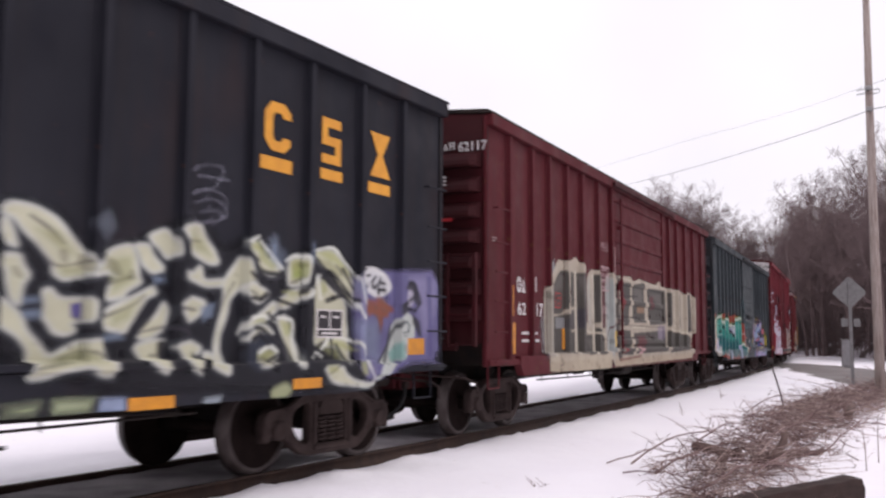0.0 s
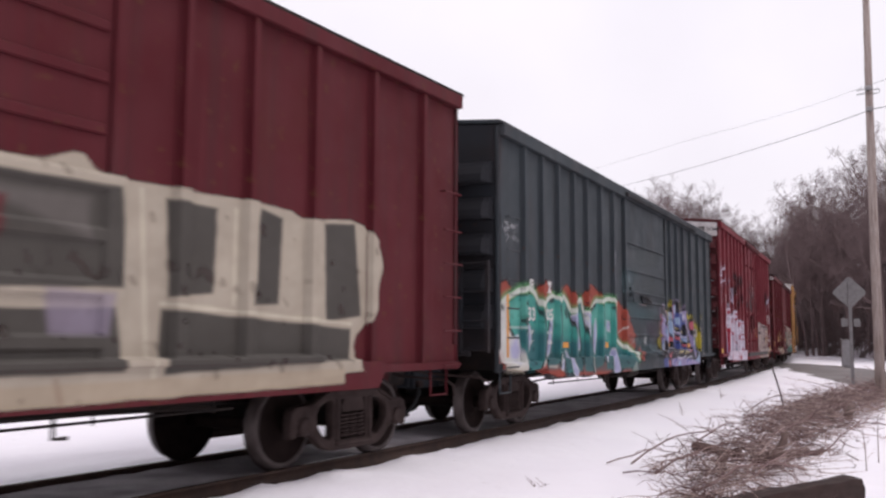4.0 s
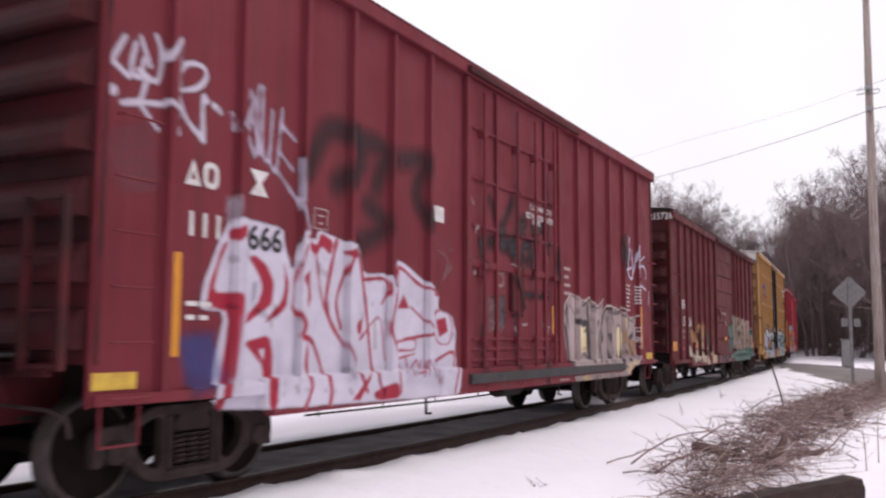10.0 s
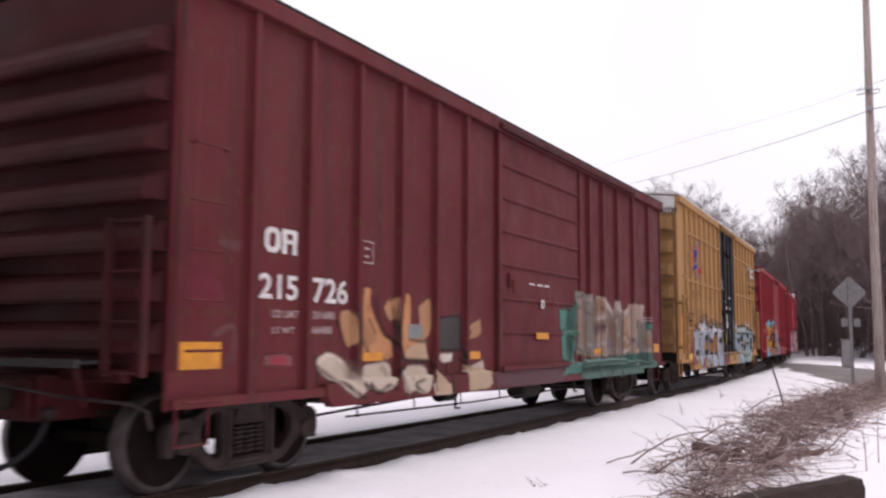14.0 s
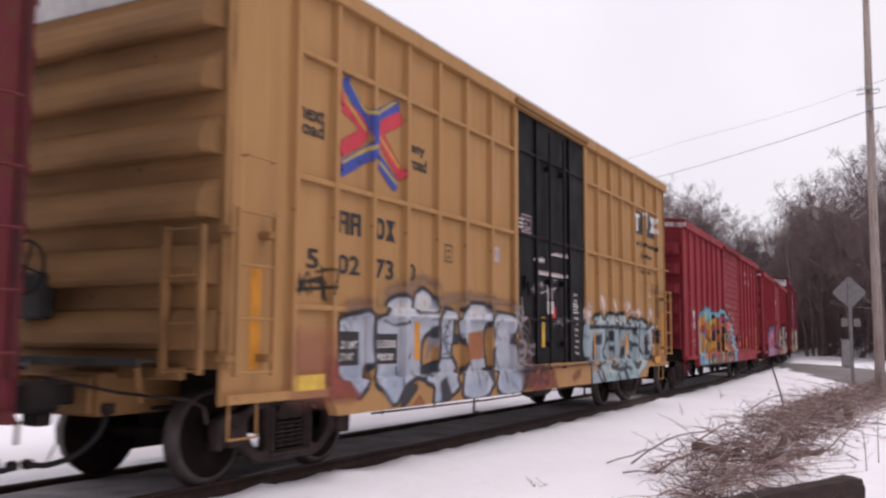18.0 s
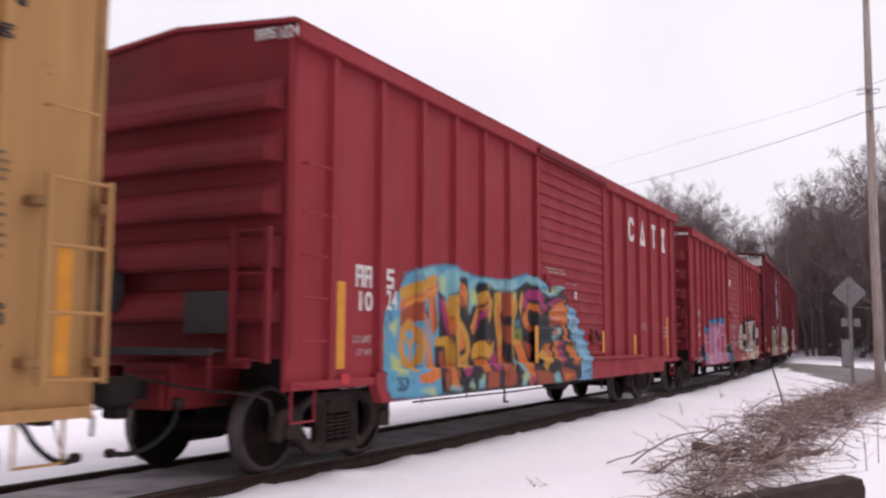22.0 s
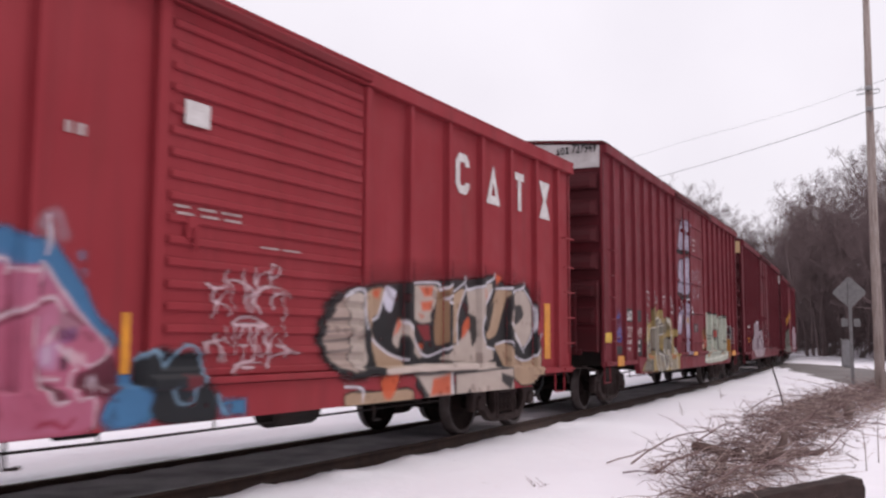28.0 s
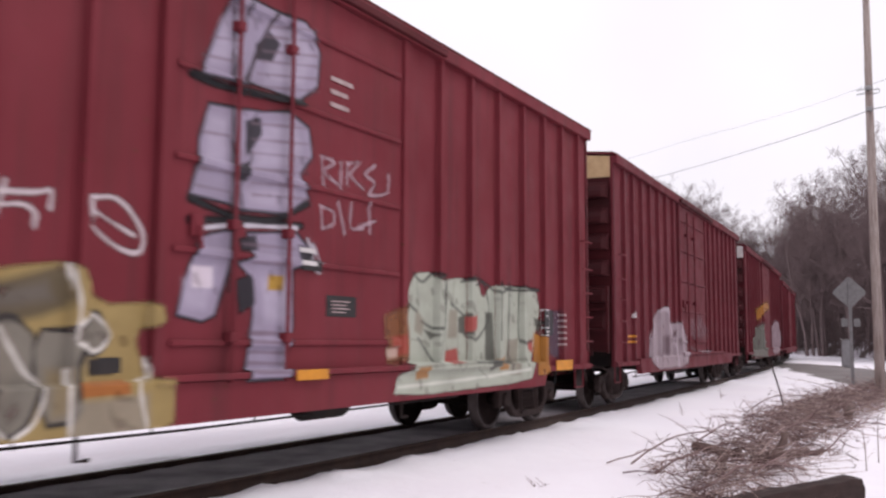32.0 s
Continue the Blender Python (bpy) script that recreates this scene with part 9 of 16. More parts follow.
    s.stroke('2c1d1a', 0.05, (-5.1, 0.91, -5.07, 0.87), soft=0.02)
    s.stroke('2c1d1a', 0.05, (-5, 0.9, -4.96, 0.87), soft=0.02)
    s.fill('6f5a52', (-5.43, 1.18, -5.18, 1.12, -5.15, 0.91, -5.34, 0.97), soft=0.1, cover=0.5)
    s.stroke('d3c6b6', 0.02, (-5.87, 1.14, -5.66, 1.23, -5.43, 1.15), soft=0.02, cover=0.8)
    s.fill('3f3a39', (-3.36, 1.66, -2.71, 1.69, -2.73, 1.26, -3.34, 1.26), cover=0.9)
    s.stroke('2a2422', 0.03, (-3.36, 1.66, -2.71, 1.69, -2.73, 1.26, -3.34, 1.26), close=True)
    s.fill('4a4744', (-4.07, 1.56, -3.78, 1.57, -3.78, 1.41, -4.07, 1.41), soft=0.02, cover=0.9)
    s.fill('7d5a40', (-5.01, 1.6, -4.76, 1.39, -5, 1.26, -5.09, 1.44), soft=0.06, cover=0.6)
    s.fill('7a4a48', (-6.71, 1.24, -6.28, 1.24, -6.27, 1.13, -6.7, 1.14), cover=0.9)
    s.fill('8f2a3c', (-6.61, 1.22, -6.37, 1.22, -6.37, 1.14, -6.6, 1.15), soft=0.04, cover=0.9)
    s.stroke('8a2a44', 0.1, (-7.74, 1.92, -7.48, 1.96, -7.34, 1.82), soft=0.14, cover=0.35)
    s.stroke('8a2a44', 0.1, (-7.69, 1.83, -7.38, 1.77), soft=0.14, cover=0.35)
    s.stroke('8a2a44', 0.1, (-7.64, 1.72, -7.43, 1.75), soft=0.14, cover=0.35)
    s.stroke('8a6a68', 0.025, (-7.32, 2.24, -7.22, 2.19), soft=0.04, cover=0.5)
    s.stroke('8a6a68', 0.025, (-7.22, 2.27, -7.1, 2.18, -7.08, 2.27), soft=0.04, cover=0.5)
    s.stroke('8a6a68', 0.025, (-7.36, 1.42, -7.13, 1.5, -7.12, 1.22, -7.21, 1.18), soft=0.04, cover=0.5)
    s.fill('46786c', (0.83, 1.9, 1.54, 1.92, 1.53, 0.98, 0.98, 1.07), soft=0.06, cover=0.9)
    s.fill('857f76', (1.61, 2.27, 2.92, 2.16, 2.89, 1.13, 1.66, 1.13), soft=0.06, cover=0.85)
    s.fill('8f857e', (3.18, 1.98, 4.62, 1.93, 4.58, 1, 3.29, 1.12), soft=0.06, cover=0.8)
    s.fill('46786c', (5.26, 1.84, 6.69, 1.76, 6.64, 0.85, 5.22, 0.88), soft=0.08, cover=0.8)
    s.fill('46766a', (1.11, 0.99, 6.65, 1.1, 6.64, 0.85, 0.86, 0.81), soft=0.05)
    s.fill('6d5058', (-1.78, 0.92, 0.96, 0.95, 0.96, 0.66, -1.78, 0.72), soft=0.08, cover=0.6)
    s.stroke('b0a8a0', 0.03, (1.72, 2.1, 2.79, 2.06, 2.77, 1.41), soft=0.04, cover=0.7)
    s.stroke('b0a8a0', 0.03, (3.44, 1.79, 4.29, 1.41), soft=0.04, cover=0.7)
    s.stroke('b0a8a0', 0.03, (1.94, 1.76, 2.4, 1.22), soft=0.04, cover=0.7)
    s.stroke('b0a8a0', 0.03, (3.7, 1.21, 4.46, 1.82), soft=0.04, cover=0.7)
    s.hang(c, "faded orange and white graffiti")


def aqua_letters(c):
    s = Spray(0.02)
    s.fill('456a60', (1.17, 1.84, 1.68, 2.08, 1.84, 1.93, 1.66, 1.63, 1.64, 1.18, 1.21, 1.04), soft=0.1, cover=0.9)
    s.fill('9c8579', (1.67, 2.11, 1.98, 2.18, 2.23, 2.23, 2.65, 2.22, 2.71, 2.1, 2.91, 2.23, 3.24, 2.19, 3.48, 2.17, 3.79, 2.03, 3.89, 1.97, 4.02, 2.17, 4.34, 2.2, 4.49, 1.98, 4.8, 2.03, 4.96, 2.15, 5.39, 2.15, 5.67, 2.15, 6.19, 2.17, 5.99, 1.87, 6.31, 1.58, 6.75, 1.33, 6.76, 1.08, 5.8, 1.1, 4.17, 1.09, 3.24, 1.07, 1.73, 1.09), soft=0.05, cover=0.95)
    s.fill('8f6b52', (2.47, 2.08, 3.07, 2.18, 3.14, 1.92, 2.53, 1.83), soft=0.1, cover=0.75)
    s.fill('8f6b52', (3.49, 1.85, 4.01, 1.73, 4.06, 1.19, 3.52, 1.2), soft=0.1, cover=0.75)
    s.fill('8f6b52', (4.35, 1.9, 4.89, 1.93, 4.9, 1.6, 4.36, 1.59), soft=0.1, cover=0.75)
    s.fill('8f6b52', (5.22, 2.06, 5.58, 2.08, 5.55, 1.62, 5.23, 1.61), soft=0.1, cover=0.75)
    s.fill('8f6b52', (2, 1.84, 2.39, 1.78, 2.37, 1.3, 2.03, 1.3), soft=0.1, cover=0.75)
    s.fill('8f6b52', (2.91, 2.16, 3.19, 2.14, 3.2, 1.92, 2.98, 1.95), soft=0.1, cover=0.75)
    s.fill('8f6b52', (6.18, 1.51, 6.62, 1.33, 6.4, 1.21, 6.09, 1.27), soft=0.1, cover=0.75)
    s.fill('80563a', (4.29, 1.54, 4.9, 1.6, 4.93, 1.17, 4.3, 1.18), soft=0.08, cover=0.8)
    s.stroke('b3a6a8', 0.05, (1.94, 2.16, 2.33, 2.14, 2.72, 2.01), soft=0.06, cover=0.75)
    s.stroke('b3a6a8', 0.05, (2.42, 2.11, 2.66, 2.04), soft=0.06, cover=0.75)
    s.stroke('b3a6a8', 0.05, (3.42, 2.12, 3.73, 1.96, 4.09, 1.72), soft=0.06, cover=0.75)
    s.stroke('b3a6a8', 0.05, (2.26, 1.78, 2.02, 1.53), soft=0.06, cover=0.75)
    s.stroke('b3a6a8', 0.05, (4.35, 1.78, 4.65, 1.91, 4.9, 1.98), soft=0.06, cover=0.75)
    s.stroke('b3a6a8', 0.05, (5.99, 1.81, 6.75, 1.32), soft=0.06, cover=0.75)
    s.stroke('b3a6a8', 0.05, (3.38, 1.75, 3.63, 1.47), soft=0.06, cover=0.75)
    s.stroke('b3a6a8', 0.05, (2.78, 1.75, 3.2, 1.83), soft=0.06, cover=0.75)
    s.stroke('b3a6a8', 0.05, (5.23, 1.61, 5.59, 1.62, 5.57, 1.26), soft=0.06, cover=0.75)
    s.stroke('b3a6a8', 0.05, (2.46, 1.38, 2.65, 1.3, 3.22, 1.34), soft=0.06, cover=0.75)
    s.stroke('b3a6a8', 0.05, (3.19, 2.14, 3.27, 1.74), soft=0.06, cover=0.75)
    s.stroke('b3a6a8', 0.05, (4.02, 2.15, 4.1, 1.88), soft=0.06, cover=0.75)
    s.stroke('b3a6a8', 0.05, (4.37, 1.34, 4.67, 1.44, 4.83, 1.34), soft=0.06, cover=0.75)
    s.stroke('b3a6a8', 0.05, (5.87, 2.1, 5.98, 1.75), soft=0.06, cover=0.75)
    s.stroke('b3a6a8', 0.05, (2.07, 2.04, 2.43, 1.87), soft=0.06, cover=0.75)
    s.stroke('b3a6a8', 0.05, (3.52, 1.2, 4.03, 1.22), soft=0.06, cover=0.75)
    s.fill('523634', (2.54, 1.71, 3.26, 1.74, 3.27, 1.56, 2.69, 1.46, 2.55, 1.55), soft=0.12, cover=0.7)
    s.stroke('3f2826', 0.04, (2.84, 1.62, 3.27, 1.65), soft=0.05, cover=0.7)
    s.stroke('3f2826', 0.04, (3.27, 1.56, 3.25, 1.38), soft=0.05, cover=0.7)
    s.stroke('3f2826', 0.04, (4.9, 1.44, 5.15, 1.39, 4.91, 1.28), soft=0.05, cover=0.7)
    s.fill('aaa0a2', (5.23, 1.61, 5.59, 1.59, 5.6, 1.38, 5.24, 1.38), soft=0.05, cover=0.75)
    s.fill('8f8aa6', (2.34, 1.54, 2.46, 1.55, 2.45, 1.21, 2.35, 1.22), soft=0.08, cover=0.6)
    s.fill('8f8aa6', (3.51, 1.42, 3.77, 1.43, 3.71, 1.19, 3.54, 1.19), soft=0.08, cover=0.6)
    s.fill('8f8aa6', (5.42, 1.39, 5.71, 1.39, 5.72, 1.15, 5.42, 1.15), soft=0.08, cover=0.6)
    s.fill('b0a29c', (4.23, 1.19, 4.91, 1.22, 4.91, 1.12, 4.24, 1.11), soft=0.04, cover=0.7)
    s.fill('b0a29c', (6.09, 1.21, 6.51, 1.23, 6.51, 1.13, 6.09, 1.12), soft=0.04, cover=0.7)
    s.fill('b0a29c', (3.52, 1.16, 4.16, 1.16, 4.17, 1.1, 3.52, 1.1), soft=0.04, cover=0.7)
    s.fill('4d6c63', (1.74, 1.05, 3.53, 1.05, 5.79, 1.16, 6.74, 1.09, 6.94, 0.77, 5.8, 0.8, 5.77, 0.66, 3.54, 0.67, 1.76, 0.69))
    s.fill('445f57', (1.75, 0.86, 3.54, 0.86, 5.76, 0.87, 5.77, 0.66, 3.54, 0.67, 1.76, 0.69), soft=0.05, cover=0.7)
    s.fill('667f75', (1.74, 1.04, 3.53, 1.03, 5.8, 1.11, 5.8, 1.01, 3.53, 0.95, 1.74, 0.98), soft=0.06, cover=0.6)
    s.fill('2a302d', (2.44, 0.96, 2.83, 0.95, 2.8, 0.9, 2.46, 0.91), cover=0.8)
    s.fill('2a302d', (2.97, 0.93, 3.3, 0.94, 3.29, 0.89, 3, 0.89), cover=0.8)
    s.fill('2a302d', (4.68, 1.13, 4.95, 1.17, 4.92, 1.02, 4.72, 1), cover=0.8)
    s.fill('2a302d', (3.48, 0.82, 3.54, 0.82, 3.54, 0.77, 3.48, 0.77), cover=0.8)
    s.fill('2a302d', (3.6, 0.82, 3.66, 0.82, 3.66, 0.77, 3.6, 0.77), cover=0.8)
    s.fill('2a302d', (2.35, 0.89, 2.53, 0.89, 2.53, 0.84, 2.36, 0.84), cover=0.8)
    s.stroke('54483c', 0.04, (2.26, 0.91, 2.3, 0.72), soft=0.05, cover=0.6)
    s.stroke('54483c', 0.04, (2.72, 0.91, 2.74, 0.72), soft=0.05, cover=0.6)
    s.stroke('54483c', 0.04, (4.18, 0.89, 4.2, 0.7), soft=0.05, cover=0.6)
    s.stroke('54483c', 0.04, (3.19, 0.94, 3.22, 0.72), soft=0.05, cover=0.6)
    s.stroke('54483c', 0.04, (5.43, 1.03, 5.44, 0.75), soft=0.05, cover=0.6)
    s.fill('d0c8c0', (5.15, 0.91, 5.34, 0.92, 5.34, 0.87, 5.15, 0.87), soft=0.02, cover=0.8)
    s.hang(c, "tan and aqua graffiti over a green band")


def ice_letters(c):
    s = Spray(0.018)
    s.fill('a98a62', (-5.5, 1.79, -5.2, 2.02, -4.6, 2.14, -4.02, 1.98, -3.48, 1.98, -2.5, 2, -1.49, 1.8, -1.49, 1.4, -5.49, 1.39), soft=0.2, cover=0.4)
    s.stroke('8a6a60', 0.1, (-6, 1.67, -5.86, 1.75, -5.58, 1.79), soft=0.1, cover=0.6)
    s.stroke('8a6a60', 0.1, (-5.11, 1.92, -4.86, 1.98, -4.6, 1.95), soft=0.1, cover=0.6)
    s.stroke('8a6a60', 0.1, (-4.55, 2, -4.32, 2.13, -4.02, 2.07), soft=0.1, cover=0.6)
    s.stroke('8a6a60', 0.1, (-3.91, 1.84, -3.59, 1.91, -3.01, 1.97), soft=0.1, cover=0.6)
    s.stroke('8a6a60', 0.1, (-2.89, 1.95, -2.3, 1.94, -1.64, 1.9), soft=0.1, cover=0.6)
    s.shape('b0b4bf', '2b2b33', 0.06, (-6.16, 1.57, -5.96, 1.65, -5.58, 1.71, -5.48, 1.64, -5.52, 1.39, -5.48, 1.19, -5.39, 1.13, -5.59, 1.09, -5.61, 0.89, -5.79, 0.77, -5.89, 0.84, -6.07, 1.01, -6.17, 1.11, -6.15, 1.39))
    s.shape('b0b4bf', '2b2b33', 0.06, (-5.42, 1.59, -5.19, 1.68, -5.11, 1.84, -4.86, 1.91, -4.57, 1.85, -4.51, 1.7, -4.01, 1.68, -4, 1.54, -4.3, 1.39, -4.34, 1.16, -4.28, 0.88, -4.56, 0.95, -4.82, 0.85, -5.07, 0.62, -5.27, 0.8, -5.47, 0.89, -5.47, 0.99, -5.36, 1.08, -5.33, 1.39))
    s.shape('b0b4bf', '2b2b33', 0.06, (-4.56, 1.7, -4.52, 1.91, -4.32, 2.03, -4.05, 1.93, -3.99, 1.7))
    s.shape('b0b4bf', '2b2b33', 0.06, (-3.98, 1.63, -3.8, 1.79, -3.51, 1.77, -3.45, 1.64, -3.49, 1.39, -3.57, 1.21, -3.38, 1.02, -3.54, 0.91, -3.43, 0.78, -3.77, 0.64, -4.18, 0.58, -4.13, 0.82, -4.38, 0.88, -4.29, 1.05, -3.99, 1.1, -3.95, 1.39))
    s.shape('b0b4bf', '2b2b33', 0.06, (-3.36, 1.64, -3.25, 1.81, -2.95, 1.89, -2.47, 1.88, -2.4, 1.67, -2.6, 1.46, -2.52, 1.06, -2.39, 0.79, -2.58, 0.62, -2.98, 0.58, -3.39, 0.64, -3.34, 0.96, -3.09, 1.14, -3.3, 1.39))
    s.shape('b0b4bf', '2b2b33', 0.06, (-2.43, 1.63, -2.22, 1.79, -1.79, 1.77, -1.46, 1.69, -1.68, 1.4, -1.45, 1.11, -1.29, 0.81, -1.45, 0.59, -2.07, 0.59, -2.35, 0.71, -2.19, 1.12, -2.29, 1.4))
    s.fill('c9ccd2', (-5.11, 1.66, -4.59, 1.69, -4.54, 1.66, -5.09, 1.63))
    s.fill('c9ccd2', (-4.54, 1.68, -4.01, 1.7, -4.01, 1.65, -4.54, 1.63))
    s.fill('c9ccd2', (-3.91, 1.68, -3.5, 1.7, -3.49, 1.65, -3.88, 1.63))
    s.fill('c9ccd2', (-3.3, 1.69, -2.5, 1.73, -2.49, 1.66, -3.3, 1.64))
    s.fill('c9ccd2', (-2.36, 1.68, -1.49, 1.69, -1.49, 1.64, -2.36, 1.63))
    s.fill('8b97ad', (-6.1, 1.2, -5.66, 1.19, -5.72, 0.9, -5.79, 0.81, -5.93, 0.96), soft=0.1, cover=0.65)
    s.fill('8b97ad', (-5.24, 1.03, -4.74, 1.06, -4.91, 0.86, -5.11, 0.66, -5.31, 0.83), soft=0.1, cover=0.65)
    s.fill('8b97ad', (-4.08, 0.81, -3.56, 0.85, -3.83, 0.67, -4.08, 0.61), soft=0.1, cover=0.65)
    s.fill('8b97ad', (-3.28, 0.83, -2.61, 0.87, -2.67, 0.66, -3.22, 0.64), soft=0.1, cover=0.65)
    s.fill('8b97ad', (-2.21, 0.92, -1.48, 0.93, -1.51, 0.64, -2.14, 0.63), soft=0.1, cover=0.65)
    s.fill('8b97ad', (-4.11, 1.56, -4, 1.39, -4.19, 1.16), soft=0.1, cover=0.65)
    s.fill('8b97ad', (-3.9, 1.51, -3.58, 1.39, -3.68, 1.15), soft=0.1, cover=0.65)
    s.fill('cfc9c6', (-5.11, 1.78, -4.64, 1.83, -4.59, 1.72, -5.06, 1.69), soft=0.06, cover=0.7)
    s.fill('cfc9c6', (-4.46, 1.93, -4.17, 1.94, -4.06, 1.74, -4.48, 1.73), soft=0.06, cover=0.7)
    s.fill('cfc9c6', (-3.13, 1.83, -2.63, 1.83, -2.56, 1.73, -3.19, 1.71), soft=0.06, cover=0.7)
    s.fill('33333a', (-4.87, 0.84, -4.61, 0.89, -4.51, 0.82, -4.82, 0.63, -4.98, 0.61))
    s.fill('33333a', (-4.38, 1.05, -4.09, 1.11, -3.97, 1.01, -4.23, 0.92))
    s.fill('33333a', (-3.99, 0.87, -3.83, 0.93, -3.65, 0.67, -3.96, 0.6))
    s.fill('33333a', (-3.52, 1.47, -3.27, 1.46, -3.35, 1.32, -3.49, 1.33))
    s.fill('33333a', (-2.68, 1, -2.42, 1.03, -2.37, 0.72))
    s.fill('33333a', (-5.53, 1.59, -5.38, 1.54, -5.33, 1.18, -5.39, 0.93, -5.49, 1.09))
    s.fill('33333a', (-4.25, 1.45, -4, 1.54, -4.02, 1.39))
    s.fill('33333a', (-2.42, 1.26, -2.15, 1.29, -2.24, 1.06, -2.42, 0.99))
    s.fill('a0603e', (-4.73, 0.59, -4.51, 0.74, -4.35, 0.59), soft=0.05, cover=0.8)
    s.fill('5a3a3a', (-5.4, 1.18, -5.28, 1.08, -5.38, 0.93), soft=0.04, cover=0.8)
    s.stroke('33333a', 0.028, (-4.76, 1.61, -4.6, 1.44, -4.75, 1.17))
    s.stroke('33333a', 0.028, (-4.39, 1.39, -4.38, 1.16))
    s.stroke('33333a', 0.028, (-3.58, 1.64, -3.74, 1.39, -3.57, 1.15))
    s.stroke('33333a', 0.028, (-2.99, 1.14, -2.86, 0.75))
    s.stroke('33333a', 0.028, (-2.08, 1.67, -2.22, 1.26, -1.93, 0.77))
    s.stroke('33333a', 0.028, (-5.99, 1.53, -5.85, 1.39))
    s.stroke('33333a', 0.028, (-4.92, 1.07, -4.87, 0.85))
    s.stroke('33333a', 0.028, (-5.18, 1.6, -4.93, 1.55, -4.67, 1.61))
    s.stroke('33333a', 0.028, (-3.99, 1.16, -3.57, 1.15))
    s.stroke('4a4a52', 0.018, (-3.85, 1.51, -3.67, 1.56, -3.58, 1.45, -3.79, 1.38, -3.55, 1.32))
    s.stroke('4a4a52', 0.018, (-3.69, 1.59, -3.65, 1.2))
    s.stroke('4a4a52', 0.018, (-3.87, 1.32, -3.79, 1.21, -3.57, 1.22))
    s.fill('9a5a2a', (-3.22, 1.47, -2.6, 1.51, -2.59, 1.13, -3.21, 1.1), cover=0.95)
    s.fill('b0745f', (-6.89, 1.47, -6.25, 1.48, -6.16, 0.97, -5.82, 0.76, -6.88, 0.77, -6.93, 1.17), soft=0.2, cover=0.5)
    s.fill('8a3f36', (-6.27, 1.2, -6.07, 1.01, -5.75, 0.77, -6.34, 0.77), soft=0.1, cover=0.7)
    s.stroke('27231f', 0.03, (-6.87, 1.94, -6.79, 2.04, -6.79, 1.82), cover=0.9)
    s.stroke('27231f', 0.03, (-6.75, 1.87, -6.63, 2.05, -6.57, 1.85), cover=0.9)
    s.stroke('27231f', 0.03, (-6.63, 1.96, -6.4, 2, -6.39, 1.8), cover=0.9)
    s.stroke('27231f', 0.03, (-6.5, 2.06, -6.22, 2.09, -6.27, 1.85), cover=0.9)
    s.stroke('27231f', 0.03, (-6.41, 2.12, -6.33, 1.8), cover=0.9)
    s.stroke('27231f', 0.03, (-6.89, 1.86, -6.21, 1.92), cover=0.9)
    s.stroke('27231f', 0.03, (-6.86, 1.9, -6.64, 1.96, -6.34, 1.96), cover=0.9)
    s.stroke('27231f', 0.03, (-6.43, 1.98, -6.33, 1.78), cover=0.9)
    s.stroke('27231f', 0.03, (-6.83, 1.82, -6.72, 1.96, -6.63, 1.83), cover=0.9)
    s.fill('3c2c2c', (-1.54, 1.8, -1, 1.74, -0.83, 0.79, -1.45, 0.59), soft=0.08, cover=0.7)
    s.fill('7a3a2e', (-1, 0.73, -0.48, 0.93, -0.48, 0.53, -0.91, 0.54), soft=0.06, cover=0.8)
    s.stroke('2a2624', 0.045, (-1.49, 1.61, -1.08, 1.4, -1.41, 1.11, -1, 0.88), soft=0.04)
    s.stroke('2a2624', 0.045, (-1.41, 1.69, -0.92, 1.47), soft=0.04)
    s.stroke('2a2624', 0.045, (-1.33, 1.18, -0.92, 1.1), soft=0.04)
    s.stroke('b0acac', 0.02, (-1.3, 1.25, -1, 1.31, -0.97, 1.1, -1.25, 1.07), soft=0.03, cover=0.8)
    s.stroke('b0acac', 0.02, (-1.36, 1.69, -1.17, 1.73), soft=0.03, cover=0.8)
    s.stroke('3a4a9a', 0.17, (-6, 4.12, -5.57, 3.85, -4.98, 4.11))
    s.stroke('c23b48', 0.17, (-6.13, 3.92, -5.66, 3.68, -6.13, 3.38))
    s.stroke('c23b48', 0.17, (-4.92, 3.98, -5.31, 3.73, -4.89, 3.34))
    s.stroke('3a4a9a', 0.17, (-6.09, 3.19, -5.5, 3.5, -5.49, 3.77))
    s.stroke('3a4a9a', 0.17, (-5.37, 3.42, -5.01, 3.19))
    s.stroke('b8a040', 0.035, (-5.93, 4.16, -5.54, 3.91, -4.99, 4.17))
    s.stroke('b8a040', 0.035, (-6.02, 3.95, -5.63, 3.71))
    s.stroke('b8a040', 0.035, (-5.35, 3.7, -4.9, 3.41))
    s.stroke('b8a040', 0.035, (-6.08, 3.25, -5.45, 3.55, -5.4, 3.44, -4.94, 3.2))
    s.stroke('b9b5b8', 0.03, (-1.33, 2.02, -1.26, 1.77), soft=0.03, cover=0.8)
    s.stroke('b9b5b8', 0.03, (-0.81, 2.67, -0.36, 2.68), soft=0.03, cover=0.8)
    s.stroke('b9b5b8', 0.03, (-0.08, 2.79, 0.66, 2.84), soft=0.03, cover=0.8)
    s.stroke('b9b5b8', 0.03, (-0.68, 2.45, -0.01, 2.48, 0.58, 2.46), soft=0.03, cover=0.8)
    s.stroke('b9b5b8', 0.03, (-0.54, 2.13, 0.14, 2.24), soft=0.03, cover=0.8)
    s.stroke('b9b5b8', 0.03, (0.44, 1.68, 0.59, 1.4), soft=0.03, cover=0.8)
    s.stroke('b9b5b8', 0.03, (-0.28, 2.35, -0.21, 1.81), soft=0.03, cover=0.8)
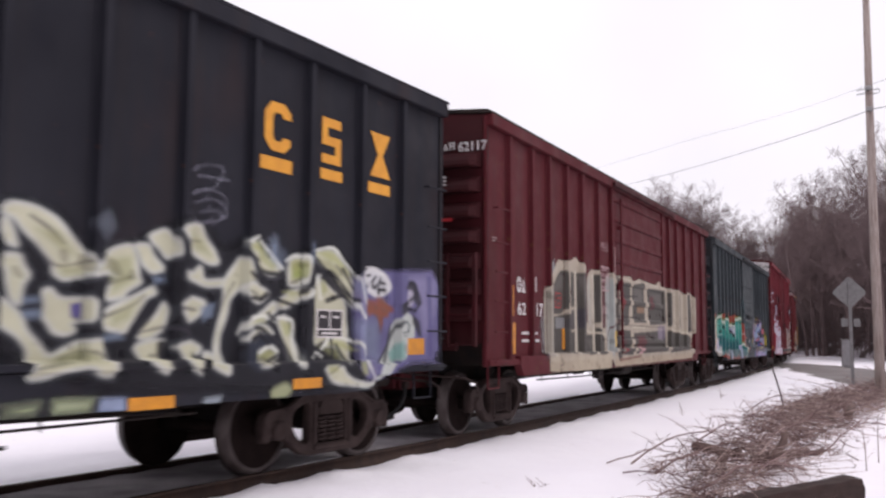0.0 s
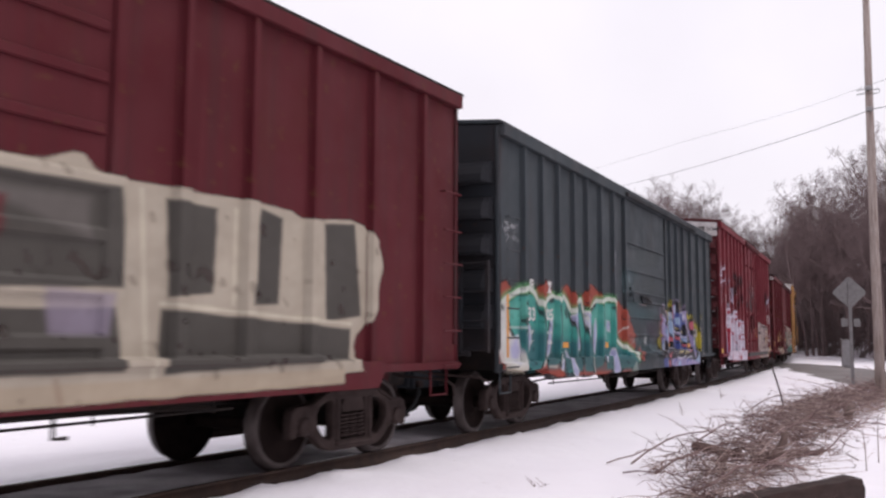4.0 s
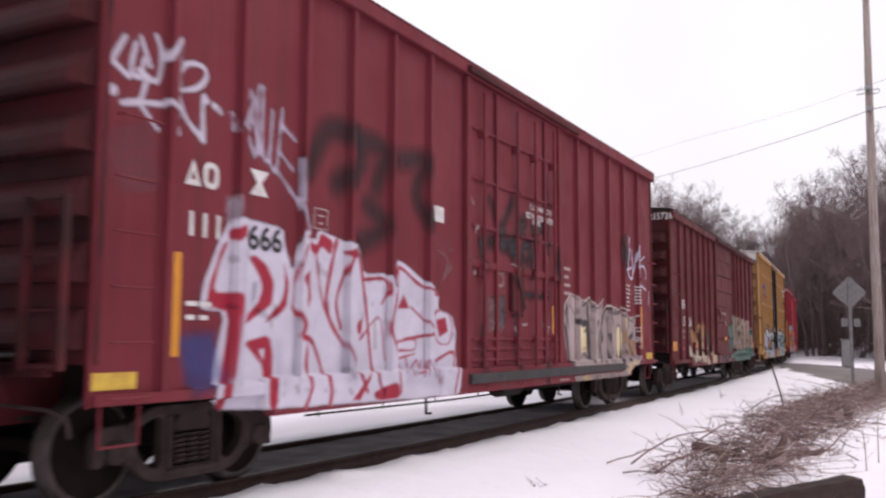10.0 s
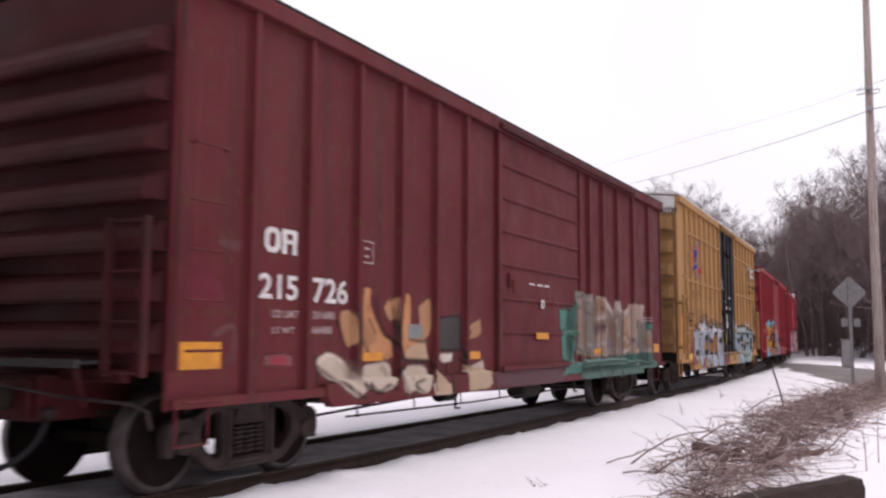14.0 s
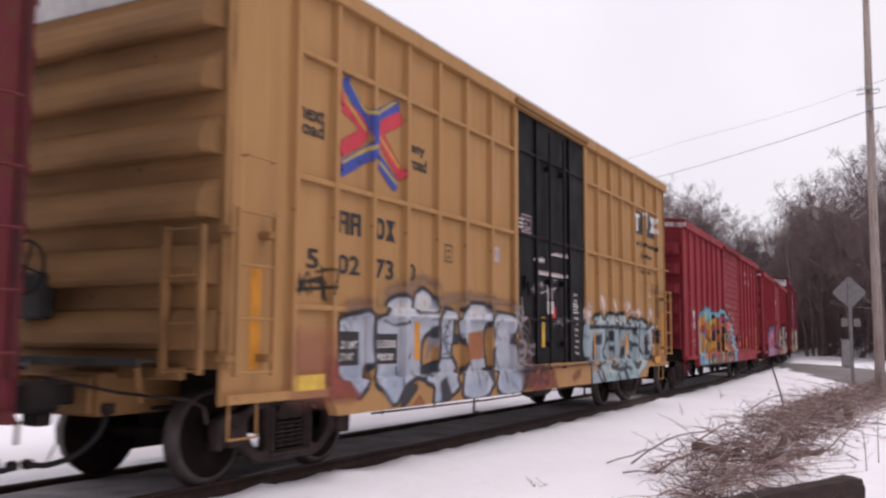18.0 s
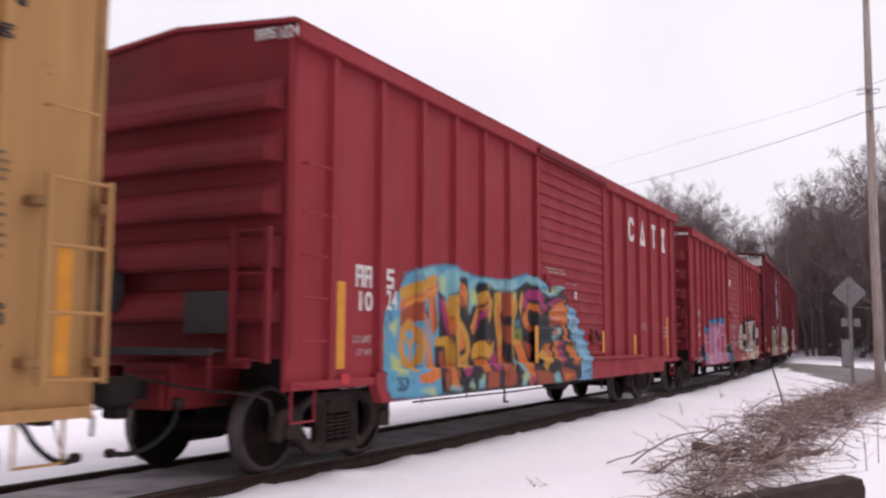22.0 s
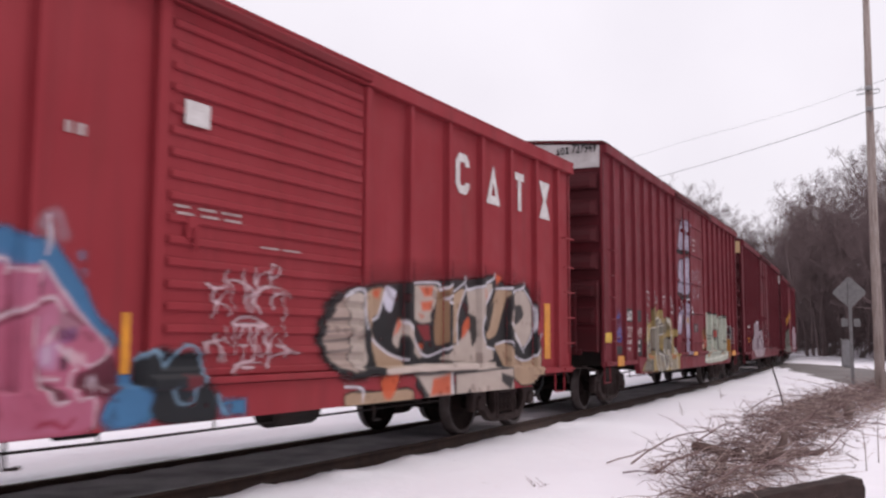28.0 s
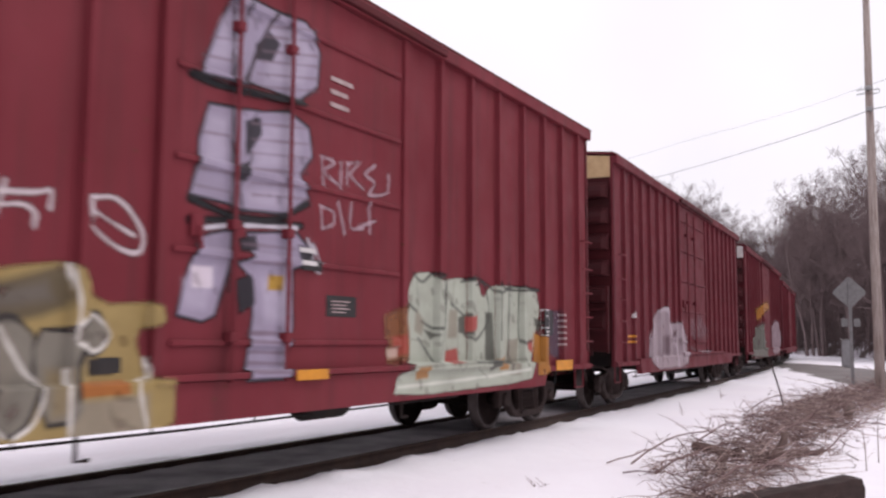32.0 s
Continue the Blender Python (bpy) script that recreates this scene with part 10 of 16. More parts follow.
    s.fill('86403a', (-1.3, 0.64, -1.09, 0.89, -0.07, 0.92, 0.07, 0.59), soft=0.1, cover=0.6)
    s.fill('86403a', (0.73, 0.78, 1.18, 0.91, 1.19, 0.76, 0.81, 0.68), soft=0.08, cover=0.5)
    s.stroke('8a827e', 0.05, (-1.54, 1.77, -1.36, 1.7, -1.39, 1.46), soft=0.05, cover=0.7)
    s.stroke('8a827e', 0.05, (-1.59, 1.69, -1.46, 1.61, -1.47, 1.42), soft=0.05, cover=0.7)
    s.stroke('8a827e', 0.05, (-1.35, 1.62, -1.27, 1.38), soft=0.05, cover=0.7)
    s.fill('3a2426', (-1.64, 1.38, -1.34, 1.42, -0.97, 1.38, -0.9, 0.97, -1.13, 0.9, -1.61, 0.85), soft=0.12, cover=0.7)
    s.stroke('9a9092', 0.05, (-1.55, 1.77, -1.46, 1.89, -1.32, 1.86, -1.28, 1.7, -1.35, 1.58, -1.46, 1.63), soft=0.05, cover=0.8)
    s.stroke('9a9092', 0.05, (-1.5, 1.81, -1.39, 1.78, -1.4, 1.6), soft=0.05, cover=0.8)
    s.stroke('9a9092', 0.05, (-1.57, 1.61, -1.6, 1.84), soft=0.05, cover=0.8)
    s.stroke('9a9092', 0.05, (-1.51, 1.23, -1.41, 1.36, -1.2, 1.34, -1.16, 1.22, -1.28, 1.1, -1.46, 1.12), soft=0.05, cover=0.8)
    s.stroke('9a9092', 0.05, (-1.46, 1.19, -1.22, 1.22), soft=0.05, cover=0.8)
    s.stroke('9a9092', 0.05, (-1.54, 1.04, -1.32, 1.07, -1.16, 1.02), soft=0.05, cover=0.8)
    s.stroke('9a9092', 0.05, (-0.96, 1.28, -0.76, 1.31, -0.65, 1.17), soft=0.05, cover=0.8)
    s.stroke('9a9092', 0.05, (-1.06, 1.22, -0.86, 1.17, -0.81, 1.28), soft=0.05, cover=0.8)
    s.stroke('4e1c1e', 0.07, (-1.1, 1.02, -0.95, 1.05, -0.89, 0.8, -1.03, 0.79), soft=0.05, cover=0.8)
    s.stroke('4e1c1e', 0.07, (-0.85, 0.96, -0.69, 1, -0.71, 0.7), soft=0.05, cover=0.8)
    s.stroke('4e1c1e', 0.07, (-0.64, 0.87, -0.42, 0.99, -0.39, 0.77), soft=0.05, cover=0.8)
    s.stroke('4e1c1e', 0.07, (-1.08, 0.74, -0.73, 0.77, -0.41, 0.72), soft=0.05, cover=0.8)
    s.stroke('4e1c1e', 0.07, (-1.31, 0.83, -1.09, 0.9), soft=0.05, cover=0.8)
    s.stroke('3a2420', 0.03, (-0.93, 0.97, 0.11, 0.96, 1.58, 0.97), soft=0.03, cover=0.8)
    s.stroke('8f8a90', 0.045, (-0.88, 2.18, -0.71, 2.26, -0.46, 2.27), soft=0.06, cover=0.6)
    s.stroke('8f8a90', 0.045, (-0.86, 2.15, -0.62, 2.21, -0.49, 2.29), soft=0.06, cover=0.6)
    s.stroke('8f8a90', 0.045, (0.04, 1.64, 0.27, 1.72, 0.74, 1.73), soft=0.06, cover=0.6)
    s.stroke('8f8a90', 0.045, (0.11, 1.68, 0.55, 1.65), soft=0.06, cover=0.6)
    s.stroke('8f8a90', 0.045, (-0.49, 2.3, -0.43, 2.19), soft=0.06, cover=0.6)
    s.stroke('8f8a90', 0.045, (-0.14, 2.32, 0.15, 2.38), soft=0.06, cover=0.6)
    s.stroke('a09aa0', 0.05, (-0.22, 2.21, -0.13, 2.26, -0.04, 2.22, -0.05, 2.11, -0.16, 2.06, -0.22, 2.12), soft=0.05, cover=0.8, close=True)
    s.stroke('c4bec0', 0.035, (1, 2.17, 1.19, 2.17), soft=0.03, cover=0.75)
    s.stroke('c4bec0', 0.035, (1.02, 2.07, 1.14, 2.07), soft=0.03, cover=0.75)
    s.stroke('c4bec0', 0.035, (1.04, 1.97, 1.19, 1.97), soft=0.03, cover=0.75)
    s.stroke('c4bec0', 0.035, (1.01, 1.87, 1.15, 1.86), soft=0.03, cover=0.75)
    s.stroke('c4bec0', 0.035, (1.03, 1.77, 1.2, 1.76), soft=0.03, cover=0.75)
    s.stroke('c4bec0', 0.035, (1.05, 1.67, 1.16, 1.66), soft=0.03, cover=0.75)
    s.stroke('c4bec0', 0.035, (1.02, 1.57, 1.21, 1.56), soft=0.03, cover=0.75)
    s.stroke('c4bec0', 0.035, (1.04, 1.47, 1.16, 1.46), soft=0.03, cover=0.75)
    s.stroke('c4bec0', 0.035, (1.06, 1.37, 1.22, 1.36), soft=0.03, cover=0.75)
    s.stroke('c4bec0', 0.035, (1.04, 1.27, 1.17, 1.26), soft=0.03, cover=0.75)
    s.stroke('c4bec0', 0.035, (1.06, 1.17, 1.22, 1.15), soft=0.03, cover=0.75)
    s.fill('b8352f', (-0.07, 1.91, 0.11, 1.94, 0.11, 1.76, -0.04, 1.74))

    def ink(*p):
        s.fill('2c303a', p, soft=0.03, cover=0.92)

    def line(*p):
        s.stroke('23232c', 0.08, p, soft=0.03, cover=0.92)

    def shine(*p):
        s.fill('b7c0bb', p, soft=0.06, cover=0.8)

    s.stroke('e0c8c0', 0.09, (1.52, 1.91, 1.66, 1.87), soft=0.12, cover=0.7)
    s.stroke('e0c8c0', 0.09, (1.76, 2.02, 1.84, 1.88), soft=0.12, cover=0.7)
    s.stroke('e0c8c0', 0.09, (2.66, 2.19, 2.81, 2.09, 2.74, 1.93), soft=0.12, cover=0.7)
    s.stroke('e0c8c0', 0.09, (3.28, 2.02, 3.45, 2.1, 3.61, 1.99), soft=0.12, cover=0.7)
    s.stroke('e0c8c0', 0.09, (4.26, 1.97, 4.47, 2.11), soft=0.12, cover=0.7)
    s.stroke('e0c8c0', 0.09, (5.1, 2.01, 5.24, 1.91), soft=0.12, cover=0.7)
    s.stroke('e0c8c0', 0.09, (5.83, 1.85, 6.25, 2.02), soft=0.12, cover=0.7)
    s.stroke('e0c8c0', 0.09, (1.55, 1.8, 1.95, 1.85), soft=0.12, cover=0.7)
    s.stroke('e0c8c0', 0.09, (4.66, 1.97, 5.33, 1.98), soft=0.12, cover=0.7)
    s.stroke('e0c8c0', 0.09, (6.23, 1.67, 6.16, 1.26), soft=0.12, cover=0.7)
    s.fill('94a4aa', (1.46, 1.38, 1.52, 1.73, 1.69, 1.81, 1.72, 1.63, 2.02, 1.66, 2.14, 1.81, 2.39, 1.91, 2.67, 1.89, 2.82, 1.79, 2.97, 1.91, 3.28, 1.87, 3.37, 1.66, 3.49, 1.88, 3.97, 1.92, 4.07, 1.71, 4.26, 1.74, 4.51, 1.87, 4.77, 1.85, 4.94, 1.74, 5.22, 1.84, 5.52, 1.85, 5.58, 1.66, 6.16, 1.78, 6.23, 1.4, 6.1, 1.05, 5.59, 1, 5.36, 0.8, 4.91, 0.7, 4.7, 0.54, 3.92, 0.51, 2.94, 0.54, 2.2, 0.51, 1.78, 0.53, 1.73, 0.94, 1.56, 0.99, 1.47, 1.21), soft=0.04)
    s.fill('9aa5b2', (1.76, 1.56, 2.76, 1.59, 2.84, 1.39, 2.24, 0.96, 1.81, 0.98), soft=0.15, cover=0.6)
    s.fill('84a2a8', (2.5, 0.95, 4.69, 0.85, 4.3, 0.55, 2.66, 0.57), soft=0.12, cover=0.6)
    shine(2.2, 1.77, 2.46, 1.85, 2.62, 1.73, 2.27, 1.69)
    shine(2.97, 1.83, 3.2, 1.84, 3.29, 1.72, 2.97, 1.69)
    shine(3.53, 1.86, 3.88, 1.87, 3.94, 1.75, 3.54, 1.71)
    shine(1.78, 1.6, 2.83, 1.63, 2.79, 1.56, 1.79, 1.54)
    shine(4.27, 1.68, 4.78, 1.7, 4.78, 1.63, 4.27, 1.61)
    shine(4.9, 1.02, 5.47, 1.13, 5.24, 0.82, 4.8, 0.75)
    shine(5.7, 1.69, 6.09, 1.7, 6.09, 1.57, 5.71, 1.56)
    shine(2.37, 0.91, 2.93, 0.93, 3.24, 0.76, 2.65, 0.77)
    ink(2.22, 1.48, 2.41, 1.47, 2.46, 1.39, 2.33, 1.28, 2.22, 1.33)
    ink(3.07, 1.26, 3.23, 1.26, 3.21, 1.11, 3.1, 1.13)
    ink(4.39, 1.39, 4.7, 1.33, 4.6, 1.14, 4.42, 1.17)
    ink(1.49, 1.09, 1.73, 1.1, 1.73, 0.97, 1.49, 0.94)
    ink(5.61, 1.08, 6.21, 1.07, 6.21, 0.97, 5.62, 0.97)
    ink(3.02, 1.54, 3.21, 1.57, 3.22, 1.44, 3.08, 1.39)
    line(2.01, 1.63, 2.14, 1.8, 2.39, 1.9, 2.64, 1.86, 2.77, 1.71)
    line(2.79, 1.71, 2.94, 1.88, 3.2, 1.9, 3.38, 1.77, 3.29, 1.59)
    line(3.44, 1.68, 3.48, 1.87, 3.97, 1.91, 4.04, 1.72)
    line(4.25, 1.7, 4.51, 1.86, 4.8, 1.81)
    line(4.91, 1.63, 5.22, 1.83, 5.53, 1.82, 5.61, 1.65, 6.17, 1.76, 6.23, 1.4, 6.1, 1.05)
    line(1.76, 1.62, 3.37, 1.65, 3.98, 1.63, 4.91, 1.64)
    line(2.9, 1.58, 2.84, 1.34, 2.6, 1.14, 2.27, 0.93, 2.1, 0.91)
    line(2.1, 1.32, 2.08, 0.96)
    line(2.84, 1.36, 3.02, 1.42, 3.2, 1.34, 3.17, 1.1)
    line(2.7, 1.11, 2.93, 0.97, 3.24, 0.88, 3.41, 0.96, 3.31, 1.18)
    line(3.98, 1.61, 3.86, 1.28, 3.77, 1, 3.93, 0.87, 4.29, 0.81)
    line(4.37, 1.51, 4.28, 1.16, 4.54, 0.9, 4.82, 0.83, 5.14, 1.07)
    line(4.47, 1.36, 4.84, 1.26, 5.37, 1.12)
    line(2.11, 0.82, 2.38, 0.61, 2.67, 0.54)
    line(3.39, 0.74, 3.58, 0.51)
    line(3.81, 0.82, 4.12, 0.58)
    line(1.74, 1.56, 1.77, 0.54)
    line(5.22, 1.65, 5.17, 1.27, 5.41, 1.07)
    line(1.79, 0.54, 2.19, 0.54)
    line(2.93, 0.88, 3.44, 0.82, 3.91, 0.83)
    line(4.67, 1.73, 4.73, 1.51, 4.95, 1.39)
    s.fill('b98a4a', (1.86, 1.01, 2.05, 1.06, 2.06, 0.82, 1.84, 0.81), soft=0.03, cover=0.85)
    s.fill('b98a4a', (3.04, 1.04, 3.15, 1.07, 3.2, 0.91, 3.06, 0.9), soft=0.03, cover=0.8)
    s.fill('a87238', (3.79, 1.38, 3.9, 1.45, 3.87, 1.15), soft=0.03, cover=0.8)
    ink(2.26, 1.5, 2.38, 1.55, 2.46, 1.45, 2.39, 1.36, 2.3, 1.33)
    ink(2.99, 1.56, 3.12, 1.59, 3.18, 1.43, 3.09, 1.38)
    ink(2.99, 1.26, 3.15, 1.29, 3.17, 1.2, 3.04, 1.18)
    ink(3.8, 1.68, 3.72, 1.58, 3.68, 1.36, 3.79, 1.53)
    ink(4.11, 1.39, 4.18, 1.44, 4.15, 1.18, 4.03, 1.18)
    ink(5.01, 1.77, 4.98, 1.66, 5.11, 1.64)
    ink(2.26, 0.89, 2.42, 0.82, 2.7, 0.53, 2.49, 0.54)
    ink(3.6, 0.96, 3.69, 0.9, 4.11, 0.59, 3.9, 0.56)
    ink(5.56, 1.51, 6.04, 1.52, 6.05, 1.07, 5.52, 1.07)
    line(2.15, 1.42, 2.14, 1.22, 2.13, 0.98, 2.24, 0.84)
    line(4, 1.17, 4.38, 1.06, 4.72, 0.89, 4.97, 0.95)
    line(3.37, 1.83, 3.45, 1.76, 3.54, 1.64)
    line(3.64, 1.85, 3.8, 1.69)
    line(4.97, 1.78, 4.94, 1.39, 5.02, 1.17)
    s.stroke('e0c8c0', 0.09, (1.68, 2.03, 1.78, 2.06), soft=0.14, cover=0.7)
    s.stroke('e0c8c0', 0.09, (1.81, 1.94, 1.92, 1.85), soft=0.14, cover=0.7)
    s.stroke('e0c8c0', 0.09, (2.58, 2.2, 2.68, 2.17, 2.83, 2.07), soft=0.14, cover=0.7)
    s.stroke('e0c8c0', 0.09, (3.24, 2.04, 3.45, 2.15, 3.52, 2.04), soft=0.14, cover=0.7)
    s.stroke('e0c8c0', 0.09, (4.04, 2.05, 4.34, 2.18, 4.5, 2.06), soft=0.14, cover=0.7)
    s.stroke('e0c8c0', 0.09, (4.92, 2, 5.1, 2.06), soft=0.14, cover=0.7)
    s.stroke('e0c8c0', 0.09, (1.94, 1.9, 2.03, 1.98), soft=0.14, cover=0.7)
    s.stroke('e0c8c0', 0.09, (5.67, 1.99, 6.08, 2.07, 6.18, 1.89), soft=0.14, cover=0.7)
    s.stroke('e0c8c0', 0.09, (2.61, 2.07, 2.77, 2.02), soft=0.14, cover=0.7)
    s.stroke('e0c8c0', 0.09, (5.86, 2.43, 6.02, 2.38), soft=0.14, cover=0.7)
    s.stroke('e0c8c0', 0.09, (6.09, 1.64, 6.23, 1.27), soft=0.14, cover=0.7)
    s.fill('b07f4c', (1.74, 1.04, 1.91, 1.03, 2, 0.91, 1.75, 0.93), soft=0.08, cover=0.6)
    s.fill('c98f86', (2.23, 0.84, 2.37, 0.81, 2.37, 0.78, 2.26, 0.79), soft=0.05, cover=0.7)
    s.hang(c, "ice blue and white outlined graffiti")


def orange_blue_letters(c):
    s = Spray(0.018, True)

    def orange(*p):
        s.fill('c26a2c', p, soft=0.03)

    def gold(*p):
        s.fill('bd8a30', p, soft=0.03)

    def rust(*p):
        s.fill('94452c', p, soft=0.03)

    def plum(*p):
        s.fill('962c64', p, soft=0.03)

    def ink(*p):
        s.fill('1e1c20', p, soft=0.03)

    def aqua(*p):
        s.fill('7fb0b6', p, soft=0.06, cover=0.9)

    def lime(*p):
        s.fill('b9bf6a', p, soft=0.08, cover=0.85)

    s.fill('5694b2', (-5.99, 1.49, -5.89, 1.71, -5.7, 1.88, -5.58, 1.98, -5.49, 2.15, -5.13, 2.25, -4.37, 2.36, -3.99, 2.28, -3.74, 2.27, -3.35, 2.24, -2.56, 2.26, -1.75, 2.4, -1.23, 2.31, -0.23, 2.08, -0.05, 1.97, 0.29, 1.89, 0.45, 1.77, 0.47, 1.57, 0.68, 1.56, 0.75, 1.39, 0.91, 1.33, 1.01, 1.14, 1.1, 0.68, -2.13, 0.68, -3.52, 0.69, -4.16, 0.73, -4.83, 0.7, -5.4, 0.7, -5.86, 0.72, -5.99, 0.84, -6.01, 1.19), soft=0.07)
    aqua(-5.23, 2.21, -4.74, 2.3, -4.67, 2.2, -5.17, 2.11)
    lime(-5.78, 1.22, -5.55, 1.14, -5.51, 0.98, -5.75, 0.99)
    lime(-5.84, 1.54, -5.62, 1.62, -5.68, 1.42)
    lime(-5.21, 0.79, -4.89, 0.8, -4.83, 0.7)
    lime(-6, 1.42, -5.92, 1.46, -5.93, 1.23)
    gold(-5.59, 1.98, -4.7, 2.21, -4.65, 2.09, -5.58, 1.82)
    orange(-5.58, 1.83, -4.66, 2.09, -4.62, 1.97, -5.58, 1.72)
    rust(-5.58, 1.72, -5.11, 1.85, -5.1, 1.62, -5.57, 1.54)
    orange(-4.9, 1.96, -4.72, 1.99, -4.7, 1.56, -4.78, 1.42, -4.85, 1.56)
    orange(-5.14, 1.68, -4.96, 1.73, -4.86, 1.38, -4.82, 1.21, -4.69, 0.93, -4.98, 0.86, -5.25, 0.88, -5.25, 0.97, -4.98, 1, -5.06, 1.38)
    ink(-5.1, 1.73, -4.93, 1.82, -4.88, 1.65, -5.02, 1.69)
    s.stroke('bd8430', 0.11, (-5.37, 1.58, -5.22, 1.49, -5.14, 1.32, -5.19, 1.15, -5.34, 1.05, -5.5, 1.16, -5.57, 1.32, -5.52, 1.48), close=True)
    s.stroke('bd8430', 0.05, (-5.49, 1.44, -5.36, 1.32, -5.34, 1.18))
    s.stroke('bd8430', 0.05, (-5.2, 1.45, -5.36, 1.32))
    s.stroke('d49a52', 0.03, (-4.73, 2.11, -4.7, 1.56), soft=0.03, cover=0.7)
    s.stroke('d49a52', 0.03, (-5.46, 1.79, -4.69, 2.01), soft=0.03, cover=0.7)
    s.stroke('d49a52', 0.03, (-4.96, 1.56, -4.82, 0.99), soft=0.03, cover=0.7)
    s.stroke('22364c', 0.025, (-5.78, 0.95, -5.55, 0.93, -5.57, 0.82, -5.75, 0.82))
    s.stroke('22364c', 0.025, (-5.74, 0.92, -5.57, 0.83))
    s.stroke('22364c', 0.025, (-5.67, 0.94, -5.69, 0.82))
    s.fill('6f9fbd', (-0.21, 2.06, -0.02, 1.95, 0.29, 1.87, 0.43, 1.75, 0.44, 1.54, 0.68, 1.53, 0.72, 1.36, 0.9, 1.28, 0.99, 1, 1.07, 0.68, 0.52, 0.69, 0.37, 0.98, 0.21, 1.3, -0.07, 1.42, -0.15, 1.72), soft=0.05)
    s.fill('9fc0d0', (-0.06, 1.81, 0.26, 1.81, 0.34, 1.61, 0.28, 1.47, 0, 1.56), soft=0.1, cover=0.7)
    s.fill('8fb7cc', (0.4, 1.43, 0.71, 1.29, 0.84, 1.05, 0.53, 1.02), soft=0.1, cover=0.7)
    s.stroke('1e1c20', 0.04, (-0.18, 2.06, -0.19, 1.81, -0.1, 1.45, 0.2, 1.38, 0.37, 0.98, 0.49, 0.7), soft=0.03, cover=0.85)
    s.stroke('1e1c20', 0.04, (-0.15, 1.62, -0.08, 1.58), soft=0.03, cover=0.85)
    s.stroke('1e1c20', 0.04, (0.2, 1.34, 0.32, 1.21), soft=0.03, cover=0.85)
    s.stroke('2c3358', 0.025, (0.05, 1.72, 0.16, 1.74, 0.15, 1.63, 0.06, 1.64, 0.06, 1.71), soft=0.02, cover=0.9)
    s.stroke('2c3358', 0.025, (0.17, 1.63, 0.27, 1.74, 0.28, 1.73), soft=0.02, cover=0.9)
    s.stroke('2c3358', 0.025, (0.18, 1.72, 0.27, 1.63), soft=0.02, cover=0.9)
    s.stroke('2c3358', 0.025, (0.08, 1.58, 0.25, 1.6), soft=0.02, cover=0.9)
    s.stroke('2c3358', 0.025, (0.12, 1.59, 0.12, 1.48), soft=0.02, cover=0.9)
    s.stroke('2c3358', 0.025, (0.22, 1.58, 0.23, 1.49, 0.28, 1.51), soft=0.02, cover=0.9)
    s.stroke('2c3358', 0.025, (0.6, 0.83, 1.06, 0.88), soft=0.02, cover=0.9)
    s.stroke('2c3358', 0.025, (0.68, 0.81, 0.66, 0.72), soft=0.02, cover=0.9)
    s.stroke('2c3358', 0.025, (0.76, 0.81, 0.8, 0.69, 0.89, 0.71), soft=0.02, cover=0.9)
    s.stroke('2c3358', 0.025, (0.88, 0.85, 0.94, 0.69), soft=0.02, cover=0.9)
    s.stroke('2c3358', 0.025, (0.97, 0.85, 0.93, 0.77, 1.07, 0.73, 1.03, 0.67), soft=0.02, cover=0.9)
    ink(-4.65, 2, -4.52, 1.95, -4.34, 1.98, -4.15, 2.02, -4.14, 2.16, -4.03, 2.22, -3.85, 2.22, -3.76, 2.05, -3.59, 2.07, -3.54, 2.17, -3.33, 2.17, -3.08, 2.12, -2.6, 2.14, -2.38, 2.13, -2.13, 2.15, -1.95, 2.24, -1.74, 2.32, -1.43, 2.29, -1.14, 2.14, -0.99, 2.11, -0.25, 2.22, -0.11, 2.03, -0.07, 1.65, 0.12, 1.39, 0.39, 1.13, 0.52, 0.8, 0.31, 0.68, -1.77, 0.64, -3.2, 0.69, -4.17, 0.7, -4.7, 0.72, -4.74, 1.29, -4.62, 1.38)
    rust(-4.77, 1.87, -4.72, 1.94, -4.63, 1.57, -4.75, 1.44)
    gold(-4.74, 1.41, -4.31, 1.43, -4.28, 1.34, -4.3, 1.06, -4.22, 0.82, -4.12, 0.76, -4.44, 0.77, -4.41, 1.03, -4.47, 1.3, -4.74, 1.31)
    rust(-4.62, 1.23, -4.5, 1.27, -4.44, 1.03, -4.49, 0.77, -4.56, 0.75, -4.62, 1)
    plum(-4.61, 1.93, -4.52, 1.9, -4.32, 1.54, -4.34, 1.42, -4.43, 1.5, -4.58, 1.77)
    orange(-4.51, 1.89, -4.39, 1.86, -4.26, 1.61, -4.32, 1.44, -4.4, 1.7)
    gold(-4.37, 1.95, -4.17, 1.99, -4.15, 1.71, -4.16, 1.55, -4.05, 1.07, -4.26, 1.02, -4.31, 1.38, -4.26, 1.58, -4.38, 1.78)
    gold(-4.14, 1.73, -3.96, 1.64, -3.77, 1.43, -3.73, 1.25, -3.82, 1.11, -4.05, 1.07, -4.05, 1.16, -3.88, 1.21, -3.86, 1.31, -4, 1.5, -4.14, 1.6)
    orange(-4.12, 1.63, -3.99, 1.49, -3.88, 1.3, -3.97, 1.24, -4.05, 1.26, -4.07, 1.47)
    orange(-4.14, 2.1, -4.03, 2.14, -3.87, 2.11, -3.81, 1.99, -3.85, 1.81, -3.92, 1.9, -4.02, 1.99, -4.12, 2)
    rust(-4.09, 1.99, -3.94, 1.94, -3.89, 1.85, -3.97, 1.77, -4.09, 1.85)
    gold(-3.86, 2.06, -3.79, 1.99, -3.79, 1.81, -3.84, 1.67)
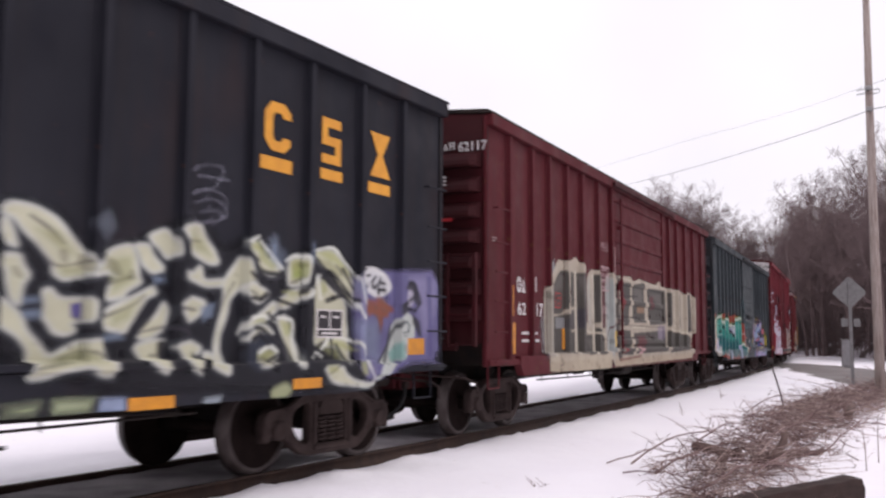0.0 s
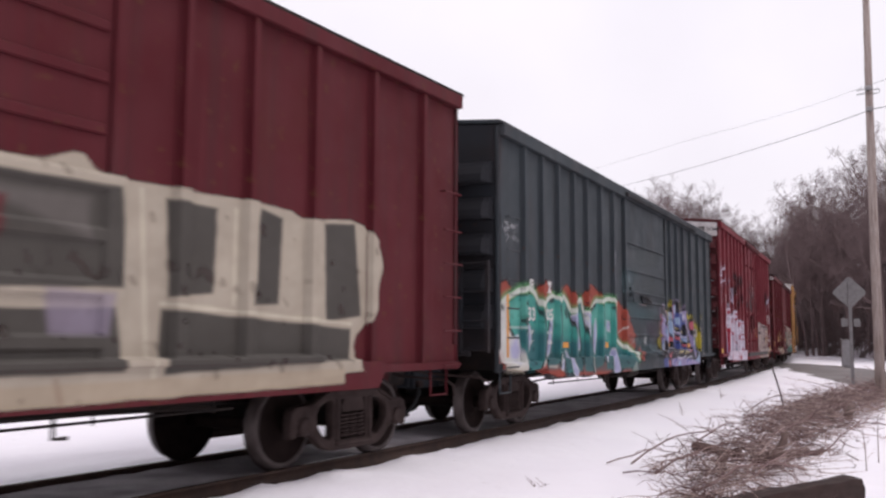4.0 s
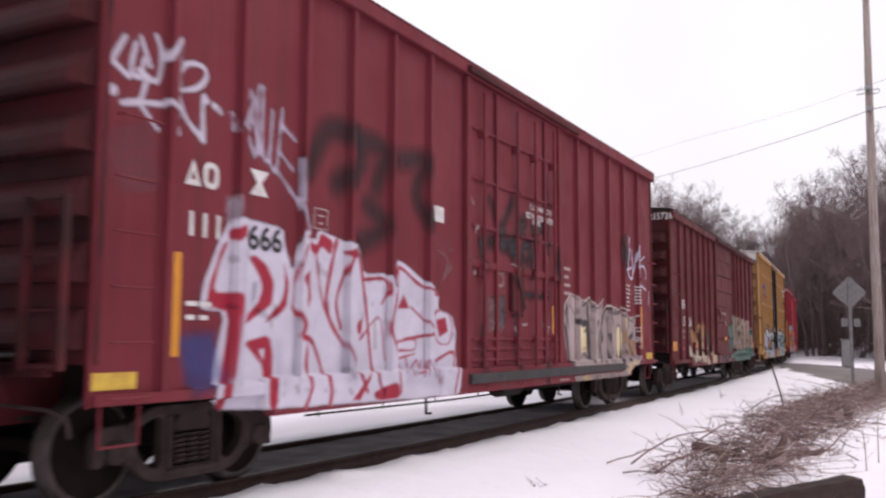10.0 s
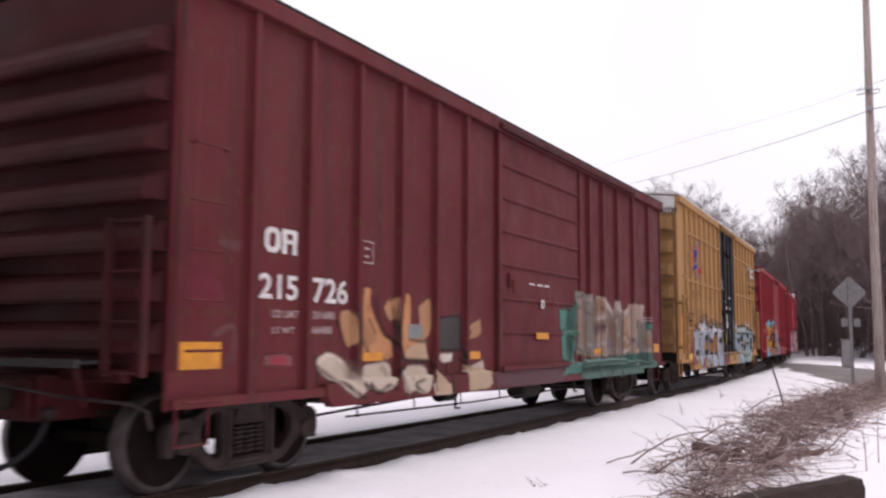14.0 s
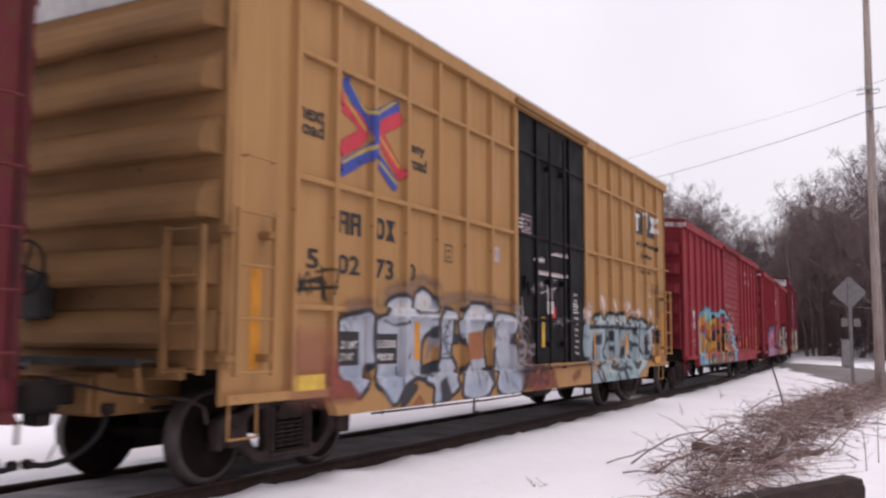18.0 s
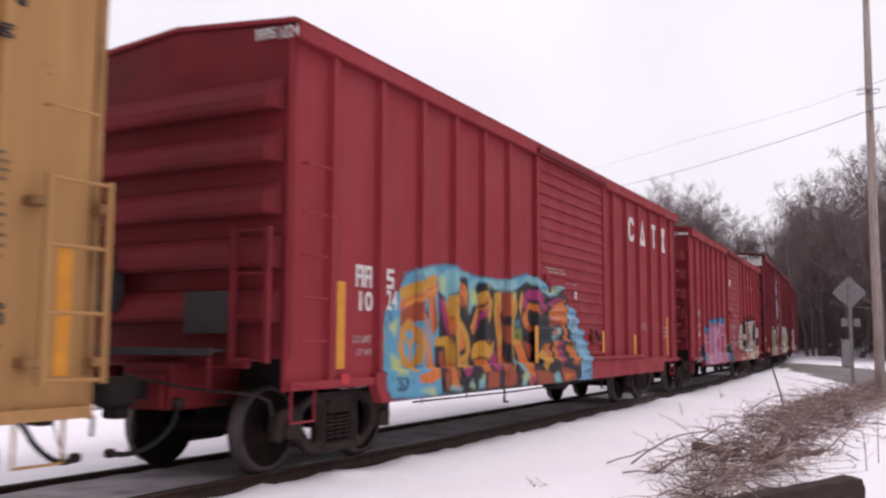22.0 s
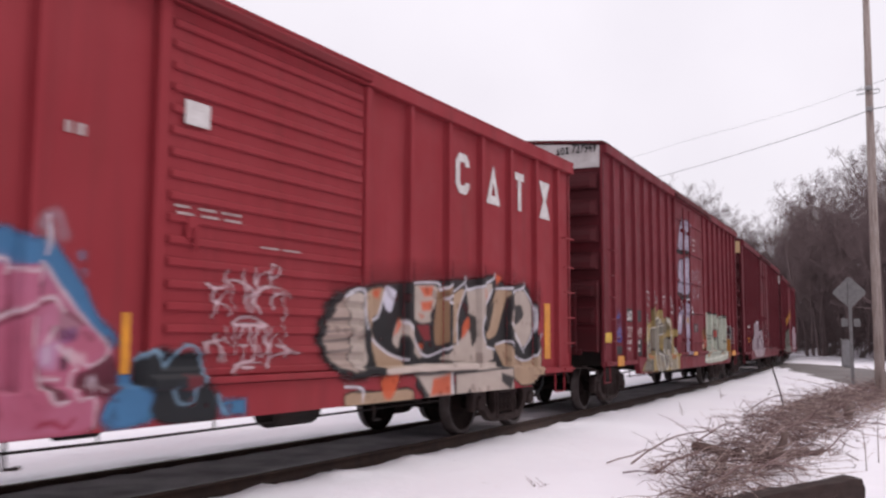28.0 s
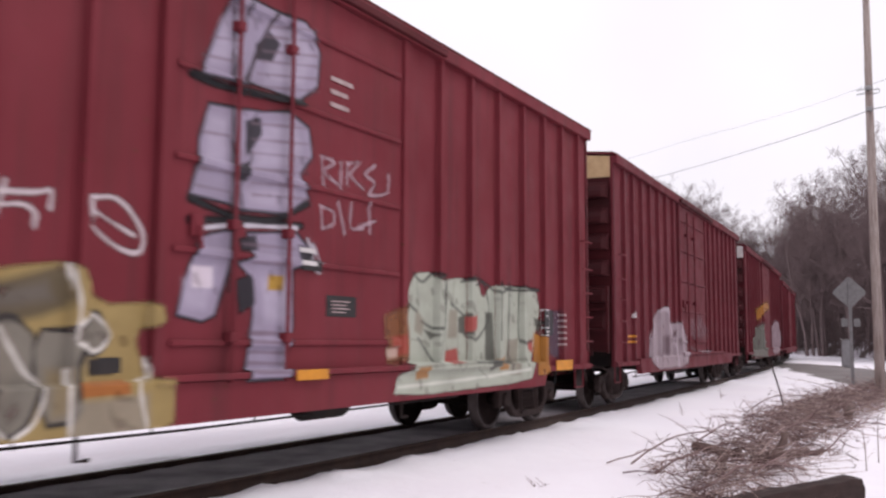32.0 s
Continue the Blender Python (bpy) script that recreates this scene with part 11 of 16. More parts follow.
    gold(-4.09, 1.07, -3.79, 1.11, -3.81, 1.03, -4.09, 1)
    plum(-4.08, 1.01, -3.81, 1.03, -3.88, 0.92, -4.01, 0.91)
    orange(-4.45, 1.02, -4.34, 1.14, -4.26, 0.83, -4.12, 0.76, -4.4, 0.76)
    rust(-4.28, 1.01, -4.18, 0.98, -4.2, 0.86, -4.29, 0.9)
    gold(-3.73, 1.55, -3.65, 1.65, -3.53, 1.83, -3.5, 2, -3.42, 2.06, -3.14, 2.06, -3.02, 1.92, -3.06, 1.72, -3.17, 1.57, -3.28, 1.53, -3.19, 1.76, -3.26, 1.92, -3.46, 1.83, -3.54, 1.65, -3.64, 1.45)
    orange(-3.48, 1.83, -3.39, 1.98, -3.18, 1.95, -3.24, 1.75, -3.32, 1.65)
    orange(-3.69, 1.51, -3.54, 1.7, -3.48, 1.74, -3.59, 1.53, -3.64, 1.46)
    plum(-3.59, 1.55, -3.45, 1.76, -3.3, 1.84, -3.31, 1.77, -3.45, 1.67, -3.53, 1.51)
    gold(-3.71, 1.21, -3.63, 1.33, -3.41, 1.38, -3.23, 1.28, -3.04, 1.33, -2.97, 1.39, -3, 1.2, -3.14, 1.11, -3.46, 1.16, -3.69, 1.12)
    rust(-3.34, 1.38, -3.11, 1.4, -3.09, 1.33, -3.29, 1.33)
    plum(-3.16, 1.07, -2.93, 1.23, -2.86, 1.1, -2.89, 0.96, -3.14, 0.96)
    rust(-3.32, 0.96, -2.96, 0.94, -2.97, 0.72, -3.37, 0.74)
    orange(-3.65, 1.11, -3.41, 1.13, -3.21, 0.97, -3.44, 0.94)
    gold(-3.02, 1.9, -2.96, 2.05, -2.71, 2.09, -2.66, 1.88, -2.77, 1.73, -2.68, 1.44, -2.77, 1.19, -2.87, 1.39)
    rust(-2.68, 2.07, -2.54, 2.08, -2.44, 1.79, -2.45, 1.27, -2.65, 1.39)
    orange(-2.87, 1.87, -2.75, 1.92, -2.75, 1.39, -2.84, 1.48)
    gold(-2.51, 2.08, -2.38, 2.05, -2.37, 1.59, -2.34, 1.18, -2.43, 0.89, -2.51, 1.39)
    orange(-2.91, 1.36, -2.72, 1.28, -2.67, 1, -2.81, 0.91)
    rust(-2.69, 1.17, -2.34, 0.88, -2.37, 0.74, -2.8, 0.72)
    gold(-2.32, 2.05, -2.15, 2.11, -2.14, 1.81, -2.33, 1.59, -2.35, 1.44, -2.24, 1.8)
    orange(-2.51, 2.06, -2.39, 2.05, -2.41, 1.87)
    orange(-2.26, 1.31, -1.96, 1.38, -1.72, 1.06, -1.57, 0.8, -1.77, 0.66, -2.02, 0.92, -2.14, 1.18)
    gold(-2.33, 1.38, -1.93, 1.43, -1.94, 1.36, -2.27, 1.31)
    rust(-1.93, 1.38, -1.53, 1.29, -1.68, 1.09)
    plum(-1.78, 0.85, -1.59, 0.82, -1.73, 0.65)
    gold(-2.08, 1.9, -1.99, 2.1, -1.87, 2.13, -1.94, 1.87, -1.99, 1.74)
    plum(-1.96, 1.88, -1.9, 2.06, -1.72, 2.17, -1.4, 2.17, -1.15, 2.03, -1.07, 1.84, -1.26, 1.78, -1.45, 2, -1.71, 2.03, -1.84, 1.83)
    orange(-1.89, 1.8, -1.71, 1.96, -1.46, 1.94, -1.35, 1.76, -1.55, 1.86, -1.71, 1.86, -1.74, 1.69, -1.61, 1.56, -1.83, 1.56, -1.95, 1.69)
    rust(-1.8, 1.6, -1.4, 1.6, -1.49, 1.52, -1.71, 1.51)
    plum(-1.03, 1.96, -0.69, 2.07, -0.27, 2.09, -0.85, 1.91)
    orange(-0.97, 1.87, -0.25, 2.07, -0.11, 1.84, -0.19, 1.53, 0.02, 1.34, -0.28, 1.39, -0.4, 1.64, -0.84, 1.71)
    rust(-1.08, 1.77, -0.82, 1.7, -0.41, 1.71, -0.41, 1.63, -0.88, 1.62)
    gold(-1.51, 1.16, -1.24, 1.27, -0.96, 1.09, -1.13, 0.89)
    orange(-1.24, 1.32, -0.95, 1.33, -0.85, 1.11, -0.96, 1.09)
    orange(-0.81, 1.36, -0.58, 1.38, -0.55, 1.03, -0.76, 1.07)
    plum(-0.56, 1.38, -0.34, 1.36, -0.38, 0.95, -0.53, 1.02)
    orange(-0.21, 1.34, 0.24, 1.25, 0.39, 0.95, 0.03, 1)
    gold(0.04, 1.39, 0.26, 1.25, 0.34, 1.07)
    rust(-1.61, 0.93, -0.86, 0.87, -0.85, 0.7, -1.51, 0.71)
    rust(-0.51, 0.96, 0.15, 0.87, 0.25, 0.72, -0.42, 0.7)
    orange(-0.44, 0.84, 0.13, 0.82, -0.22, 0.72)
    ink(-1.75, 1.79, -1.59, 1.85, -1.4, 1.78, -1.4, 1.63, -1.67, 1.66)
    ink(-3.49, 1.58, -3.33, 1.75, -3.3, 1.48, -3.23, 1.38, -3.46, 1.43)
    ink(-3.33, 1.51, -3.12, 1.59, -2.95, 1.57, -3.05, 1.48, -3.29, 1.42)
    ink(-2.68, 1.72, -2.47, 1.74, -2.51, 1.59, -2.68, 1.62)
    ink(-4.09, 1.89, -3.91, 1.79, -3.87, 1.55, -4.05, 1.67)
    aqua(-4.62, 2.23, -4.53, 2.21, -4.4, 2.29, -4.34, 2.31, -4.22, 2.28, -4.19, 2.08, -4.3, 2.01, -4.38, 1.9, -4.39, 1.82, -4.44, 1.9, -4.53, 1.96, -4.59, 2)
    aqua(-4.1, 2.22, -4.05, 2.29, -3.93, 2.29, -3.78, 2.26, -3.84, 2.21, -4.02, 2.22)
    aqua(-3.8, 2.08, -3.73, 2.17, -3.5, 2.23, -3.5, 2.16, -3.62, 2.09, -3.52, 2, -3.52, 1.88, -3.69, 1.82, -3.74, 1.73, -3.78, 1.76)
    aqua(-3.5, 2.22, -3.02, 2.23, -2.39, 2.27, -2.14, 2.27, -2.1, 2.2, -2.3, 2.1, -2.18, 2.07, -2.27, 1.97, -2.36, 2.09, -2.95, 2.1, -3.08, 2.14, -3.33, 2.18)
    aqua(-2.09, 2.2, -1.83, 2.34, -1.57, 2.39, -1.36, 2.3, -1.29, 2.14, -1.47, 2.24, -1.78, 2.28)
    aqua(-1.29, 2.18, -0.48, 2.29, -0.21, 2.26, -0.47, 2.17, -0.99, 2.08)
    aqua(-3.93, 0.79, -3.83, 0.87, -3.74, 0.75)
    aqua(-3.64, 0.85, -3.44, 0.9, -3.45, 0.75, -3.63, 0.73)
    aqua(-4.49, 0.77, -4.43, 0.82, -4.12, 0.77, -4.16, 0.72)
    aqua(-2.34, 1.18, -2.22, 1.09, -2.02, 0.97, -1.84, 0.86, -2.01, 0.7, -2.17, 0.72, -2.04, 0.9, -2.24, 1.02)
    aqua(-0.88, 1.51, -0.46, 1.6, -0.46, 1.45, -0.75, 1.38)
    aqua(-0.86, 0.85, -0.59, 0.87, -0.48, 0.7, -0.79, 0.71)
    lime(-4.62, 2.15, -4.53, 2.19, -4.45, 2.14, -4.49, 1.97, -4.57, 2.01)
    lime(-3.76, 2.05, -3.56, 2.03, -3.53, 1.89, -3.69, 1.86)
    lime(-3.33, 2.16, -3.08, 2.18, -3.1, 2.11, -3.29, 2.12)
    lime(-2.33, 2.08, -2.18, 2.07, -2.25, 1.98)
    lime(-3.87, 0.77, -3.77, 0.8, -3.76, 0.75)
    lime(-3.53, 0.91, -3.44, 0.91, -3.47, 0.84)
    lime(-2.15, 0.85, -1.94, 0.91, -2.02, 0.74)
    lime(-1, 2.18, -0.48, 2.24, -0.69, 2.14)
    orange(-0.86, 1.5, -0.63, 1.56, -0.61, 1.45)
    s.fill('6f7a3c', (-2.36, 1.56, -1.97, 1.57, -1.96, 1.4, -2.35, 1.42), soft=0.05, cover=0.9)
    s.fill('4d7480', (-2.33, 1.66, -1.96, 1.71, -1.97, 1.6, -2.28, 1.57), soft=0.05, cover=0.9)
    s.stroke('1e1c20', 0.045, (-4.16, 1.73, -4.15, 1.99), soft=0.03, cover=0.9)
    s.stroke('1e1c20', 0.045, (-4.31, 1.42, -4.28, 1.22, -4.29, 1.02), soft=0.03, cover=0.9)
    s.stroke('1e1c20', 0.045, (-3.79, 1.99, -3.82, 1.68, -3.72, 1.38), soft=0.03, cover=0.9)
    s.stroke('1e1c20', 0.045, (-3.08, 2.14, -2.97, 1.96, -3.03, 1.67, -2.95, 1.39), soft=0.03, cover=0.9)
    s.stroke('1e1c20', 0.045, (-2.9, 1.39, -2.81, 0.91), soft=0.03, cover=0.9)
    s.stroke('1e1c20', 0.045, (-2.68, 2.07, -2.7, 1.73, -2.64, 1.39, -2.7, 1.14), soft=0.03, cover=0.9)
    s.stroke('1e1c20', 0.045, (-2.36, 2.05, -2.37, 1.59), soft=0.03, cover=0.9)
    s.stroke('1e1c20', 0.045, (-2.33, 1.34, -2.34, 1.18), soft=0.03, cover=0.9)
    s.stroke('1e1c20', 0.045, (-2.15, 2.11, -2.09, 1.81, -1.98, 1.6), soft=0.03, cover=0.9)
    s.stroke('1e1c20', 0.045, (-1.98, 1.39, -1.68, 1.02, -1.53, 0.73), soft=0.03, cover=0.9)
    s.stroke('1e1c20', 0.045, (-0.99, 2.07, -1.1, 1.8, -0.98, 1.62), soft=0.03, cover=0.9)
    s.stroke('1e1c20', 0.045, (-1.26, 1.39, -1.53, 1.17), soft=0.03, cover=0.9)
    s.stroke('1e1c20', 0.045, (-0.87, 1.33, -0.82, 1.04), soft=0.03, cover=0.9)
    s.stroke('1e1c20', 0.045, (-0.37, 1.64, -0.26, 1.37, 0.02, 1.33), soft=0.03, cover=0.9)
    s.stroke('1e1c20', 0.045, (-3.26, 1.94, -3.48, 1.83), soft=0.03, cover=0.9)
    s.stroke('d8a0a0', 0.015, (-0.96, 1.74, -0.46, 1.73), soft=0.02, cover=0.7)
    s.stroke('d8a0a0', 0.015, (-0.89, 1.86, -0.36, 1.89), soft=0.02, cover=0.7)
    s.stroke('d8a0a0', 0.015, (-0.92, 1.63, -0.46, 1.55), soft=0.02, cover=0.7)
    s.hang(c, "orange and yellow letters on a sky blue cloud")


def pink_letters(c):
    s = Spray(0.02)
    s.fill('406a92', (-4.58, 1.93, -4.35, 2, -4.09, 2.04, -3.81, 2.09, -3.56, 2.02, -3.19, 2.1, -2.83, 2.13, -2.38, 2.09, -2.1, 1.95, -1.87, 1.67, -1.77, 1.45, -1.92, 1.43, -2.3, 1.78, -2.64, 1.95, -3.18, 1.98, -3.75, 1.71, -4.08, 1.85, -4.58, 1.82), soft=0.12, cover=0.95)
    s.fill('3f6c96', (-5.87, 1.71, -5.52, 1.83, -5.1, 1.76, -4.78, 1.96, -4.32, 2.04, -3.54, 2.04, -3.45, 1.73, -5.2, 1.47, -5.56, 1.38, -5.41, 1, -5.53, 0.67, -5.83, 0.72, -5.8, 1.24), soft=0.08, cover=0.95)
    s.fill('b05f76', (-5.6, 1.7, -5.16, 1.57, -4.67, 1.78, -3.97, 1.87, -3.34, 1.77, -3.37, 0.64, -5.41, 0.67, -5.53, 1.24), soft=0.04)
    s.fill('c08298', (-5.52, 1.66, -5.16, 1.52, -5.24, 1.4, -5.41, 1.08), soft=0.08, cover=0.7)
    s.fill('c08298', (-4.67, 1.74, -4.04, 1.8, -4.1, 1.06, -4.52, 0.98), soft=0.08, cover=0.7)
    s.fill('c08298', (-5.31, 1, -4.34, 0.93, -3.49, 0.86, -3.5, 0.66, -5.31, 0.71), soft=0.08, cover=0.7)
    s.stroke('4c1c30', 0.04, (-5.6, 1.73, -5.12, 1.55, -4.56, 1.81, -3.9, 1.89), soft=0.03, cover=0.85)
    s.stroke('4c1c30', 0.04, (-5.24, 1.42, -5, 1.4, -5.08, 1.29), soft=0.03, cover=0.85)
    s.stroke('4c1c30', 0.04, (-4.28, 1.59, -4.24, 1.39), soft=0.03, cover=0.85)
    s.stroke('4c1c30', 0.04, (-4.74, 1.25, -4.91, 0.97), soft=0.03, cover=0.85)
    s.stroke('4c1c30', 0.04, (-4.19, 1.51, -3.96, 1.05), soft=0.03, cover=0.85)
    s.stroke('4c1c30', 0.04, (-4.43, 0.98, -4.57, 0.79), soft=0.03, cover=0.85)
    s.stroke('4c1c30', 0.04, (-3.65, 1.68, -3.71, 1.41), soft=0.03, cover=0.85)
    s.stroke('4c1c30', 0.04, (-5, 1.16, -5.21, 0.92), soft=0.03, cover=0.85)
    s.stroke('d0bcc4', 0.035, (-4.65, 1.74, -4.82, 1.49, -5.1, 1.39), soft=0.03, cover=0.85)
    s.stroke('d0bcc4', 0.035, (-4.05, 1.23, -4.34, 0.99), soft=0.03, cover=0.85)
    s.stroke('d0bcc4', 0.035, (-3.8, 1.81, -3.98, 1.4), soft=0.03, cover=0.85)
    s.stroke('d0bcc4', 0.035, (-5.2, 1.35, -5.41, 1.31), soft=0.03, cover=0.85)
    s.fill('27252a', (-6.65, 1.09, -6.43, 1.2, -6.18, 1.13, -6.29, 0.95, -6.68, 0.92), soft=0.06, cover=0.85)
    s.fill('27252a', (-6.16, 1.1, -6.02, 1.26, -5.83, 1.28, -5.83, 0.84, -6.2, 0.8), soft=0.06, cover=0.85)
    s.fill('4a7ea6', (-5.8, 1.15, -5.6, 1.21, -5.49, 0.69, -5.8, 0.7, -5.87, 0.94), soft=0.06, cover=0.8)
    s.fill('5f86b0', (-7.03, 0.89, -6.81, 0.96, -6.68, 0.8, -6.87, 0.78), soft=0.06, cover=0.7)
    s.stroke('d2c8cc', 0.035, (-6.58, 0.81, -6.65, 0.89, -6.48, 0.9, -6.55, 0.8), soft=0.03, cover=0.8)
    s.stroke('d2c8cc', 0.035, (-6.41, 0.79, -6.37, 0.89, -6.27, 0.78), soft=0.03, cover=0.8)
    s.stroke('d2c8cc', 0.035, (-6.2, 0.8, -6.23, 0.87, -6.13, 0.81), soft=0.03, cover=0.8)
    s.stroke('d2c8cc', 0.035, (-6.62, 2, -6.55, 1.8, -6.45, 1.92), soft=0.03, cover=0.8)
    s.stroke('d2c8cc', 0.035, (-6.65, 1.72, -6.31, 1.61, -6.16, 1.54, -6.58, 1.58, -6.24, 1.66), soft=0.03, cover=0.8)
    s.stroke('d2c8cc', 0.035, (-6.68, 1.11, -6.31, 1.16), soft=0.03, cover=0.8)
    s.fill('a85a72', (-4.65, 1.85, -4.34, 1.89, -4.08, 1.85, -3.77, 1.73, -3.4, 1.91, -3.18, 2, -2.64, 2, -2.35, 1.87, -2.14, 1.69, -1.83, 1.44, -1.59, 1.28, -1.66, 1.13, -1.81, 0.87, -1.88, 0.67, -3.06, 0.71, -4.27, 0.73, -4.59, 0.73), soft=0.05)
    s.fill('b0809e', (-4.58, 1.82, -3.85, 1.79, -3.79, 1.55, -3.96, 1.37, -3.62, 1.18, -3.14, 1.12, -3.12, 0.76, -4.51, 0.76), soft=0.08, cover=0.85)
    s.fill('b0809e', (-3.65, 1.72, -3.06, 1.92, -2.62, 1.86, -3.1, 1.56, -3.48, 1.37), soft=0.08, cover=0.85)
    s.fill('a2455a', (-3.33, 1.55, -3.05, 1.65, -2.62, 1.81, -2.3, 1.78, -1.84, 1.38, -1.98, 1.19, -2.26, 0.89, -2.59, 0.81, -2.79, 1.2, -3.14, 1.21), soft=0.06, cover=0.85)
    s.fill('a2455a', (-2.26, 0.95, -1.9, 0.98, -1.89, 0.68, -2.45, 0.71), soft=0.06, cover=0.85)
    s.fill('8f6a90', (-2.63, 1.76, -2.3, 1.88, -1.93, 1.59, -2, 1.44, -2.29, 1.58), soft=0.08, cover=0.5)
    s.fill('7a4a80', (-3.71, 1.01, -3.55, 1.02, -3.57, 0.79, -3.7, 0.78), soft=0.06, cover=0.8)
    s.fill('c07a92', (-3.79, 1.71, -3.5, 1.89, -3.39, 1.73, -3.74, 1.55), soft=0.08, cover=0.6)
    s.fill('62203a', (-3.86, 1.15, -3.76, 1.27, -3.73, 1.18), cover=0.85)
    s.fill('62203a', (-3.26, 1.37, -2.97, 1.51, -2.98, 1.45, -3.21, 1.33), cover=0.85)
    s.fill('62203a', (-2.81, 1.42, -2.48, 1.54, -2.52, 1.48, -2.8, 1.38), cover=0.85)
    s.fill('62203a', (-3.09, 0.98, -2.78, 1.03, -2.64, 0.93), cover=0.85)
    s.fill('62203a', (-3.63, 1.37, -3.47, 1.48, -3.49, 1.43), cover=0.85)
    s.fill('62203a', (-2.98, 1.13, -2.78, 1.21, -2.81, 1.16), cover=0.85)
    s.fill('62203a', (-2.23, 0.99, -2.11, 1.05, -2.1, 0.88), cover=0.85)
    s.fill('62203a', (-4.15, 1.54, -4.07, 1.62, -4.05, 1.54), cover=0.85)
    s.fill('62203a', (-1.83, 1.13, -1.64, 1.18, -1.75, 0.92), cover=0.85)
    s.stroke('c6aabf', 0.035, (-3.99, 1.11, -3.63, 1.42, -3.37, 1.6), soft=0.04, cover=0.8)
    s.stroke('c6aabf', 0.035, (-3.33, 1.12, -2.92, 1.38, -2.35, 1.65), soft=0.04, cover=0.8)
    s.stroke('c6aabf', 0.035, (-3.63, 1.33, -3.43, 1.55, -3.33, 1.74), soft=0.04, cover=0.8)
    s.stroke('c6aabf', 0.035, (-3.17, 1.55, -2.81, 1.75), soft=0.04, cover=0.8)
    s.stroke('c6aabf', 0.035, (-2.39, 1.57, -2.14, 1.69), soft=0.04, cover=0.8)
    s.stroke('c6aabf', 0.035, (-3.2, 0.98, -2.78, 1.16), soft=0.04, cover=0.8)
    s.stroke('c6aabf', 0.035, (-3.36, 0.95, -3.14, 1.12), soft=0.04, cover=0.8)
    s.stroke('c6aabf', 0.035, (-4.25, 1.76, -3.99, 1.8, -3.84, 1.63), soft=0.04, cover=0.8)
    s.stroke('c6aabf', 0.035, (-4.31, 1.38, -4.05, 1.3), soft=0.04, cover=0.8)
    s.stroke('c6aabf', 0.035, (-2.6, 1.2, -2.49, 0.91), soft=0.04, cover=0.8)
    s.stroke('c6aabf', 0.035, (-2.14, 1.39, -1.84, 1.18), soft=0.04, cover=0.8)
    s.stroke('c6aabf', 0.035, (-3.12, 1.92, -2.64, 1.91), soft=0.04, cover=0.8)
    s.stroke('c6aabf', 0.035, (-3.48, 1.38, -3.43, 1), soft=0.04, cover=0.8)
    s.stroke('c6aabf', 0.035, (-3.79, 1.55, -3.94, 1.7), soft=0.04, cover=0.8)
    s.fill('4f7290', (-2.95, 0.84, -2.84, 0.88, -2.79, 0.74, -2.92, 0.72), soft=0.05, cover=0.8)
    s.fill('4f7290', (-3.51, 0.96, -3.4, 0.98, -3.4, 0.83, -3.47, 0.82), soft=0.05, cover=0.8)
    s.fill('4f7290', (-4.28, 0.85, -4.2, 0.87, -4.19, 0.76, -4.27, 0.76), soft=0.05, cover=0.8)
    s.fill('9a94b4', (-2.92, 1.33, -2.6, 1.37, -2.63, 1.28, -2.85, 1.26), soft=0.06, cover=0.7)
    s.fill('7f96b0', (-3.93, 1.25, -3.78, 1.33, -3.81, 1.22, -3.91, 1.18), soft=0.06, cover=0.7)
    s.stroke('b39aa8', 0.06, (-3.98, 2.02, -3.86, 2.09), soft=0.08, cover=0.5)
    s.stroke('b39aa8', 0.06, (-2.35, 2.17, -2.18, 2.29, -2.1, 2.14), soft=0.08, cover=0.5)
    s.stroke('b39aa8', 0.06, (-3.13, 2.1, -2.9, 2.19), soft=0.08, cover=0.5)
    s.stroke('7a1f30', 0.03, (-3.98, 0.83, -3.96, 0.73))
    s.stroke('7a1f30', 0.03, (-3.86, 0.83, -3.85, 0.74, -3.8, 0.84))
    s.fill('1f2730', (-1.36, 1.22, -1.19, 1.32, -0.94, 1.25, -0.71, 1.26, -0.76, 1.05, -0.51, 0.87, -0.7, 0.69, -1.17, 0.71, -1.35, 0.91), soft=0.08, cover=0.85)
    s.fill('3f7398', (-1.77, 0.86, -1.6, 1.07, -1.33, 1.01, -1.24, 0.73, -1.74, 0.68), soft=0.06, cover=0.9)
    s.fill('3f7398', (-0.55, 0.86, -0.2, 0.86, -0.2, 0.72, -0.52, 0.73), soft=0.06, cover=0.9)
    s.fill('4a7898', (-1.05, 1.03, -0.82, 1.05, -0.85, 0.88, -1, 0.89), soft=0.05, cover=0.7)
    s.fill('3f6f98', (-2.68, 2.12, -2.56, 2.17, -2.48, 2.12, -2.42, 2.07, -2.2, 2.11, -2.07, 1.96, -1.92, 1.8, -1.84, 1.64, -1.78, 1.55, -1.61, 1.44, -1.57, 1.34, -1.65, 1.32, -1.86, 1.49, -1.98, 1.59, -2.19, 1.82, -2.28, 1.95, -2.41, 1.88, -2.5, 1.89, -2.67, 1.93), soft=0.06, cover=0.9)
    s.fill('5f86a8', (-1.97, 2.03, -1.91, 2.03, -1.91, 1.98, -1.97, 1.97), soft=0.06, cover=0.6)
    s.fill('5f86a8', (-1.96, 1.89, -1.89, 1.9, -1.9, 1.84), soft=0.06, cover=0.6)
    s.fill('5f86a8', (-2.22, 2.21, -2.19, 2.03), soft=0.06, cover=0.6)
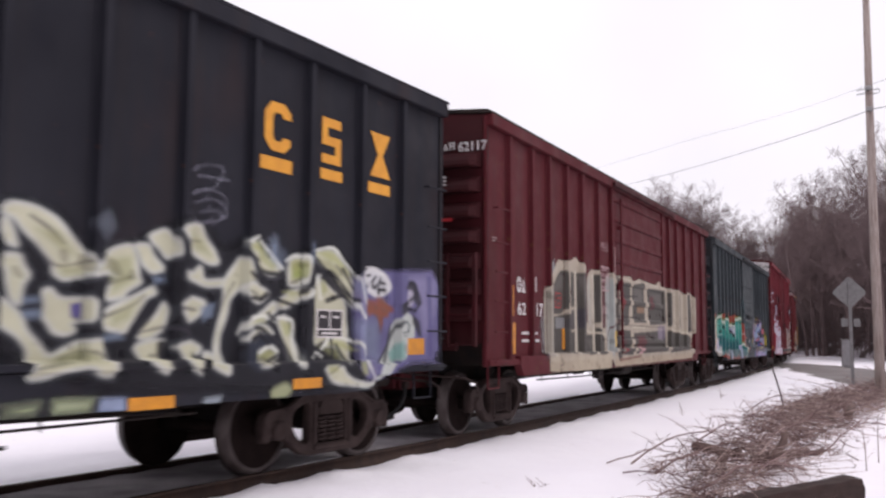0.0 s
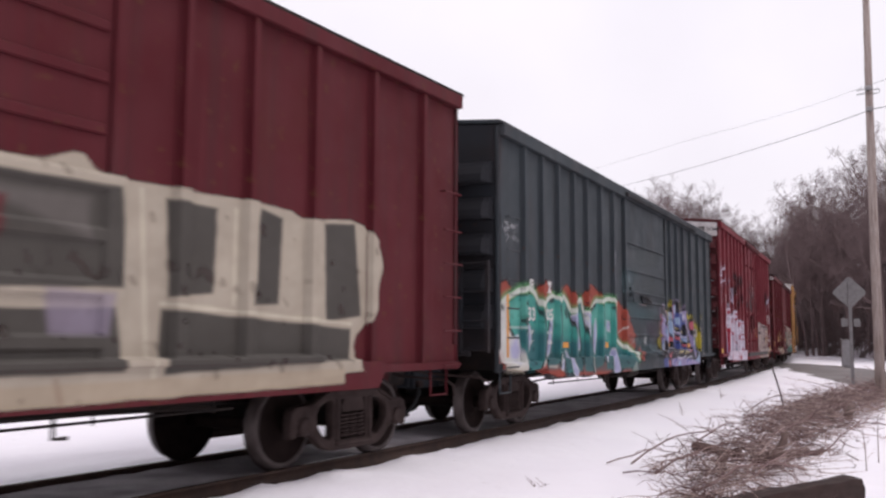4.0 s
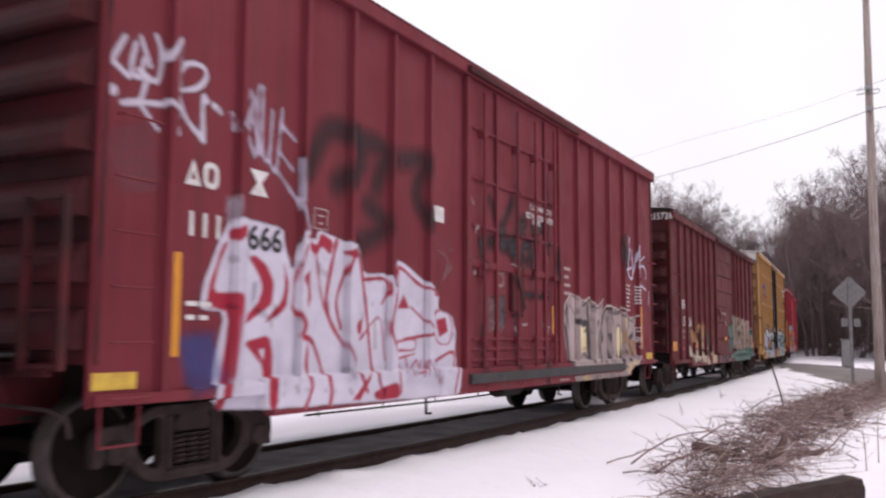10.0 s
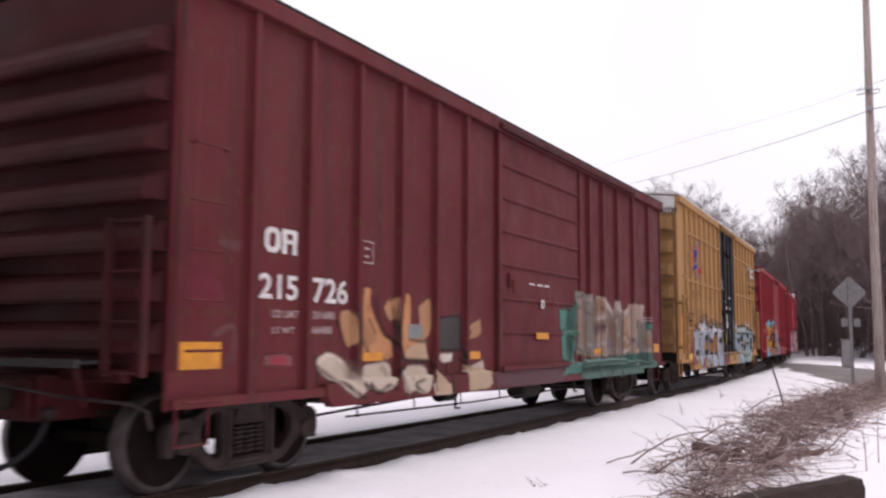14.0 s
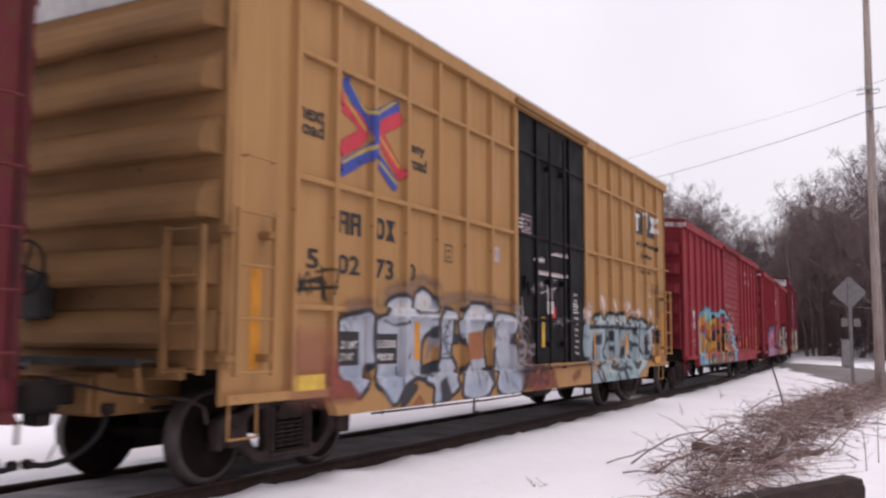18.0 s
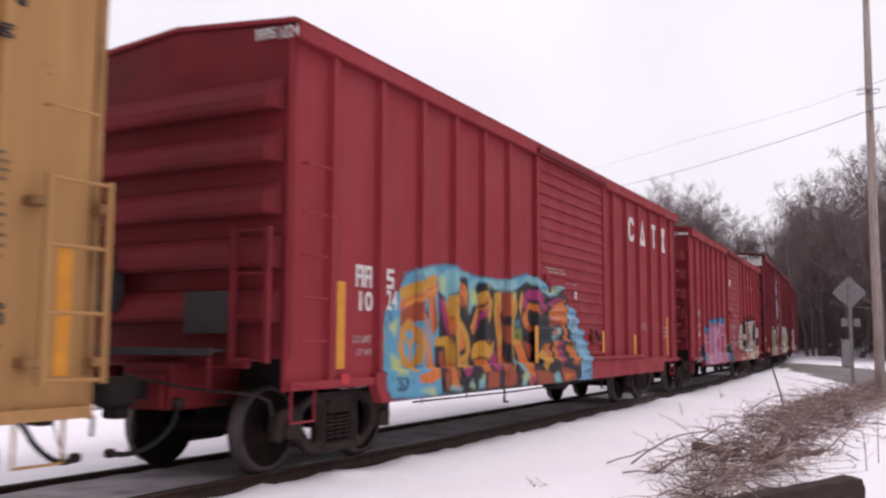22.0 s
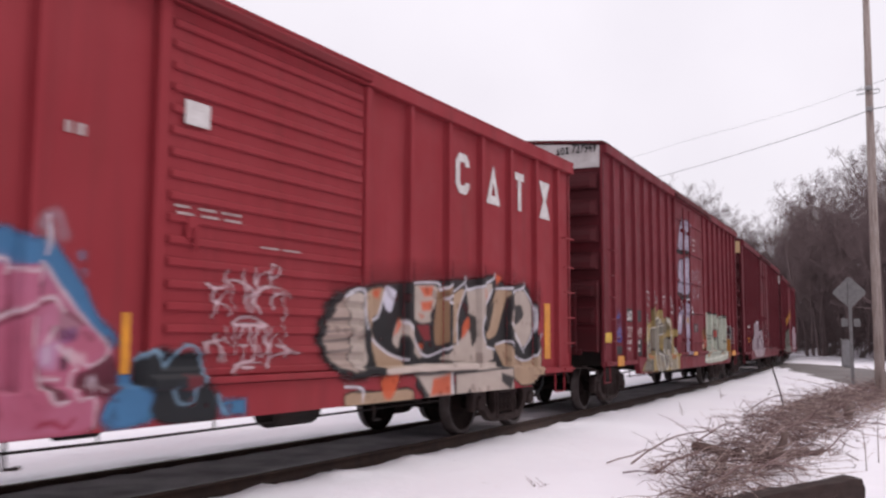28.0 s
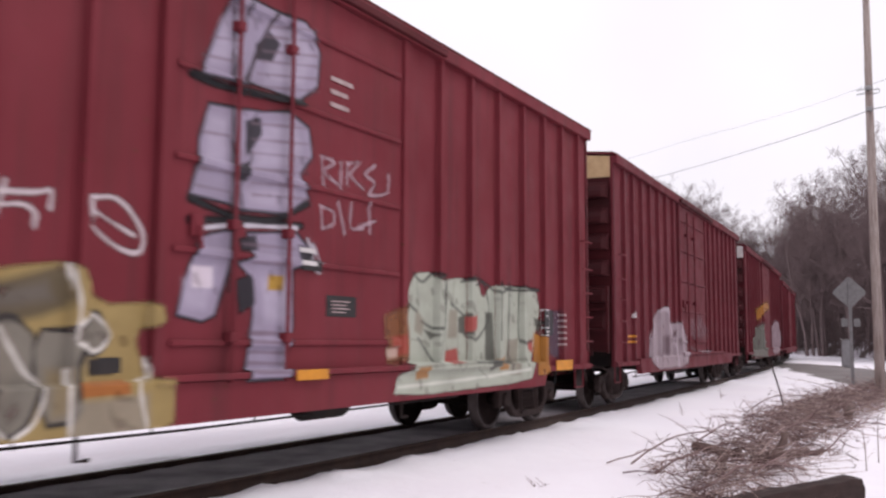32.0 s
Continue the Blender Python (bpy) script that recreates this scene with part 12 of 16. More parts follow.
    s.fill('b0627c', (-2.55, 1.87, -2.29, 1.92, -2.12, 1.75, -1.91, 1.55, -1.65, 1.31, -1.85, 1.17, -1.94, 1.21, -1.94, 1.13, -1.98, 0.96, -1.82, 0.94, -1.82, 0.71, -2.6, 0.71, -2.66, 1.85), cover=0.85)
    s.fill('a04a62', (-2.6, 1.46, -2.39, 1.55, -2.33, 1.22, -2.18, 0.93, -2.3, 0.76, -2.56, 0.76), soft=0.08, cover=0.6)
    s.fill('bb7a96', (-2.32, 1.54, -2.14, 1.63, -2.1, 1.38, -2.29, 1.3), soft=0.08, cover=0.6)
    s.fill('b08aaa', (-2.33, 1.3, -2.1, 1.38, -2.13, 1.16, -2.28, 1.17), soft=0.06, cover=0.7)
    s.fill('58202e', (-1.83, 1.16, -1.64, 1.3, -1.54, 1.04, -1.69, 0.94, -1.97, 0.96, -1.96, 1.13), cover=0.95)
    s.fill('58202e', (-2.27, 1.09, -2.14, 1.04, -2.05, 0.94, -2.19, 0.94), cover=0.9)
    s.fill('90707a', (-2.11, 1.61, -1.9, 1.55, -1.92, 1.42, -2.12, 1.37), soft=0.05, cover=0.7)
    s.fill('6f4470', (-2.1, 1.44, -1.96, 1.47, -1.93, 1.37, -2.08, 1.35), soft=0.04, cover=0.8)
    s.fill('a85a70', (-1.92, 1.49, -1.67, 1.31, -1.84, 1.22, -1.99, 1.34), soft=0.04, cover=0.8)
    s.fill('4a2036', (-2.09, 1.24, -2.02, 1.26, -2.03, 1.15, -2.09, 1.15), cover=0.9)
    s.fill('4a2036', (-2.34, 1.54, -2.28, 1.56, -2.29, 1.41, -2.32, 1.38), cover=0.9)
    s.fill('4a2036', (-2.3, 1.78, -2.25, 1.79, -2.26, 1.7, -2.28, 1.68), cover=0.9)
    s.stroke('6a2034', 0.03, (-2.62, 1.46, -2.39, 1.57, -2.18, 1.66), soft=0.03, cover=0.85)
    s.stroke('6a2034', 0.03, (-2.54, 1.84, -2.52, 1.61, -2.6, 1.53), soft=0.03, cover=0.85)
    s.stroke('6a2034', 0.03, (-2.08, 1.59, -1.89, 1.49), soft=0.03, cover=0.85)
    s.stroke('6a2034', 0.03, (-2.33, 1.32, -2.25, 1.08), soft=0.03, cover=0.85)
    s.stroke('c9b2ba', 0.024, (-2.65, 1.93, -2.55, 1.92, -2.55, 1.83), cover=0.9)
    s.stroke('c9b2ba', 0.024, (-2.53, 1.87, -2.36, 1.86, -2.28, 1.93, -2.12, 1.76, -1.92, 1.55, -1.66, 1.31, -1.84, 1.18, -2.02, 1.3), cover=0.9)
    s.stroke('c9b2ba', 0.024, (-2.62, 1.51, -2.48, 1.57, -2.19, 1.68, -2.07, 1.58), cover=0.9)
    s.stroke('c9b2ba', 0.024, (-2.35, 1.53, -2.36, 1.34, -2.3, 1.18, -2.19, 0.94, -2.07, 0.93), cover=0.9)
    s.stroke('c9b2ba', 0.024, (-2.11, 1.33, -1.94, 1.17, -1.99, 1.13, -1.99, 0.95, -1.84, 0.94, -1.84, 0.73), cover=0.9)
    s.stroke('c9b2ba', 0.024, (-2.21, 1.35, -2.14, 1.46), cover=0.9)
    s.stroke('c9b2ba', 0.024, (-2.28, 1.1, -2.1, 1.09), cover=0.9)
    s.stroke('c9b2ba', 0.024, (-2.28, 1.89, -2.31, 1.66), cover=0.9)
    s.stroke('c9b2ba', 0.024, (-2.24, 2.27, -2.21, 2.11, -2.24, 1.99), cover=0.9)
    s.fill('c9c0c8', (-2.26, 2.19, -2.21, 2.2, -2.2, 2.09, -2.24, 2.07), soft=0.05, cover=0.6)
    s.fill('c0b6c4', (-2.23, 1.32, -2.19, 1.33, -2.19, 1.22, -2.22, 1.21), soft=0.04, cover=0.7)
    s.fill('c4a0a8', (-2.01, 1.28, -1.88, 1.27, -1.85, 1.19, -1.98, 1.22), soft=0.04, cover=0.7)
    s.stroke('8a2038', 0.03, (-2.32, 0.77, -2.19, 0.8, -2.1, 0.74, -2.02, 0.8), soft=0.03, cover=0.8)
    s.stroke('8a2038', 0.02, (-2.3, 0.8, -2.07, 0.75), soft=0.03, cover=0.8)
    s.stroke('b8a4ae', 0.022, (-1.86, 1, -1.84, 1.1, -1.81, 1.02, -1.79, 1.1, -1.75, 0.99))
    s.fill('1d1e22', (-1.44, 1.2, -1.29, 1.27, -1.12, 1.15, -1.02, 1.25, -0.86, 1.3, -0.73, 1.19, -0.75, 1, -0.6, 0.9, -0.55, 0.67, -1.15, 0.7, -1.27, 0.75, -1.43, 1.02), soft=0.04, cover=0.95)
    s.fill('6a2028', (-0.96, 1.09, -0.78, 1.08, -0.8, 0.95, -0.96, 0.96), cover=0.8)
    s.fill('3f6f98', (-1.8, 0.79, -1.69, 0.92, -1.56, 1, -1.35, 0.99, -1.26, 0.93, -1.39, 0.73, -1.77, 0.72), soft=0.05, cover=0.95)
    s.fill('3f6f98', (-1.57, 1.12, -1.44, 1.12, -1.43, 0.98, -1.57, 0.96), soft=0.04, cover=0.9)
    s.fill('27425e', (-1.72, 0.79, -1.66, 0.87, -1.62, 0.76), soft=0.04, cover=0.6)
    s.stroke('7f9fb5', 0.03, (-1.41, 1.22, -1.26, 1.29, -1.13, 1.17, -1.01, 1.29, -0.86, 1.33, -0.72, 1.19, -0.75, 1.04), soft=0.03, cover=0.85)
    s.stroke('7f9fb5', 0.03, (-1.07, 0.97, -1, 0.86, -0.85, 0.86, -0.82, 0.97), soft=0.03, cover=0.85)
    s.stroke('7f9fb5', 0.03, (-0.55, 0.91, -0.5, 0.79, -0.43, 0.72), soft=0.03, cover=0.85)
    s.stroke('c8aab0', 0.024, (-0.72, 1.86, -0.64, 1.83, -0.55, 1.83, -0.48, 1.87, -0.45, 1.99), cover=0.95)
    s.stroke('c8aab0', 0.024, (-0.63, 1.82, -0.6, 1.7, -0.61, 1.57), cover=0.95)
    s.stroke('c8aab0', 0.024, (-0.59, 1.7, -0.51, 1.74, -0.45, 1.86), cover=0.95)
    s.stroke('c8aab0', 0.024, (-0.59, 1.7, -0.53, 1.7, -0.42, 1.64, -0.41, 1.59), cover=0.95)
    s.stroke('c8aab0', 0.024, (-0.45, 1.9, -0.3, 1.91, -0.23, 1.85, -0.19, 1.64), cover=0.95)
    s.stroke('c8aab0', 0.024, (-0.42, 1.89, -0.38, 1.74, -0.35, 1.65), cover=0.95)
    s.stroke('c8aab0', 0.024, (-0.25, 2, -0.19, 1.87, -0.11, 1.8, -0.05, 1.66, -0.01, 1.62), cover=0.95)
    s.stroke('c8aab0', 0.024, (-0.1, 2.04, -0.06, 1.86, -0.07, 1.67), cover=0.95)
    s.stroke('c8aab0', 0.024, (-0.21, 1.67, -0.16, 1.77, -0.07, 1.81, 0.02, 1.86, 0.2, 1.88, 0.34, 1.83, 0.44, 1.78), cover=0.95)
    s.stroke('c8aab0', 0.024, (-0.14, 1.63, -0.12, 1.72, -0.06, 1.75), cover=0.95)
    s.stroke('c8aab0', 0.024, (0.11, 2.02, 0.17, 2.09, 0.24, 2.06, 0.22, 1.98, 0.14, 1.96, 0.11, 2.02), cover=0.95)
    s.stroke('c8aab0', 0.024, (-0.04, 1.91, -0, 1.99, 0.11, 2.01), cover=0.95)
    s.stroke('c8aab0', 0.024, (0.15, 1.97, 0.17, 1.81, 0.16, 1.66), cover=0.95)
    s.stroke('c8aab0', 0.024, (0.17, 1.79, 0.26, 1.82, 0.32, 1.77, 0.35, 1.63, 0.34, 1.56), cover=0.95)
    s.stroke('c8aab0', 0.024, (-0.68, 1.27, -0.71, 1.33, -0.62, 1.36, -0.46, 1.38), cover=0.95)
    s.stroke('c8aab0', 0.024, (-0.59, 1.43, -0.55, 1.36, -0.5, 1.19), cover=0.95)
    s.stroke('c8aab0', 0.024, (-0.55, 1.34, -0.43, 1.19), cover=0.95)
    s.stroke('c8aab0', 0.024, (-0.36, 1.52, -0.25, 1.58, -0.07, 1.58, 0.09, 1.52), cover=0.95)
    s.stroke('c8aab0', 0.024, (-0.38, 1.51, 0.09, 1.52), cover=0.95)
    s.stroke('c8aab0', 0.024, (-0.36, 1.5, -0.34, 1.39, -0.28, 1.33, -0.19, 1.33), cover=0.95)
    s.stroke('c8aab0', 0.024, (-0.27, 1.39, -0.25, 1.49, -0.18, 1.51, -0.13, 1.39, -0.07, 1.28, -0.08, 1.19), cover=0.95)
    s.stroke('c8aab0', 0.024, (-0.06, 1.49, -0.04, 1.34, 0.03, 1.22, 0.14, 1.34, 0.24, 1.44), cover=0.95)
    s.stroke('c8aab0', 0.024, (-0.02, 1.49, 0.05, 1.49, 0.08, 1.32), cover=0.95)
    s.stroke('c8aab0', 0.024, (-0.47, 1.49, -0.44, 1.39, -0.35, 1.31, -0.34, 1.25), cover=0.95)
    s.stroke('c8aab0', 0.024, (-0.38, 1.09, -0.27, 1.16, -0.09, 1.18, 0.04, 1.16), cover=0.95)
    s.stroke('c8aab0', 0.024, (-0.24, 1.13, -0.09, 1.13), cover=0.95)
    s.stroke('c8aab0', 0.024, (-0.24, 1.31, -0.2, 1.18), cover=0.95)
    s.stroke('c8aab0', 0.024, (-0.13, 1.33, -0.05, 1.21, -0.16, 1.18), cover=0.95)
    s.stroke('c8aab0', 0.024, (0.14, 1.49, 0.1, 1.34, 0.15, 1.18, 0.08, 1.12), cover=0.95)
    s.stroke('c8aab0', 0.024, (0.09, 1.12, 0.18, 1.22, 0.39, 1.26, 0.56, 1.25), cover=0.95)
    s.stroke('c8aab0', 0.024, (0.3, 1.51, 0.38, 1.4), cover=0.95)
    s.stroke('c8aab0', 0.024, (0.22, 1.33, 0.43, 1.28), cover=0.95)
    s.stroke('c8aab0', 0.024, (0.3, 1.39, 0.39, 1.22), cover=0.95)
    s.hang(c, "pink letters with a blue cloud")


def tan_letters(c):
    s = Spray(0.018)

    def tan(*p):
        s.fill('a98d74', p)
        s.stroke('1c191b', 0.018, p, close=True)

    def grey(*p):
        s.fill('b5a69c', p)
        s.stroke('1c191b', 0.018, p, close=True)

    def ink(*p):
        s.fill('1a1719', p, cover=0.95)

    def glint(*p):
        s.stroke('dad6de', 0.028, p, soft=0.025, cover=0.92)

    def orange(*p):
        s.fill('c85832', p, soft=0.05, cover=0.92)

    s.fill('7a1f28', (1.15, 1.92, 2.23, 2.2, 4.16, 2.31, 5.6, 2.29, 6.62, 2.14, 6.62, 1.7, 1.11, 1.56), soft=0.3, cover=0.5)
    s.fill('1c191b', (0.81, 1.37, 0.92, 1.64, 1.1, 1.87, 1.45, 1.94, 1.8, 1.9, 1.8, 0.95, 1.2, 0.95), soft=0.08, cover=0.9)
    s.fill('1a1719', (1.31, 1.88, 1.66, 1.97, 2.2, 2.04, 2.71, 2.07, 3.5, 2.15, 4.28, 2.21, 5.01, 2.32, 5.42, 2.16, 6.08, 2.26, 6.43, 1.86, 6.33, 1.46, 6.65, 1.4, 6.59, 1.06, 5.05, 0.87, 2.76, 0.97, 1.71, 0.98, 1.32, 1), soft=0.06, cover=0.95)
    s.fill('a8948a', (0.97, 1.42, 1.03, 1.56, 1.16, 1.7, 1.34, 1.87, 1.6, 1.93, 1.62, 1.2, 1.5, 1.02, 1.2, 1.1, 1.0, 1.25))
    for z in (1.25, 1.36, 1.46, 1.58):
        s.stroke('4a4446', 0.025, (0.95, z, 1.45, z + 0.03), cover=0.8)
    tan(1.68, 1.93, 2.15, 1.99, 2.23, 1.95, 2.11, 1.81, 2.06, 1.68, 1.91, 1.61, 1.9, 1.49, 2, 1.34, 2.35, 1.21, 2.58, 1.14, 2.58, 1.02, 2.05, 1, 1.94, 1.22, 1.78, 1.46, 1.7, 1.67)
    grey(1.32, 1.84, 1.66, 1.93, 1.68, 1.62, 1.67, 1.38, 1.76, 1.13, 1.53, 1.02, 1.39, 1.19, 1.45, 1.38, 1.42, 1.62)
    grey(2.32, 1.35, 2.39, 1.54, 2.5, 1.64, 2.66, 1.59, 2.75, 1.48, 2.94, 1.29, 3.04, 1.19, 2.94, 1.14, 2.75, 1.28, 2.65, 1.38, 2.54, 1.38, 2.46, 1.26)
    grey(2.71, 2.04, 3.36, 2.08, 3.4, 1.99, 3.31, 1.78, 3.2, 1.7, 3.24, 1.6, 2.98, 1.57, 2.78, 1.64, 2.72, 1.8)
    tan(3.58, 1.9, 4.04, 2.08, 4.12, 2.04, 3.93, 1.76, 3.9, 1.44, 3.91, 1.33, 3.72, 1.33, 3.67, 1.54, 3.77, 1.8)
    grey(4.12, 2.1, 4.25, 2.04, 4.93, 2.21, 4.94, 2.09, 4.65, 1.79, 4.52, 1.61, 4.52, 1.43, 4.68, 1.32, 4.96, 1.26, 4.97, 1.07, 3.84, 1.09, 3.37, 1.13, 3.68, 1.28, 3.98, 1.38, 4.14, 1.6, 4.21, 1.82)
    tan(5.03, 2.1, 5.48, 2.13, 5.24, 1.75, 5.05, 1.44, 4.8, 1.38, 4.6, 1.49, 4.74, 1.73, 4.97, 1.98)
    grey(5.47, 2.07, 5.97, 2.16, 6.29, 1.92, 6.3, 1.51, 5.98, 1.25, 5.65, 1.38, 5.41, 1.57, 5.43, 1.76, 5.53, 1.88)
    tan(4.94, 1.32, 5.33, 1.38, 5.65, 1.13, 5.99, 1.06, 6.34, 1.12, 6.67, 1.38, 6.64, 0.78, 5.77, 0.7, 5.45, 0.84, 5.14, 1.14)
    tan(1.29, 0.84, 2.01, 0.81, 2.66, 0.83, 2.73, 0.6, 1.3, 0.65)
    grey(2.7, 0.97, 3.62, 0.97, 3.7, 0.69, 2.96, 0.67)
    grey(3.71, 0.95, 5.44, 0.99, 5.47, 0.66, 3.72, 0.69)
    s.fill('8a6a50', (3.36, 2.03, 3.69, 2.08, 3.58, 1.9, 3.56, 1.59, 3.57, 1.33, 3.32, 1.3, 3.28, 1.53, 3.34, 1.78))
    s.fill('c8c4d2', (2.18, 2.02, 2.44, 1.95, 2.38, 1.83, 2.3, 1.69, 2.19, 1.73, 2.13, 1.86))
    s.fill('7d1f26', (2.86, 1.56, 3.17, 1.57, 3.21, 1.38, 3.06, 1.38))
    s.fill('c4b4aa', (2.02, 1.06, 2.76, 1.09, 5.04, 1.09, 5.04, 0.98, 2.76, 1.01, 2.05, 0.99), soft=0.02)
    ink(2.48, 1.38, 2.56, 1.46, 2.67, 1.38, 2.57, 1.29, 2.48, 1.27)
    ink(4.13, 1.77, 4.3, 1.72, 4.44, 1.69, 4.45, 1.39, 4.31, 1.27, 4.26, 1.5, 4.06, 1.59)
    ink(4.62, 1.5, 4.67, 1.7, 5, 1.97, 4.93, 1.74, 4.79, 1.48)
    ink(5.64, 1.89, 5.91, 1.91, 6, 1.74, 5.7, 1.6, 5.52, 1.66)
    ink(5.33, 1.63, 5.54, 1.51, 5.98, 1.19, 5.82, 1.17, 5.43, 1.39)
    ink(4.01, 0.64, 4.09, 0.76, 4.19, 0.63)
    ink(1.96, 1.61, 2.17, 1.69, 2.25, 1.56, 2.13, 1.43, 1.97, 1.47)
    ink(1.72, 1.63, 1.88, 1.38, 1.99, 1.17, 1.83, 1.26, 1.74, 1.42)
    ink(2.76, 0.97, 3.05, 0.7, 2.9, 0.68, 2.71, 0.84)
    ink(5.05, 0.93, 5.45, 0.85, 5.37, 0.67, 5.05, 0.81)
    orange(1.9, 1.93, 2.08, 1.96, 2.03, 1.85, 1.93, 1.87)
    orange(2.37, 1.44, 2.47, 1.63, 2.53, 1.56, 2.45, 1.47)
    orange(2.93, 2.03, 3.27, 2.05, 3.24, 1.92, 3.06, 1.91)
    orange(2.97, 1.84, 3.27, 1.88, 3.21, 1.75, 3.01, 1.74)
    orange(2.93, 1.7, 3.06, 1.67, 2.98, 1.64)
    orange(2.88, 1.33, 3.03, 1.33, 3, 1.27)
    orange(4.57, 2.07, 4.74, 2.09, 4.76, 1.96, 4.61, 1.9)
    orange(4.06, 1.6, 4.22, 1.71, 4.25, 1.55, 4.1, 1.43, 4.01, 1.4)
    orange(1.95, 0.96, 2.39, 0.99, 2.27, 0.77, 2.16, 0.7, 2.03, 0.75)
    orange(3.14, 0.91, 3.56, 0.96, 3.57, 0.71, 3.08, 0.71)
    orange(5.01, 2.33, 5.26, 2.29, 5.06, 2.16)
    glint(2.18, 1.96, 2.04, 1.66, 1.9, 1.59, 1.88, 1.47, 1.98, 1.35, 2.27, 1.22, 2.59, 1.15)
    glint(1.32, 1.84, 1.65, 1.93, 1.69, 1.67, 1.74, 1.5)
    glint(2.71, 2.06, 3.38, 2.1, 3.44, 2.01, 3.69, 2.11)
    glint(3.55, 1.91, 4.09, 2.14, 4.12, 2.23)
    glint(4.12, 2.12, 4.25, 2.06, 4.93, 2.23, 5.01, 2.33)
    glint(4.94, 2.1, 4.65, 1.77, 4.52, 1.61, 4.52, 1.43, 4.68, 1.31, 5, 1.25)
    glint(3.59, 1.87, 3.78, 1.78, 3.67, 1.52, 3.73, 1.33)
    glint(3.91, 1.33, 3.91, 1.7, 4.12, 2.04)
    glint(5.03, 2.11, 5.47, 2.14)
    glint(5.47, 2.08, 5.97, 2.17, 6.01, 2.26)
    glint(5.97, 2.17, 6.3, 1.92, 6.31, 1.51, 5.98, 1.25)
    glint(5.03, 1.32, 5.44, 1.36, 5.65, 1.16, 5.99, 1.08, 6.34, 1.15, 6.68, 1.48)
    glint(2.57, 1.6, 2.74, 1.48, 3.03, 1.2, 3.4, 1.23, 3.75, 1.34)
    glint(5.43, 1.63, 5.64, 1.52, 5.98, 1.2)
    glint(1.3, 0.89, 1.62, 0.86, 1.63, 0.72)
    glint(3.62, 0.96, 3.63, 0.71)
    s.hang(c, "tan letters with black shadows and white highlights")


def khaki_letters(c):
    s = Spray(0.018)
    s.fill('a08a58', (-4.97, 0.73, -4.89, 0.81, -4.69, 0.91, -4.5, 1.01, -4.45, 1.2, -4.51, 1.39, -4.44, 1.77, -4.41, 1.86, -4.35, 1.87, -4.33, 1.72, -3.77, 1.79, -3.78, 2.13, -3.42, 2.19, -3.34, 2.09, -3.37, 1.87, -3.29, 2.04, -2.94, 2.12, -2.89, 1.84, -2.15, 1.96, -1.91, 1.64, -1.35, 1.68, -1.27, 1.52, -1.56, 1.44, -1.44, 1.08, -1.19, 1.04, -1.19, 0.64, -2.12, 0.66, -4.86, 0.72), soft=0.05, cover=0.95)
    s.fill('8a5a4a', (-4.69, 0.97, -4.5, 1.01, -4.46, 1.39, -4.38, 1.2, -4.44, 0.96), soft=0.05, cover=0.6)
    s.shape('7d776c', '2c2825', 0.035, (-4.41, 1.7, -4.17, 1.73, -4.12, 1.48, -4.01, 1.31, -4.04, 1.19, -4.14, 1.14, -4.12, 0.89, -4.5, 0.91, -4.5, 1.01, -4.42, 1.29))
    s.shape('7d776c', '2c2825', 0.035, (-3.87, 1.64, -3.39, 1.68, -3.36, 0.96, -3.23, 0.68, -3.53, 0.7, -3.66, 0.92, -3.67, 1.18, -3.82, 1.18, -3.93, 1.08, -4.01, 1.29, -3.9, 1.44))
    s.shape('7d776c', '2c2825', 0.035, (-3.66, 2.04, -3.53, 2.08, -3.44, 2.03, -3.43, 1.7, -3.65, 1.69))
    s.shape('7d776c', '2c2825', 0.035, (-3.29, 1.84, -3.06, 1.89, -3.01, 1.78, -2.91, 1.75, -2.91, 1.56, -3.05, 1.5, -3.08, 1.28, -2.99, 1.11, -2.89, 0.89, -2.69, 0.73, -3.16, 0.65, -3.34, 0.9, -3.35, 1.18, -3.31, 1.6))
    s.shape('7d776c', '2c2825', 0.035, (-2.88, 1.45, -2.64, 1.56, -2.42, 1.39, -2.42, 1.1, -2.51, 0.8, -2.67, 0.7, -2.86, 0.88, -2.95, 1.11))
    s.shape('7d776c', '2c2825', 0.035, (-2.45, 1.45, -2.12, 1.45, -1.93, 1.62, -1.79, 1.39, -1.9, 1.26, -2.11, 1.29, -2.1, 0.78, -2.43, 0.77))
    s.shape('7d776c', '2c2825', 0.035, (-4.83, 0.75, -4.5, 0.97, -4.12, 0.87, -4.16, 0.72))
    s.shape('7d776c', '2c2825', 0.035, (-4.1, 0.95, -3.96, 0.94, -3.96, 0.72, -4.1, 0.73))
    s.fill('857d70', (-4.37, 1.65, -4.2, 1.68, -4.15, 1.39, -4.32, 1.19, -4.39, 1.39), soft=0.08, cover=0.6)
    s.fill('857d70', (-3.84, 1.59, -3.48, 1.63, -3.47, 1.18, -3.75, 1.23), soft=0.08, cover=0.6)
    s.fill('857d70', (-3.28, 1.6, -3.15, 1.61, -3.13, 1.17, -3.26, 1.12), soft=0.08, cover=0.6)
    s.fill('857d70', (-2.83, 1.39, -2.64, 1.45, -2.56, 1.16, -2.72, 0.94), soft=0.08, cover=0.6)
    s.fill('8f7a4e', (-4.45, 1.2, -4.14, 1.14, -4.17, 0.93, -4.47, 0.93), soft=0.08, cover=0.55)
    s.fill('8f7a4e', (-3.58, 1.08, -3.38, 1.07, -3.33, 0.78, -3.53, 0.79), soft=0.08, cover=0.55)
    s.fill('8f7a4e', (-2.34, 1.16, -2.15, 1.15, -2.17, 0.83, -2.35, 0.82), soft=0.08, cover=0.55)
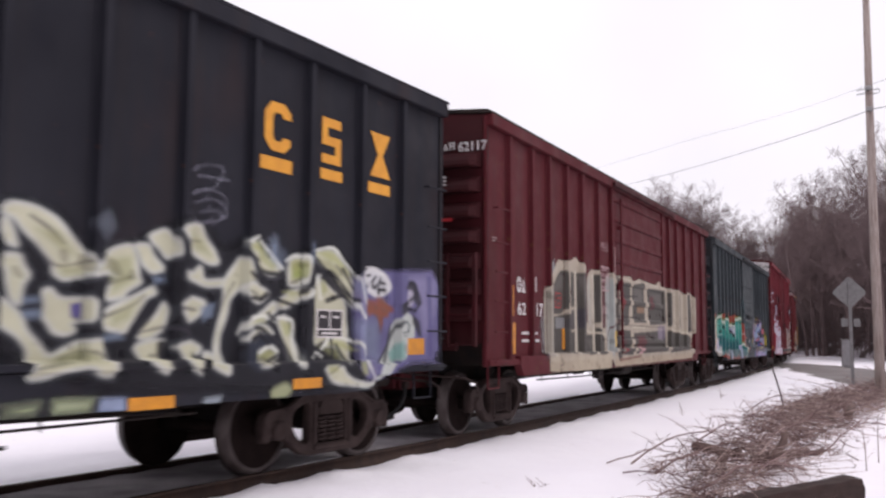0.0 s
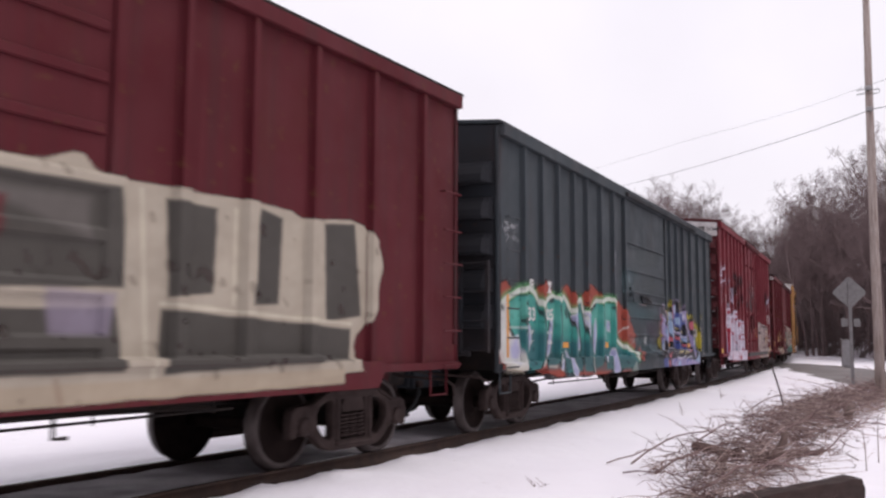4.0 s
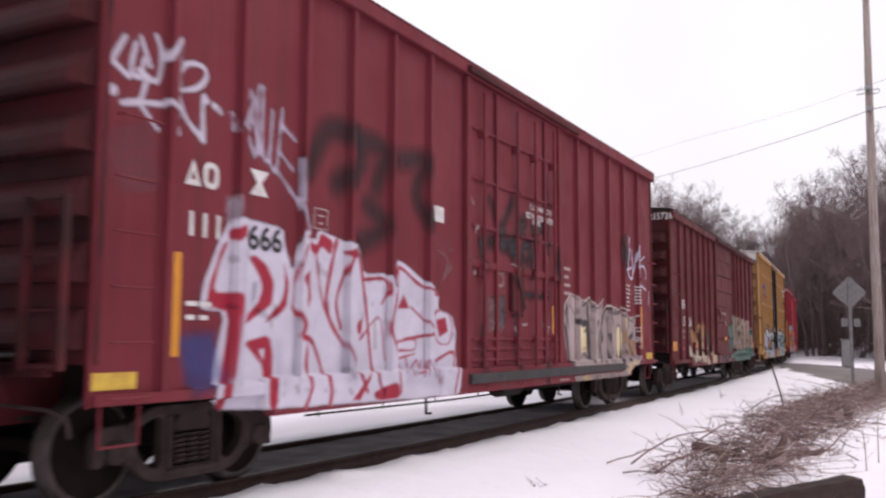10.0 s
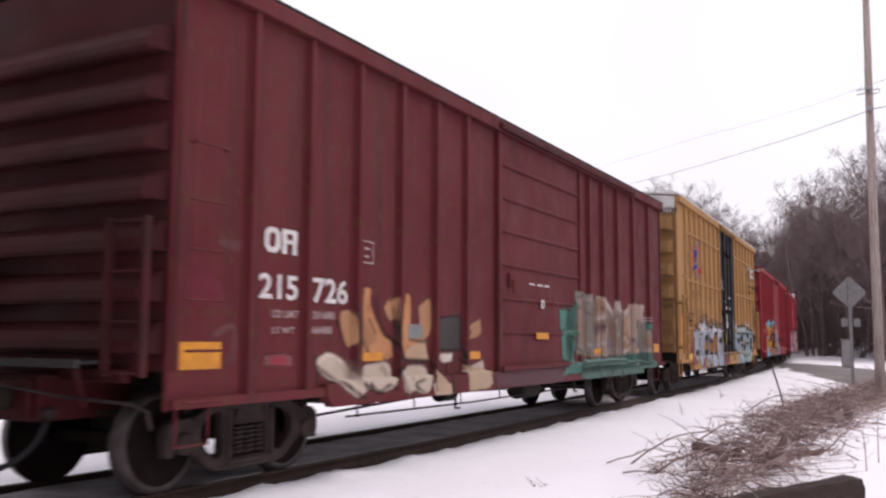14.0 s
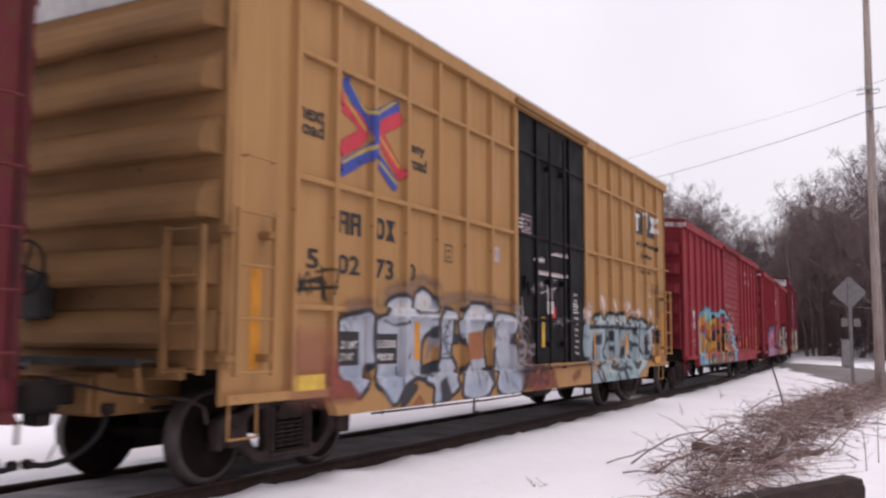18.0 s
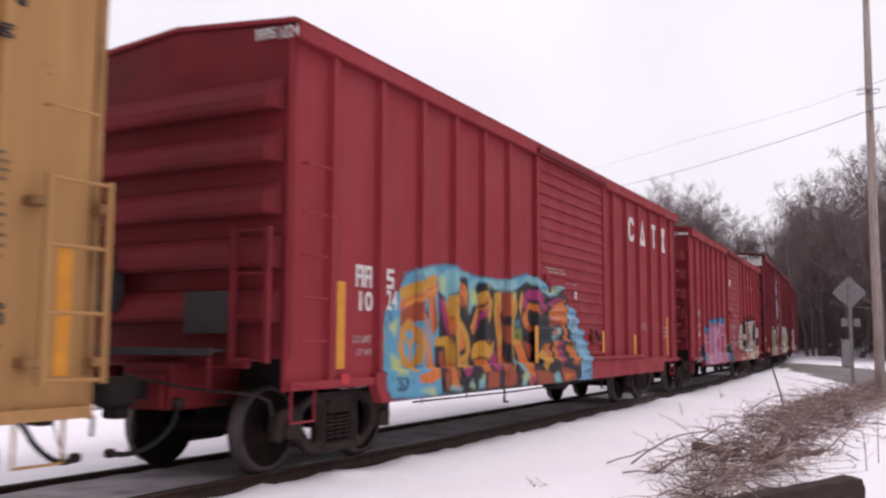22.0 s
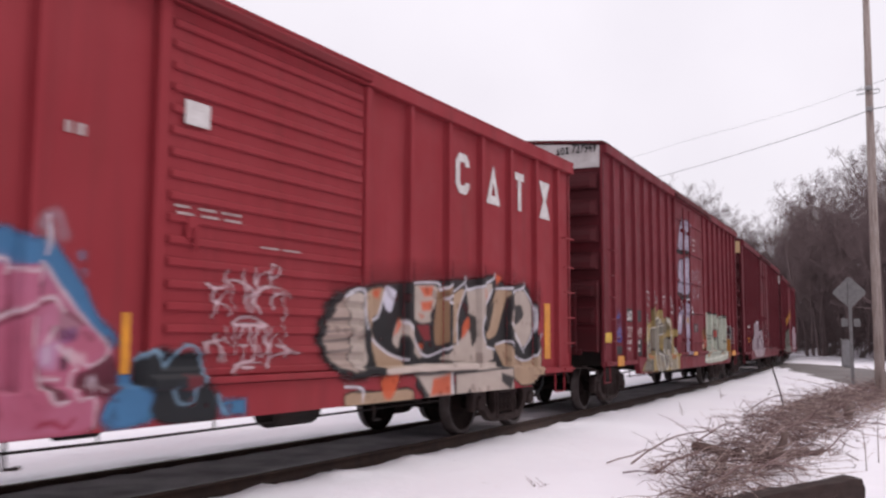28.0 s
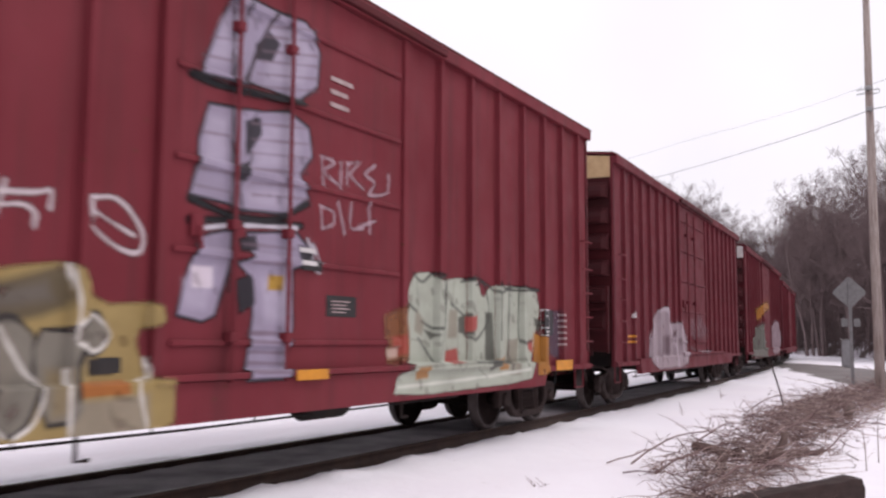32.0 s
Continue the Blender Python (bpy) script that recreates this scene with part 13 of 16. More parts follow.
    s.fill('8f7a4e', (-3.21, 0.91, -2.9, 0.84, -3.03, 0.71), soft=0.08, cover=0.55)
    s.fill('3a3634', (-2.86, 1.73, -2.36, 1.89, -2.19, 1.94, -2.14, 1.63, -2.45, 1.52, -2.78, 1.5), soft=0.08, cover=0.75)
    s.fill('6a6460', (-2.79, 1.7, -2.36, 1.8, -2.3, 1.66, -2.74, 1.59), soft=0.08, cover=0.6)
    s.fill('2c2825', (-2.86, 1.17, -2.78, 1.25, -2.71, 1.11, -2.78, 0.93, -2.85, 0.99), soft=0.02)
    s.fill('2c2825', (-4.09, 1.12, -3.97, 1.19, -3.97, 0.89, -4.1, 0.9), soft=0.02, cover=0.85)
    s.fill('2c2825', (-3.43, 2.05, -3.34, 2.09, -3.28, 1.71, -3.38, 1.71), soft=0.02, cover=0.8)
    s.fill('2c2825', (-3.78, 2.11, -3.69, 2.06, -3.69, 1.72, -3.76, 1.69), soft=0.02, cover=0.5)
    s.fill('2c2825', (-4.5, 0.92, -4.24, 1, -4.3, 0.86, -4.4, 0.75, -4.5, 0.83), soft=0.08, cover=0.5)
    s.stroke('dcd7cf', 0.026, (-4.13, 1.73, -4.12, 1.48, -4.03, 1.3))
    s.stroke('dcd7cf', 0.026, (-4.14, 1.17, -4.06, 0.94))
    s.stroke('dcd7cf', 0.026, (-3.9, 1.25, -4, 1.05))
    s.stroke('dcd7cf', 0.026, (-3.96, 1.58, -3.82, 1.66, -3.45, 1.67, -3.39, 1.55, -3.39, 1.12, -3.28, 0.86, -3.18, 0.63))
    s.stroke('dcd7cf', 0.026, (-3.67, 1.18, -3.64, 0.93, -3.56, 0.81, -3.43, 0.7))
    s.stroke('dcd7cf', 0.026, (-3.34, 1.86, -3.06, 1.91, -3.01, 1.78))
    s.stroke('dcd7cf', 0.026, (-2.91, 1.55, -3.07, 1.48, -3.08, 1.23, -2.89, 0.89, -2.7, 0.72))
    s.stroke('dcd7cf', 0.026, (-2.72, 1.46, -2.52, 1.16, -2.4, 1.04, -2.47, 0.81, -2.62, 0.71))
    s.stroke('dcd7cf', 0.026, (-2.86, 1.19, -2.91, 1.06, -2.84, 0.88))
    s.stroke('dcd7cf', 0.026, (-3.65, 2.01, -3.51, 2.06, -3.46, 1.73))
    s.stroke('dcd7cf', 0.026, (-2.14, 1.45, -1.98, 1.57, -1.81, 1.45, -1.81, 1.38, -1.92, 1.29, -2.12, 1.35))
    s.stroke('dcd7cf', 0.026, (-4.42, 1.67, -4.42, 1.39, -4.49, 1.01))
    s.stroke('dcd7cf', 0.026, (-2.2, 1.93, -2.12, 1.63, -2.14, 1.39))
    s.stroke('dcd7cf', 0.026, (-3.11, 1.69, -2.91, 1.75))
    s.fill('a0602a', (-4.33, 1.09, -3.89, 1.09, -3.88, 0.98, -4.33, 0.99), soft=0.02, cover=0.95)
    s.fill('a0602a', (-2.09, 1.06, -1.65, 1.07, -1.64, 0.96, -2.08, 0.95), soft=0.02, cover=0.95)
    s.fill('2b2624', (-2.01, 1.23, -1.74, 1.24, -1.74, 1.11, -2, 1.1), soft=0.02)
    s.fill('8b857c', (-2.21, 0.92, -1.46, 0.95, -1.43, 0.62, -2.2, 0.66), soft=0.06, cover=0.7)
    s.stroke('dcd7cf', 0.026, (-1.46, 1.23, -1.44, 1.08, -1.55, 1.02, -1.45, 0.63))
    s.stroke('dcd7cf', 0.026, (-2.19, 1.15, -2.18, 0.68))
    s.stroke('bfaeb0', 0.03, (-4.43, 2.33, -4.37, 2.39, -3.9, 2.31), soft=0.03, cover=0.85)
    s.stroke('bfaeb0', 0.03, (-4.43, 2.21, -3.95, 2.16), soft=0.03, cover=0.85)
    s.stroke('bfaeb0', 0.03, (-4.43, 2.43, -4.36, 2.48, -3.89, 2.45), soft=0.03, cover=0.85)
    s.stroke('bfaeb0', 0.03, (-3.31, 2.51, -3.59, 2.45, -3.59, 2.37, -3.22, 2.37, -3.21, 2.27, -3.58, 2.23), soft=0.03, cover=0.85)
    s.stroke('d0c3c6', 0.035, (-2.73, 2.48, -2.79, 2.22), soft=0.03, cover=0.9)
    s.stroke('d0c3c6', 0.035, (-2.78, 2.39, -2.49, 2.42, -2.37, 2.45, -2.37, 2.32), soft=0.03, cover=0.9)
    s.stroke('d0c3c6', 0.035, (-2.79, 2.29, -2.59, 2.32, -2.49, 2.27, -2.49, 2.17), soft=0.03, cover=0.9)
    s.stroke('d0c3c6', 0.035, (-2.07, 2.44, -1.77, 2.47, -1.52, 2.25, -1.55, 2.07, -1.8, 2.11, -2.03, 2.27, -2.07, 2.44), soft=0.03, cover=0.9)
    s.stroke('d0c3c6', 0.035, (-2.02, 2.36, -1.6, 2.2), soft=0.03, cover=0.9)
    s.fill('3a3a74', (-6.78, 1.89, -6.45, 1.98, -6.24, 1.81, -6.21, 1.38, -6.66, 1.34), soft=0.2, cover=0.3)
    s.stroke('454288', 0.035, (-6.72, 2.02, -6.7, 1.9, -6.64, 1.82, -6.49, 1.86, -6.36, 1.92), soft=0.03, cover=0.85)
    s.stroke('454288', 0.035, (-6.69, 1.97, -6.54, 1.83, -6.34, 1.86), soft=0.03, cover=0.85)
    s.stroke('454288', 0.035, (-6.72, 1.54, -6.61, 1.42, -6.42, 1.37, -6.22, 1.46), soft=0.03, cover=0.85)
    s.stroke('454288', 0.035, (-6.68, 1.6, -6.53, 1.54, -6.36, 1.62, -6.22, 1.55), soft=0.03, cover=0.85)
    s.stroke('454288', 0.035, (-6.62, 1.43, -6.47, 1.51, -6.31, 1.49, -6.21, 1.4), soft=0.03, cover=0.85)
    s.stroke('454288', 0.035, (-6.56, 1.37, -6.26, 1.36), soft=0.03, cover=0.85)
    s.stroke('454288', 0.035, (-6.72, 1.62, -6.75, 1.78, -6.69, 1.86), soft=0.03, cover=0.85)
    s.stroke('9a90ac', 0.018, (-6.67, 1.59, -6.25, 1.63), soft=0.03, cover=0.6)
    s.stroke('9a90ac', 0.018, (-6.65, 1.54, -6.24, 1.57), soft=0.03, cover=0.6)
    s.stroke('9a90ac', 0.018, (-6.65, 1.46, -6.27, 1.48), soft=0.03, cover=0.6)
    s.hang(c, "khaki and cream letters with white outlines")


def silver_tower(c):
    s = Spray(0.016, True)

    def silver(*p):
        s.fill('998ea2', p, soft=0.035)
        s.stroke('262128', 0.03, p, soft=0.02, cover=0.85, close=True)

    def ink(*p):
        s.fill('262128', p, soft=0.025, cover=0.95)

    silver(-0.35, 4.58, 0.04, 4.57, -0.2, 4.16, -0.39, 3.74, -0.59, 3.71, -0.47, 4.12)
    silver(-0.6, 3.47, -0.2, 3.53, -0.34, 3.2, -0.25, 3.09, -0.42, 2.75, -0.38, 2.55, -0.58, 2.59, -0.53, 3.01)
    silver(-0.59, 4.55, -0.34, 4.57, -0.49, 4.1, -0.56, 3.72, -0.99, 3.68, -0.82, 4.05)
    silver(-0.41, 3.76, -0.22, 4.17, 0.02, 4.56, 0.48, 4.61, 0.71, 4.36, 0.68, 3.98, 0.38, 3.76)
    silver(-0.86, 3.45, -0.56, 3.48, -0.51, 2.99, -0.55, 2.59, -1.06, 2.61, -0.97, 2.91, -0.97, 3.11)
    silver(-0.44, 2.76, -0.28, 3.08, -0.37, 3.18, -0.23, 3.52, 0.24, 3.62, 0.55, 3.52, 0.62, 3.24, 0.43, 3.03, 0.57, 2.8, 0.29, 2.6, -0.4, 2.56)
    silver(-1.04, 1.99, -0.89, 2.28, -0.52, 2.37, -0.53, 2.07, -0.71, 1.59, -0.86, 1.53, -1.16, 1.58)
    silver(-0.45, 2.07, -0.25, 2.14, -0.33, 2.36, 0.37, 2.44, 0.58, 2.3, 0.55, 2.14, 0.34, 2.06, 0.36, 1.5, 0.24, 1.01, -0.33, 1.01, -0.23, 1.6, -0.24, 1.93)
    s.fill('b5abbe', (-0.74, 4.25, -0.42, 4.4, -0.5, 3.93, -0.87, 3.8), soft=0.1, cover=0.7)
    s.fill('b5abbe', (-0.07, 4.39, 0.4, 4.5, 0.59, 4.28, 0.42, 3.93, -0.14, 3.82), soft=0.1, cover=0.7)
    s.fill('b5abbe', (-0.86, 3.35, -0.61, 3.38, -0.61, 2.97, -0.91, 2.92), soft=0.1, cover=0.7)
    s.fill('b5abbe', (-0.21, 3.38, 0.33, 3.52, 0.44, 3.27, 0.25, 3.06, -0.28, 2.97), soft=0.1, cover=0.7)
    s.fill('b5abbe', (-0.36, 2.74, 0.35, 2.87, 0.27, 2.65, -0.31, 2.61), soft=0.1, cover=0.7)
    s.fill('b5abbe', (-0.12, 1.94, 0.29, 1.96, 0.26, 1.56, -0.06, 1.55), soft=0.1, cover=0.7)
    s.fill('b5abbe', (-1.09, 1.88, -0.73, 2.01, -0.83, 1.64, -1.08, 1.66), soft=0.1, cover=0.7)
    ink(-0.28, 4.15, -0.08, 4.33, 0.08, 4.26, -0.04, 4.05, -0.27, 4.01)
    ink(-0.38, 3.39, -0.18, 3.48, -0.15, 3.31, -0.37, 3.06)
    ink(-0.5, 2.95, -0.32, 3.02, -0.34, 2.84, -0.49, 2.81)
    ink(-0.44, 2.29, -0.21, 2.35, -0.17, 2.21, -0.39, 2.18)
    ink(-0.47, 1.92, -0.25, 1.98, -0.19, 1.71, -0.41, 1.6)
    ink(0.42, 2.32, 0.67, 2.25, 0.72, 2.11, 0.47, 2.12)
    s.stroke('1c181c', 0.07, (-1.08, 3.66, -0.71, 3.64, -0.13, 3.69, 0.44, 3.75), soft=0.03, cover=0.95)
    s.stroke('1c181c', 0.07, (-1.05, 2.58, -0.51, 2.49, 0.08, 2.53, 0.55, 2.75), soft=0.03, cover=0.95)
    s.stroke('1c181c', 0.07, (-1.05, 2.39, -0.51, 2.45, 0.46, 2.51), soft=0.03, cover=0.95)
    s.stroke('3a2a30', 0.035, (0, 4.54, -0.2, 4.18, -0.39, 3.75), soft=0.02, cover=0.9)
    s.stroke('3a2a30', 0.035, (-0.57, 4.52, -0.57, 3.71), soft=0.02, cover=0.9)
    s.stroke('3a2a30', 0.035, (-0.55, 3.47, -0.53, 2.55), soft=0.02, cover=0.9)
    s.stroke('3a2a30', 0.035, (-0.52, 2.34, -0.55, 1.81), soft=0.02, cover=0.9)
    s.stroke('75606c', 0.022, (-0.11, 4.38, 0.64, 4.56), soft=0.03, cover=0.65)
    s.stroke('75606c', 0.022, (-0.14, 4.27, 0.65, 4.45), soft=0.03, cover=0.65)
    s.stroke('75606c', 0.022, (-0.17, 4.12, 0.65, 4.3), soft=0.03, cover=0.65)
    s.stroke('75606c', 0.022, (-0.2, 4.01, 0.65, 4.19), soft=0.03, cover=0.65)
    s.stroke('75606c', 0.022, (-0.24, 3.88, 0.66, 4.06), soft=0.03, cover=0.65)
    s.stroke('75606c', 0.022, (-0.27, 3.75, 0.66, 3.93), soft=0.03, cover=0.65)
    s.stroke('75606c', 0.022, (-0.3, 3.39, 0.53, 3.51), soft=0.03, cover=0.65)
    s.stroke('75606c', 0.022, (-0.29, 3.24, 0.53, 3.35), soft=0.03, cover=0.65)
    s.stroke('75606c', 0.022, (-0.29, 3.11, 0.54, 3.21), soft=0.03, cover=0.65)
    s.stroke('75606c', 0.022, (-0.28, 2.96, 0.54, 3.05), soft=0.03, cover=0.65)
    s.stroke('75606c', 0.022, (-0.28, 2.83, 0.55, 2.91), soft=0.03, cover=0.65)
    s.stroke('75606c', 0.022, (-0.27, 2.72, 0.55, 2.79), soft=0.03, cover=0.65)
    s.stroke('6a505c', 0.025, (-0.28, 1.44, 0.27, 1.44), soft=0.03, cover=0.75)
    s.stroke('6a505c', 0.025, (-0.27, 1.36, 0.27, 1.35), soft=0.03, cover=0.75)
    s.stroke('6a505c', 0.025, (-0.27, 1.27, 0.27, 1.25), soft=0.03, cover=0.75)
    s.stroke('6a505c', 0.025, (-0.27, 1.17, 0.27, 1.15), soft=0.03, cover=0.75)
    s.stroke('6a505c', 0.025, (-0.26, 1.09, 0.28, 1.07), soft=0.03, cover=0.75)
    s.stroke('75606c', 0.025, (-0.95, 3.86, -0.56, 3.91), soft=0.03, cover=0.65)
    s.stroke('75606c', 0.025, (-0.81, 4.06, -0.51, 4.12), soft=0.03, cover=0.65)
    s.stroke('75606c', 0.025, (-0.95, 2.86, -0.56, 2.87), soft=0.03, cover=0.65)
    s.stroke('75606c', 0.025, (-0.98, 2.7, -0.55, 2.7), soft=0.03, cover=0.65)
    s.stroke('75606c', 0.025, (-0.92, 3.18, -0.55, 3.21), soft=0.03, cover=0.65)
    s.stroke('75606c', 0.025, (-0.38, 2.25, 0.37, 2.27), soft=0.03, cover=0.65)
    s.stroke('75606c', 0.025, (-0.25, 2.09, 0.28, 2.11), soft=0.03, cover=0.65)
    s.fill('d9cdd6', (-1.02, 2.01, -0.76, 2.01, -0.75, 1.83, -0.99, 1.82), soft=0.02, cover=0.85)
    s.fill('b08a3a', (-0.02, 1.99, 0.21, 1.99, 0.2, 1.85, -0.02, 1.85))
    s.stroke('c9c3cc', 0.045, (-0.35, 2.42, 0.38, 2.48), soft=0.02)
    s.stroke('c9c3cc', 0.045, (-0.89, 2.34, -0.56, 2.4), soft=0.02)
    s.stroke('c9c3cc', 0.03, (0.56, 2.39, 0.67, 2.22, 0.52, 2.09), soft=0.03, cover=0.8)
    s.stroke('c9c3cc', 0.03, (0.66, 2.34, 0.77, 2.17), soft=0.03, cover=0.8)
    s.stroke('c9c3cc', 0.03, (0.47, 2.15, 0.79, 2.05), soft=0.03, cover=0.8)
    s.stroke('b59aa4', 0.035, (0.76, 3.27, 0.81, 2.97), soft=0.03, cover=0.75)
    s.stroke('b59aa4', 0.035, (0.76, 3.27, 0.99, 3.24, 0.81, 3.12, 1.06, 3.02), soft=0.03, cover=0.75)
    s.stroke('b59aa4', 0.035, (1.11, 3.26, 1.11, 2.98), soft=0.03, cover=0.75)
    s.stroke('b59aa4', 0.035, (1.22, 3.28, 1.23, 3.03), soft=0.03, cover=0.75)
    s.stroke('b59aa4', 0.035, (1.23, 3.27, 1.45, 3.32, 1.28, 3.16, 1.52, 3.04), soft=0.03, cover=0.75)
    s.stroke('b59aa4', 0.035, (1.75, 3.34, 1.56, 3.21, 1.76, 3.14, 1.64, 2.99, 2.01, 3.07, 2.03, 3.28), soft=0.03, cover=0.75)
    s.stroke('b59aa4', 0.035, (0.77, 2.75, 0.8, 2.51), soft=0.03, cover=0.75)
    s.stroke('b59aa4', 0.035, (0.77, 2.75, 0.99, 2.71, 0.97, 2.58, 0.8, 2.52), soft=0.03, cover=0.75)
    s.stroke('b59aa4', 0.035, (1.07, 2.82, 1.19, 2.51), soft=0.03, cover=0.75)
    s.stroke('b59aa4', 0.035, (1.31, 2.85, 1.3, 2.59, 1.53, 2.6), soft=0.03, cover=0.75)
    s.stroke('b59aa4', 0.035, (1.64, 2.9, 1.67, 2.56), soft=0.03, cover=0.75)
    s.stroke('b59aa4', 0.035, (1.77, 2.71, 1.43, 2.6), soft=0.03, cover=0.75)
    s.hang(c, "silver and grey stacked graffiti on the door")


def mint_letters(c):
    s = Spray(0.018)
    s.fill('8a5a3a', (1.96, 1.65, 2.43, 1.79, 2.51, 1.15, 2.05, 1.1), soft=0.06, cover=0.7)
    s.fill('a5423a', (2.1, 1.4, 2.43, 1.45, 2.43, 1.22, 2.13, 1.19), soft=0.05, cover=0.7)
    s.fill('d0b8a8', (2.01, 1.28, 2.26, 1.3, 2.26, 1.18, 2.05, 1.17), soft=0.04, cover=0.8)
    s.fill('adb2a3', (2.52, 1.92, 2.69, 2.19, 3.08, 2.22, 3.24, 2.12, 3.8, 2.2, 4.19, 2.17, 4.3, 2.25, 4.5, 1.94, 4.73, 2.14, 5.22, 2.17, 6.32, 2.16, 6.47, 1.84, 6.29, 1.52, 6.11, 0.99, 5.94, 0.77, 2.09, 0.72, 2.19, 0.97, 2.55, 1.04, 2.47, 1.4, 2.41, 1.66))
    s.stroke('8f9486', 0.03, (3.19, 2.12, 3.33, 1.68, 3.18, 1.05), soft=0.03, cover=0.8)
    s.stroke('8f9486', 0.03, (4.19, 2.12, 4.18, 1.79, 4.29, 1.03), soft=0.03, cover=0.8)
    s.stroke('8f9486', 0.03, (5.46, 2.1, 5.29, 1.51), soft=0.03, cover=0.8)
    s.stroke('8f9486', 0.03, (2.74, 2.1, 2.78, 1.75), soft=0.03, cover=0.8)
    s.stroke('8f9486', 0.03, (3.68, 2.14, 3.62, 1.77), soft=0.03, cover=0.8)
    s.stroke('8f9486', 0.03, (4.78, 2.1, 4.78, 1.8), soft=0.03, cover=0.8)
    s.stroke('8f9486', 0.03, (6.06, 1.41, 5.81, 0.84), soft=0.03, cover=0.8)
    s.stroke('8f9486', 0.03, (2.95, 1.4, 2.99, 1.05), soft=0.03, cover=0.8)
    s.stroke('8f9486', 0.03, (3.79, 1.45, 3.78, 0.99), soft=0.03, cover=0.8)
    s.fill('4a4a42', (3.79, 1.68, 4.07, 1.75, 4.14, 1.44, 3.79, 1.48), cover=0.9)
    s.fill('4a4a42', (4.58, 1.77, 4.8, 1.77, 4.87, 1.02, 4.56, 0.96), cover=0.9)
    s.fill('4a4a42', (2.91, 1.51, 3.25, 1.45, 3.07, 1.39), cover=0.9)
    s.fill('4a4a42', (6.23, 1.73, 6.57, 1.68, 6.39, 1.47), cover=0.9)
    s.fill('8a8272', (2.73, 1.77, 2.93, 1.62, 2.86, 1.43, 2.69, 1.49), soft=0.04, cover=0.8)
    s.fill('8a8272', (3.55, 1.77, 3.77, 1.78, 3.76, 1.41, 3.51, 1.41), soft=0.04, cover=0.8)
    s.fill('8a8272', (5.28, 1.39, 5.65, 1.41, 5.57, 0.88, 5.18, 0.89), soft=0.04, cover=0.8)
    s.fill('a8524a', (3.97, 1.69, 4.34, 1.72, 4.33, 1.53, 3.99, 1.49))
    s.fill('a8524a', (3.37, 1.23, 3.76, 1.28, 3.8, 1.1, 3.41, 1.07))
    s.fill('a8524a', (5.83, 1.31, 6.19, 1.41, 6.18, 1.18))
    s.fill('a8702c', (2.59, 1.06, 2.88, 1.07, 2.88, 0.92, 2.59, 0.91), cover=0.85)
    s.fill('a8702c', (4.87, 1.11, 5.22, 1.15, 5.15, 0.97, 4.86, 0.96), cover=0.85)
    s.fill('a8702c', (6.22, 1.5, 6.76, 1.41, 6.73, 0.85, 6.2, 0.84), cover=0.85)
    s.fill('5a4a5a', (6.57, 1.85, 7.28, 1.86, 7.24, 1.08, 6.71, 1.2), soft=0.06, cover=0.7)
    s.stroke('2b2a26', 0.03, (4.96, 2.18, 5.46, 2.12, 6.45, 2.16))
    s.stroke('2b2a26', 0.03, (4.29, 2.12, 4.48, 2.19))
    s.stroke('2b2a26', 0.03, (3.19, 2.16, 3.48, 2.21))
    s.stroke('2b2a26', 0.03, (3.93, 2.18, 4.19, 2.23))
    s.stroke('d0d2c6', 0.04, (2.19, 0.84, 4.16, 0.88, 5.94, 0.95))
    s.stroke('6a6a5e', 0.02, (2.4, 1.06, 5.89, 1.1), soft=0.03, cover=0.6)
    s.stroke('6a6a5e', 0.02, (2.51, 1.4, 2.95, 1.36), soft=0.03, cover=0.6)
    s.stroke('6a6a5e', 0.02, (4.16, 1.03, 4.47, 0.88), soft=0.03, cover=0.6)
    s.stroke('2c2f2c', 0.035, (2.67, 2.18, 2.87, 2.09, 3.14, 2.21, 3.45, 2.11, 3.39, 1.6, 3.14, 1.53, 2.85, 1.61), soft=0.03, cover=0.85)
    s.stroke('2c2f2c', 0.035, (3.48, 2.16, 3.42, 1.24), soft=0.03, cover=0.85)
    s.stroke('2c2f2c', 0.035, (3.87, 2.15, 4.47, 2.2, 4.69, 1.73, 4.29, 1.38, 3.94, 1.46), soft=0.03, cover=0.85)
    s.stroke('2c2f2c', 0.035, (4.96, 2.21, 4.95, 1.39), soft=0.03, cover=0.85)
    s.stroke('2c2f2c', 0.035, (5.36, 2.2, 5.31, 0.97), soft=0.03, cover=0.85)
    s.stroke('2c2f2c', 0.035, (5.7, 2.17, 5.69, 1.4, 6.17, 1.37), soft=0.03, cover=0.85)
    s.stroke('2c2f2c', 0.035, (4.47, 2.2, 5.04, 2.05, 5.49, 2.17, 6.46, 2.17), soft=0.03, cover=0.85)
    s.stroke('2c2f2c', 0.035, (2.56, 1.81, 2.73, 1.73), soft=0.03, cover=0.85)
    s.stroke('2c2f2c', 0.035, (2.78, 1.4, 3.14, 1.11), soft=0.03, cover=0.85)
    s.stroke('2c2f2c', 0.035, (3.61, 1.85, 3.94, 1.71), soft=0.03, cover=0.85)
    s.stroke('2c2f2c', 0.035, (4.11, 1.09, 5.43, 1.06), soft=0.03, cover=0.85)
    s.hang(c, "mint green block letters with red marks")


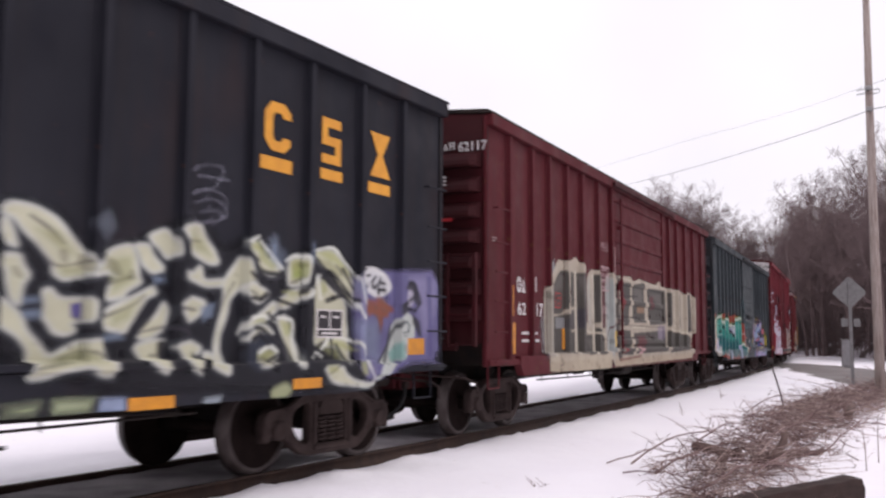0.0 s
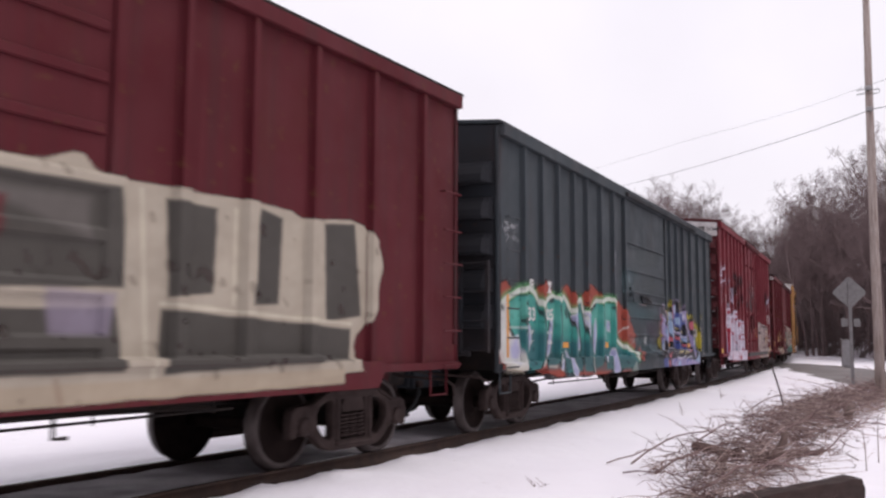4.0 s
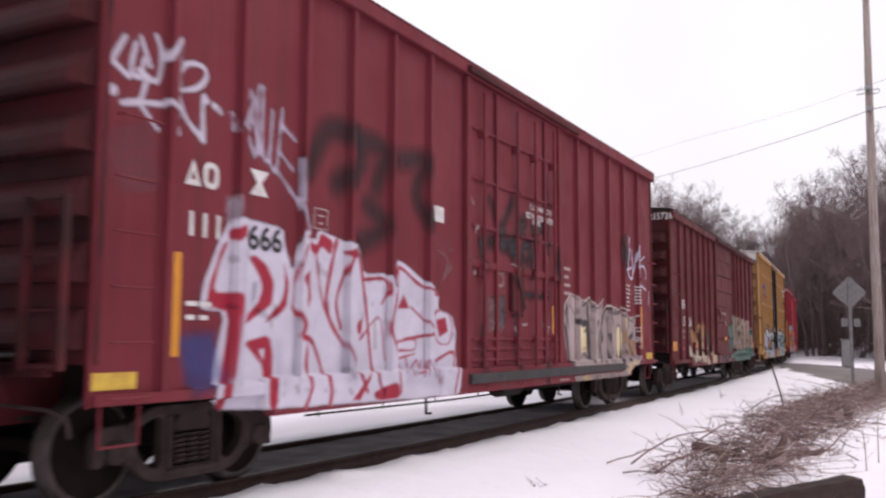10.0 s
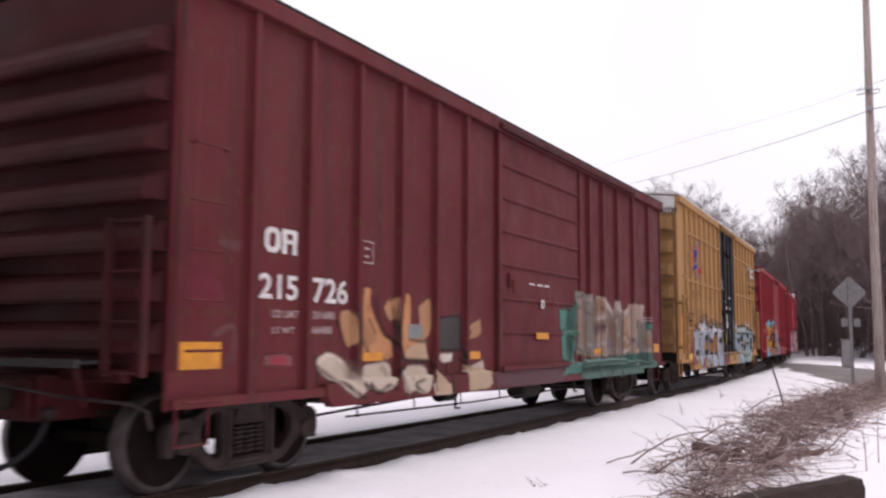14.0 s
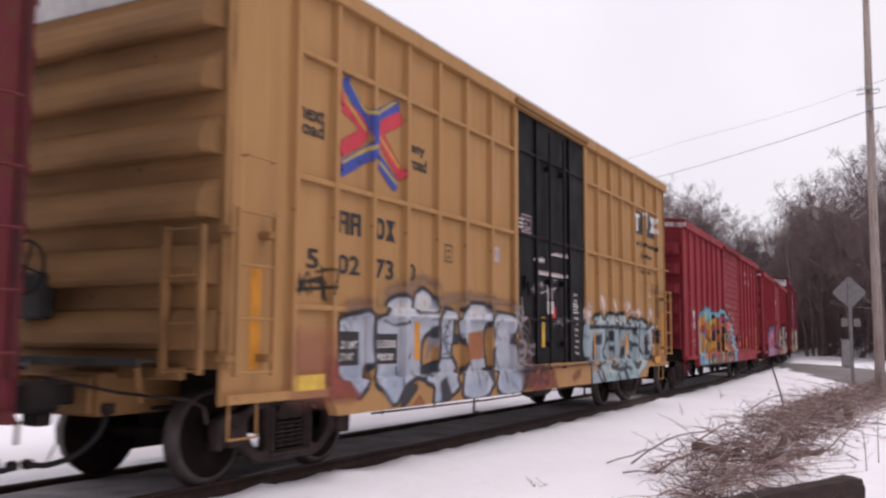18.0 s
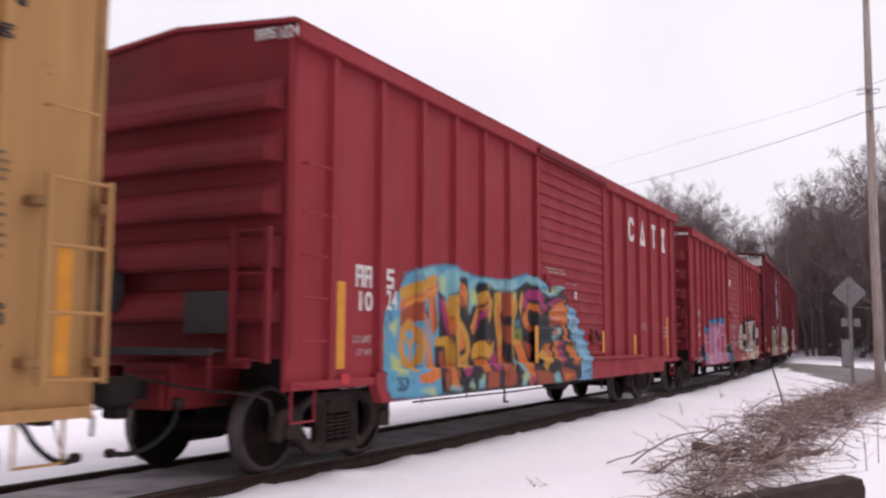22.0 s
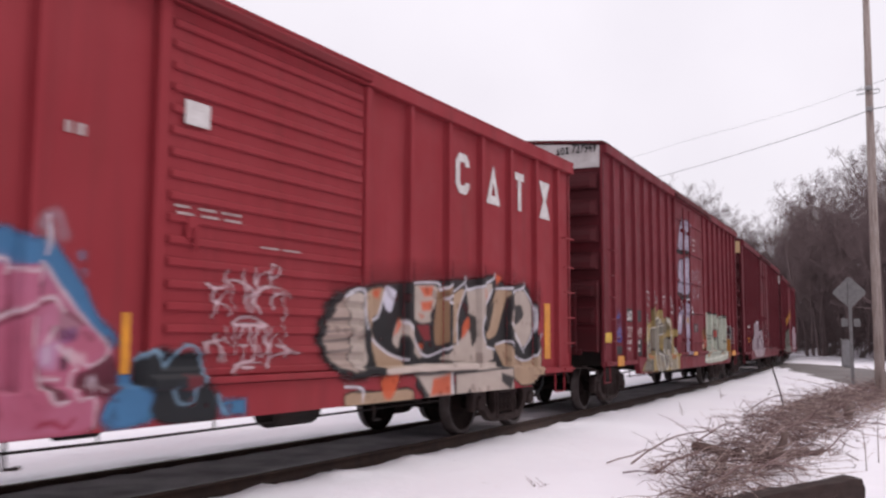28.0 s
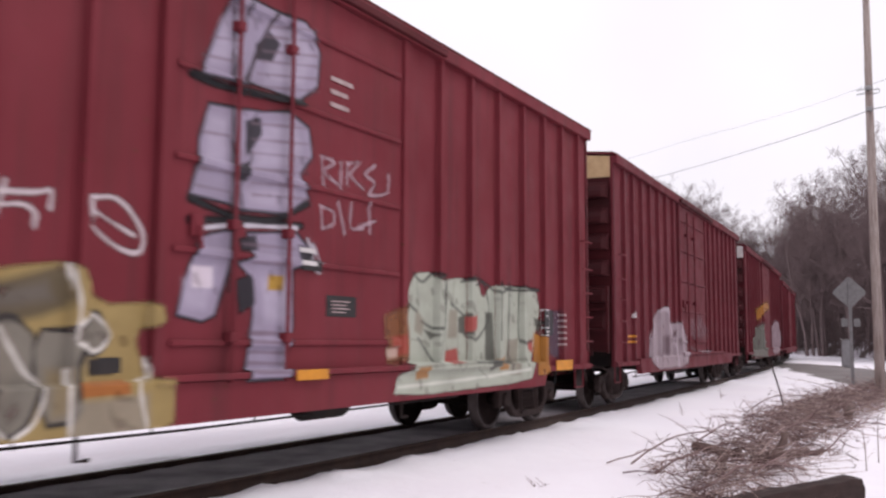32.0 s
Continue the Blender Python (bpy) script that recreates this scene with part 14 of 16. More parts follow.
def pale_tags(c):
    s = Spray(0.025)
    s.fill('b3a2a9', (-4.26, 0.74, -4.02, 1.76, -3.17, 2.12, -2.29, 2.19, -1.96, 1.8, -0.78, 1.86, -0.2, 1.4, -0.28, 0.71), soft=0.1, cover=0.75)
    s.fill('5f474f', (-2.96, 1.47, -1.99, 1.54, -2.03, 1.06, -2.93, 1.07), soft=0.08, cover=0.7)
    s.stroke('c9bcc4', 0.07, (-3.6, 1.77, -3.75, 0.84), soft=0.06, cover=0.85)
    s.stroke('c9bcc4', 0.07, (-2.48, 2.12, -1.8, 1.56, -1.42, 0.76), soft=0.06, cover=0.85)
    s.stroke('c9bcc4', 0.07, (-0.74, 1.82, -0.44, 0.79), soft=0.06, cover=0.85)
    s.stroke('c9bcc4', 0.07, (-3.25, 2.07, -2.47, 2.15), soft=0.06, cover=0.85)
    s.stroke('54383f', 0.07, (-3.03, 1.78, -3.22, 0.79), soft=0.06, cover=0.8)
    s.stroke('54383f', 0.07, (-1.55, 1.72, -1.82, 1.36), soft=0.06, cover=0.8)
    s.stroke('54383f', 0.07, (-1.03, 1.4, -0.9, 0.73), soft=0.06, cover=0.8)
    s.fill('8d7078', (-0.06, 1.92, 1.71, 2.09, 2.76, 1.59, 0.67, 1.35), soft=0.2, cover=0.35)
    s.stroke('b09aa2', 0.05, (0.03, 1.22, 1.58, 1.08, 3.02, 1.11), soft=0.08, cover=0.5)
    s.hang(c, "pale grey tags low on the side")


def mixed_tags(c):
    s = Spray(0.03)
    s.fill('a8702c', (-3.33, 2.6, 1.85, 3.21, 3.05, 2.95, -2.18, 2.2), soft=0.15, cover=0.8)
    s.fill('77776f', (-3.53, 1.91, 0.3, 2.16, 1.32, 0.65, -4.68, 0.75), soft=0.15, cover=0.75)
    s.fill('b09aa2', (3.8, 2.2, 7.18, 2.45, 9.22, 1.42, 6.91, 0.73, 3.3, 0.78), soft=0.15, cover=0.75)
    s.stroke('4a3238', 0.1, (-1.85, 1.96, -2.59, 0.81), soft=0.1, cover=0.7)
    s.hang(c, "small mixed tags")


for paint_on, key in ((pale_letters, "a"), (cream_letters, "b"), (turquoise_letters, "c"), (lilac_letters, "c"), (white_red_letters, "d"), (grey_letters, "d"), (orange_letters, "e"), (aqua_letters, "e"), (ice_letters, "f"), (orange_blue_letters, "g"), (pink_letters, "h"), (tan_letters, "h"), (khaki_letters, "i"), (silver_tower, "i"), (mint_letters, "i"), (pale_tags, "j"), (mixed_tags, "k")):
    paint_on(SPECS[key])


# ---- lettering, plates and reflectors on the sides and ends ----
def seat(c, u0, z0, u1, z1):
    """How far out a flat mark must lie to rest on what is beneath it."""
    u, z = np.meshgrid(np.linspace(u0, u1, 7), np.linspace(z0, z1, 5))
    return float(np.percentile(depth_at(c, u, z), 70))


def on_side(c, name, bm, u0, z0, u1, z1, material, proud=0.007):
    """Lays flat paint on the side; it follows the posts and rails that it crosses."""
    for v in bm.verts:
        v.co = (u0 + v.co.x * (u1 - u0), 0, z0 + v.co.z * (z1 - z0))
    lo = [min(v.co[k] for v in bm.verts) for k in range(3)]
    hi = [max(v.co[k] for v in bm.verts) for k in range(3)]
    cuts = set()
    for a0, a1, b0, b1, _ in relief(c):
        if a1 > lo[0] - 0.03 and a0 < hi[0] + 0.03 and b1 > lo[2] - 0.03 and b0 < hi[2] + 0.03:
            for k, e, s in ((0, a0, -1), (0, a1, 1), (2, b0, -1), (2, b1, 1)):
                for d in (0.005, 0.02):
                    if lo[k] < e + s * d < hi[k]:
                        cuts.add((k, round(e + s * d, 4)))
    for k, e in sorted(cuts):
        no = (1, 0, 0) if k == 0 else (0, 0, 1)
        bmesh.ops.bisect_plane(bm, geom=bm.verts[:] + bm.edges[:] + bm.faces[:], plane_co=(e if k == 0 else 0, 0, e if k else 0), plane_no=no)
    co = np.array([v.co[:] for v in bm.verts])
    deep = depth_at(c, co[:, 0], co[:, 2])
    if np.ptp(deep) < 0.05:
        deep = np.full_like(deep, deep.max())
    for v, d in zip(bm.verts, deep):
        v.co.y = -d - proud
    return part(name, bm, material, c["ob"])


def part_at(c, name, bm, material, place):
    for v in bm.verts:
        v.co = Vector(place(v.co.x, v.co.z))
    return part(name, bm, material, c["ob"])


TEXTS = {}


def text_shape(txt):
    """The outline of a text as flat faces inside the unit square."""
    if txt not in TEXTS:
        cu = bpy.data.curves.new("text", "FONT")
        cu.body, cu.offset, cu.resolution_u = txt, 0.022, 3
        ob = new("text", cu)
        bpy.context.view_layer.update()
        me = bpy.data.meshes.new_from_object(ob.evaluated_get(bpy.context.evaluated_depsgraph_get()))
        bpy.data.objects.remove(ob)
        bpy.data.curves.remove(cu)
        co = np.array([v.co[:2] for v in me.vertices])
        co = (co - co.min(0)) / (np.ptp(co, axis=0) + 1e-9)
        TEXTS[txt] = (co, [tuple(p.vertices) for p in me.polygons])
        bpy.data.meshes.remove(me)
    return TEXTS[txt]


def glyphs(txt):
    """The characters of a text, each as a flat mesh of its own."""
    co, faces = text_shape(txt)
    root = list(range(len(co)))

    def top(i):
        while root[i] != i:
            i = root[i]
        return i

    for f in faces:
        for i in f[1:]:
            root[top(i)] = top(f[0])
    groups = {}
    for f in faces:
        groups.setdefault(top(f[0]), []).append(f)
    spans = sorted((co[[i for f in fs for i in f], 0].min(), co[[i for f in fs for i in f], 0].max(), fs) for fs in groups.values())
    chars = []
    for a, b, fs in spans:
        if chars and a < chars[-1][1] - 0.3 * (b - a):
            chars[-1] = (chars[-1][0], max(b, chars[-1][1]), chars[-1][2] + fs)
        else:
            chars.append((a, b, fs))
    for _, _, fs in chars:
        bm = bmesh.new()
        vs = {i: bm.verts.new((co[i][0], 0, co[i][1])) for f in fs for i in f}
        for f in fs:
            try:
                bm.faces.new([vs[i] for i in f])
            except ValueError:
                pass
        yield bm


def letters(c, txt, u0, z0, u1, z1, material):
    for bm in glyphs(txt):
        on_side(c, "letter", bm, u0, z0, u1, z1, material, 0.009)


def quads(bm, *rects):
    for x0, x1, z0, z1 in rects:
        bm.faces.new([bm.verts.new((x, 0, z)) for x, z in ((x0, z0), (x1, z0), (x1, z1), (x0, z1))])
    return bm


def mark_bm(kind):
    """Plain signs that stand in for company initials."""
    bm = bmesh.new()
    if kind == "ring":
        o = [(0.25, 0), (0.75, 0), (1, 0.22), (1, 0.78), (0.75, 1), (0.25, 1), (0, 0.78), (0, 0.22)]
        i = [(0.5 + (x - 0.5) * 0.42, 0.5 + (z - 0.5) * 0.58) for x, z in o]
        a, b = [[bm.verts.new((x, 0, z)) for x, z in q] for q in (o, i)]
        for k in range(8):
            bm.faces.new((a[k], a[(k + 1) % 8], b[(k + 1) % 8], b[k]))
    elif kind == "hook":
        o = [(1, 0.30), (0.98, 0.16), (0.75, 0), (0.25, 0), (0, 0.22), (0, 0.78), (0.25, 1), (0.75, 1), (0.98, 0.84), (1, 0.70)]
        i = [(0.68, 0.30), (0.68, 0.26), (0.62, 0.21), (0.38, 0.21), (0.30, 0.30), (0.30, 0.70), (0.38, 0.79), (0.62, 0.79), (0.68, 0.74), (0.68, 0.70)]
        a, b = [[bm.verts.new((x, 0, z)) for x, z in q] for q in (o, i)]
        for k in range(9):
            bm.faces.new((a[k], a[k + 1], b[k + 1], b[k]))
    elif kind == "tri":
        o, i = [(0, 0), (1, 0), (0.5, 1)], [(0.34, 0.22), (0.66, 0.22), (0.5, 0.58)]
        a, b = [[bm.verts.new((x, 0, z)) for x, z in q] for q in (o, i)]
        for k in range(3):
            bm.faces.new((a[k], a[(k + 1) % 3], b[(k + 1) % 3], b[k]))
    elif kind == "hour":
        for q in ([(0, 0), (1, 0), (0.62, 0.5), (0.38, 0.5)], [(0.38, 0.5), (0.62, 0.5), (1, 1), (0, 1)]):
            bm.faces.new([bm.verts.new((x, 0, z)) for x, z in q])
    elif kind == "step":
        quads(bm, (0, 1, 0, 0.2), (0, 1, 0.4, 0.6), (0, 1, 0.8, 1), (0, 0.3, 0.6, 0.8), (0.7, 1, 0.2, 0.4))
    elif kind == "cap":
        quads(bm, (0, 1, 0.8, 1), (0.32, 0.68, 0, 0.8))
    else:
        quads(bm, (0, 0.3, 0, 1), (0.7, 1, 0, 1), (0.3, 0.7, 0.82, 1), (0.3, 0.7, 0.42, 0.58))
    return bm


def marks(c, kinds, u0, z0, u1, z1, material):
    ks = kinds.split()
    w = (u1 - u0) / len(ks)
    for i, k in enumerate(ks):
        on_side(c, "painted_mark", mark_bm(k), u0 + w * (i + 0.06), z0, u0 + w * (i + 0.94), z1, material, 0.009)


def plate(c, name, u0, z0, u1, z1, material):
    bm = bmesh.new()
    d = seat(c, u0, z0, u1, z1)
    box(bm, u0, u1, -d - 0.006, -d + 0.002, z0, z1)
    return part(name, bm, material, c["ob"])


def bars(c, u0, z0, u1, z1, rows, words, material):
    """Rows of small print too fine to read."""
    g = random.Random(int(abs(u0) * 100))
    for r in range(rows):
        x = 0.0
        for k in range(words):
            w = g.uniform(0.6, 0.95) / words
            on_side(c, "small_print", quads(bmesh.new(), (x, min(1, x + w), (r + 0.3) / rows, (r + 0.66) / rows)), u0, z0, u1, z1, material, 0.010)
            x += 1 / words


def outline(c, u0, z0, u1, z1, material, cells):
    bm = bmesh.new()
    a = 0.05 / max(0.2, (u1 - u0))
    b = 0.05 / max(0.2, (z1 - z0))
    a, b = min(a, 0.12) * 0.5, min(b, 0.12) * 0.5
    rects = [(0, 1, 0, b), (0, 1, 1 - b, 1), (0, a, b, 1 - b), (1 - a, 1, b, 1 - b)]
    if cells > 1:
        rects += [(0.5 - a / 2, 0.5 + a / 2, 0.3, 1 - b), (a, 1 - a, 0.3 - b / 2, 0.3 + b / 2), (0.15, 0.35, 0.7, 0.78), (0.62, 0.85, 0.7, 0.78), (0.2, 0.8, 0.12, 0.2)]
    elif cells == 1:
        rects += [(0.35, 0.65, 0.25, 0.35), (0.3, 0.7, 0.6, 0.7)]
    if cells > 1 and material == "white":
        plate(c, "stencil_panel", u0 + 0.01, z0 + 0.01, u1 - 0.01, z1 - 0.01, "stencil_dark")
    return on_side(c, "stencil_frame", quads(bm, *rects), u0, z0, u1, z1, material, 0.010)


def end_place(c, a, z0, b, z1):
    return lambda x, z: (c["front"] - (0.167 if z1 < c["eave"] - 0.42 else 0.036), -(a + x * (b - a)), z0 + z * (z1 - z0))


def end_letters(c, txt, a, z0, b, z1, material):
    for bm in glyphs(txt):
        part_at(c, "letter", bm, material, end_place(c, a, z0, b, z1))


def end_marks(c, kinds, a, z0, b, z1, material):
    ks = kinds.split()
    w = (b - a) / len(ks)
    for i, k in enumerate(ks):
        part_at(c, "painted_mark", mark_bm(k), material, end_place(c, a + w * (i + 0.06), z0, a + w * (i + 0.94), z1))


def end_plate(c, txt, a, z0, b, z1, material):
    bm = bmesh.new()
    u = c["front"] - 0.17
    box(bm, u - 0.02, u + 0.005, min(-a, -b), max(-a, -b), z0, z1, 0.006)
    part("end_plate", bm, material, c["ob"])


def end_bars(c, a, z0, b, z1, rows, words, material):
    for r in range(rows):
        for k in range(words):
            bm = quads(bmesh.new(), ((k + 0.08) / words, (k + 0.85) / words, (r + 0.2) / rows, (r + 0.75) / rows))
            part_at(c, "small_print", bm, material, end_place(c, a, z0, b, z1))


def lettering_a(c):
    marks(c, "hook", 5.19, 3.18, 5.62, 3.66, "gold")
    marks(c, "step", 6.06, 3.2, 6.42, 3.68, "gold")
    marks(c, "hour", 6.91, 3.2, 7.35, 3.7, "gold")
    plate(c, "painted_bar", 5.17, 2.99, 5.62, 3.12, "gold")
    plate(c, "painted_bar", 6.07, 3.03, 6.43, 3.14, "gold")
    plate(c, "painted_bar", 6.91, 3.01, 7.33, 3.13, "gold")
    plate(c, "reflector", 5.61, 0.91, 6.04, 1.01, "amber")
    plate(c, "reflector", 7.61, 1.21, 8.1, 1.4, "amber")
    plate(c, "reflector", 3.68, 0.83, 4.14, 0.93, "amber")
    outline(c, 6.04, 1.4, 6.48, 1.69, "white", 2)


def lettering_b(c):
    marks(c, "ring tri", -6.37, 2.1, -6.02, 2.33, "white")
    marks(c, "block", -5.73, 2.13, -5.57, 2.37, "white")
    letters(c, "62", -6.34, 1.76, -6.01, 1.95, "white")
    letters(c, "117", -5.72, 1.75, -5.3, 1.96, "white")
    plate(c, "reflector", -6.6, 1.74, -6.48, 2.19, "amber")
    plate(c, "reflector", -6.53, 1.18, -6.42, 1.64, "amber")
    bars(c, -6.18, 1.32, -5.44, 1.55, 2, 2, "white")
    bars(c, -7.26, 2.76, -7.05, 2.85, 2, 1, "faded")
    outline(c, -4.74, 1.92, -4.45, 2.17, "red", 1)
    plate(c, "reflector", -4.4, 1.23, -4.27, 1.58, "amber")
    outline(c, -2.3, 2.33, -1.69, 2.8, "pinkish", 0)
    letters(c, "SECURE", -2.16, 2.71, -1.86, 2.77, "pinkish")
    letters(c, "BOTH HASPS", -2.27, 2.59, -1.72, 2.67, "pinkish")
    letters(c, "BEFORE", -2.16, 2.49, -1.84, 2.56, "pinkish")
    letters(c, "MOVING", -2.29, 2.37, -1.93, 2.43, "pinkish")
    outline(c, -2.25, 3.11, -1.77, 3.26, "pinkish", 0)
    bars(c, -2.22, 3.15, -1.82, 3.24, 2, 1, "pinkish")
    outline(c, -2.23, 1.89, -1.9, 2.03, "pinkish", 0)
    bars(c, -2.17, 1.91, -1.91, 2.01, 2, 1, "pinkish")
    plate(c, "white_rod", -1.52, 2.69, -1.49, 3.22, "faded")
    end_marks(c, "ring tri block", 0.77, 4.08, 1.06, 4.19, "white")
    end_letters(c, "62117", 1.11, 4.04, 1.56, 4.18, "white")
    end_bars(c, 0.8, 3.53, 1.02, 3.69, 3, 1, "white")
    end_bars(c, 0.79, 3.02, 1.14, 3.18, 2, 1, "red")
    plate(c, "reflector", -1.56, 1.27, -1.48, 1.57, "lemon")
    plate(c, "steel_plate", -4.71, 1.58, -4.1, 1.76, "grey")


def lettering_c(c):
    marks(c, "block", -6.9, 2.17, -6.74, 2.32, "white")
    marks(c, "hour", -6.14, 2.14, -5.92, 2.33, "white")
    letters(c, "33", -6.98, 1.68, -6.67, 1.89, "white")
    letters(c, "05", -6.19, 1.7, -5.88, 1.89, "white")
    letters(c, "LD LMT", -6.96, 1.48, -6.74, 1.54, "white")
    letters(c, "LT WT", -6.96, 1.32, -6.77, 1.38, "white")
    letters(c, "157500", -6.15, 1.48, -5.92, 1.53, "white")
    letters(c, "62500", -6.15, 1.32, -5.93, 1.38, "white")
    plate(c, "reflector", -5.55, 1.26, -5.12, 1.35, "amber")
    plate(c, "reflector", -3.23, 1.24, -2.81, 1.35, "amber")
    plate(c, "reflector", -7.79, 1.13, -7.71, 2.04, "amber")
    plate(c, "reflector", 7.03, 1.11, 7.11, 2.01, "amber")
    marks(c, "ring", -0.37, 1.31, -0.24, 1.47, "white")
    bars(c, -0.6, 2.12, -0.04, 2.19, 1, 3, "faded")
    outline(c, 5.11, 1.49, 5.48, 1.7, "white", 2)
    bars(c, 5.9, 1.41, 6.27, 1.76, 4, 2, "faded")
    plate(c, "reflector", 2.04, 1.24, 2.48, 1.33, "amber")
    plate(c, "reflector", 4.33, 1.21, 4.78, 1.31, "amber")
    bars(c, 5.93, 1.01, 6.32, 1.05, 1, 2, "faded")
    end_plate(c, "", 0.31, 1.71, 0.93, 2.15, "rusty_plate")


def lettering_d(c):
    marks(c, "tri ring", -7.04, 2.68, -6.61, 2.91, "white")
    marks(c, "hour", -6.23, 2.71, -5.93, 2.95, "white")
    letters(c, "111", -6.96, 2.25, -6.59, 2.46, "white")
    letters(c, "666", -6.22, 2.2, -5.73, 2.44, "ink")
    bars(c, -6.97, 1.51, -6.65, 1.74, 2, 2, "white")
    plate(c, "reflector", -7.15, 1.24, -7.03, 2.1, "amber")
    plate(c, "warning_plate", -7.92, 1, -7.47, 1.13, "lemon")
    plate(c, "paper_placard", -2.74, 2.88, -2.45, 3.08, "white")
    outline(c, -5.23, 2.5, -4.99, 2.72, "faded", 1)
    letters(c, "CLOSE AND LOCK", 0.3, 3.42, 1.24, 3.51, "white")
    letters(c, "BOTH DOORS BEFORE", 0.18, 3.27, 1.34, 3.37, "white")
    letters(c, "MOVING", 0.43, 3.19, 0.74, 3.27, "white")
    end_bars(c, -0.27, 4.04, 0.37, 4.23, 3, 1, "faded")
    end_bars(c, -0.28, 3.48, 0.4, 3.69, 3, 1, "faded")
    end_bars(c, -0.45, 2.97, 0.55, 3.17, 3, 1, "faded")
    end_marks(c, "tri ring hour", 0.83, 4.9, 1.13, 5.02, "ink")
    end_letters(c, "111666", 1.21, 4.87, 1.57, 5, "ink")
    bars(c, 5.24, 1.96, 5.41, 2.55, 7, 1, "white")
    bars(c, 5.6, 1.97, 5.74, 2.56, 7, 1, "white")
    bars(c, 6.07, 2.14, 6.34, 2.55, 6, 1, "white")
    bars(c, 6.44, 2.17, 6.62, 2.57, 6, 1, "white")
    outline(c, 6.04, 1.35, 6.49, 1.66, "white", 2)
    plate(c, "reflector", 6.54, 1.2, 6.63, 2.12, "amber")
    plate(c, "warning_plate", 6.92, 0.98, 7.38, 1.12, "lemon")
    bars(c, 6.2, 0.97, 6.5, 1.08, 2, 2, "white")
    plate(c, "reflector", 1.24, 1.49, 1.34, 1.94, "amber")
    bars(c, 1.43, 0.7, 1.91, 0.77, 1, 3, "faded")
    bars(c, 0.89, 1.47, 1.15, 1.62, 3, 1, "faded")
    bars(c, -0.03, 1.6, 0.2, 1.63, 1, 1, "faded")
    plate(c, "steel_plate", 6.12, 1.23, 6.31, 1.28, "grey")
    bars(c, 1.88, 2.12, 2.21, 2.68, 4, 1, "faded")


def lettering_e(c):
    marks(c, "ring block", -6.75, 2.2, -6.23, 2.44, "white")
    letters(c, "215", -6.8, 1.76, -6.22, 2, "white")
    letters(c, "726", -5.97, 1.75, -5.36, 2.01, "white")
    letters(c, "LD LMT", -6.6, 1.59, -6.2, 1.66, "faded")
    letters(c, "LT WT", -6.6, 1.44, -6.26, 1.5, "faded")
    letters(c, "201600", -5.97, 1.59, -5.59, 1.67, "faded")
    letters(c, "66400", -5.98, 1.44, -5.64, 1.52, "faded")
    outline(c, -5.13, 2.22, -4.86, 2.47, "faded", 1)
    plate(c, "reflector", -5.08, 1.15, -4.65, 1.24, "amber")
    plate(c, "reflector", -2.57, 1.13, -2.12, 1.23, "amber")
    plate(c, "reflector", -0.24, 1.4, 0.25, 1.5, "amber")
    plate(c, "reflector", -7.77, 1.13, -7.28, 1.36, "amber")
    plate(c, "reflector", 2.7, 1.13, 3.15, 1.23, "amber")
    plate(c, "reflector", 5.15, 1.12, 5.59, 1.23, "amber")
    plate(c, "reflector", 6.85, 1.12, 7.29, 1.31, "amber")
    bars(c, -0.45, 2.21, 0.48, 2.29, 1, 3, "white")
    marks(c, "ring", -0.07, 1.88, 0.09, 2.02, "white")
    plate(c, "steel_plate", -4.08, 1.4, -3.73, 1.57, "grey")
    bars(c, 5.95, 1.78, 6.58, 1.91, 2, 2, "faded")
    end_marks(c, "ring block", 0.79, 4.37, 1.01, 4.52, "white")
    end_letters(c, "215726", 1.03, 4.37, 1.61, 4.54, "white")


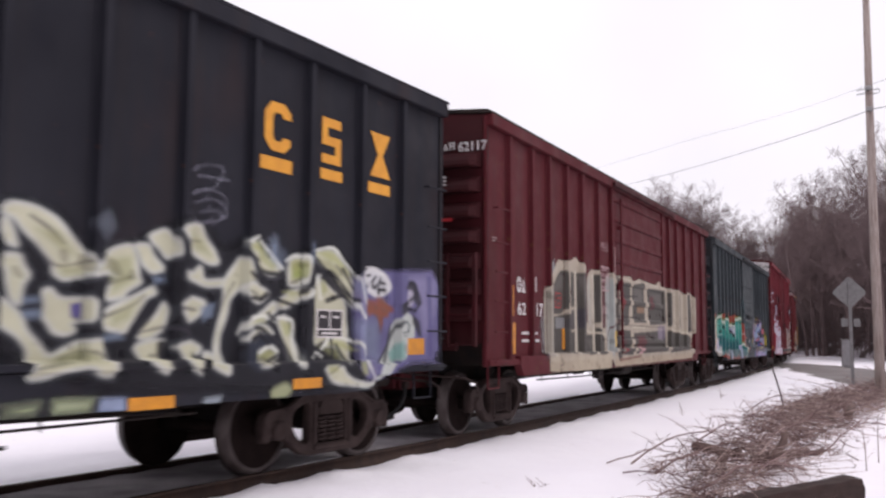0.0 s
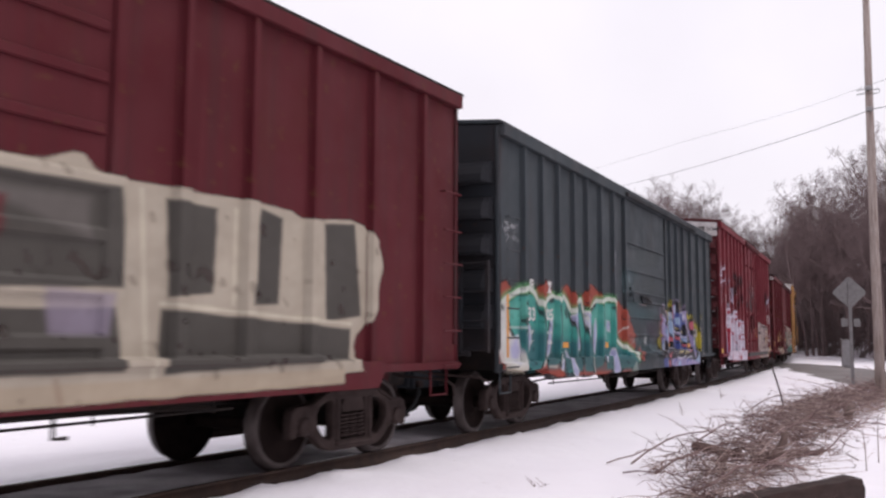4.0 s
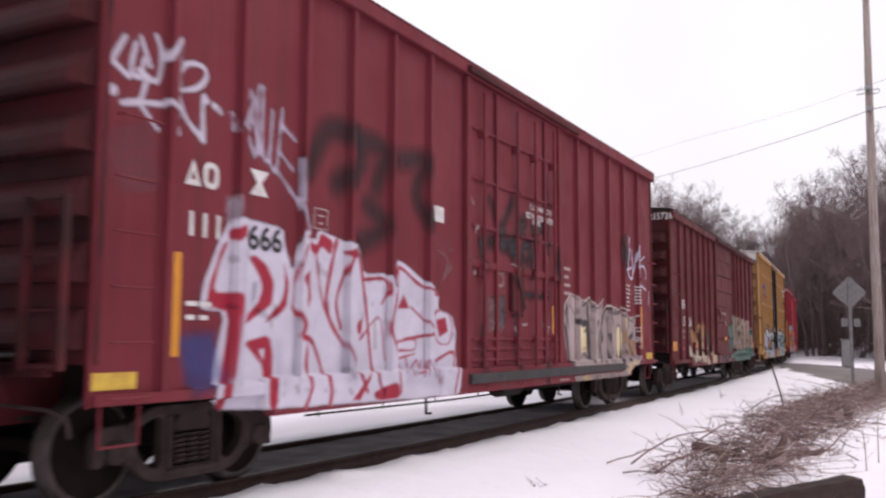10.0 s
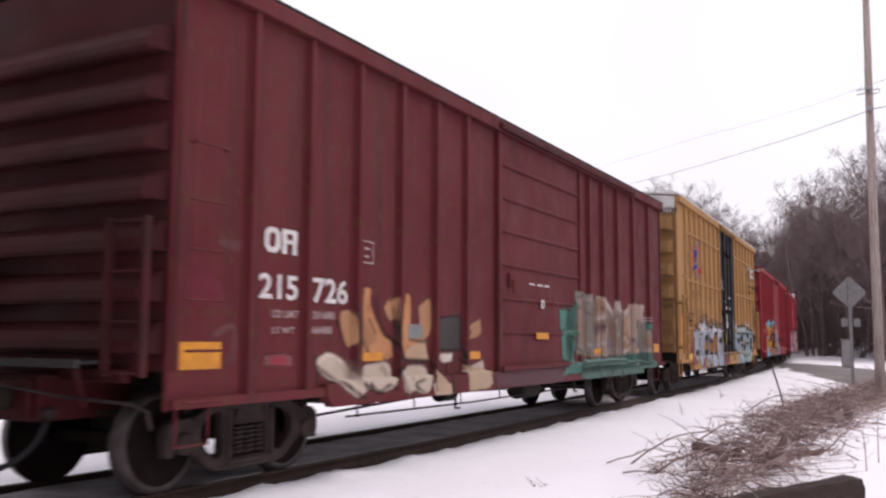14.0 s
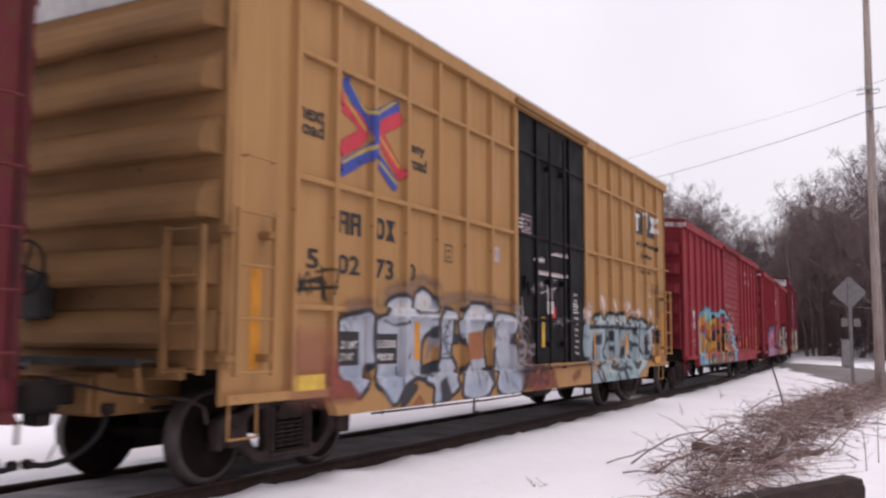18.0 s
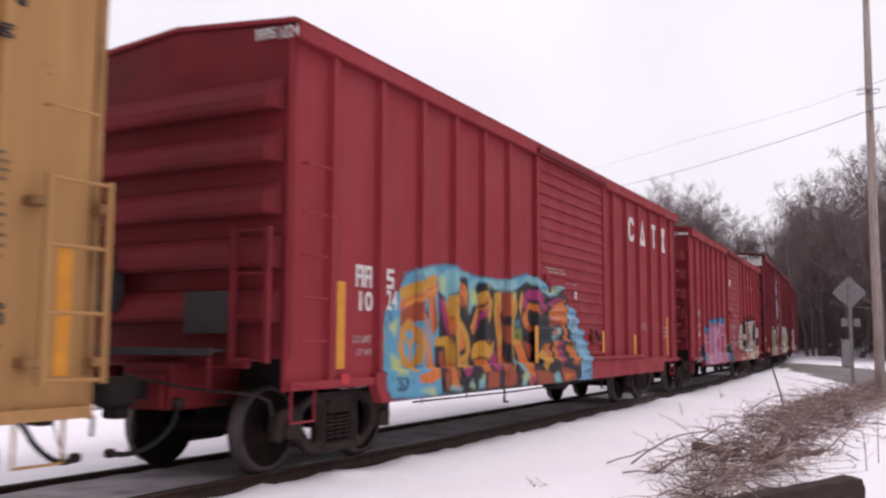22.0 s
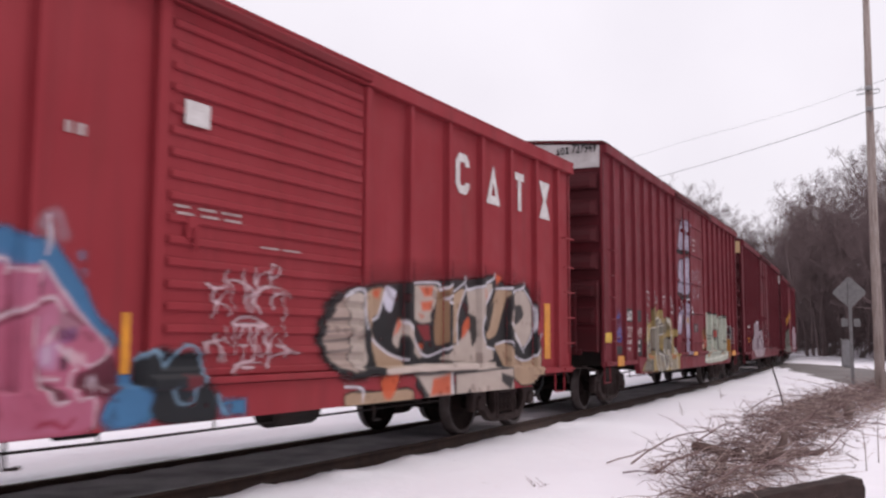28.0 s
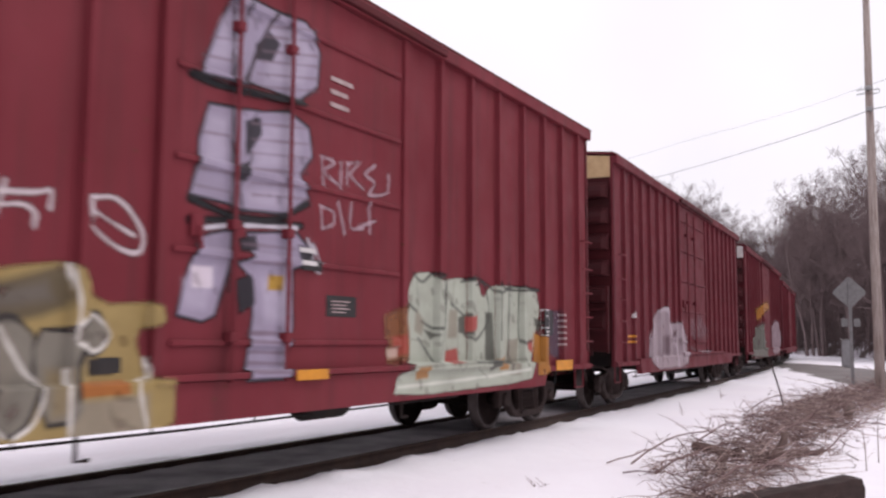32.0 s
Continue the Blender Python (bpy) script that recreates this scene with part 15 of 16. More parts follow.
def lettering_f(c):
    letters(c, "next", -6.82, 3.58, -6.4, 3.73, "ink")
    letters(c, "load", -6.83, 3.43, -6.41, 3.58, "ink")
    letters(c, "any", -4.62, 3.61, -4.28, 3.74, "ink")
    letters(c, "road", -4.66, 3.44, -4.24, 3.6, "ink")
    marks(c, "block block", -6.15, 2.5, -5.68, 2.74, "ink")
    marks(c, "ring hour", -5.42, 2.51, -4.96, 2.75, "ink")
    letters(c, "5", -6.66, 2.09, -6.46, 2.29, "ink")
    letters(c, "02", -6.13, 2.07, -5.71, 2.28, "ink")
    letters(c, "73", -5.4, 2.06, -5, 2.29, "ink")
    letters(c, "0", -4.69, 2.08, -4.49, 2.29, "ink")
    plate(c, "stencil_panel", -6.12, 1.11, -5.7, 1.47, "ink")
    plate(c, "stencil_panel", -5.4, 1.11, -4.9, 1.45, "ink")
    letters(c, "LD LMT", -6.08, 1.29, -5.73, 1.37, "white")
    letters(c, "LT WT", -6.07, 1.16, -5.81, 1.24, "white")
    letters(c, "215500", -5.36, 1.29, -4.94, 1.38, "white")
    letters(c, "70500", -5.36, 1.15, -4.99, 1.23, "white")
    plate(c, "reflector", -4.5, 1.14, -4.37, 1.6, "amber")
    plate(c, "reflector", -2.33, 1.19, -2.22, 1.57, "amber")
    plate(c, "reflector", -0.5, 1.27, -0.38, 1.75, "lemon")
    plate(c, "reflector", 2.15, 1.09, 2.25, 1.55, "amber")
    plate(c, "reflector", 4.19, 1.08, 4.31, 1.54, "amber")
    plate(c, "reflector", -7.48, 1.11, -7.34, 2.03, "amber")
    plate(c, "reflector", 7.1, 1.12, 7.22, 2.03, "amber")
    plate(c, "warning_plate", -6.92, 0.89, -6.41, 1.04, "lemon")
    outline(c, -3.74, 2.38, -3.54, 2.61, "ink", 1)
    plate(c, "paper_placard", -2.4, 2.5, -2.05, 2.72, "faded")
    plate(c, "stencil_panel", 4.84, 3.7, 6.76, 4.19, "ink")
    marks(c, "cap", 4.92, 3.75, 5.37, 4.13, "white")
    marks(c, "cap", 5.51, 3.85, 5.96, 4.21, "white")
    marks(c, "hour", 6.1, 3.83, 6.71, 4.18, "white")
    letters(c, "Rail Car Pooling", 4.88, 3.41, 6.63, 3.55, "ink")
    letters(c, "Experts", 5.39, 3.16, 6.27, 3.3, "ink")
    outline(c, 5.46, 1.18, 5.93, 1.48, "white", 2)
    plate(c, "reflector", 6.19, 0.87, 6.63, 1.03, "amber")
    plate(c, "painted_bar", 6.16, 1.03, 6.66, 1.05, "ink")
    plate(c, "painted_bar", 6.16, 0.85, 6.66, 0.87, "ink")
    letters(c, "TMS", 6.19, 1.47, 6.68, 1.62, "ink")
    letters(c, "SFL", 6.19, 1.32, 6.64, 1.46, "ink")
    bars(c, 5.36, 2.82, 6.18, 2.94, 1, 7, "ink")
    bars(c, 6.2, 1.95, 6.3, 2.33, 6, 1, "faded_ink")
    bars(c, 6.5, 1.9, 6.66, 2.38, 7, 1, "faded_ink")
    bars(c, 6.2, 2.42, 6.68, 2.66, 4, 2, "faded_ink")
    end_marks(c, "block block ring hour", 0.58, 4.64, 0.96, 4.78, "ink")
    end_letters(c, "502730", 1.05, 4.63, 1.56, 4.77, "ink")
    end_bars(c, 0.17, 3.07, 1.05, 3.21, 2, 3, "faded")
    bars(c, -1.46, 3.07, -1.18, 3.26, 3, 1, "white")
    bars(c, -0.81, 2.63, -0.29, 2.69, 1, 1, "white")
    bars(c, -0.05, 2.76, 0.74, 2.81, 1, 1, "white")
    bars(c, -0.68, 2.4, 0.66, 2.48, 1, 1, "white")
    bars(c, 0.93, 1.84, 1.23, 2.04, 4, 1, "white")
    plate(c, "paper_placard", -0.26, 1.81, 0.01, 2.02, "white")
    plate(c, "round_tag", -0.26, 2.05, -0.03, 2.18, "faded")
    plate(c, "painted_bar", -0.82, 2.62, -0.38, 2.66, "faded")
    plate(c, "painted_bar", 0.05, 2.78, 0.79, 2.83, "faded")
    plate(c, "painted_bar", -0.65, 2.44, 0.73, 2.49, "faded")
    outline(c, -1.41, 3.02, -1.03, 3.3, "faded", 2)


def lettering_g(c):
    marks(c, "block block", -6.53, 1.95, -6.19, 2.19, "white")
    marks(c, "step", -5.9, 1.96, -5.72, 2.19, "white")
    letters(c, "10", -6.45, 1.69, -6.18, 1.91, "white")
    letters(c, "24", -5.89, 1.72, -5.65, 1.95, "white")
    letters(c, "LD LMT", -6.55, 1.35, -6.2, 1.43, "faded")
    letters(c, "LT WT", -6.49, 1.21, -6.19, 1.28, "faded")
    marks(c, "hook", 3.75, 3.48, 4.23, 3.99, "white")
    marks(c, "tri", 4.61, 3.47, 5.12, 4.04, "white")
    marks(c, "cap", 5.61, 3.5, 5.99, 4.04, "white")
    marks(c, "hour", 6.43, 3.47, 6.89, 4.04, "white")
    plate(c, "reflector", 1.73, 1.16, 1.85, 1.56, "amber")
    plate(c, "reflector", 4.08, 1.08, 4.26, 1.51, "amber")
    plate(c, "reflector", 6.88, 1.04, 7.0, 1.95, "amber")
    plate(c, "reflector", -6.86, 1.08, -6.71, 1.99, "amber")
    plate(c, "reflector", -4.17, 1.07, -4.05, 1.52, "amber")
    plate(c, "reflector", -1.61, 0.98, -1.48, 1.61, "amber")
    bars(c, -1.05, 2.46, -0.2, 2.58, 2, 3, "faded")
    bars(c, -0.14, 2.33, 0.5, 2.37, 1, 2, "faded")
    marks(c, "ring", 0.19, 2.09, 0.33, 2.23, "white")
    plate(c, "reflector", -6.86, 0.93, -6.71, 1.03, "red")
    bars(c, 4.64, 1.6, 5.08, 1.77, 4, 2, "faded")
    bars(c, 6.47, 1.44, 6.92, 1.73, 3, 2, "faded")
    bars(c, -6.85, 0.86, -6.37, 0.9, 1, 2, "faded")
    end_plate(c, "", 0.39, 1.44, 1.06, 1.85, "grey_steel")
    end_marks(c, "block block step", 1.08, 4.37, 1.34, 4.48, "white")
    end_letters(c, "1024", 1.38, 4.34, 1.63, 4.47, "white")


def lettering_h(c):
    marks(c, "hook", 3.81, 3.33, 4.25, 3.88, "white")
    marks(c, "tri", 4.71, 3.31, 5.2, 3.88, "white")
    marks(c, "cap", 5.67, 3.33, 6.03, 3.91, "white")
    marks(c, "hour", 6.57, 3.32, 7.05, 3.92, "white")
    plate(c, "paper_placard", -1.03, 3.2, -0.74, 3.41, "white")
    plate(c, "reflector", -1.55, 1.11, -1.46, 1.59, "amber")
    plate(c, "reflector", 6.79, 1.09, 7.01, 1.97, "amber")
    plate(c, "reflector", -4.14, 1.1, -4.02, 1.55, "amber")
    bars(c, -1.09, 2.4, -0.26, 2.53, 2, 3, "faded")
    bars(c, -0.05, 2.21, 0.59, 2.26, 1, 2, "faded")
    marks(c, "block block", -6.64, 2.05, -6.16, 2.24, "faded")
    marks(c, "step", -5.84, 2.05, -5.68, 2.26, "faded")
    bars(c, -6.69, 1.7, -6.17, 1.94, 1, 4, "faded")
    plate(c, "reflector", -6.81, 1.17, -6.66, 2.04, "amber")
    outline(c, -3.05, 1.98, -2.81, 2.22, "faded", 1)
    bars(c, -2.15, 2.83, -1.95, 3.08, 1, 2, "faded")
    end_marks(c, "block block step", 0.99, 4.21, 1.21, 4.33, "white")
    end_bars(c, 1.25, 4.2, 1.53, 4.32, 1, 4, "white")


def lettering_i(c):
    plate(c, "stencil_panel", -5.96, 1.77, -5.41, 2.04, "ink")
    plate(c, "stencil_panel", -5.22, 1.78, -4.66, 2.03, "ink")
    marks(c, "tri ring", -5.84, 1.8, -5.44, 2, "white")
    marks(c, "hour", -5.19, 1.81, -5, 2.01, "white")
    letters(c, "727", -5.96, 1.45, -5.41, 1.67, "faded")
    letters(c, "949", -5.19, 1.45, -4.64, 1.66, "faded")
    letters(c, "LD LMT", -5.88, 1.31, -5.49, 1.39, "white")
    letters(c, "LT WT", -5.88, 1.17, -5.57, 1.24, "white")
    plate(c, "stencil_panel", -5.2, 1.05, -4.63, 1.41, "ink")
    letters(c, "195400", -5.09, 1.3, -4.76, 1.38, "white")
    letters(c, "72600", -5.11, 1.14, -4.81, 1.23, "white")
    plate(c, "stencil_panel", -4.29, 1.74, -4.05, 1.98, "ink")
    outline(c, -4.28, 1.75, -4.07, 1.96, "white", 1)
    letters(c, "F", -4.22, 1.78, -4.14, 1.87, "white")
    plate(c, "stencil_panel", 0.89, 1.62, 1.42, 1.84, "ink")
    bars(c, 0.97, 1.65, 1.34, 1.8, 4, 1, "faded")
    plate(c, "reflector", 0.32, 0.99, 0.82, 1.09, "amber")
    plate(c, "reflector", 6.99, 0.9, 7.68, 1.06, "amber")
    plate(c, "warning_plate", -7.42, 1.34, -6.94, 1.53, "lemon")
    plate(c, "reflector", -6.76, 0.88, -6.32, 1.08, "amber")
    plate(c, "stencil_panel", -6.74, 1.11, -6.22, 1.27, "ink")
    outline(c, 6.49, 1.45, 6.84, 1.87, "white", 2)
    bars(c, 7.19, 1.27, 7.59, 1.85, 6, 1, "faded")
    plate(c, "stencil_panel", -1.91, 1.12, -1.68, 1.24, "ink")
    bars(c, 0.44, 2.08, 0.76, 2.34, 2, 1, "white")
    bars(c, 0.9, 3.79, 1.38, 4.21, 3, 1, "faded")
    plate(c, "stencil_panel", 0.44, 2.07, 0.76, 2.18, "ink")
    end_marks(c, "tri ring hour", 0.62, 5, 0.9, 5.14, "ink")
    end_letters(c, "727949", 0.95, 5, 1.44, 5.19, "ink")


def lettering_j(c):
    marks(c, "tri ring", -5.63, 1.86, -5.25, 2, "white")
    bars(c, -6.02, 1.3, -5.29, 1.53, 2, 1, "amber")


for key, write_on in (("a", lettering_a), ("b", lettering_b), ("c", lettering_c), ("d", lettering_d), ("e", lettering_e), ("f", lettering_f), ("g", lettering_g), ("h", lettering_h), ("i", lettering_i), ("j", lettering_j)):
    write_on(SPECS[key])


# ---- the wood, the pole, the sign and the brush ----
def sticks(segs, sides=3):
    """Many tapered bars as one mesh: segs are (x0, y0, z0, x1, y1, z1, r0, r1)."""
    s = np.asarray(segs, float)
    a, b = s[:, 0:3], s[:, 3:6]
    d = b - a
    d /= np.linalg.norm(d, axis=1, keepdims=True) + 1e-9
    h = np.where(np.abs(d[:, 2:3]) < 0.9, np.array([[0, 0, 1.0]]), np.array([[1.0, 0, 0]]))
    e1 = np.cross(d, h)
    e1 /= np.linalg.norm(e1, axis=1, keepdims=True)
    e2 = np.cross(d, e1)
    v = []
    for p, r in ((a, s[:, 6:7]), (b, s[:, 7:8])):
        for k in range(sides):
            t = 2 * math.pi * k / sides
            v.append(p + (e1 * math.cos(t) + e2 * math.sin(t)) * r)
    v = np.stack(v, 1)
    n = len(s)
    base = np.arange(n)[:, None] * 2 * sides
    f = np.concatenate([base + np.array([[k, (k + 1) % sides, sides + (k + 1) % sides, sides + k]]) for k in range(sides)])
    return v.reshape(-1, 3), f


def grow(rng, p, d, length, r, level, out):
    """A limb in short bent pieces that bears thinner limbs."""
    n = (6, 5, 4, 3)[level]
    step = length / n
    for i in range(n):
        jit = rng.normal(0, (0.05, 0.16, 0.2, 0.25)[level], 3)
        d = d + jit + np.array([0, 0, (0.03, 0.10, 0.06, 0.0)[level]])
        d = d / np.linalg.norm(d)
        q = p + d * step
        r1 = r * (0.84 if level else 0.86)
        out[level].append((*p, *q, r, r1))
        if level < 3 and (level or i > 0):
            for _ in range((2, 2, 3)[level]):
                az = rng.uniform(0, 2 * math.pi)
                side = np.cross(d, np.array([math.cos(az), math.sin(az), 0.3]))
                side /= np.linalg.norm(side) + 1e-9
                lean = rng.uniform(0.5, 1.0)
                nd = d * (1 - lean * 0.6) + side * lean
                grow(rng, q, nd / np.linalg.norm(nd), length * rng.uniform(0.34, 0.55) * (1 - 0.35 * i / n), r1 * rng.uniform(0.4, 0.6), level + 1, out)
        p, r = q, r1


def bare_tree(seed, height):
    rng = np.random.RandomState(seed)
    out = [[], [], [], []]
    grow(rng, np.zeros(3), np.array([0, 0, 1.0]), height * 0.85, height * 0.013, 0, out)
    trunk = arrays("trunk", *sticks(out[0] + out[1], 6))
    fine = [(*s[:6], max(s[6], 0.013), max(s[7], 0.011)) for s in out[2] + out[3]]
    crown = arrays("crown", *sticks(fine, 3))
    return trunk, crown


RB = ((-70, -5, 12, 21, 24, 26.5, 36, 70), (150, 150, 142, 118, 106, 84, 72, 60))


def wood_edge(az):
    return float(np.interp(az, *RB))


def wood_rise(r, az):
    k = max(0.0, r - wood_edge(az))
    return -0.2 + 0.16 * k - 0.0006 * k * k if k < 130 else 10.5


def build_wood():
    az = np.linspace(-70, 70, 141)
    rr = np.concatenate([np.linspace(0, 60, 31), np.linspace(65, 130, 10)])
    v = []
    for a in az:
        for k in rr:
            r = wood_edge(a) + k
            v.append((r * math.sin(radians(a)), r * math.cos(radians(a)), wood_rise(r, a) + 0.3 * noise.noise(Vector((r * 0.2, a * 0.3, 0))) * min(1, k / 6) + (0.05 if k else -0.3)))
    w = len(rr)
    f = [(i * w + j, (i + 1) * w + j, (i + 1) * w + j + 1, i * w + j + 1) for i in range(len(az) - 1) for j in range(w - 1)]
    tagged(part_of("wooded_bank", arrays("wooded_bank", v, f), "litter", smooth=True), "brown leaf litter with snow patches under bare trees", "woodland floor", kind="structure")
    kinds = []
    for s, h in ((1, 15.0), (2, 17.0), (3, 13.0), (4, 16.0), (5, 18.0)):
        tree = tagged(new("bare_tree"), "leafless winter tree with a dense tangle of twigs", "tree", "trees of the wood")
        trunk, crown = bare_tree(s, h)
        part_of("trunk", trunk, "bark", tree)
        part_of("crown", crown, "twig", tree)
        kinds.append((tree, h))
    rng = random.Random(7)
    spots = []
    for i in range(236):
        a = rng.uniform(11, 31) if i % 4 else rng.uniform(5, 16)
        r = wood_edge(a) + (rng.uniform(0.5, 14) if i % 3 else rng.uniform(10, 50))
        spots.append((a, r))
    spots += [(22.1 + 0.34 * i, 101 + (i * 37) % 17) for i in range(4)] + [(12.4 + 0.45 * i, 128 + (i * 23) % 13) for i in range(5)]
    spots += [(15.0, 118), (13.3, 125), (16.5, 112), (24.5, 96), (25.8, 86), (26.4, 83), (23.0, 104)]
    for i, (a, r) in enumerate(spots):
        tree, h = kinds[i % 5]
        k = rng.uniform(0.85, 1.12) * (0.92 if a > 24.3 else 1.0 if a > 22.6 else float(np.interp(a, (5, 12, 16, 17.2, 19.2, 21, 22.6), (1.0, 1.15, 1.15, 0.95, 0.82, 0.88, 0.95))))
        m = pose(r * math.sin(radians(a)), r * math.cos(radians(a)), wood_rise(r, a) - 0.2, rng.uniform(-4, 4), rng.uniform(-4, 4), rng.uniform(0, 360))
        if i < 5:
            tree.matrix_basis = m
            continue
        o = copy_thing(tree, m)
        o.scale = (k, k, k)
    # saplings and undergrowth, too many to count
    segs = []
    g = np.random.RandomState(11)
    for i in range(4600):
        a = g.uniform(9, 31)
        r = wood_edge(a) + abs(g.normal(0, 16)) + 0.3
        x, y, z = r * math.sin(radians(a)), r * math.cos(radians(a)), wood_rise(r, a) - 0.1
        h = g.uniform(1.0, 5.5) if i % 3 else g.uniform(4, 9)
        p = np.array([x, y, z])
        d = np.array([g.normal(0, 0.18), g.normal(0, 0.18), 1.0])
        for k in range(3):
            q = p + d * h / 3
            segs.append((*p, *q, 0.035 * (1 - k * 0.25), 0.035 * (0.75 - k * 0.22)))
            for _ in range(2):
                e = d * 0.4 + g.normal(0, 0.5, 3)
                segs.append((*q, *(q + e * h * 0.22), 0.018, 0.010))
            p, d = q, d + g.normal(0, 0.2, 3) * np.array([1, 1, 0.2])
    tagged(part_of("undergrowth", arrays("undergrowth", *sticks(segs)), "bark"), "thicket of leafless saplings and brambles along the wood", "undergrowth", kind="stuff")


def build_pole():
    pole = tagged(new("utility_pole"), "tall weathered wooden utility pole with cable fittings", "utility pole")
    part("shaft", tube(bmesh.new(), [(13.12, 27, -0.4), (13.12, 27, 4), (13.16, 27, 9), (13.2, 27, 13.2)], 0.15, 14, 0.62), "pole", pole, smooth=True)
    bm = bmesh.new()
    for x0, k in ((12.9, 0.5), (13.25, 0.7)):
        tube(bm, [(x0 + 0.24 * k * math.cos(a), 26.9 + 0.24 * math.sin(a), 9.16 - 0.02 * a) for a in np.linspace(0, 11, 34)], 0.008, 5)
    part("cable_coil", bm, "hose", pole, "slack loops of black cable")
    for z in (8.40, 9.06):
        part("clamp", box(bmesh.new(), 12.96, 13.16, 26.75, 26.86, z, z + 0.15, 0.02), "galv", pole)
    for name, r, pts in (("overhead_cable", 0.010, ((13.06, 26.8, 8.44), (13.2, 30.5, 8.8), (13.0, 35, 9.18), (12.32, 45, 10.06), (10.8, 58, 11.2))), ("overhead_wire", 0.0045, ((12.98, 26.8, 9.2), (12.84, 31, 9.64), (12.55, 37, 10.4), (11.69, 42, 10.9), (8.68, 58, 12.2))), ("overhead_cable", 0.010, ((13.06, 26.8, 8.46), (22, 20.5, 9.0), (40, 8, 10.2))), ("overhead_wire", 0.0045, ((13.0, 26.8, 9.2), (20, 22, 10.9), (40, 8, 13.9)))):
        bm = bmesh.new()
        q = rounded(np.array(pts, float), 8)
        tube(bm, [tuple(p) for p in q], r, 5)
        tagged(part(name, bm, "hose"), "thin dark line strung from the wooden pole", "cable")


def build_sign():
    sign = tagged(new("road_sign"), "back of a grey diamond road sign on a steel post", "road sign")
    bm = bmesh.new()
    box(bm, -0.43, 0.43, -0.004, 0.004, -0.43, 0.43)
    bmesh.ops.bevel(bm, geom=[e for e in bm.edges if abs(e.verts[0].co.y - e.verts[1].co.y) > 0.004], offset=0.05, segments=3, affect="EDGES")
    for v in bm.verts:
        x, z = v.co.x, v.co.z
        v.co.x, v.co.z = (x - z) * 0.7071, (x + z) * 0.7071
    part("diamond_plate", bm, "tarnish", sign).matrix_basis = pose(0, 0, 3.48)
    bm = bmesh.new()
    box(bm, -0.04, 0.04, -0.045, -0.012, 0, 3.95)
    box(bm, -0.055, -0.04, -0.05, -0.006, 0, 3.95)
    box(bm, 0.04, 0.055, -0.05, -0.006, 0, 3.95)
    part("post", bm, "tarnish", sign)
    for x in (-0.2, 0.22):
        bm = bmesh.new()
        box(bm, x - 0.12, x + 0.12, -0.01, 0.0, 2.22, 2.52, 0.003)
        part("small_plate", bm, "tarnish", sign)
    sign.matrix_basis = pose(15.03, 33.0, -0.3, 0, 0, -14)
    cab = tagged(new("equipment_box"), "pale grey metal equipment box on a low plinth", "utility box")
    bm = bmesh.new()
    box(bm, -0.27, 0.27, -0.22, 0.22, 0.3, 1.74, 0.03)
    part("case", bm, "casing", cab)
    bm = bmesh.new()
    box(bm, -0.3, 0.3, -0.25, 0.25, 1.74, 1.80, 0.01)
    part("lid", bm, "galv", cab)
    bm = bmesh.new()
    box(bm, -0.2, 0.2, -0.15, 0.15, 0, 0.3)
    part("plinth", bm, "casing", cab)
    cab.matrix_basis = pose(22.5, 50.0, -0.3, 0, 0, -20)


BELT = np.array([(2.6, 8.3), (3.05, 10.2), (4.3, 12.8), (6.0, 16.0), (8.7, 20.8), (12.0, 25.8), (17.0, 33)])


def belt_point(k, side):
    """A point of the brush belt: k from 0 to 1 along it, side across it."""
    q = k * (len(BELT) - 1)
    i = min(int(q), len(BELT) - 2)
    a, b = BELT[i], BELT[i + 1]
    d = (b - a) / np.linalg.norm(b - a)
    p = a + (b - a) * (q - i)
    return p + np.array([d[1], -d[0]]) * side


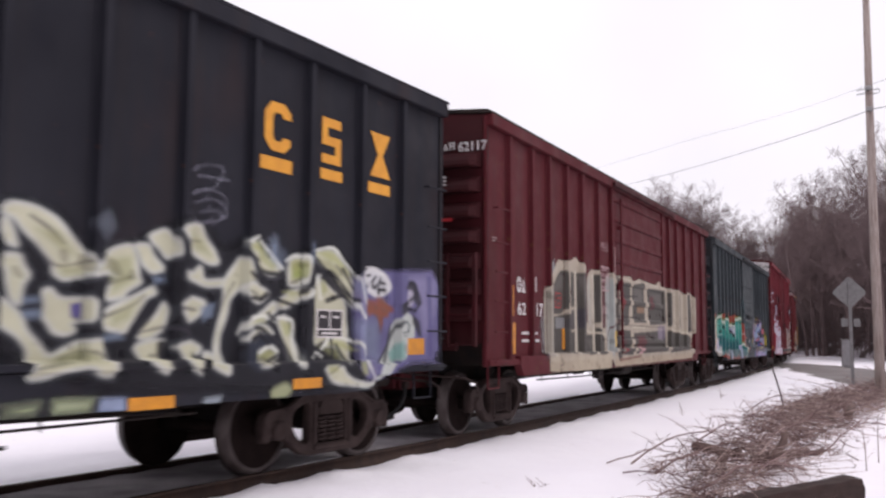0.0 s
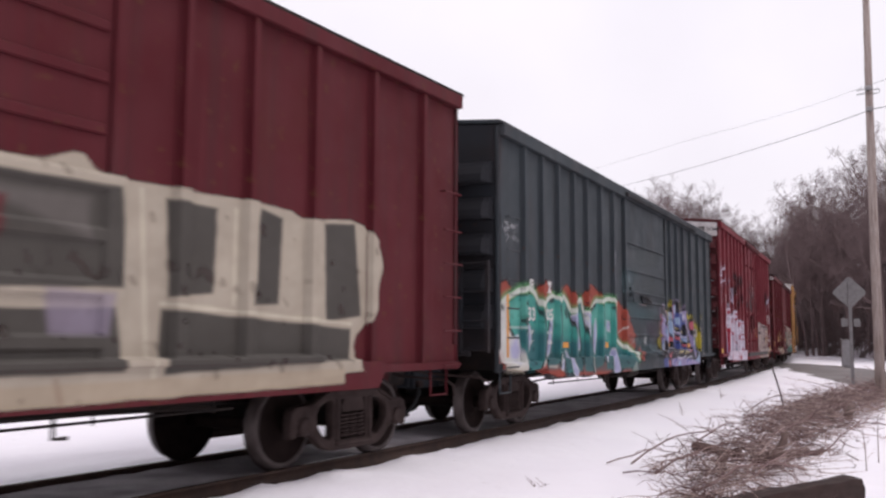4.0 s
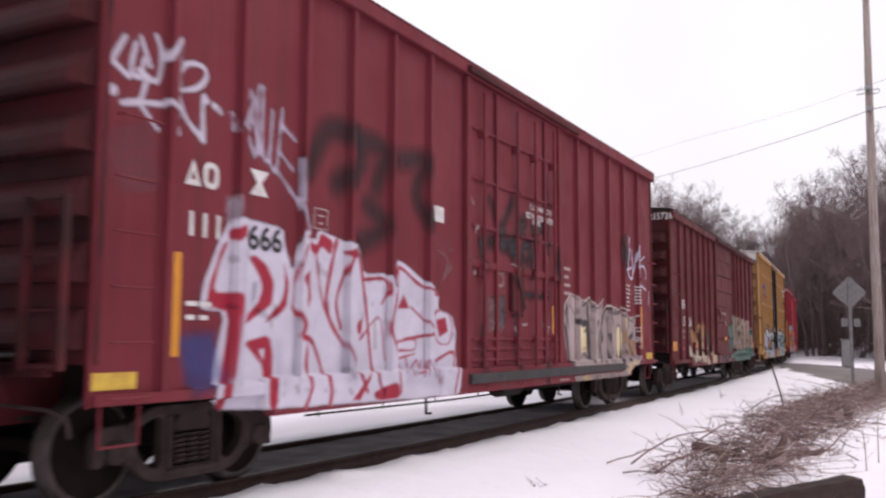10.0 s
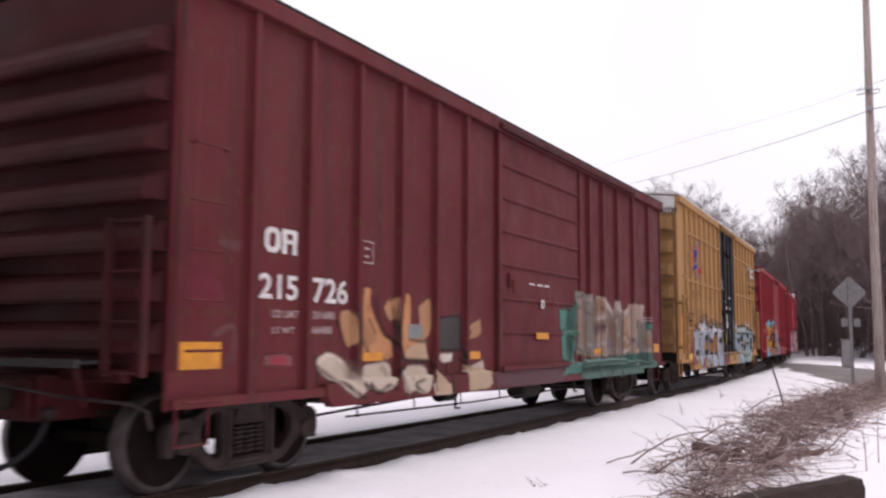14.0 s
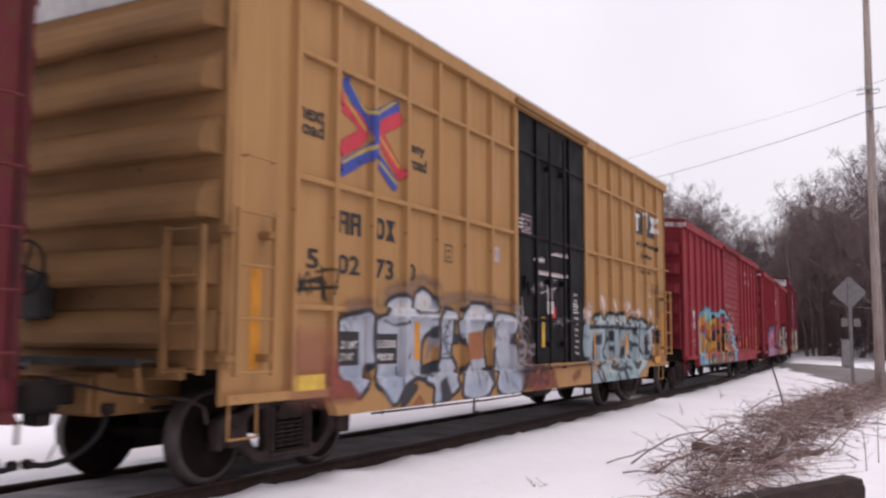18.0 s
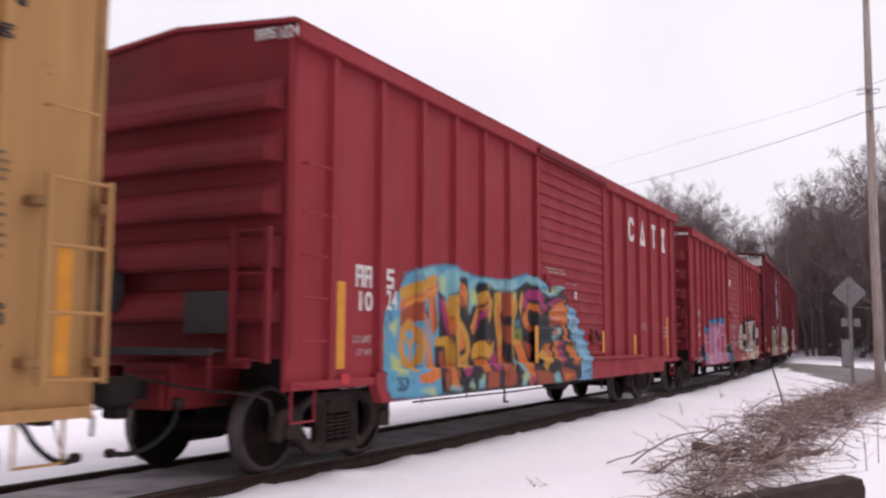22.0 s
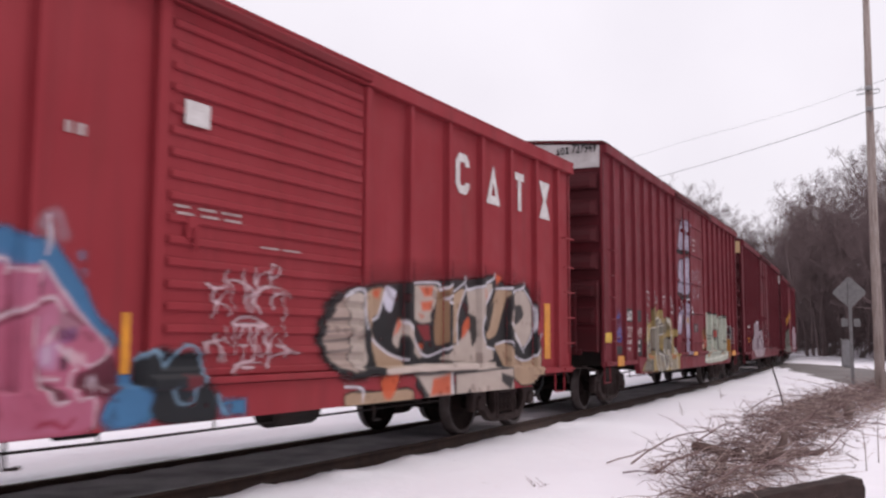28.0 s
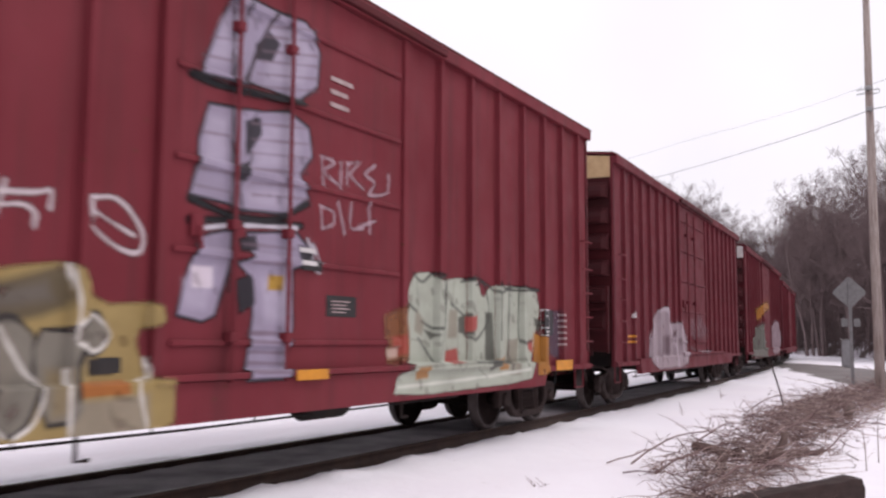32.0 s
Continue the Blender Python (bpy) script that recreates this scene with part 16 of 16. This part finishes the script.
def build_brush():
    g = np.random.RandomState(5)
    for name, material, n, r0, label in (("brush_pile", "brush", 2600, 0.0075, "heap of tangled brown cut brush lying on snow"), ("dead_stems", "straw", 2400, 0.0065, "pale dead stems strewn through the brush heap")):
        segs = []
        for i in range(n):
            k = g.uniform(0.0, 1.0) ** 1.2
            wide = 0.85 + 0.7 * k
            off = g.normal(0, 0.40) * wide
            p = belt_point(k, off)
            if k < 0.5 and noise.noise(Vector((p[0] * 1.3, p[1] * 1.3, 8))) < (0.12 if k < 0.22 else 0.03):
                continue
            heap = max(0.02, 0.42 * math.exp(-(off / (wide * 0.75)) ** 2) * (0.65 + 0.5 * noise.noise(Vector((p[0] * 0.9, p[1] * 0.9, 3)))))
            z = -0.24 + g.uniform(0.0, 1.0) * heap
            a = math.atan2(2, 1) + g.normal(0, 0.55) + (math.pi if g.rand() < 0.5 else 0)
            length = g.uniform(0.3, 1.25) * (0.7 + 0.6 * k)
            rise = g.normal(0.04, 0.2)
            bend = g.normal(0, 0.35)
            q = np.array([p[0], p[1], z])
            rr = r0 * g.uniform(0.5, 1.5) * (1 + 0.6 * k)
            for s in range(4):
                d = np.array([math.cos(a), math.sin(a), rise])
                e = q + d * length / 4
                e[2] = max(e[2], -0.25)
                segs.append((*q, *e, rr * (1 - s * 0.2), rr * (0.8 - s * 0.2)))
                if s and g.rand() < 0.5:
                    t = e + (d + g.normal(0, 0.6, 3)) * length * 0.16
                    t[2] = max(t[2], -0.25)
                    segs.append((*e, *t, rr * 0.5, rr * 0.25))
                q, a, rise = e, a + bend * 0.4, rise - 0.10
        tagged(part_of(name, arrays(name, *sticks(segs)), material), label, "brush", kind="stuff")
    # long bowed branches on top of the heap
    rng = random.Random(4)
    arcs = [((2.35, 11.2), (4.3, 12.9), 0.42), ((2.1, 11.6), (3.4, 12.0), 0.22), ((2.2, 10.9), (3.0, 10.2), 0.12), ((2.5, 10.6), (4.6, 12.2), 0.35), ((3.1, 9.6), (5.4, 12.6), 0.3), ((4.2, 12.6), (7.0, 15.2), 0.4), ((5.0, 14.8), (6.8, 18.0), 0.35), ((6.2, 16.0), (9.0, 19.0), 0.4), ((7.0, 20.5), (9.4, 22.6), 0.35), ((8.6, 21.0), (12.2, 24.0), 0.45), ((3.6, 13.2), (5.6, 16.0), 0.3), ((2.6, 9.4), (4.4, 11.0), 0.25), ((9.8, 24.6), (13.4, 29.0), 0.4), ((5.2, 12.4), (8.2, 16.6), 0.3)]
    for (x0, y0), (x1, y1), h in arcs:
        bm = bmesh.new()
        pts = []
        for i in range(9):
            t = i / 8
            pts.append((x0 + (x1 - x0) * t + rng.uniform(-0.04, 0.04), y0 + (y1 - y0) * t + rng.uniform(-0.04, 0.04), -0.24 + h * math.sin(math.pi * (0.1 + 0.8 * t)) + rng.uniform(-0.02, 0.02)))
        tube(bm, pts, rng.uniform(0.009, 0.016), 6, 0.4)
        for i in (2, 4, 5, 6):
            p = Vector(pts[i])
            q = p + Vector((rng.uniform(-0.4, 0.4), rng.uniform(-0.4, 0.5), rng.uniform(0.0, 0.25)))
            tube(bm, [p, (p + q) / 2 + Vector((0, 0, 0.03)), q], 0.005, 4, 0.4)
        tagged(part("fallen_branch", bm, "brush"), "bowed brown branch lying across the brush heap", "branch", "branches on the heap")


def build_timbers():
    bm = bmesh.new()
    n = 14
    rows = []
    rng = random.Random(3)
    for i in range(n + 1):
        x = -1.35 + 2.7 * i / n
        rows.append([bm.verts.new((x + rng.uniform(-0.02, 0.02) * (i in (0, n)), y + rng.uniform(-0.012, 0.012), z + rng.uniform(-0.014, 0.014))) for y, z in ((-0.125, -0.12), (-0.135, 0.0), (-0.115, 0.115), (0.0, 0.13), (0.115, 0.11), (0.135, 0.0), (0.125, -0.12))])
    for a, b in zip(rows, rows[1:]):
        for k in range(7):
            bm.faces.new((a[k], b[k], b[(k + 1) % 7], a[(k + 1) % 7]))
    bm.faces.new(rows[0])
    bm.faces.new(rows[-1][::-1])
    bmesh.ops.recalc_face_normals(bm, faces=bm.faces[:])
    t = tagged(part("old_sleeper", bm, "timber"), "rotten dark brown railway sleeper lying in the brush", "timber")
    t.matrix_basis = pose(3.06, 8.6, -0.14, 0, -2, 32)
    for (x, y, z, rz, ry, l, r) in ((4.45, 11.9, 0.02, 40, -50, 0.36, 0.055), (4.30, 11.55, -0.06, 8, -6, 0.75, 0.065), (3.55, 11.75, -0.02, -22, 8, 0.62, 0.06), (4.85, 11.95, -0.08, 12, -8, 0.4, 0.045), (3.45, 11.2, -0.08, 70, -14, 0.55, 0.07), (8.3, 18.4, -0.04, 60, -10, 0.8, 0.09)):
        bm = bmesh.new()
        tube(bm, [(-l / 2, 0, 0), (-l / 6, 0.015, 0.01), (l / 6, -0.01, 0), (l / 2, 0.01, 0.01)], r, 9, 0.85)
        o = tagged(part("cut_log", bm, "log", smooth=True), "short weathered cut log lying in the brush heap", "log", "cut logs")
        o.matrix_basis = pose(x, y, z, 0, ry, rz)
    o = tagged(part("leaning_stake", tube(bmesh.new(), [(8.36, 22, -0.4), (8.22, 22, 0.2), (8.04, 22, 0.82)], 0.022, 6, 0.8), "timber"), "thin dark stake leaning in the snow", "stake")
    rng = random.Random(9)
    for x, y in ((5.55, 11.9), (6.05, 12.6), (1.1, 9.7), (0.98, 9.55), (4.9, 18.5), (7.4, 24.0)):
        bm = bmesh.new()
        h = rng.uniform(0.25, 0.75) if x > 3 else 0.12
        pts = [(0, 0, -0.05), (rng.uniform(-0.02, 0.02), 0, h * 0.5), (rng.uniform(-0.05, 0.05), 0, h)]
        tube(bm, pts, 0.007, 5, 0.5)
        for k in range(4):
            z = h * rng.uniform(0.35, 0.95)
            tube(bm, [(0, 0, z), (rng.uniform(-0.14, 0.14), rng.uniform(-0.1, 0.1), z + rng.uniform(0.0, 0.1))], 0.004, 4, 0.5)
        o = tagged(part("dry_weed", bm, "brush"), "thin dry weed stalk standing in the snow", "weed", "dry weeds")
        o.matrix_basis = pose(x, y, -0.24)


build_wood()
build_pole()
build_sign()
build_brush()
build_timbers()


# ---- what moves ----
def motions():
    for car, n in CARS:
        walk(car, [(t, car_pose(n, t)) for t in np.arange(0, 32.01, 0.5).tolist()])
    for w, u in ROLLERS:
        walk(w, [(t, pose(u, 0, WHEEL) @ Matrix.Rotation(-float(spline(WAY_T, WAY_D, t)) / WHEEL, 4, "Y")) for t in np.linspace(0, 32, 241).tolist()])


motions()
